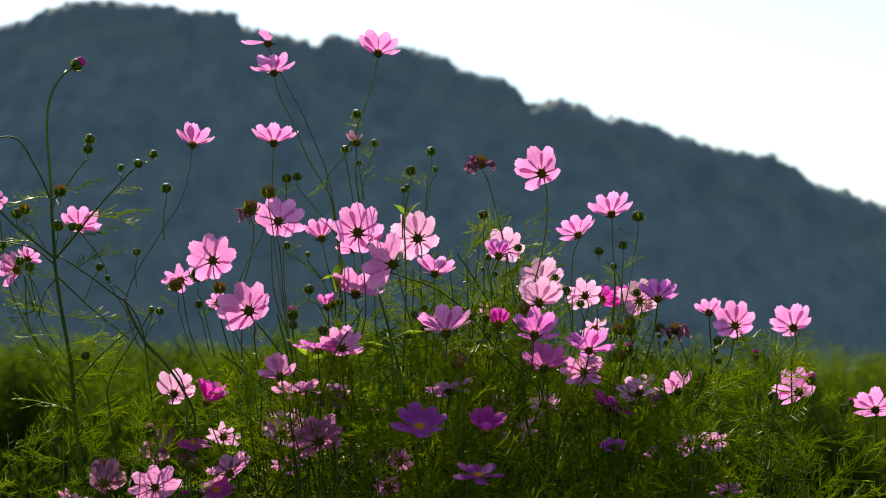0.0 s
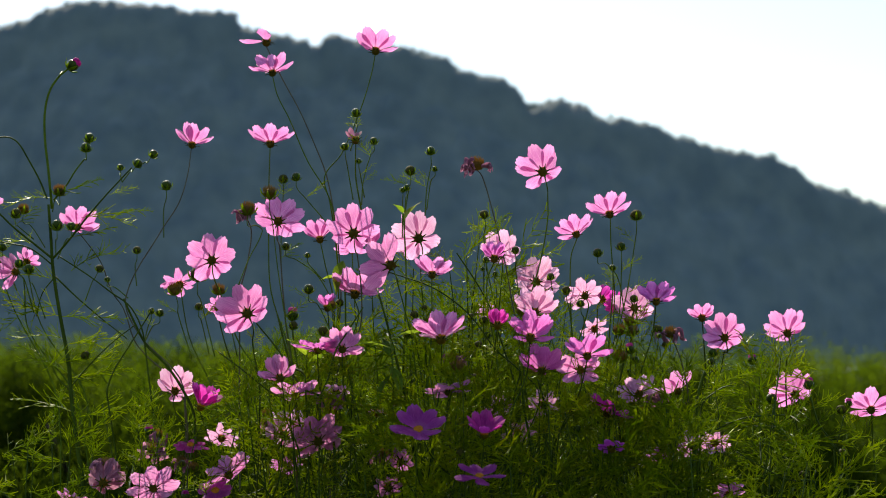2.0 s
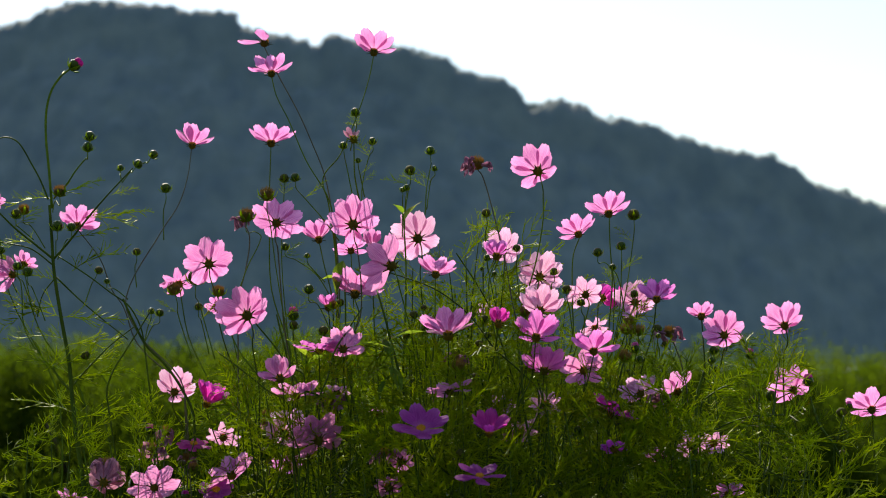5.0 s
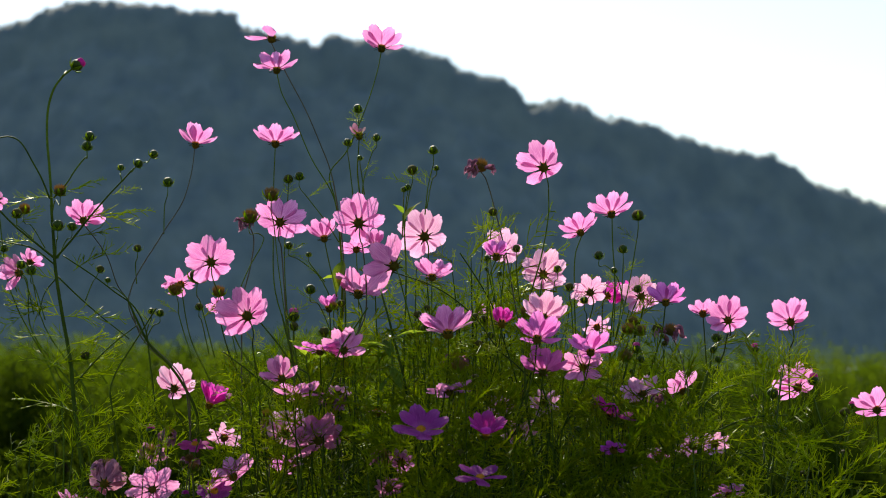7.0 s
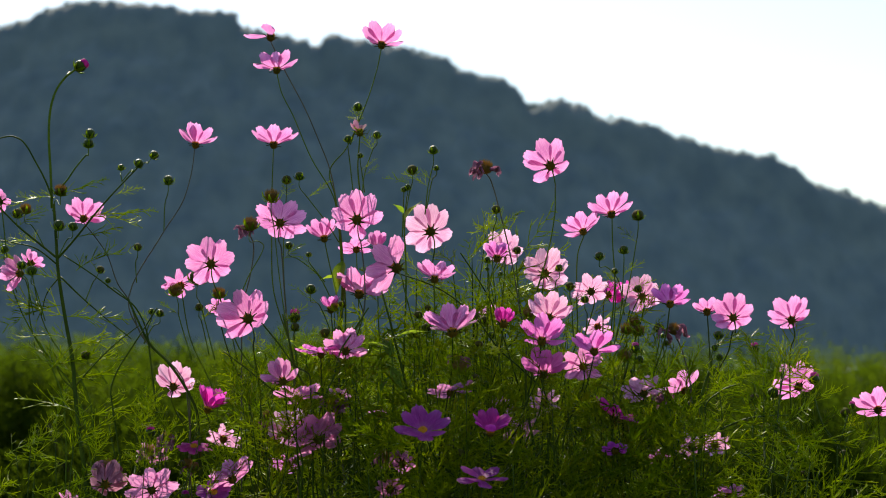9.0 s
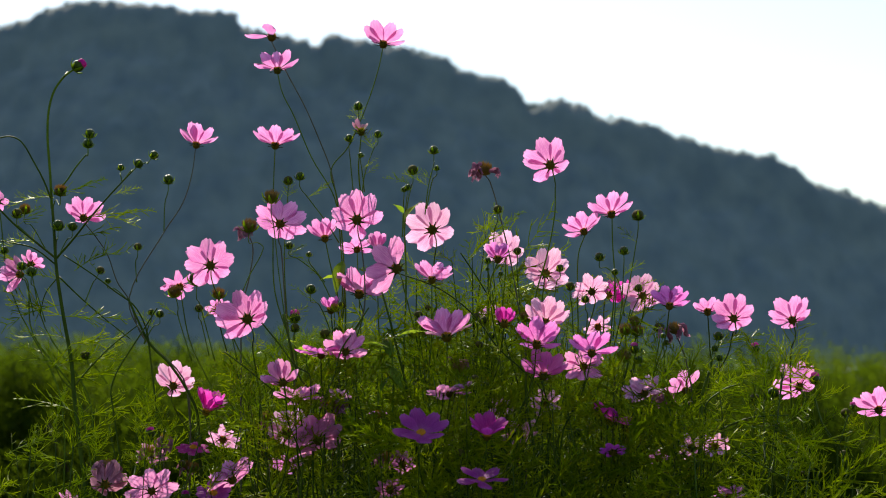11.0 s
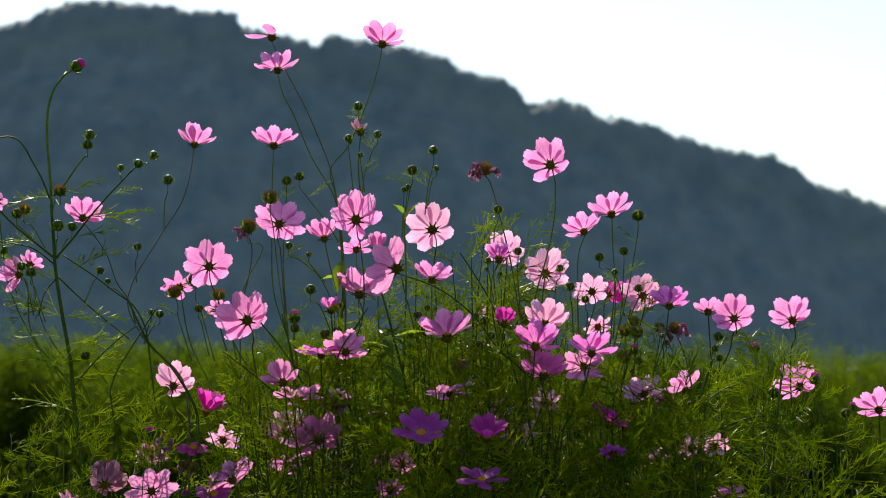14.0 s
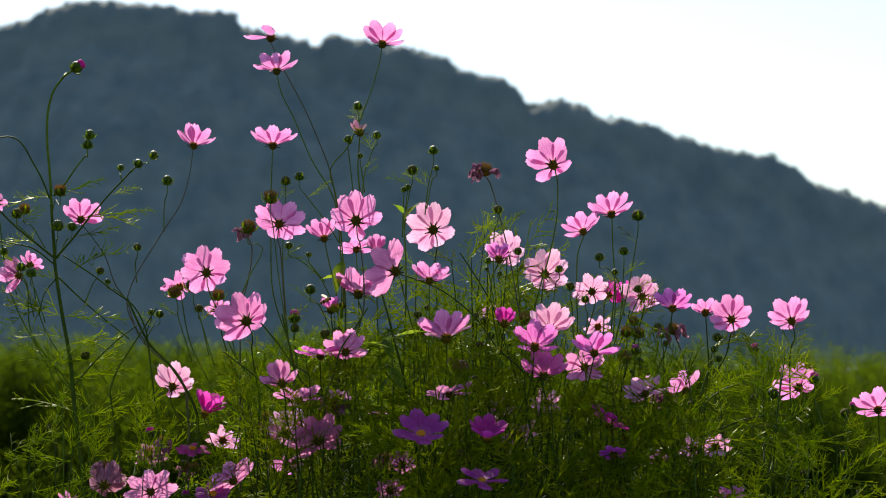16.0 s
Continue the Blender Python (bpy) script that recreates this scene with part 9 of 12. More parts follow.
    walk(f81, sway(f81, [(0, -1.2, 2.5), (0.5, -1.2, 1.3), (1, -8.5, 1.3), (1.5, -7.3, 1.3), (2, -7.3, 1.3), (2.5, -9.7, 1.3), (3, -7.3, -1.2), (3.5, -1.2, 1.3), (4, -6, 1.3), (6.5, -1.2, 1.3), (7, -1.2, 1.3), (7.5, 1.2, 1.3), (8, 4.8, -0), (8.5, 2.5, -0), (9, 3.7, -0), (11.5, 0, -0), (12, 0, -0), (12.5, 0, -0), (13, 0, -0), (13.5, 0, -0), (14, -1.2, -0), (14.5, -1.2, -0), (15, -2.4, -0), (15.5, -2.4, -0), (16, -1.2, -1.2)]))
    walk(f82, sway(f82, [(0, -10, -6.3), (0.5, -7.5, -5), (1, -11.2, -6.3), (1.5, -10, -6.3), (2, -10, -6.3), (2.5, -12.6, -7.5), (3, -10, -6.3), (3.5, -11.2, -6.3), (4, -11.2, -6.3), (6.5, -3.8, -1.2), (7, -2.5, -1.2), (7.5, -1.2, -0), (8, -1.2, -0), (8.5, -1.2, -0), (9, -1.2, -0), (11.5, 0, -0), (12, 0, -0), (12.5, 0, -0), (13, 0, -0), (13.5, 0, -0), (14, 0, -0), (14.5, 0, -0), (15, 0, -0), (15.5, -1.2, -0), (16, 0, -0)]))
    walk(f83, sway(f83, [(0, -5, -7.5), (0.5, -8.7, -12.5), (1, -11.3, -13.7), (1.5, -11.3, -13.7), (2, -12.5, -17.5), (2.5, -17.5, -10), (3, -18.8, -15), (3.5, -12.5, -17.5), (4, -12.5, -13.7), (6.5, -5, -5), (7, -2.5, -1.2), (7.5, -2.5, -1.2), (8, -2.5, -1.2), (8.5, -1.2, -1.2), (9, -1.2, -1.2), (11.5, 0, -0), (12, 0, -0), (12.5, 0, -0), (13, 0, -0), (13.5, 0, -0), (14, 0, -0), (14.5, -1.2, -0), (15, -1.2, -1.2), (15.5, -1.2, -1.2), (16, -1.2, -1.2)]))
    walk(f84, sway(f84, [(0, -7.3, -15.8), (0.5, -12.2, -17), (1, -7.3, -12.2), (1.5, -17.1, -17), (2, -8.6, -12.2), (2.5, -13.4, -13.4), (3, -15.8, -19.5), (3.5, -9.8, -18.3), (4, -17.1, -17), (6.5, -2.5, -6), (7, -2.5, -6), (7.5, -2.5, -4.8), (8, -3.7, -3.7), (8.5, -2.5, -2.5), (9, -1.3, -1.2), (11.5, 1.2, -0), (12, 0, -0), (12.5, 0, -0), (13, 0, -0), (13.5, 0, -0), (14, 0, -0), (14.5, -1.3, -1.2), (15, -1.3, -1.2), (15.5, -2.5, -1.2), (16, -1.3, -1.2)]))
    walk(f85, sway(f85, [(0, -4.9, 6.2), (0.5, -3.7, 7.4), (1, -8.6, 4.9), (1.5, -6.1, 3.7), (2, -8.6, 4.9), (2.5, -9.8, 3.7), (3, -6.1, 4.9), (3.5, -7.4, 7.4), (4, -9.8, 3.7), (6.5, -2.5, 3.7), (7, -3.7, 3.7), (7.5, -3.7, 2.5), (8, -2.5, 2.5), (8.5, 0, 2.5), (9, 0, 1.2), (11.5, 0, -0), (12, 0, -0), (12.5, 0, -0), (13, 0, -0), (13.5, 0, -0), (14, 0, -0), (14.5, -1.2, -0), (15, -1.2, -1.2), (15.5, -4.9, -4.9), (16, -1.2, -3.7)]))
    walk(b1, sway(b1, [(0, -1.2, -0), (0.5, 0, -0), (1, -7.3, -0), (1.5, -4.8, -0), (2, -4.8, -0), (2.5, -8.5, -1.2), (3, -6, -1.2), (3.5, -1.2, -1.2), (4, -4.8, -1.2), (6.5, -1.2, -0), (7, -1.2, -0), (7.5, 0, -0), (8, 2.5, -0), (8.5, 1.3, -0), (9, 2.5, -0), (11.5, 0, -0), (12, 0, -0), (12.5, 0, -0), (13, 0, -0), (13.5, -1.2, -0), (14, -1.2, -0), (14.5, -1.2, -0), (15, -1.2, -0), (15.5, -1.2, -0), (16, -1.2, -0)]))
    walk(b2, sway(b2, [(0, -1.2, -0), (0.5, 0, -0), (1, -7.3, -0), (1.5, -4.8, -0), (2, -4.8, -0), (2.5, -8.5, -1.2), (3, -6, -1.2), (3.5, -1.2, -1.2), (4, -4.8, -1.2), (6.5, -1.2, -0), (7, -1.2, -0), (7.5, 0, -0), (8, 2.5, -0), (8.5, 1.3, -0), (9, 2.5, -0), (11.5, 0, -0), (12, 0, -0), (12.5, 0, -0), (13, 0, -0), (13.5, -1.2, -0), (14, -1.2, -0), (14.5, -1.2, -0), (15, -1.2, -0), (15.5, -1.2, -0), (16, -1.2, -0)]))
    walk(b3, sway(b3, [(0, -1.3, 1.2), (0.5, 0, 1.2), (1, -7.3, 1.2), (1.5, -4.9, 1.2), (2, -4.9, 1.2), (2.5, -7.3, 1.2), (3, -6.1, 1.2), (3.5, -1.3, -0), (4, -4.9, 1.2), (6.5, -1.3, -0), (7, -1.3, 1.2), (7.5, 0, -0), (8, 2.4, -0), (8.5, 2.4, -0), (9, 2.4, -0), (11.5, 0, -0), (12, 0, -0), (12.5, 0, -0), (13, 0, -0), (13.5, 0, -0), (14, -1.3, -0), (14.5, -1.3, -0), (15, -1.3, -0), (15.5, -1.3, -0), (16, -1.3, -0)]))
    walk(b4, sway(b4, [(0, -4.8, -12.2), (0.5, -4.8, -9.7), (1, -2.5, -7.3), (1.5, -11, -12.2), (2, -4.8, -8.5), (2.5, -9.8, -11), (3, -9.8, -12.2), (3.5, -9.8, -13.4), (4, -6.1, -14.5), (6.5, -6.1, -4.8), (7, -1.2, -3.7), (7.5, -2.5, -3.7), (8, -3.7, -3.7), (8.5, 0, -1.2), (9, 0, -1.2), (11.5, 0, -0), (12, 0, -0), (12.5, 0, -0), (13, 0, -0), (13.5, -1.2, -0), (14, -1.2, -0), (14.5, -1.2, -1.2), (15, -2.5, -1.2), (15.5, -3.7, -2.4), (16, -2.5, -1.2)]))
    walk(b5, sway(b5, [(0, -2.9, -7.3), (0.5, -2.9, -5.8), (1, -1.5, -4.4), (1.5, -6.6, -7.3), (2, -2.9, -5.1), (2.5, -5.9, -6.6), (3, -5.9, -7.3), (3.5, -5.9, -8), (4, -3.7, -8.7), (6.5, -3.7, -2.9), (7, -0.7, -2.2), (7.5, -1.5, -2.2), (8, -2.2, -2.2), (8.5, 0, -0.7), (9, 0, -0.7), (11.5, 0, -0), (12, 0, -0), (12.5, 0, -0), (13, 0, -0), (13.5, -0.7, -0), (14, -0.7, -0), (14.5, -0.7, -0.7), (15, -1.5, -0.7), (15.5, -2.2, -1.4), (16, -1.5, -0.7)]))
    walk(b6, sway(b6, [(0, -2.9, 4.4), (0.5, -1.5, 4.4), (1, -3.7, 3), (1.5, -4.4, 2.2), (2, -3.7, 2.2), (2.5, -5.1, 2.2), (3, -5.9, 0.8), (3.5, -4.4, 1.5), (4, -6.6, -0.7), (6.5, -2.2, 1.5), (7, -0.7, 1.5), (7.5, -0.7, 1.5), (8, -0.7, 0.8), (8.5, 0, 0.8), (9, 0, 0.8), (11.5, 0, -0), (12, 0, -0), (12.5, 0, -0), (13, 0, -0), (13.5, 0, -0), (14, -0.7, -0), (14.5, -0.7, -0), (15, -0.7, -0), (15.5, -1.5, -0), (16, -0.7, -0.7)]))
    walk(b7, sway(b7, [(0, -2.9, 4.4), (0.5, -1.5, 4.4), (1, -3.7, 3), (1.5, -4.4, 2.2), (2, -3.7, 2.2), (2.5, -5.1, 2.2), (3, -5.9, 0.8), (3.5, -4.4, 1.5), (4, -6.6, -0.7), (6.5, -2.2, 1.5), (7, -0.7, 1.5), (7.5, -0.7, 1.5), (8, -0.7, 0.8), (8.5, 0, 0.8), (9, 0, 0.8), (11.5, 0, -0), (12, 0, -0), (12.5, 0, -0), (13, 0, -0), (13.5, 0, -0), (14, -0.7, -0), (14.5, -0.7, -0), (15, -0.7, -0), (15.5, -1.5, -0), (16, -0.7, -0.7)]))
    walk(b8, sway(b8, [(0, -1.2, -0), (0.5, 0, -0), (1, -7.3, -0), (1.5, -4.8, -0), (2, -4.8, -0), (2.5, -8.5, -1.2), (3, -6, -1.2), (3.5, -1.2, -1.2), (4, -4.8, -1.2), (6.5, -1.2, -0), (7, -1.2, -0), (7.5, 0, -0), (8, 2.5, -0), (8.5, 1.3, -0), (9, 2.5, -0), (11.5, 0, -0), (12, 0, -0), (12.5, 0, -0), (13, 0, -0), (13.5, -1.2, -0), (14, -1.2, -0), (14.5, -1.2, -0), (15, -1.2, -0), (15.5, -1.2, -0), (16, -1.2, -0)]))
    walk(b9, sway(b9, [(0, -1.2, -0), (0.5, 0, -0), (1, -7.4, -0), (1.5, -4.9, -0), (2, -4.9, -0), (2.5, -8.6, -1.2), (3, -6.1, -1.2), (3.5, -1.2, -1.2), (4, -4.9, -1.2), (6.5, -1.2, -0), (7, -1.2, -0), (7.5, 0, -0), (8, 2.5, -0), (8.5, 1.3, -0), (9, 2.5, -0), (11.5, 0, -0), (12, 0, -0), (12.5, 0, -0), (13, 0, -0), (13.5, -1.2, -0), (14, -1.2, -0), (14.5, -1.2, -0), (15, -1.2, -0), (15.5, -1.2, -0), (16, -1.2, -0)]))
    walk(b10, sway(b10, [(0, -1.2, -0), (0.5, 0, -0), (1, -7.3, -0), (1.5, -4.9, -0), (2, -4.9, -0), (2.5, -8.5, -1.2), (3, -6.1, -1.2), (3.5, -1.2, -1.2), (4, -4.9, -1.2), (6.5, -1.2, -0), (7, -1.2, -0), (7.5, 0, -0), (8, 2.5, -0), (8.5, 1.3, -0), (9, 2.5, -0), (11.5, 0, -0), (12, 0, -0), (12.5, 0, -0), (13, 0, -0), (13.5, -1.2, -0), (14, -1.2, -0), (14.5, -1.2, -0), (15, -1.2, -0), (15.5, -1.2, -0), (16, -1.2, -0)]))
    walk(b11, sway(b11, [(0, -1.2, -0), (0.5, 0, -0), (1, -7.3, -0), (1.5, -4.8, -0), (2, -4.8, -0), (2.5, -8.4, -1.2), (3, -6, -1.2), (3.5, -1.2, -1.2), (4, -4.8, -1.2), (6.5, -1.2, -0), (7, -1.2, -0), (7.5, 0, -0), (8, 2.4, -0), (8.5, 1.3, -0), (9, 2.4, -0), (11.5, 0, -0), (12, 0, -0), (12.5, 0, -0), (13, 0, -0), (13.5, -1.2, -0), (14, -1.2, -0), (14.5, -1.2, -0), (15, -1.2, -0), (15.5, -1.2, -0), (16, -1.2, -0)]))
    walk(b12, sway(b12, [(0, -1.2, -0), (0.5, 0, -0), (1, -7.3, -0), (1.5, -4.8, -0), (2, -4.8, -0), (2.5, -8.4, -1.2), (3, -6, -1.2), (3.5, -1.2, -1.2), (4, -4.8, -1.2), (6.5, -1.2, -0), (7, -1.2, -0), (7.5, 0, -0), (8, 2.4, -0), (8.5, 1.3, -0), (9, 2.4, -0), (11.5, 0, -0), (12, 0, -0), (12.5, 0, -0), (13, 0, -0), (13.5, -1.2, -0), (14, -1.2, -0), (14.5, -1.2, -0), (15, -1.2, -0), (15.5, -1.2, -0), (16, -1.2, -0)]))
    walk(b13, sway(b13, [(0, -4.8, 7.3), (0.5, -2.5, 7.3), (1, -6.1, 4.9), (1.5, -7.3, 3.7), (2, -6.1, 3.7), (2.5, -8.5, 3.7), (3, -9.8, 1.3), (3.5, -7.3, 2.5), (4, -11, -1.2), (6.5, -3.7, 2.5), (7, -1.2, 2.5), (7.5, -1.2, 2.5), (8, -1.2, 1.3), (8.5, 0, 1.3), (9, 0, 1.3), (11.5, 0, -0), (12, 0, -0), (12.5, 0, -0), (13, 0, -0), (13.5, 0, -0), (14, -1.2, -0), (14.5, -1.2, -0), (15, -1.2, -0), (15.5, -2.5, -0), (16, -1.2, -1.2)]))
    walk(b14, sway(b14, [(0, -4.8, 7.2), (0.5, -2.4, 7.2), (1, -6, 4.9), (1.5, -7.2, 3.6), (2, -6, 3.6), (2.5, -8.4, 3.6), (3, -9.7, 1.3), (3.5, -7.2, 2.4), (4, -10.8, -1.2), (6.5, -3.6, 2.4), (7, -1.2, 2.4), (7.5, -1.2, 2.4), (8, -1.2, 1.3), (8.5, 0, 1.3), (9, 0, 1.3), (11.5, 0, -0), (12, 0, -0), (12.5, 0, -0), (13, 0, -0), (13.5, 0, -0), (14, -1.2, -0), (14.5, -1.2, -0), (15, -1.2, -0), (15.5, -2.4, -0), (16, -1.2, -1.2)]))
    walk(b15, sway(b15, [(0, -4.8, 7.2), (0.5, -2.4, 7.2), (1, -6, 4.9), (1.5, -7.2, 3.6), (2, -6, 3.6), (2.5, -8.4, 3.6), (3, -9.6, 1.3), (3.5, -7.2, 2.4), (4, -10.8, -1.2), (6.5, -3.6, 2.4), (7, -1.2, 2.4), (7.5, -1.2, 2.4), (8, -1.2, 1.3), (8.5, 0, 1.3), (9, 0, 1.3), (11.5, 0, -0), (12, 0, -0), (12.5, 0, -0), (13, 0, -0), (13.5, 0, -0), (14, -1.2, -0), (14.5, -1.2, -0), (15, -1.2, -0), (15.5, -2.4, -0), (16, -1.2, -1.2)]))
    walk(b16, sway(b16, [(0, 0.8, 5.8), (0.5, 3, 5.8), (1, -2.9, 1.4), (1.5, -2.9, -0), (2, 0, 2.2), (2.5, -3.6, -0), (3, -1.4, 2.2), (3.5, 2.2, 5.8), (4, -1.4, 2.2), (6.5, 0.8, 2.9), (7, 0.8, 2.2), (7.5, 0.8, 2.2), (8, 0, 1.4), (8.5, 0.8, 1.4), (9, 0.8, 1.4), (11.5, 0, -0), (12, 0, -0), (12.5, 0, -0), (13, 0, -0), (13.5, 0, -0), (14, 0, -0), (14.5, -0.7, -0), (15, -0.7, -0), (15.5, 0, -0), (16, 0, -0)]))
    walk(b17, sway(b17, [(0, 1.7, 9.3), (0.5, 3.4, 9.3), (1, -2.5, 5.1), (1.5, -4.2, 2.5), (2, 0, 6.8), (2.5, -3.4, 3.4), (3, -0.8, 6.8), (3.5, 4.2, 10.1), (4, -0.8, 6.8), (6.5, 0.8, 4.2), (7, 0, 4.2), (7.5, 0.8, 4.2), (8, 0.8, 3.4), (8.5, 0.8, 2.5), (9, 0.8, 1.7), (11.5, 0, 0.9), (12, 0, -0), (12.5, 0, -0), (13, 0, -0), (13.5, 0, -0), (14, 0, -0), (14.5, -0.8, -0), (15, 0, -0), (15.5, -1.7, -1.6), (16, -0.8, -0.8)]))
    walk(b18, sway(b18, [(0, 4.3, 7.5), (0.5, 9.7, 15), (1, -2.1, 5.3), (1.5, -5.3, -0), (2, 3.2, 7.5), (2.5, -2.1, 4.3), (3, 0, 6.5), (3.5, 9.7, 11.8), (4, -2.1, 2.1), (6.5, 3.2, 5.3), (7, 2.2, 5.3), (7.5, 3.2, 5.3), (8, 1.1, 4.3), (8.5, 1.1, 2.1), (9, 2.2, 3.2), (11.5, 1.1, 1.1), (12, 0, 1.1), (12.5, 0, -0), (13, 0, -0), (13.5, 0, -0), (14, 0, -0), (14.5, -1.1, -1.1), (15, -2.1, -2.2), (15.5, -4.3, -5.4), (16, -3.2, -7.5)]))
    walk(b19, sway(b19, [(0, 1.3, 9.5), (0.5, 4.9, 9.5), (1, -4.8, 2.3), (1.5, -4.8, -0), (2, 0, 3.6), (2.5, -5.9, -0), (3, -2.3, 3.6), (3.5, 3.6, 9.5), (4, -2.3, 3.6), (6.5, 1.3, 4.8), (7, 1.3, 3.6), (7.5, 1.3, 3.6), (8, 0, 2.3), (8.5, 1.3, 2.3), (9, 1.3, 2.3), (11.5, 0, -0), (12, 0, -0), (12.5, 0, -0), (13, 0, -0), (13.5, 0, -0), (14, 0, -0), (14.5, -1.2, -0), (15, -1.2, -0), (15.5, 0, -0), (16, 0, -0)]))
    walk(b20, sway(b20, [(0, 0.5, 3.9), (0.5, 2, 3.9), (1, -1.9, 1), (1.5, -1.9, -0), (2, 0, 1.5), (2.5, -2.4, -0), (3, -1, 1.5), (3.5, 1.5, 3.9), (4, -1, 1.5), (6.5, 0.5, 1.9), (7, 0.5, 1.5), (7.5, 0.5, 1.5), (8, 0, 1), (8.5, 0.5, 1), (9, 0.5, 1), (11.5, 0, -0), (12, 0, -0), (12.5, 0, -0), (13, 0, -0), (13.5, 0, -0), (14, 0, -0), (14.5, -0.5, -0), (15, -0.5, -0), (15.5, 0, -0), (16, 0, -0)]))
    walk(b21, sway(b21, [(0, 0.5, 3.9), (0.5, 2, 3.9), (1, -1.9, 1), (1.5, -1.9, -0), (2, 0, 1.5), (2.5, -2.4, -0), (3, -1, 1.5), (3.5, 1.5, 3.9), (4, -1, 1.5), (6.5, 0.5, 1.9), (7, 0.5, 1.5), (7.5, 0.5, 1.5), (8, 0, 1), (8.5, 0.5, 1), (9, 0.5, 1), (11.5, 0, -0), (12, 0, -0), (12.5, 0, -0), (13, 0, -0), (13.5, 0, -0), (14, 0, -0), (14.5, -0.5, -0), (15, -0.5, -0), (15.5, 0, -0), (16, 0, -0)]))
    walk(b22, sway(b22, [(0, -0.4, -0), (0.5, 0, -0), (1, -2.2, -0), (1.5, -1.5, -0), (2, -1.5, -0), (2.5, -2.6, -0.4), (3, -1.8, -0.4), (3.5, -0.4, -0.4), (4, -1.5, -0.4), (6.5, -0.4, -0), (7, -0.4, -0), (7.5, 0, -0), (8, 0.7, -0), (8.5, 0.4, -0), (9, 0.7, -0), (11.5, 0, -0), (12, 0, -0), (12.5, 0, -0), (13, 0, -0), (13.5, -0.4, -0), (14, -0.4, -0), (14.5, -0.4, -0), (15, -0.4, -0), (15.5, -0.4, -0), (16, -0.4, -0)]))
    walk(b23, sway(b23, [(0, -2.4, 7.1), (0.5, 5.9, 7.1), (1, -8.3, 4.7), (1.5, -9.5, 2.3), (2, -1.2, 5.9), (2.5, -9.5, 3.6), (3, -4.7, 4.7), (3.5, 2.3, 7.1), (4, -9.5, 3.6), (6.5, 3.6, 4.7), (7, 1.2, 3.6), (7.5, 1.2, 3.6), (8, 0, 2.3), (8.5, 1.2, 1.2), (9, 1.2, 1.2), (11.5, 1.2, -0), (12, 1.2, -0), (12.5, 0, -0), (13, 0, -0), (13.5, -1.2, -0), (14, 0, -0), (14.5, -1.2, -0), (15, -2.4, -0), (15.5, -4.7, -2.4), (16, 0, -0)]))
    walk(b24, sway(b24, [(0, 2.4, 26.2), (0.5, 9.5, 25), (1, -8.3, 16.7), (1.5, -7.1, 11.9), (2, -1.2, 23.8), (2.5, -4.7, 22.6), (3, -4.7, 20.3), (3.5, 4.7, 31), (4, -4.7, 19), (6.5, 1.2, 13.1), (7, 2.4, 13.1), (7.5, 1.2, 11.9), (8, 1.2, 8.4), (8.5, 1.2, 3.6), (9, 2.4, 2.4), (11.5, 1.2, -0), (12, 1.2, -0), (12.5, 0, -0), (13, 0, -0), (13.5, 0, -0), (14, 0, -0), (14.5, -1.2, 1.2), (15, -1.2, -0), (15.5, -3.6, -4.7), (16, 0, -1.2)]))
    walk(b25, sway(b25, [(0, -1.2, 3.7), (0.5, -2.5, 3.7), (1, -2.5, 2.5), (1.5, -9.7, 3.7), (2, -6, 2.5), (2.5, -11, 3.7), (3, -3.7, 2.5), (3.5, -2.5, 2.5), (4, -4.8, 3.7), (6.5, -3.7, 2.5), (7, 1.2, 2.5), (7.5, 0, 2.5), (8, -4.8, 2.5), (8.5, -1.2, 1.2), (9, -1.2, 1.2), (11.5, 1.2, -0), (12, 0, -0), (12.5, 0, -0), (13, 1.2, -0), (13.5, 0, -0), (14, -1.2, -0), (14.5, -2.5, -0), (15, -2.5, -0), (15.5, -2.5, -0), (16, -2.5, -0)]))
    walk(b26, sway(b26, [(0, -4.9, -0), (0.5, -6.1, -1.2), (1, -4.9, -1.2), (1.5, -8.6, -1.2), (2, -7.3, -1.2), (2.5, -9.8, -2.5), (3, -8.6, -2.5), (3.5, -6.1, -1.2), (4, -11, -2.5), (6.5, -2.5, -0), (7, -1.3, -0), (7.5, -1.3, -0), (8, -2.5, -0), (8.5, -1.3, -0), (9, -1.3, -0), (11.5, 0, -0), (12, 0, -0), (12.5, 0, -0), (13, 0, -0), (13.5, 0, -0), (14, -1.3, -0), (14.5, -1.3, -0), (15, -1.3, -0), (15.5, -2.5, -1.2), (16, -1.3, -0)]))
    walk(b27, sway(b27, [(0, -5, -0), (0.5, -6.2, -1.2), (1, -5, -1.2), (1.5, -8.7, -1.2), (2, -7.4, -1.2), (2.5, -9.9, -2.5), (3, -8.7, -2.5), (3.5, -6.2, -1.2), (4, -11.1, -2.5), (6.5, -2.5, -0), (7, -1.3, -0), (7.5, -1.3, -0), (8, -2.5, -0), (8.5, -1.3, -0), (9, -1.3, -0), (11.5, 0, -0), (12, 0, -0), (12.5, 0, -0), (13, 0, -0), (13.5, 0, -0), (14, -1.3, -0), (14.5, -1.3, -0), (15, -1.3, -0), (15.5, -2.5, -1.2), (16, -1.3, -0)]))
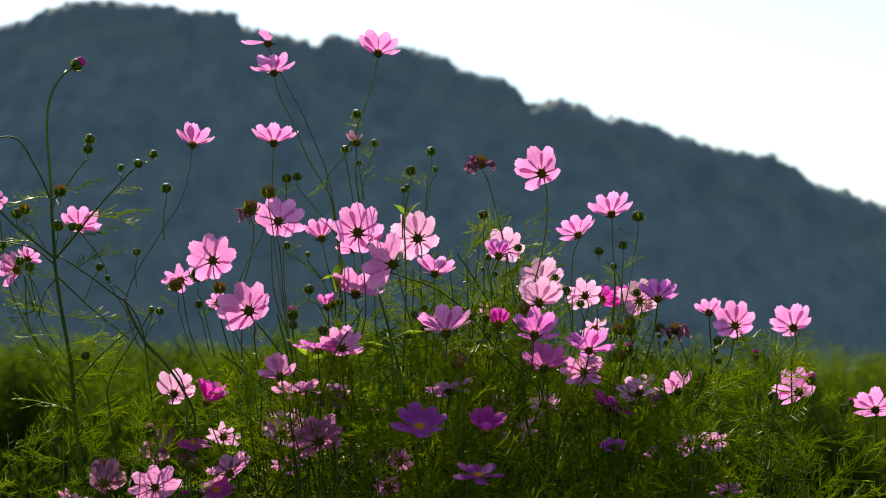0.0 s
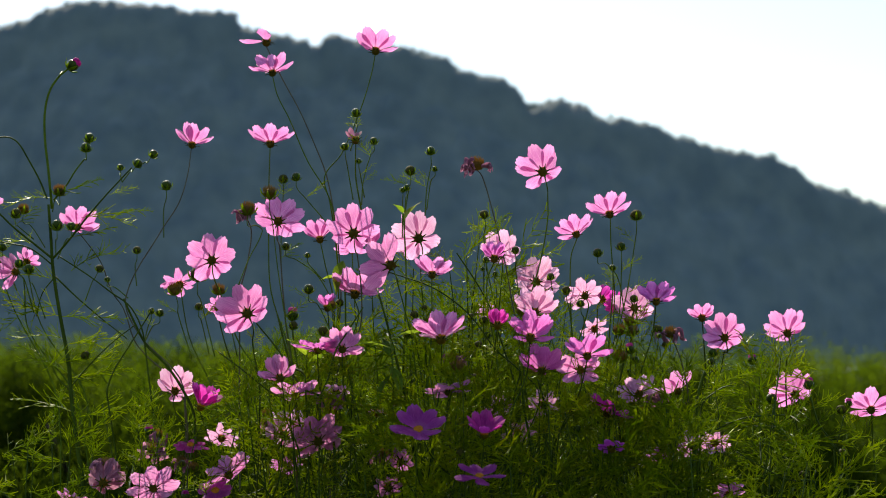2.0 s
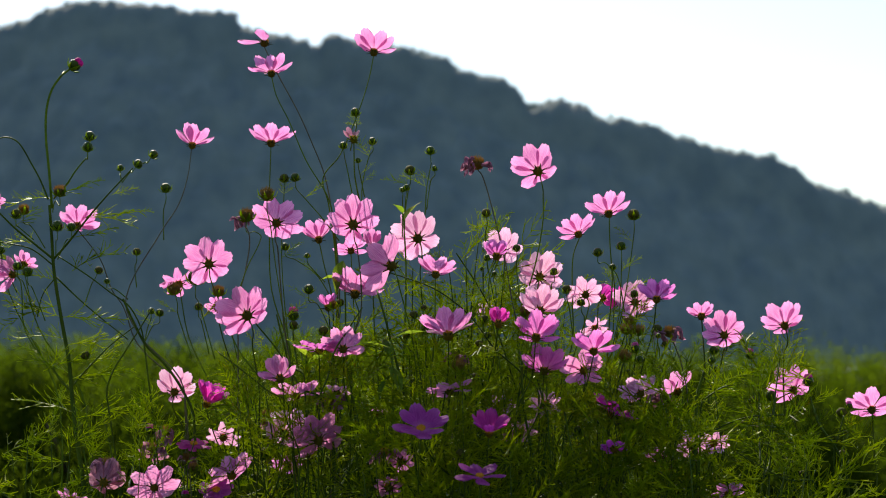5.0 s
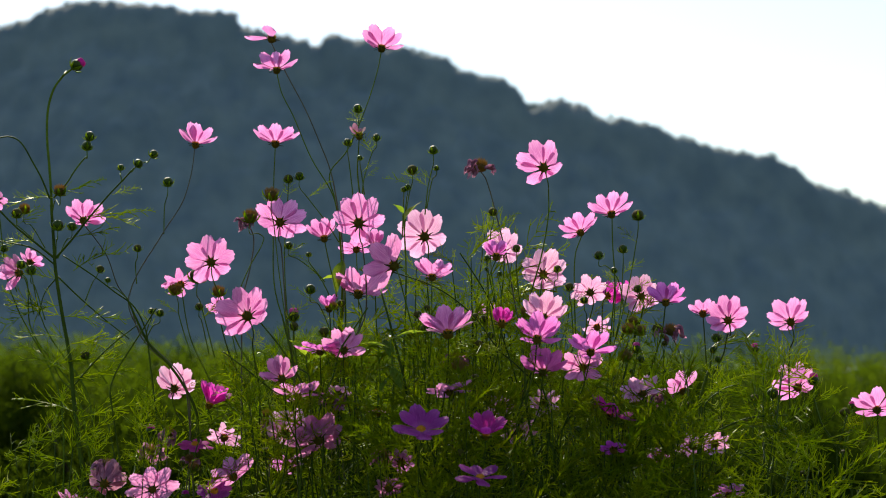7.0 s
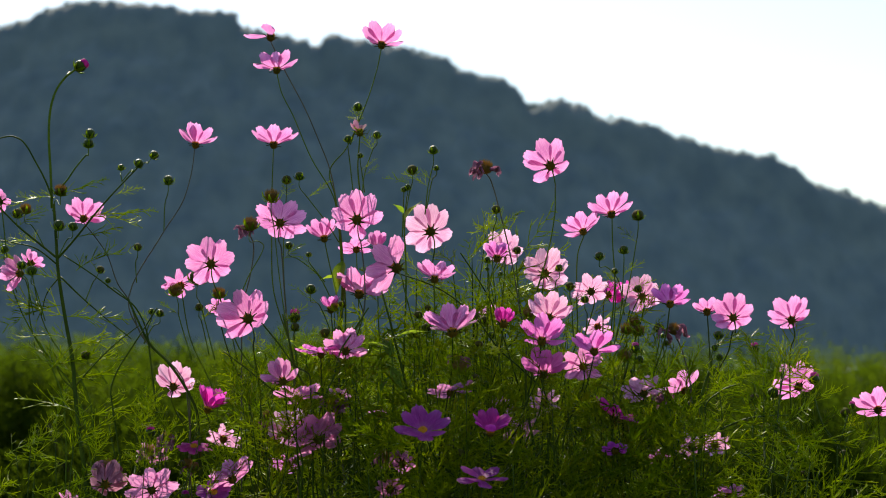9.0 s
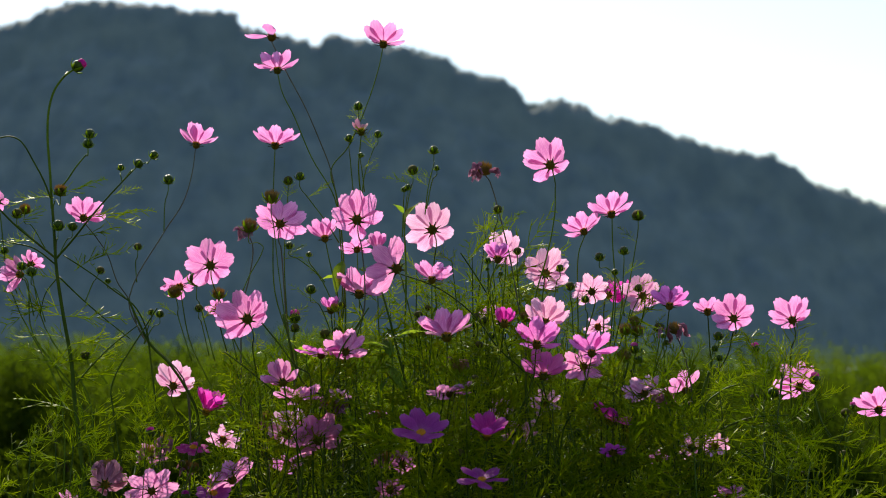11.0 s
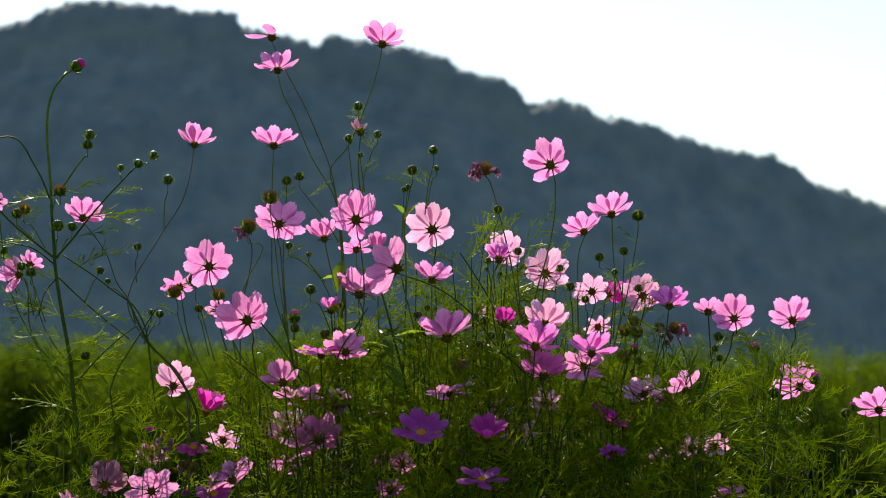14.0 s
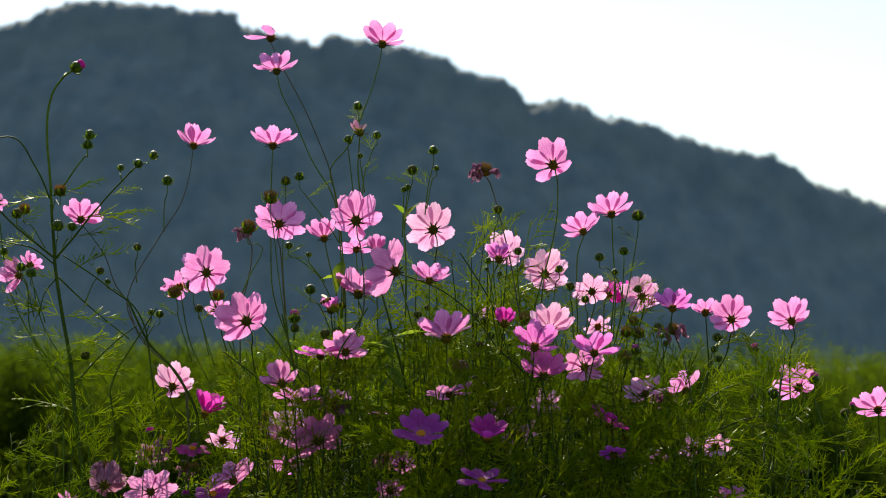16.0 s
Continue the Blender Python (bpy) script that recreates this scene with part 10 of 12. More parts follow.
    walk(b28, sway(b28, [(0, -3.9, -0), (0.5, -3.9, -0), (1, -3.9, -0), (1.5, -4.9, -0), (2, -4.9, -0), (2.5, -6.8, -0.9), (3, -5.8, -0.9), (3.5, -4.9, -0.9), (4, -6.8, -0), (6.5, -1, -0), (7, -1, -0), (7.5, -1, -0), (8, -1, -0), (8.5, -1, -0), (9, 0, -0), (11.5, 0, -0), (12, 0, -0), (12.5, 0, -0), (13, 0, -0), (13.5, 0, -0), (14, 0, -0), (14.5, -1, -0), (15, -1, -0), (15.5, -1, -0), (16, -1, -0)]))
    walk(b29, sway(b29, [(0, -4.9, -0), (0.5, -6.1, -1.2), (1, -4.9, -1.2), (1.5, -8.6, -1.2), (2, -7.3, -1.2), (2.5, -9.8, -2.5), (3, -8.6, -2.5), (3.5, -6.1, -1.2), (4, -11, -2.5), (6.5, -2.5, -0), (7, -1.3, -0), (7.5, -1.3, -0), (8, -2.5, -0), (8.5, -1.3, -0), (9, -1.3, -0), (11.5, 0, -0), (12, 0, -0), (12.5, 0, -0), (13, 0, -0), (13.5, 0, -0), (14, -1.3, -0), (14.5, -1.3, -0), (15, -1.3, -0), (15.5, -2.5, -1.2), (16, -1.3, -0)]))
    walk(b30, sway(b30, [(0, -4.8, 4.8), (0.5, -2.4, 4.8), (1, -4.8, 4.8), (1.5, -4.8, 3.6), (2, -4.8, 3.6), (2.5, -7.2, 3.6), (3, -6, 4.8), (3.5, -3.6, 4.8), (4, -4.8, 4.8), (6.5, -1.2, 2.4), (7, -2.4, 2.4), (7.5, -1.2, 2.4), (8, -1.2, 2.4), (8.5, 0, 1.2), (9, 0, 1.2), (11.5, 0, -0), (12, 0, -0), (12.5, 0, -0), (13, 0, -0), (13.5, 0, -0), (14, 0, -0), (14.5, -1.2, -0), (15, -1.2, -0), (15.5, -1.2, -0), (16, 0, -0)]))
    walk(b31, sway(b31, [(0, -4.8, 4.8), (0.5, -2.4, 4.8), (1, -4.8, 4.8), (1.5, -4.8, 3.6), (2, -4.8, 3.6), (2.5, -7.2, 3.6), (3, -6, 4.8), (3.5, -3.6, 4.8), (4, -4.8, 4.8), (6.5, -1.2, 2.4), (7, -2.4, 2.4), (7.5, -1.2, 2.4), (8, -1.2, 2.4), (8.5, 0, 1.2), (9, 0, 1.2), (11.5, 0, -0), (12, 0, -0), (12.5, 0, -0), (13, 0, -0), (13.5, 0, -0), (14, 0, -0), (14.5, -1.2, -0), (15, -1.2, -0), (15.5, -1.2, -0), (16, 0, -0)]))
    walk(b32, sway(b32, [(0, -4.8, -11), (0.5, -9.7, -11), (1, -6, -7.3), (1.5, -12.2, -11), (2, -7.2, -9.8), (2.5, -12.2, -9.8), (3, -12.2, -13.4), (3.5, -8.5, -12.2), (4, -14.5, -12.2), (6.5, -1.2, -3.7), (7, -1.2, -3.7), (7.5, -2.4, -3.7), (8, -2.4, -2.5), (8.5, -2.4, -1.2), (9, -1.2, -1.2), (11.5, 0, -0), (12, 0, -0), (12.5, 0, -0), (13, 0, -0), (13.5, 0, -0), (14, 0, -0), (14.5, -1.2, -0), (15, -2.4, -1.2), (15.5, -3.7, -1.2), (16, -1.2, -0)]))
    walk(b33, sway(b33, [(0, -7.3, -15.8), (0.5, -12.2, -17), (1, -7.3, -12.2), (1.5, -17.1, -17), (2, -8.6, -12.2), (2.5, -13.4, -13.4), (3, -15.8, -19.5), (3.5, -9.8, -18.3), (4, -17.1, -17), (6.5, -2.5, -6), (7, -2.5, -6), (7.5, -2.5, -4.8), (8, -3.7, -3.7), (8.5, -2.5, -2.5), (9, -1.3, -1.2), (11.5, 1.2, -0), (12, 0, -0), (12.5, 0, -0), (13, 0, -0), (13.5, 0, -0), (14, 0, -0), (14.5, -1.3, -1.2), (15, -1.3, -1.2), (15.5, -2.5, -1.2), (16, -1.3, -1.2)]))
    walk(b34, sway(b34, [(0, -5.9, -12.7), (0.5, -9.7, -13.6), (1, -5.9, -9.7), (1.5, -13.7, -13.6), (2, -6.9, -9.7), (2.5, -10.7, -10.7), (3, -12.7, -15.6), (3.5, -7.8, -14.6), (4, -13.7, -13.6), (6.5, -2, -4.8), (7, -2, -4.8), (7.5, -2, -3.9), (8, -2.9, -2.9), (8.5, -2, -2), (9, -1, -1), (11.5, 1, -0), (12, 0, -0), (12.5, 0, -0), (13, 0, -0), (13.5, 0, -0), (14, 0, -0), (14.5, -1, -1), (15, -1, -1), (15.5, -2, -1), (16, -1, -1)]))
    walk(b35, sway(b35, [(0, -5.1, -11.1), (0.5, -8.5, -11.9), (1, -5.1, -8.5), (1.5, -12, -11.9), (2, -6, -8.5), (2.5, -9.4, -9.3), (3, -11.1, -13.6), (3.5, -6.8, -12.8), (4, -12, -11.9), (6.5, -1.7, -4.2), (7, -1.7, -4.2), (7.5, -1.7, -3.4), (8, -2.6, -2.6), (8.5, -1.7, -1.7), (9, -0.9, -0.8), (11.5, 0.8, -0), (12, 0, -0), (12.5, 0, -0), (13, 0, -0), (13.5, 0, -0), (14, 0, -0), (14.5, -0.9, -0.8), (15, -0.9, -0.8), (15.5, -1.7, -0.8), (16, -0.9, -0.8)]))
    walk(b36, sway(b36, [(0, -4.8, -1.2), (0.5, -4.8, -0), (1, -3.7, -1.2), (1.5, -8.5, -1.2), (2, -6.1, -1.2), (2.5, -8.5, -1.2), (3, -6.1, -1.2), (3.5, -6.1, -1.2), (4, -9.8, -1.2), (6.5, -1.2, -0), (7, -1.2, -0), (7.5, -1.2, -0), (8, -2.5, -0), (8.5, -1.2, -0), (9, -1.2, -0), (11.5, 0, -0), (12, 0, -0), (12.5, 0, -0), (13, 0, -0), (13.5, 0, -0), (14, -1.2, -0), (14.5, -1.2, -0), (15, -1.2, -0), (15.5, -2.5, -0), (16, -1.2, -0)]))
    walk(b37, sway(b37, [(0, -4.8, -1.2), (0.5, -4.8, -0), (1, -3.7, -1.2), (1.5, -8.5, -1.2), (2, -6.1, -1.2), (2.5, -8.5, -1.2), (3, -6.1, -1.2), (3.5, -6.1, -1.2), (4, -9.8, -1.2), (6.5, -1.2, -0), (7, -1.2, -0), (7.5, -1.2, -0), (8, -2.5, -0), (8.5, -1.2, -0), (9, -1.2, -0), (11.5, 0, -0), (12, 0, -0), (12.5, 0, -0), (13, 0, -0), (13.5, 0, -0), (14, -1.2, -0), (14.5, -1.2, -0), (15, -1.2, -0), (15.5, -2.5, -0), (16, -1.2, -0)]))
    walk(b38, sway(b38, [(0, -3.9, -1), (0.5, -3.9, -0), (1, -2.9, -1), (1.5, -6.8, -1), (2, -4.9, -1), (2.5, -6.8, -1), (3, -4.9, -1), (3.5, -4.9, -1), (4, -7.8, -1), (6.5, -1, -0), (7, -1, -0), (7.5, -1, -0), (8, -2, -0), (8.5, -1, -0), (9, -1, -0), (11.5, 0, -0), (12, 0, -0), (12.5, 0, -0), (13, 0, -0), (13.5, 0, -0), (14, -1, -0), (14.5, -1, -0), (15, -1, -0), (15.5, -2, -0), (16, -1, -0)]))
    walk(b39, sway(b39, [(0, -3.4, -0.8), (0.5, -3.4, -0), (1, -2.6, -0.8), (1.5, -6, -0.8), (2, -4.3, -0.8), (2.5, -6, -0.8), (3, -4.3, -0.8), (3.5, -4.3, -0.8), (4, -6.8, -0.8), (6.5, -0.8, -0), (7, -0.8, -0), (7.5, -0.8, -0), (8, -1.7, -0), (8.5, -0.8, -0), (9, -0.8, -0), (11.5, 0, -0), (12, 0, -0), (12.5, 0, -0), (13, 0, -0), (13.5, 0, -0), (14, -0.8, -0), (14.5, -0.8, -0), (15, -0.8, -0), (15.5, -1.7, -0), (16, -0.8, -0)]))
    walk(b40, sway(b40, [(0, -20.4, -7.2), (0.5, -19.2, -7.2), (1, -19.2, -7.2), (1.5, -19.2, -7.2), (2, -19.2, -7.2), (2.5, -19.2, -7.2), (3, -20.4, -8.4), (3.5, -15.6, -5.9), (4, -18, -5.9), (6.5, -9.6, -3.6), (7, -7.2, -3.6), (7.5, -7.2, -3.6), (8, -7.2, -3.6), (8.5, -3.6, -2.3), (9, -2.4, -0), (11.5, 0, -0), (12, 0, -0), (12.5, 0, -0), (13, 0, -0), (13.5, 0, -0), (14, 0, -0), (14.5, -1.3, -0), (15, -1.3, -0), (15.5, -1.3, -0), (16, 0, -0)]))
    walk(b41, sway(b41, [(0, 1.2, 4.8), (0.5, -2.4, 3.6), (1, -2.4, 3.6), (1.5, 0, 3.6), (2, -4.8, 1.2), (2.5, -4.8, 3.6), (3, 1.2, 4.8), (3.5, -1.2, 3.6), (4, -3.6, 3.6), (6.5, 1.2, 4.8), (7, -2.4, 3.6), (7.5, -2.4, 2.3), (8, -2.4, 2.3), (8.5, -1.2, 1.2), (9, -1.2, 1.2), (11.5, 0, -0), (12, 0, -0), (12.5, 0, -0), (13, 1.2, -0), (13.5, 1.2, -0), (14, 1.2, -0), (14.5, 1.2, -0), (15, 1.2, -0), (15.5, 1.2, -0), (16, 1.2, -0)]))
    walk(b42, sway(b42, [(0, 1.2, 4.8), (0.5, -2.4, 3.6), (1, -2.4, 3.6), (1.5, 0, 3.6), (2, -4.9, 1.2), (2.5, -4.9, 3.6), (3, 1.2, 4.8), (3.5, -1.3, 3.6), (4, -3.6, 3.6), (6.5, 1.2, 4.8), (7, -2.4, 3.6), (7.5, -2.4, 2.3), (8, -2.4, 2.3), (8.5, -1.3, 1.2), (9, -1.3, 1.2), (11.5, 0, -0), (12, 0, -0), (12.5, 0, -0), (13, 1.2, -0), (13.5, 1.2, -0), (14, 1.2, -0), (14.5, 1.2, -0), (15, 1.2, -0), (15.5, 1.2, -0), (16, 1.2, -0)]))
    walk(b43, sway(b43, [(0, 0, -1.2), (0.5, -3.6, 1.3), (1, -3.6, -0), (1.5, -2.4, -0), (2, -2.4, -0), (2.5, -4.8, 1.3), (3, 1.3, -1.2), (3.5, -3.6, 1.3), (4, -7.3, 1.3), (6.5, -1.2, -0), (7, 0, -0), (7.5, 0, -0), (8, -1.2, 1.3), (8.5, -1.2, -0), (9, 0, -0), (11.5, 0, -0), (12, 0, -0), (12.5, 0, -0), (13, 0, -0), (13.5, 0, -0), (14, 0, -0), (14.5, -1.2, -0), (15, -1.2, -0), (15.5, -1.2, -0), (16, 0, -0)]))
    walk(b44, sway(b44, [(0, -1.2, 8.4), (0.5, -2.4, 6), (1, -2.4, 6), (1.5, -3.6, 7.3), (2, -3.6, 6), (2.5, -3.6, 7.3), (3, -1.2, 9.6), (3.5, -3.6, 7.3), (4, -4.8, 7.3), (6.5, -1.2, 3.6), (7, -1.2, 2.4), (7.5, 0, 2.4), (8, -1.2, 2.4), (8.5, -1.2, 1.2), (9, 0, 1.2), (11.5, 0, -0), (12, 0, -0), (12.5, 0, -0), (13, 0, -0), (13.5, 0, -0), (14, 0, -0), (14.5, 0, -0), (15, -1.2, -0), (15.5, 0, 1.2), (16, 0, -0)]))
    walk(b45, sway(b45, [(0, -1.2, 8.5), (0.5, -2.4, 6), (1, -2.4, 6), (1.5, -3.7, 7.3), (2, -3.7, 6), (2.5, -3.7, 7.3), (3, -1.2, 9.7), (3.5, -3.7, 7.3), (4, -4.8, 7.3), (6.5, -1.2, 3.7), (7, -1.2, 2.4), (7.5, 0, 2.4), (8, -1.2, 2.4), (8.5, -1.2, 1.2), (9, 0, 1.2), (11.5, 0, -0), (12, 0, -0), (12.5, 0, -0), (13, 0, -0), (13.5, 0, -0), (14, 0, -0), (14.5, 0, -0), (15, -1.2, -0), (15.5, 0, 1.2), (16, 0, -0)]))
    walk(b46, sway(b46, [(0, -1.2, 8.5), (0.5, -2.4, 6), (1, -2.4, 6), (1.5, -3.7, 7.3), (2, -3.7, 6), (2.5, -3.7, 7.3), (3, -1.2, 9.7), (3.5, -3.7, 7.3), (4, -4.8, 7.3), (6.5, -1.2, 3.7), (7, -1.2, 2.4), (7.5, 0, 2.4), (8, -1.2, 2.4), (8.5, -1.2, 1.2), (9, 0, 1.2), (11.5, 0, -0), (12, 0, -0), (12.5, 0, -0), (13, 0, -0), (13.5, 0, -0), (14, 0, -0), (14.5, 0, -0), (15, -1.2, -0), (15.5, 0, 1.2), (16, 0, -0)]))
    walk(b47, sway(b47, [(0, -7.1, -13.1), (0.5, -7.1, -13.1), (1, -13, -11.9), (1.5, -10.7, -9.5), (2, -13, -11.9), (2.5, -15.4, -11.9), (3, -15.4, -13.1), (3.5, -15.4, -14.3), (4, -13, -9.5), (6.5, -4.7, -2.4), (7, -3.6, -1.2), (7.5, -3.6, -1.2), (8, -3.6, -1.2), (8.5, -2.3, -0), (9, -1.2, -0), (11.5, 0, -0), (12, 0, -0), (12.5, 0, -0), (13, 0, -0), (13.5, 0, -0), (14, 0, -0), (14.5, -1.2, -0), (15, -1.2, -0), (15.5, -1.2, -1.2), (16, -1.2, -1.2)]))
    walk(b48, sway(b48, [(0, -9.6, -6.1), (0.5, -7.2, -4.8), (1, -10.8, -6.1), (1.5, -9.6, -6.1), (2, -9.6, -6.1), (2.5, -12.1, -7.3), (3, -9.6, -6.1), (3.5, -10.8, -6.1), (4, -10.8, -6.1), (6.5, -3.6, -1.2), (7, -2.4, -1.2), (7.5, -1.2, -0), (8, -1.2, -0), (8.5, -1.2, -0), (9, -1.2, -0), (11.5, 0, -0), (12, 0, -0), (12.5, 0, -0), (13, 0, -0), (13.5, 0, -0), (14, 0, -0), (14.5, 0, -0), (15, 0, -0), (15.5, -1.2, -0), (16, 0, -0)]))
    walk(b49, sway(b49, [(0, -4.3, -6.5), (0.5, -7.6, -10.8), (1, -9.8, -11.9), (1.5, -9.8, -11.9), (2, -10.8, -15.1), (2.5, -15.1, -8.6), (3, -16.3, -13), (3.5, -10.8, -15.1), (4, -10.8, -11.9), (6.5, -4.3, -4.3), (7, -2.2, -1.1), (7.5, -2.2, -1.1), (8, -2.2, -1.1), (8.5, -1.1, -1.1), (9, -1.1, -1.1), (11.5, 0, -0), (12, 0, -0), (12.5, 0, -0), (13, 0, -0), (13.5, 0, -0), (14, 0, -0), (14.5, -1.1, -0), (15, -1.1, -1.1), (15.5, -1.1, -1.1), (16, -1.1, -1.1)]))
    walk(b50, sway(b50, [(0, -9.6, -6), (0.5, -7.1, -4.8), (1, -10.8, -6), (1.5, -9.6, -6), (2, -9.6, -6), (2.5, -12, -7.2), (3, -9.6, -6), (3.5, -10.8, -6), (4, -10.8, -6), (6.5, -3.6, -1.2), (7, -2.4, -1.2), (7.5, -1.2, -0), (8, -1.2, -0), (8.5, -1.2, -0), (9, -1.2, -0), (11.5, 0, -0), (12, 0, -0), (12.5, 0, -0), (13, 0, -0), (13.5, 0, -0), (14, 0, -0), (14.5, 0, -0), (15, 0, -0), (15.5, -1.2, -0), (16, 0, -0)]))
    walk(b51, sway(b51, [(0, -12, 2.4), (0.5, -9.6, 3.6), (1, -9.6, 2.4), (1.5, -12, 2.4), (2, -10.8, 1.2), (2.5, -13.2, 1.2), (3, -7.2, 1.2), (3.5, -6, 1.2), (4, -1.2, 2.4), (6.5, 3.6, 2.4), (7, 4.8, 2.4), (7.5, 3.6, 2.4), (8, 3.6, 2.4), (8.5, 3.6, 2.4), (9, 2.3, 2.4), (11.5, 0, 1.2), (12, 0, -0), (12.5, 0, -0), (13, 0, -0), (13.5, 0, -0), (14, 0, -0), (14.5, -1.2, -0), (15, 0, -1.2), (15.5, -1.2, -1.2), (16, 2.3, -1.2)]))
    walk(b52, sway(b52, [(0, -12, 2.4), (0.5, -9.6, 3.6), (1, -9.6, 2.4), (1.5, -12, 2.4), (2, -10.8, 1.2), (2.5, -13.2, 1.2), (3, -7.2, 1.2), (3.5, -6, 1.2), (4, -1.3, 2.4), (6.5, 3.6, 2.4), (7, 4.8, 2.4), (7.5, 3.6, 2.4), (8, 3.6, 2.4), (8.5, 3.6, 2.4), (9, 2.3, 2.4), (11.5, 0, 1.2), (12, 0, -0), (12.5, 0, -0), (13, 0, -0), (13.5, 0, -0), (14, 0, -0), (14.5, -1.3, -0), (15, 0, -1.2), (15.5, -1.3, -1.2), (16, 2.3, -1.2)]))
    walk(b53, sway(b53, [(0, -7.1, 1.4), (0.5, -5.7, 2.1), (1, -5.7, 1.4), (1.5, -7.1, 1.4), (2, -6.4, 0.7), (2.5, -7.8, 0.7), (3, -4.3, 0.7), (3.5, -3.6, 0.7), (4, -0.7, 1.4), (6.5, 2.1, 1.4), (7, 2.8, 1.4), (7.5, 2.1, 1.4), (8, 2.1, 1.4), (8.5, 2.1, 1.4), (9, 1.4, 1.4), (11.5, 0, 0.7), (12, 0, -0), (12.5, 0, -0), (13, 0, -0), (13.5, 0, -0), (14, 0, -0), (14.5, -0.7, -0), (15, 0, -0.7), (15.5, -0.7, -0.7), (16, 1.4, -0.7)]))
    walk(b54, sway(b54, [(0, -9.6, 1.9), (0.5, -7.7, 2.9), (1, -7.7, 1.9), (1.5, -9.6, 1.9), (2, -8.6, 0.9), (2.5, -10.5, 0.9), (3, -5.7, 0.9), (3.5, -4.8, 0.9), (4, -1, 1.9), (6.5, 2.9, 1.9), (7, 3.8, 1.9), (7.5, 2.9, 1.9), (8, 2.9, 1.9), (8.5, 2.9, 1.9), (9, 1.9, 1.9), (11.5, 0, 0.9), (12, 0, -0), (12.5, 0, -0), (13, 0, -0), (13.5, 0, -0), (14, 0, -0), (14.5, -1, -0), (15, 0, -0.9), (15.5, -1, -0.9), (16, 1.9, -0.9)]))
    walk(b55, sway(b55, [(0, -8.4, 1.7), (0.5, -6.7, 2.5), (1, -6.7, 1.7), (1.5, -8.4, 1.7), (2, -7.5, 0.8), (2.5, -9.2, 0.8), (3, -5, 0.8), (3.5, -4.2, 0.8), (4, -0.9, 1.7), (6.5, 2.5, 1.7), (7, 3.3, 1.7), (7.5, 2.5, 1.7), (8, 2.5, 1.7), (8.5, 2.5, 1.7), (9, 1.6, 1.7), (11.5, 0, 0.8), (12, 0, -0), (12.5, 0, -0), (13, 0, -0), (13.5, 0, -0), (14, 0, -0), (14.5, -0.9, -0), (15, 0, -0.8), (15.5, -0.9, -0.8), (16, 1.6, -0.8)]))
    walk(b56, sway(b56, [(0, 0.6, -0.6), (0.5, 0.6, -1.2), (1, -3.7, -2.5), (1.5, -2.5, -2.5), (2, -3.1, -3.1), (2.5, -0.6, -1.8), (3, -7.3, -5.5), (3.5, 2.4, -0.6), (4, -6.7, -4.3), (6.5, 1.8, 0.6), (7, -3.1, -1.2), (7.5, 0.6, -0), (8, -1.2, -0.6), (8.5, 0, -0), (9, -0.6, -0.6), (11.5, 0, -0), (12, 0.6, -0), (12.5, 0, -0), (13, 0, -0), (13.5, -0.6, -0), (14, 0, -0), (14.5, -0.6, -0.6), (15, -0.6, -0.6), (15.5, -1.2, -0.6), (16, -1.2, -0.6)]))
    walk(b57, sway(b57, [(0, 0.6, -0.6), (0.5, 0.6, -1.2), (1, -3.7, -2.5), (1.5, -2.5, -2.5), (2, -3.1, -3.1), (2.5, -0.6, -1.8), (3, -7.3, -5.5), (3.5, 2.4, -0.6), (4, -6.7, -4.3), (6.5, 1.8, 0.6), (7, -3.1, -1.2), (7.5, 0.6, -0), (8, -1.2, -0.6), (8.5, 0, -0), (9, -0.6, -0.6), (11.5, 0, -0), (12, 0.6, -0), (12.5, 0, -0), (13, 0, -0), (13.5, -0.6, -0), (14, 0, -0), (14.5, -0.6, -0.6), (15, -0.6, -0.6), (15.5, -1.2, -0.6), (16, -1.2, -0.6)]))
    walk(b58, sway(b58, [(0, -3.7, -6.1), (0.5, -9.7, -21.9), (1, -14.5, -12.2), (1.5, -14.5, -21.9), (2, -18.2, -24.4), (2.5, -10.9, -21.9), (3, -37.7, -25.6), (3.5, -1.2, -15.8), (4, -26.8, -25.6), (6.5, 2.5, -7.3), (7, -7.2, -2.5), (7.5, 1.3, -2.5), (8, -2.4, -0), (8.5, -1.2, -2.5), (9, 0, 1.2), (11.5, 0, -0), (12, 1.3, -0), (12.5, 0, -0), (13, 0, -0), (13.5, -1.2, -0), (14, 0, -0), (14.5, -1.2, -0), (15, -2.4, -1.3), (15.5, -1.2, -0), (16, -3.7, -1.3)]))
    walk(b59, sway(b59, [(0, -2.9, -4.9), (0.5, -7.8, -17.6), (1, -11.6, -9.7), (1.5, -11.6, -17.6), (2, -14.6, -19.5), (2.5, -8.7, -17.6), (3, -30.1, -20.5), (3.5, -1, -12.7), (4, -21.4, -20.5), (6.5, 2, -5.9), (7, -5.8, -2), (7.5, 1, -2), (8, -1.9, -0), (8.5, -1, -2), (9, 0, 1), (11.5, 0, -0), (12, 1, -0), (12.5, 0, -0), (13, 0, -0), (13.5, -1, -0), (14, 0, -0), (14.5, -1, -0), (15, -1.9, -1), (15.5, -1, -0), (16, -2.9, -1)]))
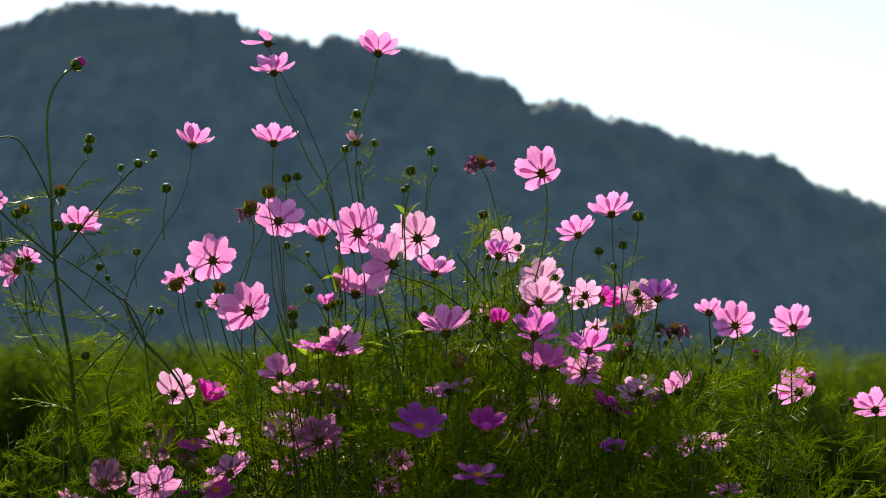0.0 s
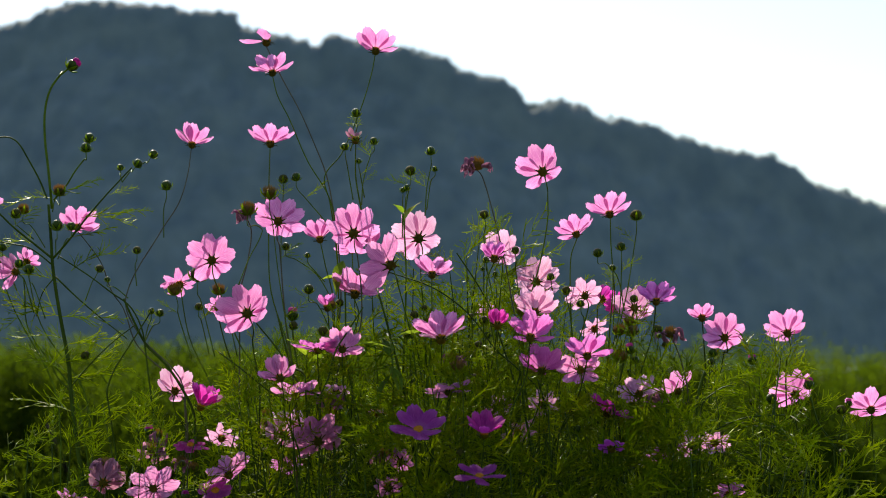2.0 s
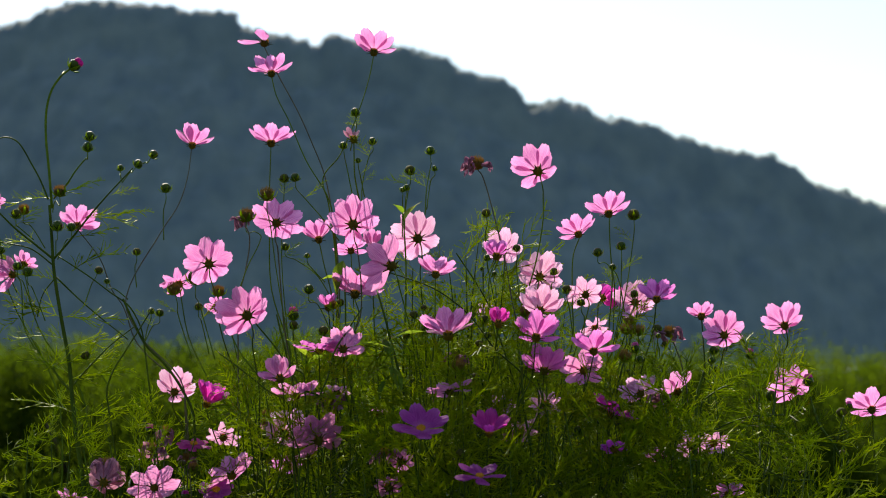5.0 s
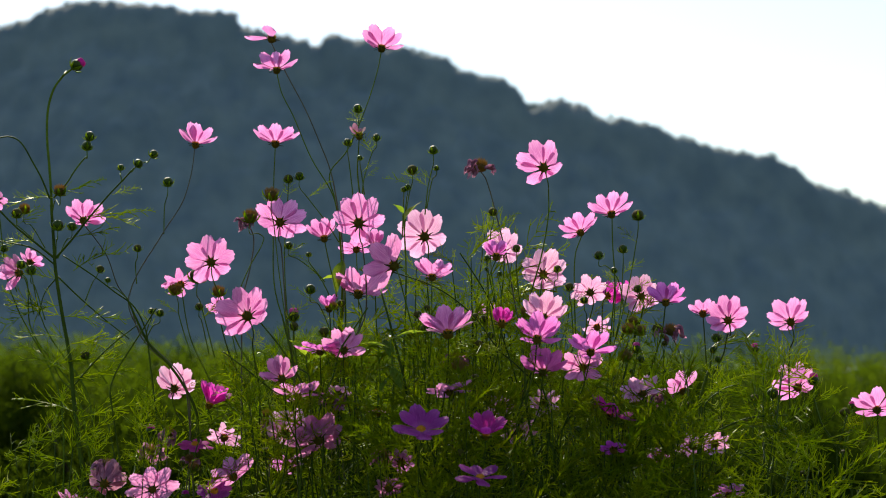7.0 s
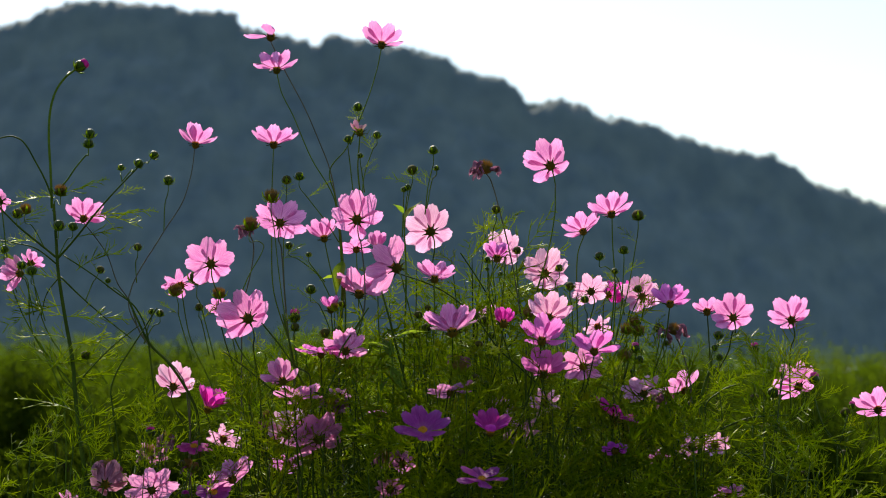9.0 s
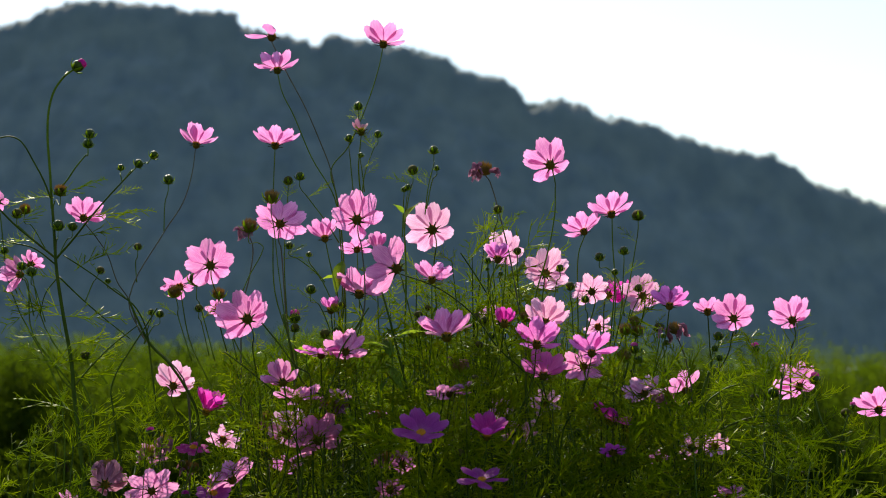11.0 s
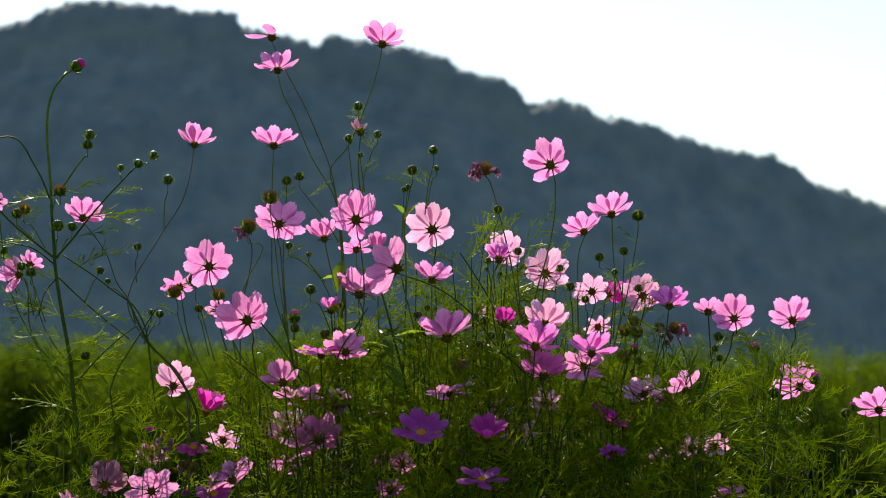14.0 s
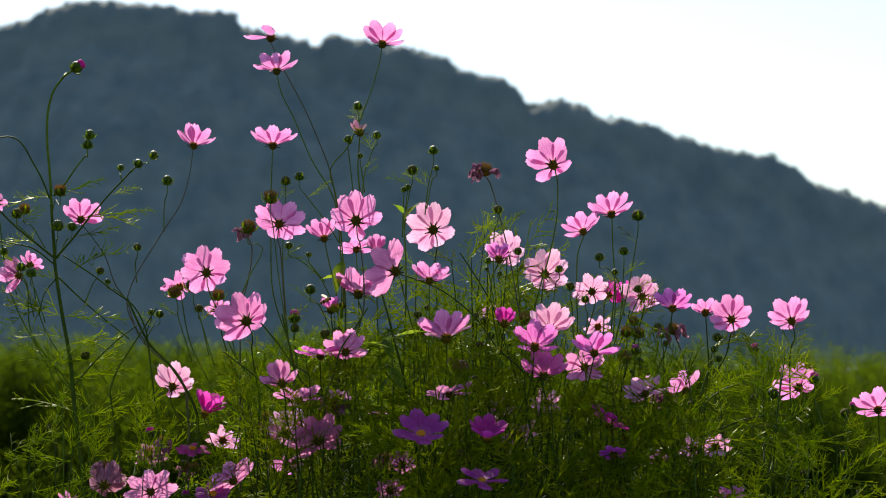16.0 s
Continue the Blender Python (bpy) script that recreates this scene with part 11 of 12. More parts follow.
    walk(b60, sway(b60, [(0, -2.9, -4.9), (0.5, -7.7, -17.5), (1, -11.6, -9.7), (1.5, -11.6, -17.5), (2, -14.5, -19.4), (2.5, -8.7, -17.5), (3, -30, -20.4), (3.5, -1, -12.6), (4, -21.3, -20.4), (6.5, 2, -5.8), (7, -5.8, -2), (7.5, 1, -2), (8, -1.9, -0), (8.5, -1, -2), (9, 0, 1), (11.5, 0, -0), (12, 1, -0), (12.5, 0, -0), (13, 0, -0), (13.5, -1, -0), (14, 0, -0), (14.5, -1, -0), (15, -1.9, -1), (15.5, -1, -0), (16, -2.9, -1)]))
    walk(b61, sway(b61, [(0, 0, -9.8), (0.5, 2.4, -13.5), (1, -8.6, -9.8), (1.5, -7.4, -13.5), (2, -6.2, -15.9), (2.5, -4.9, -12.3), (3, -15.9, -17.2), (3.5, 3.7, -13.5), (4, -13.5, -12.3), (6.5, -2.5, -2.4), (7, -1.3, -1.2), (7.5, 0, -1.2), (8, -1.3, -0), (8.5, -1.3, -1.2), (9, -1.3, -0), (11.5, 0, -0), (12, 0, -0), (12.5, 0, -0), (13, 0, -0), (13.5, -1.3, -0), (14, 0, -0), (14.5, 0, -0), (15, -1.3, -0), (15.5, -1.3, -0), (16, -1.3, -1.2)]))
    walk(b62, sway(b62, [(0, -6, -1.2), (0.5, -4.8, -4.8), (1, -10.9, -1.2), (1.5, -12.2, -2.5), (2, -10.9, -7.3), (2.5, -9.7, -2.5), (3, -15.8, -9.7), (3.5, -3.7, -3.7), (4, -17, -3.7), (6.5, -2.4, -1.2), (7, -2.4, -1.2), (7.5, 0, -0), (8, -1.2, -0), (8.5, -1.2, -0), (9, -1.2, -0), (11.5, 0, -0), (12, 0, -0), (12.5, 0, -0), (13, 0, -0), (13.5, -1.2, -0), (14, 0, -0), (14.5, 0, -0), (15, -1.2, -0), (15.5, -1.2, -0), (16, -1.2, -0)]))
    walk(b63, sway(b63, [(0, -1, -5.9), (0.5, -1, -8.8), (1, -5.9, -4.9), (1.5, -5.9, -6.9), (2, -4.9, -8.8), (2.5, -3.9, -6.9), (3, -9.8, -8.8), (3.5, 1, -8.8), (4, -9.8, -6.9), (6.5, -1.9, -2), (7, -1.9, -1), (7.5, 0, -1), (8, -1, -0), (8.5, -1, -1), (9, -1, -0), (11.5, 0, -0), (12, 0, -0), (12.5, 0, -0), (13, 0, -0), (13.5, -1, -0), (14, 0, -0), (14.5, 0, -0), (15, -1, -0), (15.5, -1, -0), (16, -1, -1)]))
    walk(b64, sway(b64, [(0, 0, -3.9), (0.5, 1, -5.3), (1, -3.4, -3.9), (1.5, -2.9, -5.3), (2, -2.4, -6.3), (2.5, -1.9, -4.9), (3, -6.3, -6.8), (3.5, 1.5, -5.3), (4, -5.4, -4.9), (6.5, -1, -1), (7, -0.5, -0.5), (7.5, 0, -0.5), (8, -0.5, -0), (8.5, -0.5, -0.5), (9, -0.5, -0), (11.5, 0, -0), (12, 0, -0), (12.5, 0, -0), (13, 0, -0), (13.5, -0.5, -0), (14, 0, -0), (14.5, 0, -0), (15, -0.5, -0), (15.5, -0.5, -0), (16, -0.5, -0.5)]))
    walk(b65, sway(b65, [(0, 0, -2.9), (0.5, 0.7, -4), (1, -2.6, -2.9), (1.5, -2.2, -4), (2, -1.8, -4.7), (2.5, -1.5, -3.6), (3, -4.7, -5.1), (3.5, 1.1, -4), (4, -4, -3.6), (6.5, -0.7, -0.7), (7, -0.4, -0.4), (7.5, 0, -0.4), (8, -0.4, -0), (8.5, -0.4, -0.4), (9, -0.4, -0), (11.5, 0, -0), (12, 0, -0), (12.5, 0, -0), (13, 0, -0), (13.5, -0.4, -0), (14, 0, -0), (14.5, 0, -0), (15, -0.4, -0), (15.5, -0.4, -0), (16, -0.4, -0.4)]))
    walk(b66, sway(b66, [(0, -4.9, 6), (0.5, -6.1, 6), (1, -7.3, 4.8), (1.5, -9.8, 6), (2, -9.8, 4.8), (2.5, -17.1, 3.7), (3, -7.3, 3.7), (3.5, -13.4, 2.5), (4, -12.2, 1.2), (6.5, -4.9, 1.2), (7, -2.5, 1.2), (7.5, -1.3, 1.2), (8, -1.3, 1.2), (8.5, -1.3, -0), (9, -1.3, 1.2), (11.5, 0, -0), (12, 0, -0), (12.5, 0, -0), (13, 0, -0), (13.5, 0, -0), (14, 0, -0), (14.5, 0, -0), (15, 0, -0), (15.5, -1.3, -0), (16, -1.3, -0)]))
    walk(b67, sway(b67, [(0, -4.9, 6), (0.5, -6.1, 6), (1, -7.3, 4.8), (1.5, -9.8, 6), (2, -9.8, 4.8), (2.5, -17.1, 3.7), (3, -7.3, 3.7), (3.5, -13.4, 2.5), (4, -12.2, 1.2), (6.5, -4.9, 1.2), (7, -2.5, 1.2), (7.5, -1.3, 1.2), (8, -1.3, 1.2), (8.5, -1.3, -0), (9, -1.3, 1.2), (11.5, 0, -0), (12, 0, -0), (12.5, 0, -0), (13, 0, -0), (13.5, 0, -0), (14, 0, -0), (14.5, 0, -0), (15, 0, -0), (15.5, -1.3, -0), (16, -1.3, -0)]))
    walk(b68, sway(b68, [(0, -1.8, -0.4), (0.5, -1.4, -1.4), (1, -3.2, -0.4), (1.5, -3.6, -0.7), (2, -3.2, -2.2), (2.5, -2.9, -0.7), (3, -4.7, -2.9), (3.5, -1.1, -1.1), (4, -5.1, -1.1), (6.5, -0.7, -0.4), (7, -0.7, -0.4), (7.5, 0, -0), (8, -0.4, -0), (8.5, -0.4, -0), (9, -0.4, -0), (11.5, 0, -0), (12, 0, -0), (12.5, 0, -0), (13, 0, -0), (13.5, -0.4, -0), (14, 0, -0), (14.5, 0, -0), (15, -0.4, -0), (15.5, -0.4, -0), (16, -0.4, -0)]))
    walk(b69, sway(b69, [(0, -1.2, -0.2), (0.5, -1, -1), (1, -2.2, -0.2), (1.5, -2.4, -0.5), (2, -2.2, -1.5), (2.5, -1.9, -0.5), (3, -3.1, -1.9), (3.5, -0.7, -0.7), (4, -3.4, -0.7), (6.5, -0.5, -0.2), (7, -0.5, -0.2), (7.5, 0, -0), (8, -0.2, -0), (8.5, -0.2, -0), (9, -0.2, -0), (11.5, 0, -0), (12, 0, -0), (12.5, 0, -0), (13, 0, -0), (13.5, -0.2, -0), (14, 0, -0), (14.5, 0, -0), (15, -0.2, -0), (15.5, -0.2, -0), (16, -0.2, -0)]))
    walk(b70, sway(b70, [(0, -6.6, -0.7), (0.5, -6.6, -1.5), (1, -6.6, -0.7), (1.5, -6.6, -0.7), (2, -6.6, -0.7), (2.5, -8.8, -1.5), (3, -9.5, -1.5), (3.5, -6.6, -0.7), (4, -7.3, -0.7), (6.5, -3.7, -1.5), (7, -2.2, -0.7), (7.5, -1.5, -0), (8, -1.5, -0), (8.5, -0.8, -0), (9, -0.8, -0), (11.5, 0, -0), (12, 0, -0), (12.5, 0, -0), (13, 0, -0), (13.5, 0, -0), (14, 0, -0), (14.5, 0, -0), (15, -0.8, -0), (15.5, -0.8, -0), (16, 0, -0)]))
    walk(b72, sway(b72, [(0, -2, 2.4), (0.5, -2.4, 2.4), (1, -2.9, 1.9), (1.5, -3.9, 2.4), (2, -3.9, 1.9), (2.5, -6.8, 1.5), (3, -2.9, 1.5), (3.5, -5.4, 1), (4, -4.9, 0.5), (6.5, -2, 0.5), (7, -1, 0.5), (7.5, -0.5, 0.5), (8, -0.5, 0.5), (8.5, -0.5, -0), (9, -0.5, 0.5), (11.5, 0, -0), (12, 0, -0), (12.5, 0, -0), (13, 0, -0), (13.5, 0, -0), (14, 0, -0), (14.5, 0, -0), (15, 0, -0), (15.5, -0.5, -0), (16, -0.5, -0)]))
    walk(b73, sway(b73, [(0, -0.5, 2.4), (0.5, 0.5, 2.9), (1, -1.9, 1.4), (1.5, -3.3, -0), (2, -3.3, -0.9), (2.5, -4.8, -0.5), (3, -0.9, 1), (3.5, 0.5, 1.9), (4, 1.4, 1.4), (6.5, -0.9, 1), (7, 0.5, 1.9), (7.5, 1, 1.4), (8, 2.4, 2.4), (8.5, 3.3, 2.9), (9, 2.9, 2.9), (11.5, -0.5, -0), (12, 0, -0), (12.5, 0, -0), (13, -0.5, -0), (13.5, 0, 0.5), (14, 0, -0), (14.5, -0.9, -0.5), (15, -0.5, -0.5), (15.5, -0.9, -0.9), (16, -0.5, -0.5)]))
    walk(b74, sway(b74, [(0, 0.6, 2.4), (0.5, -1.2, 1.8), (1, -1.2, 1.8), (1.5, 0, 1.8), (2, -2.4, 0.6), (2.5, -2.4, 1.8), (3, 0.6, 2.4), (3.5, -0.6, 1.8), (4, -1.8, 1.8), (6.5, 0.6, 2.4), (7, -1.2, 1.8), (7.5, -1.2, 1.2), (8, -1.2, 1.2), (8.5, -0.6, 0.6), (9, -0.6, 0.6), (11.5, 0, -0), (12, 0, -0), (12.5, 0, -0), (13, 0.6, -0), (13.5, 0.6, -0), (14, 0.6, -0), (14.5, 0.6, -0), (15, 0.6, -0), (15.5, 0.6, -0), (16, 0.6, -0)]))
    walk(b75, sway(b75, [(0, 0.5, 1.9), (0.5, -1, 1.4), (1, -1, 1.4), (1.5, 0, 1.4), (2, -1.9, 0.5), (2.5, -1.9, 1.4), (3, 0.5, 1.9), (3.5, -0.5, 1.4), (4, -1.4, 1.4), (6.5, 0.5, 1.9), (7, -1, 1.4), (7.5, -1, 0.9), (8, -1, 0.9), (8.5, -0.5, 0.5), (9, -0.5, 0.5), (11.5, 0, -0), (12, 0, -0), (12.5, 0, -0), (13, 0.5, -0), (13.5, 0.5, -0), (14, 0.5, -0), (14.5, 0.5, -0), (15, 0.5, -0), (15.5, 0.5, -0), (16, 0.5, -0)]))
    walk(b76, sway(b76, [(0, -1.1, 4), (0.5, 0.6, 4), (1, -0.6, 4), (1.5, -1.7, 2.8), (2, -1.7, 2.3), (2.5, -2.3, 2.8), (3, -2.3, 2.8), (3.5, -1.1, 3.4), (4, 0, 3.4), (6.5, 0, 2.3), (7, 0, 2.3), (7.5, 0, 1.7), (8, 0.6, 1.7), (8.5, 1.2, 2.3), (9, 1.2, 1.7), (11.5, 0, -0), (12, 0, -0), (12.5, 0, -0), (13, 0, -0), (13.5, 0, -0), (14, 0, -0), (14.5, 0, -0), (15, 0, -0), (15.5, -0.6, -0.6), (16, 0, -0.6)]))
    walk(b77, sway(b77, [(0, -0.9, 3.3), (0.5, 0.5, 3.3), (1, -0.5, 3.3), (1.5, -1.4, 2.3), (2, -1.4, 1.9), (2.5, -1.9, 2.3), (3, -1.9, 2.3), (3.5, -0.9, 2.8), (4, 0, 2.8), (6.5, 0, 1.9), (7, 0, 1.9), (7.5, 0, 1.4), (8, 0.5, 1.4), (8.5, 1, 1.9), (9, 1, 1.4), (11.5, 0, -0), (12, 0, -0), (12.5, 0, -0), (13, 0, -0), (13.5, 0, -0), (14, 0, -0), (14.5, 0, -0), (15, 0, -0), (15.5, -0.5, -0.5), (16, 0, -0.5)]))
    walk(b78, sway(b78, [(0, -0.9, 3.3), (0.5, 0.5, 3.3), (1, -0.5, 3.3), (1.5, -1.4, 2.3), (2, -1.4, 1.9), (2.5, -1.9, 2.3), (3, -1.9, 2.3), (3.5, -0.9, 2.8), (4, 0, 2.8), (6.5, 0, 1.9), (7, 0, 1.9), (7.5, 0, 1.4), (8, 0.5, 1.4), (8.5, 1, 1.9), (9, 1, 1.4), (11.5, 0, -0), (12, 0, -0), (12.5, 0, -0), (13, 0, -0), (13.5, 0, -0), (14, 0, -0), (14.5, 0, -0), (15, 0, -0), (15.5, -0.5, -0.5), (16, 0, -0.5)]))
    walk(b79, sway(b79, [(0, 0.5, 6.9), (0.5, 0.5, 5.6), (1, -1.4, 4.6), (1.5, -2.3, 4.6), (2, -1.4, 5.1), (2.5, -2.3, 4.2), (3, -1.4, 5.1), (3.5, 0.9, 6), (4, 1.9, 6), (6.5, -0.5, 2.3), (7, 0.5, 3.7), (7.5, 0.5, 2.3), (8, 1.4, 3.7), (8.5, 2.8, 3.7), (9, 2.3, 2.8), (11.5, 0, 0.9), (12, 0, 0.5), (12.5, 0, -0), (13, 0, 0.5), (13.5, 0, -0), (14, 0, -0), (14.5, -0.5, -0.5), (15, 0, -0.5), (15.5, -0.9, -1.4), (16, 0, -1.4)]))
    walk(b80, sway(b80, [(0, 0.5, 7), (0.5, 0.5, 5.7), (1, -1.4, 4.7), (1.5, -2.3, 4.7), (2, -1.4, 5.2), (2.5, -2.3, 4.2), (3, -1.4, 5.2), (3.5, 1, 6.1), (4, 1.9, 6.1), (6.5, -0.5, 2.3), (7, 0.5, 3.8), (7.5, 0.5, 2.3), (8, 1.4, 3.8), (8.5, 2.8, 3.8), (9, 2.4, 2.8), (11.5, 0, 0.9), (12, 0, 0.5), (12.5, 0, -0), (13, 0, 0.5), (13.5, 0, -0), (14, 0, -0), (14.5, -0.5, -0.5), (15, 0, -0.5), (15.5, -0.9, -1.4), (16, 0, -1.4)]))
    walk(b81, sway(b81, [(0, -0.9, 11.3), (0.5, 1, 9.5), (1, -2.8, 8.5), (1.5, -4.7, 6.6), (2, -5.6, 8.5), (2.5, -5.6, 6.6), (3, -2.8, 7.5), (3.5, 1, 10.4), (4, 1.9, 10.4), (6.5, -1.9, 4.7), (7, 1.9, 6.6), (7.5, 2.8, 3.8), (8, 3.8, 6.6), (8.5, 7.6, 7.5), (9, 6.7, 4.7), (11.5, 0, 0.9), (12, -0.9, 0.9), (12.5, 0, -0), (13, -0.9, 0.9), (13.5, 0, -0), (14, 0, -1), (14.5, -0.9, -1.9), (15, 0, -1), (15.5, -1.9, -2.8), (16, -0.9, -1.9)]))
    walk(b82, sway(b82, [(0, 0.4, 4), (0.5, 1.4, 4.4), (1, 0.4, 4.4), (1.5, -0.7, 2.9), (2, -2.2, 2.2), (2.5, -0.7, 3.3), (3, -0.4, 3.3), (3.5, 0, 3.6), (4, 0.4, 4), (6.5, 0.4, 2.2), (7, 1.4, 2.9), (7.5, 1.4, 2.2), (8, 1.1, 1.5), (8.5, 0.7, 1.1), (9, 0.7, 1.1), (11.5, 0, -0), (12, 0, -0), (12.5, 0, -0), (13, 0, -0), (13.5, 0, -0), (14, 0, -0), (14.5, 0, -0), (15, -0.4, -0.4), (15.5, -0.4, -0.4), (16, -0.4, -0.7)]))
    walk(b86, sway(b86, [(0, -1.2, 3.6), (0.5, 0, 3.6), (1, -2.4, 3.6), (1.5, -2.4, 2.4), (2, -1.8, 3), (2.5, -3.6, 3), (3, -3, 3.6), (3.5, -1.2, 4.2), (4, -1.8, 3.6), (6.5, -0.6, 2.4), (7, -0.6, 2.4), (7.5, -0.6, 1.8), (8, 0, 1.2), (8.5, 0, 1.2), (9, 0, 0.6), (11.5, 0, -0), (12, 0, -0), (12.5, 0, -0), (13, 0, -0), (13.5, 0, -0), (14, 0, -0), (14.5, -0.6, -0), (15, -0.6, -0), (15.5, -0.6, -0), (16, 0, -0.6)]))
    walk(b87, sway(b87, [(0, -1.6, 5), (0.5, 0, 5), (1, -3.3, 5), (1.5, -3.3, 3.3), (2, -2.5, 4.2), (2.5, -5, 4.2), (3, -4.1, 5), (3.5, -1.6, 5.8), (4, -2.5, 5), (6.5, -0.8, 3.3), (7, -0.8, 3.3), (7.5, -0.8, 2.5), (8, 0, 1.7), (8.5, 0, 1.7), (9, 0, 0.8), (11.5, 0, -0), (12, 0, -0), (12.5, 0, -0), (13, 0, -0), (13.5, 0, -0), (14, 0, -0), (14.5, -0.8, -0), (15, -0.8, -0), (15.5, -0.8, -0), (16, 0, -0.8)]))
    walk(b88, sway(b88, [(0, -4.7, 4.7), (0.5, -2.4, 4.7), (1, -4.7, 4.7), (1.5, -4.7, 3.6), (2, -4.7, 3.6), (2.5, -7.1, 3.6), (3, -6, 4.7), (3.5, -3.6, 4.7), (4, -4.7, 4.7), (6.5, -1.2, 2.4), (7, -2.4, 2.4), (7.5, -1.2, 2.4), (8, -1.2, 2.4), (8.5, 0, 1.2), (9, 0, 1.2), (11.5, 0, -0), (12, 0, -0), (12.5, 0, -0), (13, 0, -0), (13.5, 0, -0), (14, 0, -0), (14.5, -1.2, -0), (15, -1.2, -0), (15.5, -1.2, -0), (16, 0, -0)]))
    walk(b89, sway(b89, [(0, -4.8, 4.8), (0.5, -2.4, 4.8), (1, -4.8, 4.8), (1.5, -4.8, 3.6), (2, -4.8, 3.6), (2.5, -7.3, 3.6), (3, -6.1, 4.8), (3.5, -3.6, 4.8), (4, -4.8, 4.8), (6.5, -1.2, 2.4), (7, -2.4, 2.4), (7.5, -1.2, 2.4), (8, -1.2, 2.4), (8.5, 0, 1.2), (9, 0, 1.2), (11.5, 0, -0), (12, 0, -0), (12.5, 0, -0), (13, 0, -0), (13.5, 0, -0), (14, 0, -0), (14.5, -1.2, -0), (15, -1.2, -0), (15.5, -1.2, -0), (16, 0, -0)]))
    walk(b90, sway(b90, [(0, -4.8, 4.8), (0.5, -2.4, 4.8), (1, -4.8, 4.8), (1.5, -4.8, 3.6), (2, -4.8, 3.6), (2.5, -7.2, 3.6), (3, -6, 4.8), (3.5, -3.6, 4.8), (4, -4.8, 4.8), (6.5, -1.2, 2.4), (7, -2.4, 2.4), (7.5, -1.2, 2.4), (8, -1.2, 2.4), (8.5, 0, 1.2), (9, 0, 1.2), (11.5, 0, -0), (12, 0, -0), (12.5, 0, -0), (13, 0, -0), (13.5, 0, -0), (14, 0, -0), (14.5, -1.2, -0), (15, -1.2, -0), (15.5, -1.2, -0), (16, 0, -0)]))
    walk(b93, sway(b93, [(0, -2.4, -0.6), (0.5, -2.4, -0), (1, -1.8, -0.6), (1.5, -4.3, -0.6), (2, -3.1, -0.6), (2.5, -4.3, -0.6), (3, -3.1, -0.6), (3.5, -3.1, -0.6), (4, -4.9, -0.6), (6.5, -0.6, -0), (7, -0.6, -0), (7.5, -0.6, -0), (8, -1.2, -0), (8.5, -0.6, -0), (9, -0.6, -0), (11.5, 0, -0), (12, 0, -0), (12.5, 0, -0), (13, 0, -0), (13.5, 0, -0), (14, -0.6, -0), (14.5, -0.6, -0), (15, -0.6, -0), (15.5, -1.2, -0), (16, -0.6, -0)]))
    walk(b94, sway(b94, [(0, 0, -7.3), (0.5, 3.7, -4.8), (1, -7.3, -7.3), (1.5, -3.7, -6), (2, -4.8, -6), (2.5, -11, -8.5), (3, -3.7, -7.3), (3.5, 2.5, -9.7), (4, -2.4, -7.3), (6.5, 2.5, -2.4), (7, -2.4, -3.7), (7.5, 0, -2.4), (8, 2.5, -1.2), (8.5, 0, -1.2), (9, 1.2, -0), (11.5, 0, -0), (12, 0, -0), (12.5, 0, -0), (13, 0, -0), (13.5, 0, -0), (14, -1.2, -1.2), (14.5, -1.2, -1.2), (15, -1.2, -1.2), (15.5, -1.2, -1.2), (16, -1.2, -1.2)]))
    walk(b95, sway(b95, [(0, 0, -7.3), (0.5, 3.6, -4.8), (1, -7.3, -7.3), (1.5, -3.6, -6), (2, -4.8, -6), (2.5, -10.9, -8.5), (3, -3.6, -7.3), (3.5, 2.5, -9.7), (4, -2.4, -7.3), (6.5, 2.5, -2.4), (7, -2.4, -3.6), (7.5, 0, -2.4), (8, 2.5, -1.2), (8.5, 0, -1.2), (9, 1.2, -0), (11.5, 0, -0), (12, 0, -0), (12.5, 0, -0), (13, 0, -0), (13.5, 0, -0), (14, -1.2, -1.2), (14.5, -1.2, -1.2), (15, -1.2, -1.2), (15.5, -1.2, -1.2), (16, -1.2, -1.2)]))
    walk(b96, sway(b96, [(0, -1.2, 2.5), (0.5, -1.2, 1.3), (1, -8.5, 1.3), (1.5, -7.3, 1.3), (2, -7.3, 1.3), (2.5, -9.7, 1.3), (3, -7.3, -1.2), (3.5, -1.2, 1.3), (4, -6, 1.3), (6.5, -1.2, 1.3), (7, -1.2, 1.3), (7.5, 1.2, 1.3), (8, 4.8, -0), (8.5, 2.5, -0), (9, 3.7, -0), (11.5, 0, -0), (12, 0, -0), (12.5, 0, -0), (13, 0, -0), (13.5, 0, -0), (14, -1.2, -0), (14.5, -1.2, -0), (15, -2.4, -0), (15.5, -2.4, -0), (16, -1.2, -1.2)]))
    walk(w1, sway(w1, [(0, -6, 9.7), (0.5, -9.6, 8.4), (1, -13.2, 7.2), (1.5, -7.2, 8.4), (2, -10.8, 7.2), (2.5, -12, 7.2), (3, -3.6, 13.2), (3.5, -8.4, 8.4), (4, -13.2, 8.4), (6.5, -6, 6), (7, -6, 4.8), (7.5, -3.6, 4.8), (8, -4.8, 4.8), (8.5, -1.2, 3.6), (9, 1.2, 2.4), (11.5, 0, -0), (12, 0, -0), (12.5, 0, -0), (13, 0, -0), (13.5, 0, -0), (14, 0, -0), (14.5, -1.2, -0), (15, -1.2, -0), (15.5, -2.4, -0), (16, 0, -1.2)]))
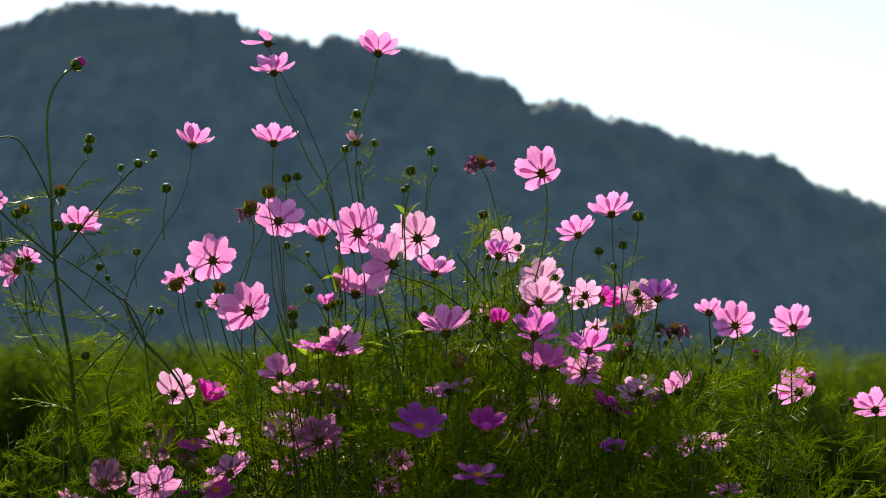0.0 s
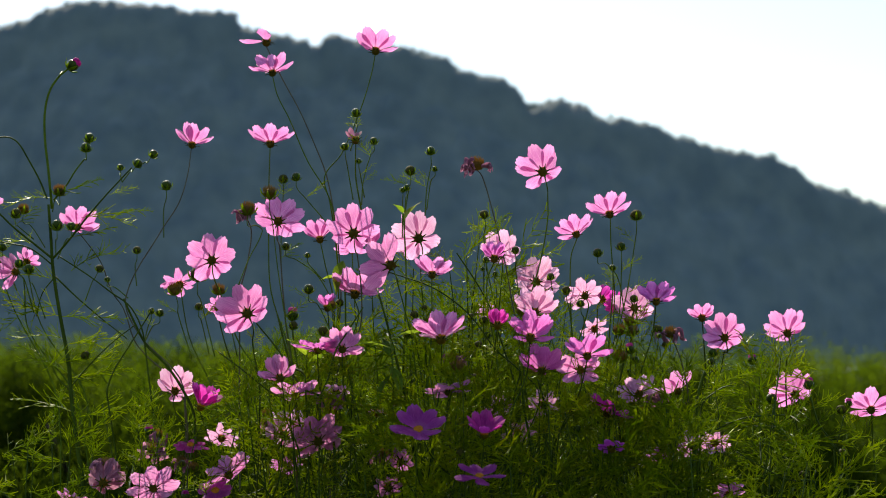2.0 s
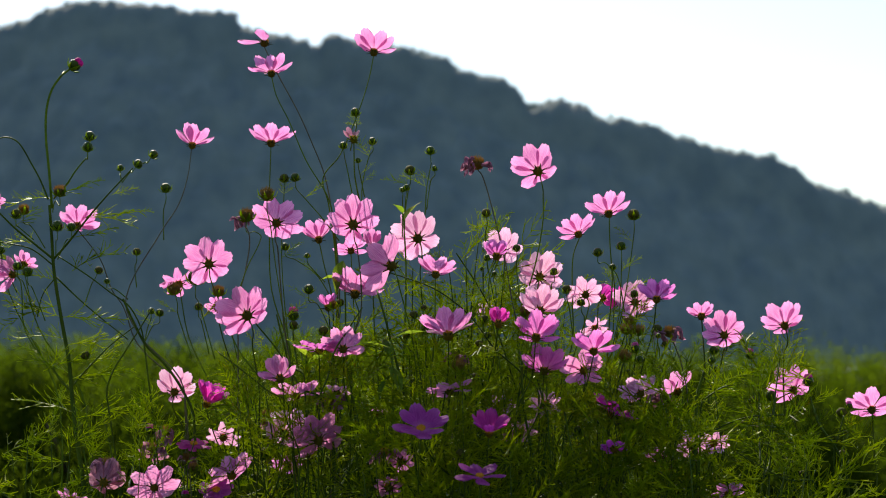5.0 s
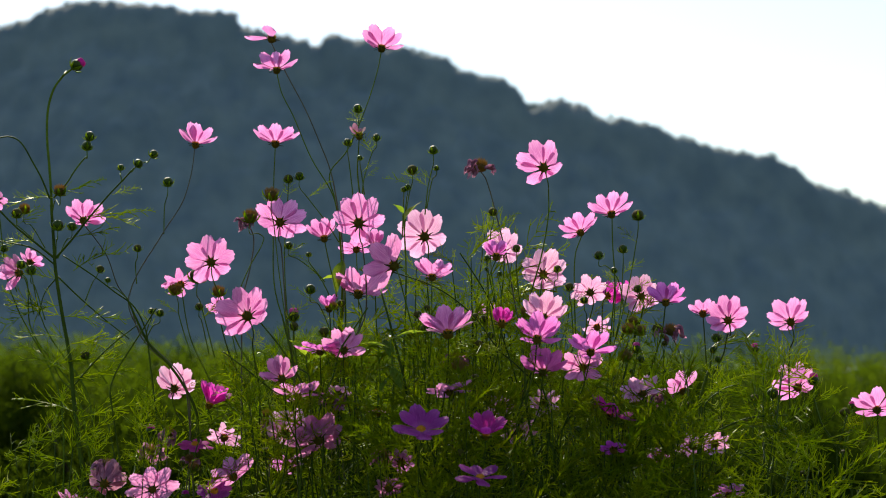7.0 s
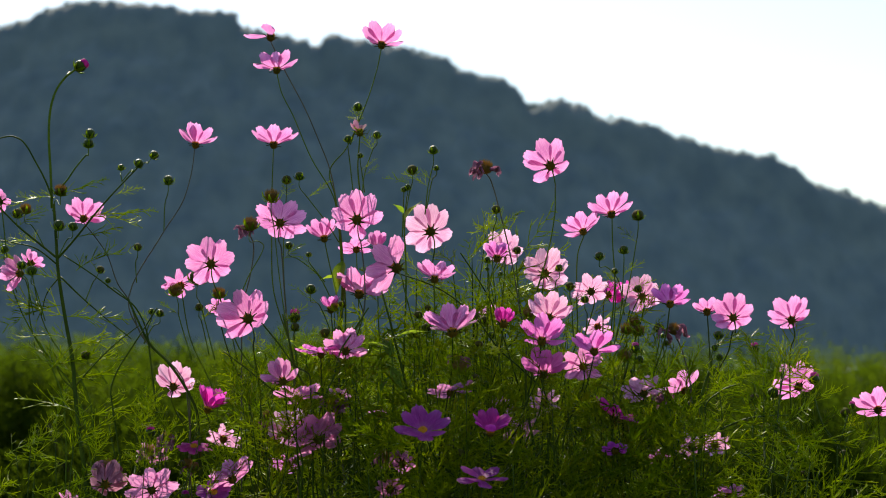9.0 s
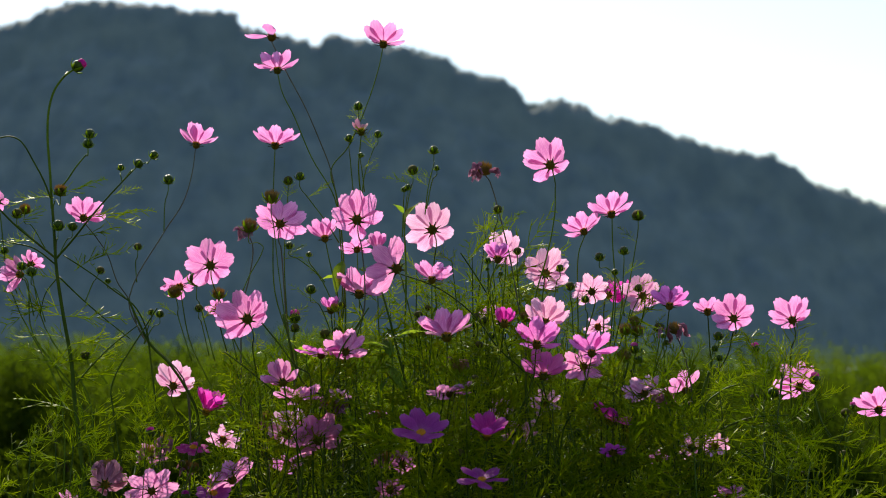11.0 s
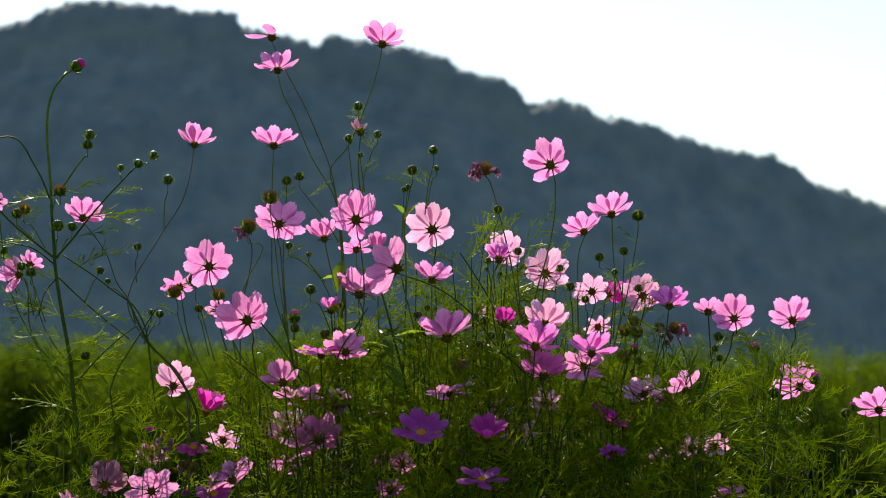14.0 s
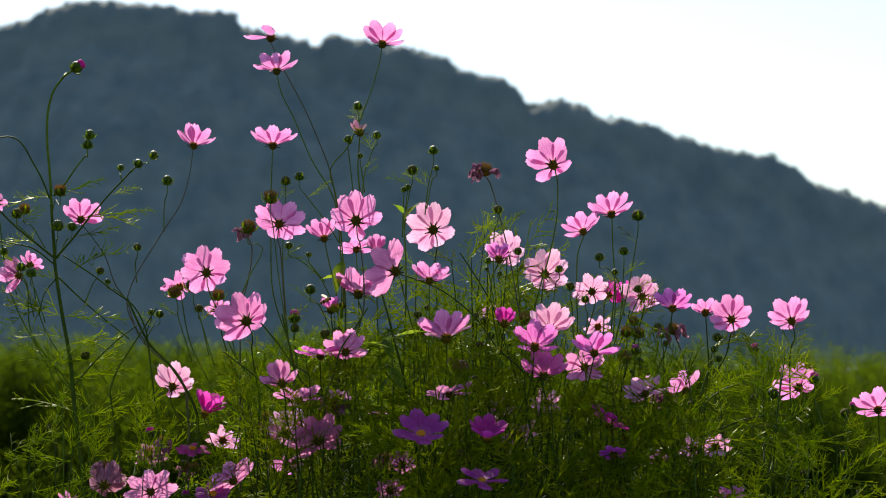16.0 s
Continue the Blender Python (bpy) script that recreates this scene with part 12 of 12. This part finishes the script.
    walk(w2, sway(w2, [(0, 1.2, -1.3), (0.5, 1.2, -2.5), (1, -7.3, -4.9), (1.5, -4.9, -4.9), (2, -6.1, -6.1), (2.5, -1.3, -3.7), (3, -14.6, -11), (3.5, 4.8, -1.3), (4, -13.4, -8.6), (6.5, 3.7, 1.2), (7, -6.1, -2.5), (7.5, 1.2, -0), (8, -2.5, -1.3), (8.5, 0, -0), (9, -1.3, -1.3), (11.5, 0, -0), (12, 1.2, -0), (12.5, 0, -0), (13, 0, -0), (13.5, -1.3, -0), (14, 0, -0), (14.5, -1.3, -1.3), (15, -1.3, -1.3), (15.5, -2.5, -1.3), (16, -2.5, -1.3)]))
    walk(w3, sway(w3, [(0, 2.4, 26.3), (0.5, 9.6, 25.1), (1, -8.3, 16.8), (1.5, -7.2, 12), (2, -1.2, 23.9), (2.5, -4.8, 22.7), (3, -4.8, 20.3), (3.5, 4.8, 31.1), (4, -4.8, 19.1), (6.5, 1.2, 13.2), (7, 2.4, 13.2), (7.5, 1.2, 12), (8, 1.2, 8.4), (8.5, 1.2, 3.6), (9, 2.4, 2.4), (11.5, 1.2, -0), (12, 1.2, -0), (12.5, 0, -0), (13, 0, -0), (13.5, 0, -0), (14, 0, -0), (14.5, -1.2, 1.2), (15, -1.2, -0), (15.5, -3.6, -4.8), (16, 0, -1.2)]))
    walk(w4, sway(w4, [(0, 4.7, 4.8), (0.5, 7.1, 8.4), (1, 6, 7.1), (1.5, 0, 2.4), (2, 2.4, 3.6), (2.5, 0, 2.4), (3, 0, 1.2), (3.5, 1.2, 2.4), (4, 4.7, 6), (6.5, 1.2, 2.4), (7, 1.2, 2.4), (7.5, 1.2, 1.2), (8, 1.2, 1.2), (8.5, 0, 1.2), (9, 0, 1.2), (11.5, 0, -0), (12, 0, -0), (12.5, 0, -0), (13, 0, -0), (13.5, 0, -0), (14, 0, -0), (14.5, 0, -0), (15, 0, -0), (15.5, 0, -0), (16, -1.2, -1.2)]))
    walk(w5, sway(w5, [(0, 1.2, 13.2), (0.5, 4.8, 14.4), (1, 1.2, 14.4), (1.5, -2.4, 9.6), (2, -7.2, 7.2), (2.5, -2.4, 10.8), (3, -1.2, 10.8), (3.5, 0, 12), (4, 1.2, 13.2), (6.5, 1.2, 7.2), (7, 4.8, 9.6), (7.5, 4.8, 7.2), (8, 3.6, 4.9), (8.5, 2.4, 3.6), (9, 2.4, 3.6), (11.5, 0, -0), (12, 0, -0), (12.5, 0, -0), (13, 0, -0), (13.5, 0, -0), (14, 0, -0), (14.5, 0, -0), (15, -1.2, -1.2), (15.5, -1.2, -1.2), (16, -1.2, -2.3)]))
    walk(w6, sway(w6, [(0, -2.3, 7), (0.5, 0, 7), (1, -4.7, 7), (1.5, -4.7, 4.7), (2, -3.5, 5.9), (2.5, -7, 5.9), (3, -5.8, 7), (3.5, -2.3, 8.2), (4, -3.5, 7), (6.5, -1.1, 4.7), (7, -1.1, 4.7), (7.5, -1.1, 3.5), (8, 0, 2.4), (8.5, 0, 2.4), (9, 0, 1.1), (11.5, 0, -0), (12, 0, -0), (12.5, 0, -0), (13, 0, -0), (13.5, 0, -0), (14, 0, -0), (14.5, -1.1, -0), (15, -1.1, -0), (15.5, -1.1, -0), (16, 0, -1.1)]))
    walk(w7, sway(w7, [(0, 1.2, 13.2), (0.5, 4.8, 14.4), (1, 1.2, 14.4), (1.5, -2.4, 9.6), (2, -7.2, 7.2), (2.5, -2.4, 10.8), (3, -1.2, 10.8), (3.5, 0, 12), (4, 1.2, 13.2), (6.5, 1.2, 7.2), (7, 4.8, 9.6), (7.5, 4.8, 7.2), (8, 3.6, 4.9), (8.5, 2.4, 3.6), (9, 2.4, 3.6), (11.5, 0, -0), (12, 0, -0), (12.5, 0, -0), (13, 0, -0), (13.5, 0, -0), (14, 0, -0), (14.5, 0, -0), (15, -1.2, -1.2), (15.5, -1.2, -1.2), (16, -1.2, -2.3)]))
    walk(w8, sway(w8, [(0, -2.4, 8.5), (0.5, 1.3, 8.5), (1, -1.2, 8.5), (1.5, -3.7, 6), (2, -3.7, 4.8), (2.5, -4.8, 6), (3, -4.8, 6), (3.5, -2.4, 7.3), (4, 0, 7.3), (6.5, 0, 4.8), (7, 0, 4.8), (7.5, 0, 3.7), (8, 1.3, 3.7), (8.5, 2.5, 4.8), (9, 2.5, 3.7), (11.5, 0, -0), (12, 0, -0), (12.5, 0, -0), (13, 0, -0), (13.5, 0, -0), (14, 0, -0), (14.5, 0, -0), (15, 0, -0), (15.5, -1.2, -1.3), (16, 0, -1.3)]))
    walk(w9, sway(w9, [(0, -4.7, 5.8), (0.5, -3.5, 5.8), (1, -4.7, 5.8), (1.5, -4.7, 4.7), (2, -3.5, 4.7), (2.5, -5.8, 4.7), (3, -7.1, 5.8), (3.5, -3.5, 5.8), (4, -3.5, 5.8), (6.5, -2.4, 3.5), (7, -2.4, 3.5), (7.5, -1.2, 2.3), (8, 0, 2.3), (8.5, 0, 2.3), (9, 0, 1.2), (11.5, 0, -0), (12, 0, -0), (12.5, 0, -0), (13, 0, -0), (13.5, 0, -0), (14, 0, -0), (14.5, 0, -0), (15, 0, -0), (15.5, -1.2, -0), (16, 0, -1.2)]))
    walk(w10, sway(w10, [(0, -1.1, 2.4), (0.5, 0, 3.5), (1, -2.4, 4.7), (1.5, -2.4, 1.2), (2, -2.4, 2.4), (2.5, -3.5, 1.2), (3, -3.5, 1.2), (3.5, -2.4, 2.4), (4, -2.4, 3.5), (6.5, -1.1, 1.2), (7, -1.1, 1.2), (7.5, 0, 1.2), (8, 0, -0), (8.5, 0, -0), (9, 0, -0), (11.5, 0, -0), (12, 0, -0), (12.5, 0, -0), (13, 0, -0), (13.5, 0, -0), (14, 0, -0), (14.5, -1.1, -0), (15, -1.1, -0), (15.5, -1.1, -1.1), (16, -1.1, -1.1)]))
    walk(w11, sway(w11, [(0, 1.2, -1.2), (0.5, 2.3, -0), (1, -1.3, -0), (1.5, -2.4, -0), (2, 0, -1.2), (2.5, -2.4, -0), (3, -2.4, -1.2), (3.5, 0, -0), (4, 0, -0), (6.5, 1.2, -0), (7, 0, -0), (7.5, 0, -0), (8, 0, -0), (8.5, 0, 1.2), (9, 0, 1.2), (11.5, 0, -0), (12, 0, -0), (12.5, 0, -0), (13, 0, -0), (13.5, 0, -0), (14, 0, -0), (14.5, -1.3, -0), (15, 0, -0), (15.5, 0, -0), (16, 0, -1.2)]))
    walk(w12, sway(w12, [(0, -7.3, 1.2), (0.5, -8.6, -1.2), (1, -7.3, -0), (1.5, -7.3, -0), (2, -7.3, -0), (2.5, -9.8, -0), (3, -8.6, -0), (3.5, -7.3, -0), (4, -7.3, -0), (6.5, -2.4, -0), (7, -2.4, -0), (7.5, -2.4, -0), (8, -2.4, -0), (8.5, -1.2, -0), (9, -1.2, -0), (11.5, 0, -0), (12, 0, -0), (12.5, 0, -0), (13, 0, -0), (13.5, 0, -0), (14, 0, -0), (14.5, 0, -0), (15, 0, -0), (15.5, -1.2, -0), (16, 1.3, -0)]))
    walk(tall, sway(tall, [(0, -1.2, -0), (0.5, 0, -0), (1, -7.3, -0), (1.5, -4.8, -0), (2, -4.8, -0), (2.5, -8.5, -1.2), (3, -6, -1.2), (3.5, -1.2, -1.2), (4, -4.8, -1.2), (6.5, -1.2, -0), (7, -1.2, -0), (7.5, 0, -0), (8, 2.5, -0), (8.5, 1.3, -0), (9, 2.5, -0), (11.5, 0, -0), (12, 0, -0), (12.5, 0, -0), (13, 0, -0), (13.5, -1.2, -0), (14, -1.2, -0), (14.5, -1.2, -0), (15, -1.2, -0), (15.5, -1.2, -0), (16, -1.2, -0)]))
    walk(bee_at_bud, [(0, pose(-0.0794, 2.66, 0.9513, 0, -8, 0)),
               (13.9, pose(-0.0794, 2.66, 0.9513, 0, -8, 0)),
               (14.3, pose(-0.1671, 2.49, 0.9955, 0, -8, 0)),
               (14.6, pose(-0.1784, 2.47, 1.0089, 0, -6, 0)),
               (14.8, pose(-0.1808, 2.47, 1.005, 0, -4, 0)),
               (15.0, pose(-0.1815, 2.47, 1.0002, 0, 2, 0)),
               (15.1, pose(-0.1792, 2.47, 0.9995, 0, 0, 0)),
               (15.2, pose(-0.176, 2.47, 1.0018, 0, 4, 0)),
               (15.3, pose(-0.1729, 2.47, 1.0034, 0, 6, 0)),
               (15.4, pose(-0.1705, 2.47, 1.0034, 0, 0, 0)),
               (15.5, pose(-0.1637, 2.485, 1.0024, 0, -10, 0)),
               (15.6, pose(-0.1668, 2.485, 0.9985, 0, -6, 0)),
               (15.8, pose(-0.1644, 2.485, 1.0009, 0, -16, 0)),
               (16.0, pose(-0.1629, 2.485, 1.0024, 0, -20, 0))])
    walk(bee_in_flight, [(0, pose(-0.2839, 2.44, 0.9703, 0, -10, 180)),
               (15.1, pose(-0.2839, 2.44, 0.9703, 0, -10, 180)),
               (15.3, pose(-0.2954, 2.43, 1.0126, 0, -20, 180)),
               (15.4, pose(-0.2762, 2.43, 1.0257, 0, -25, 180)),
               (15.5, pose(-0.2856, 2.43, 1.0412, 0, -30, 180)),
               (15.7, pose(-0.3128, 2.46, 1.0555, 0, -10, 180)),
               (16.0, pose(-0.3135, 2.46, 1.0555, 0, -10, 180))])


motions()
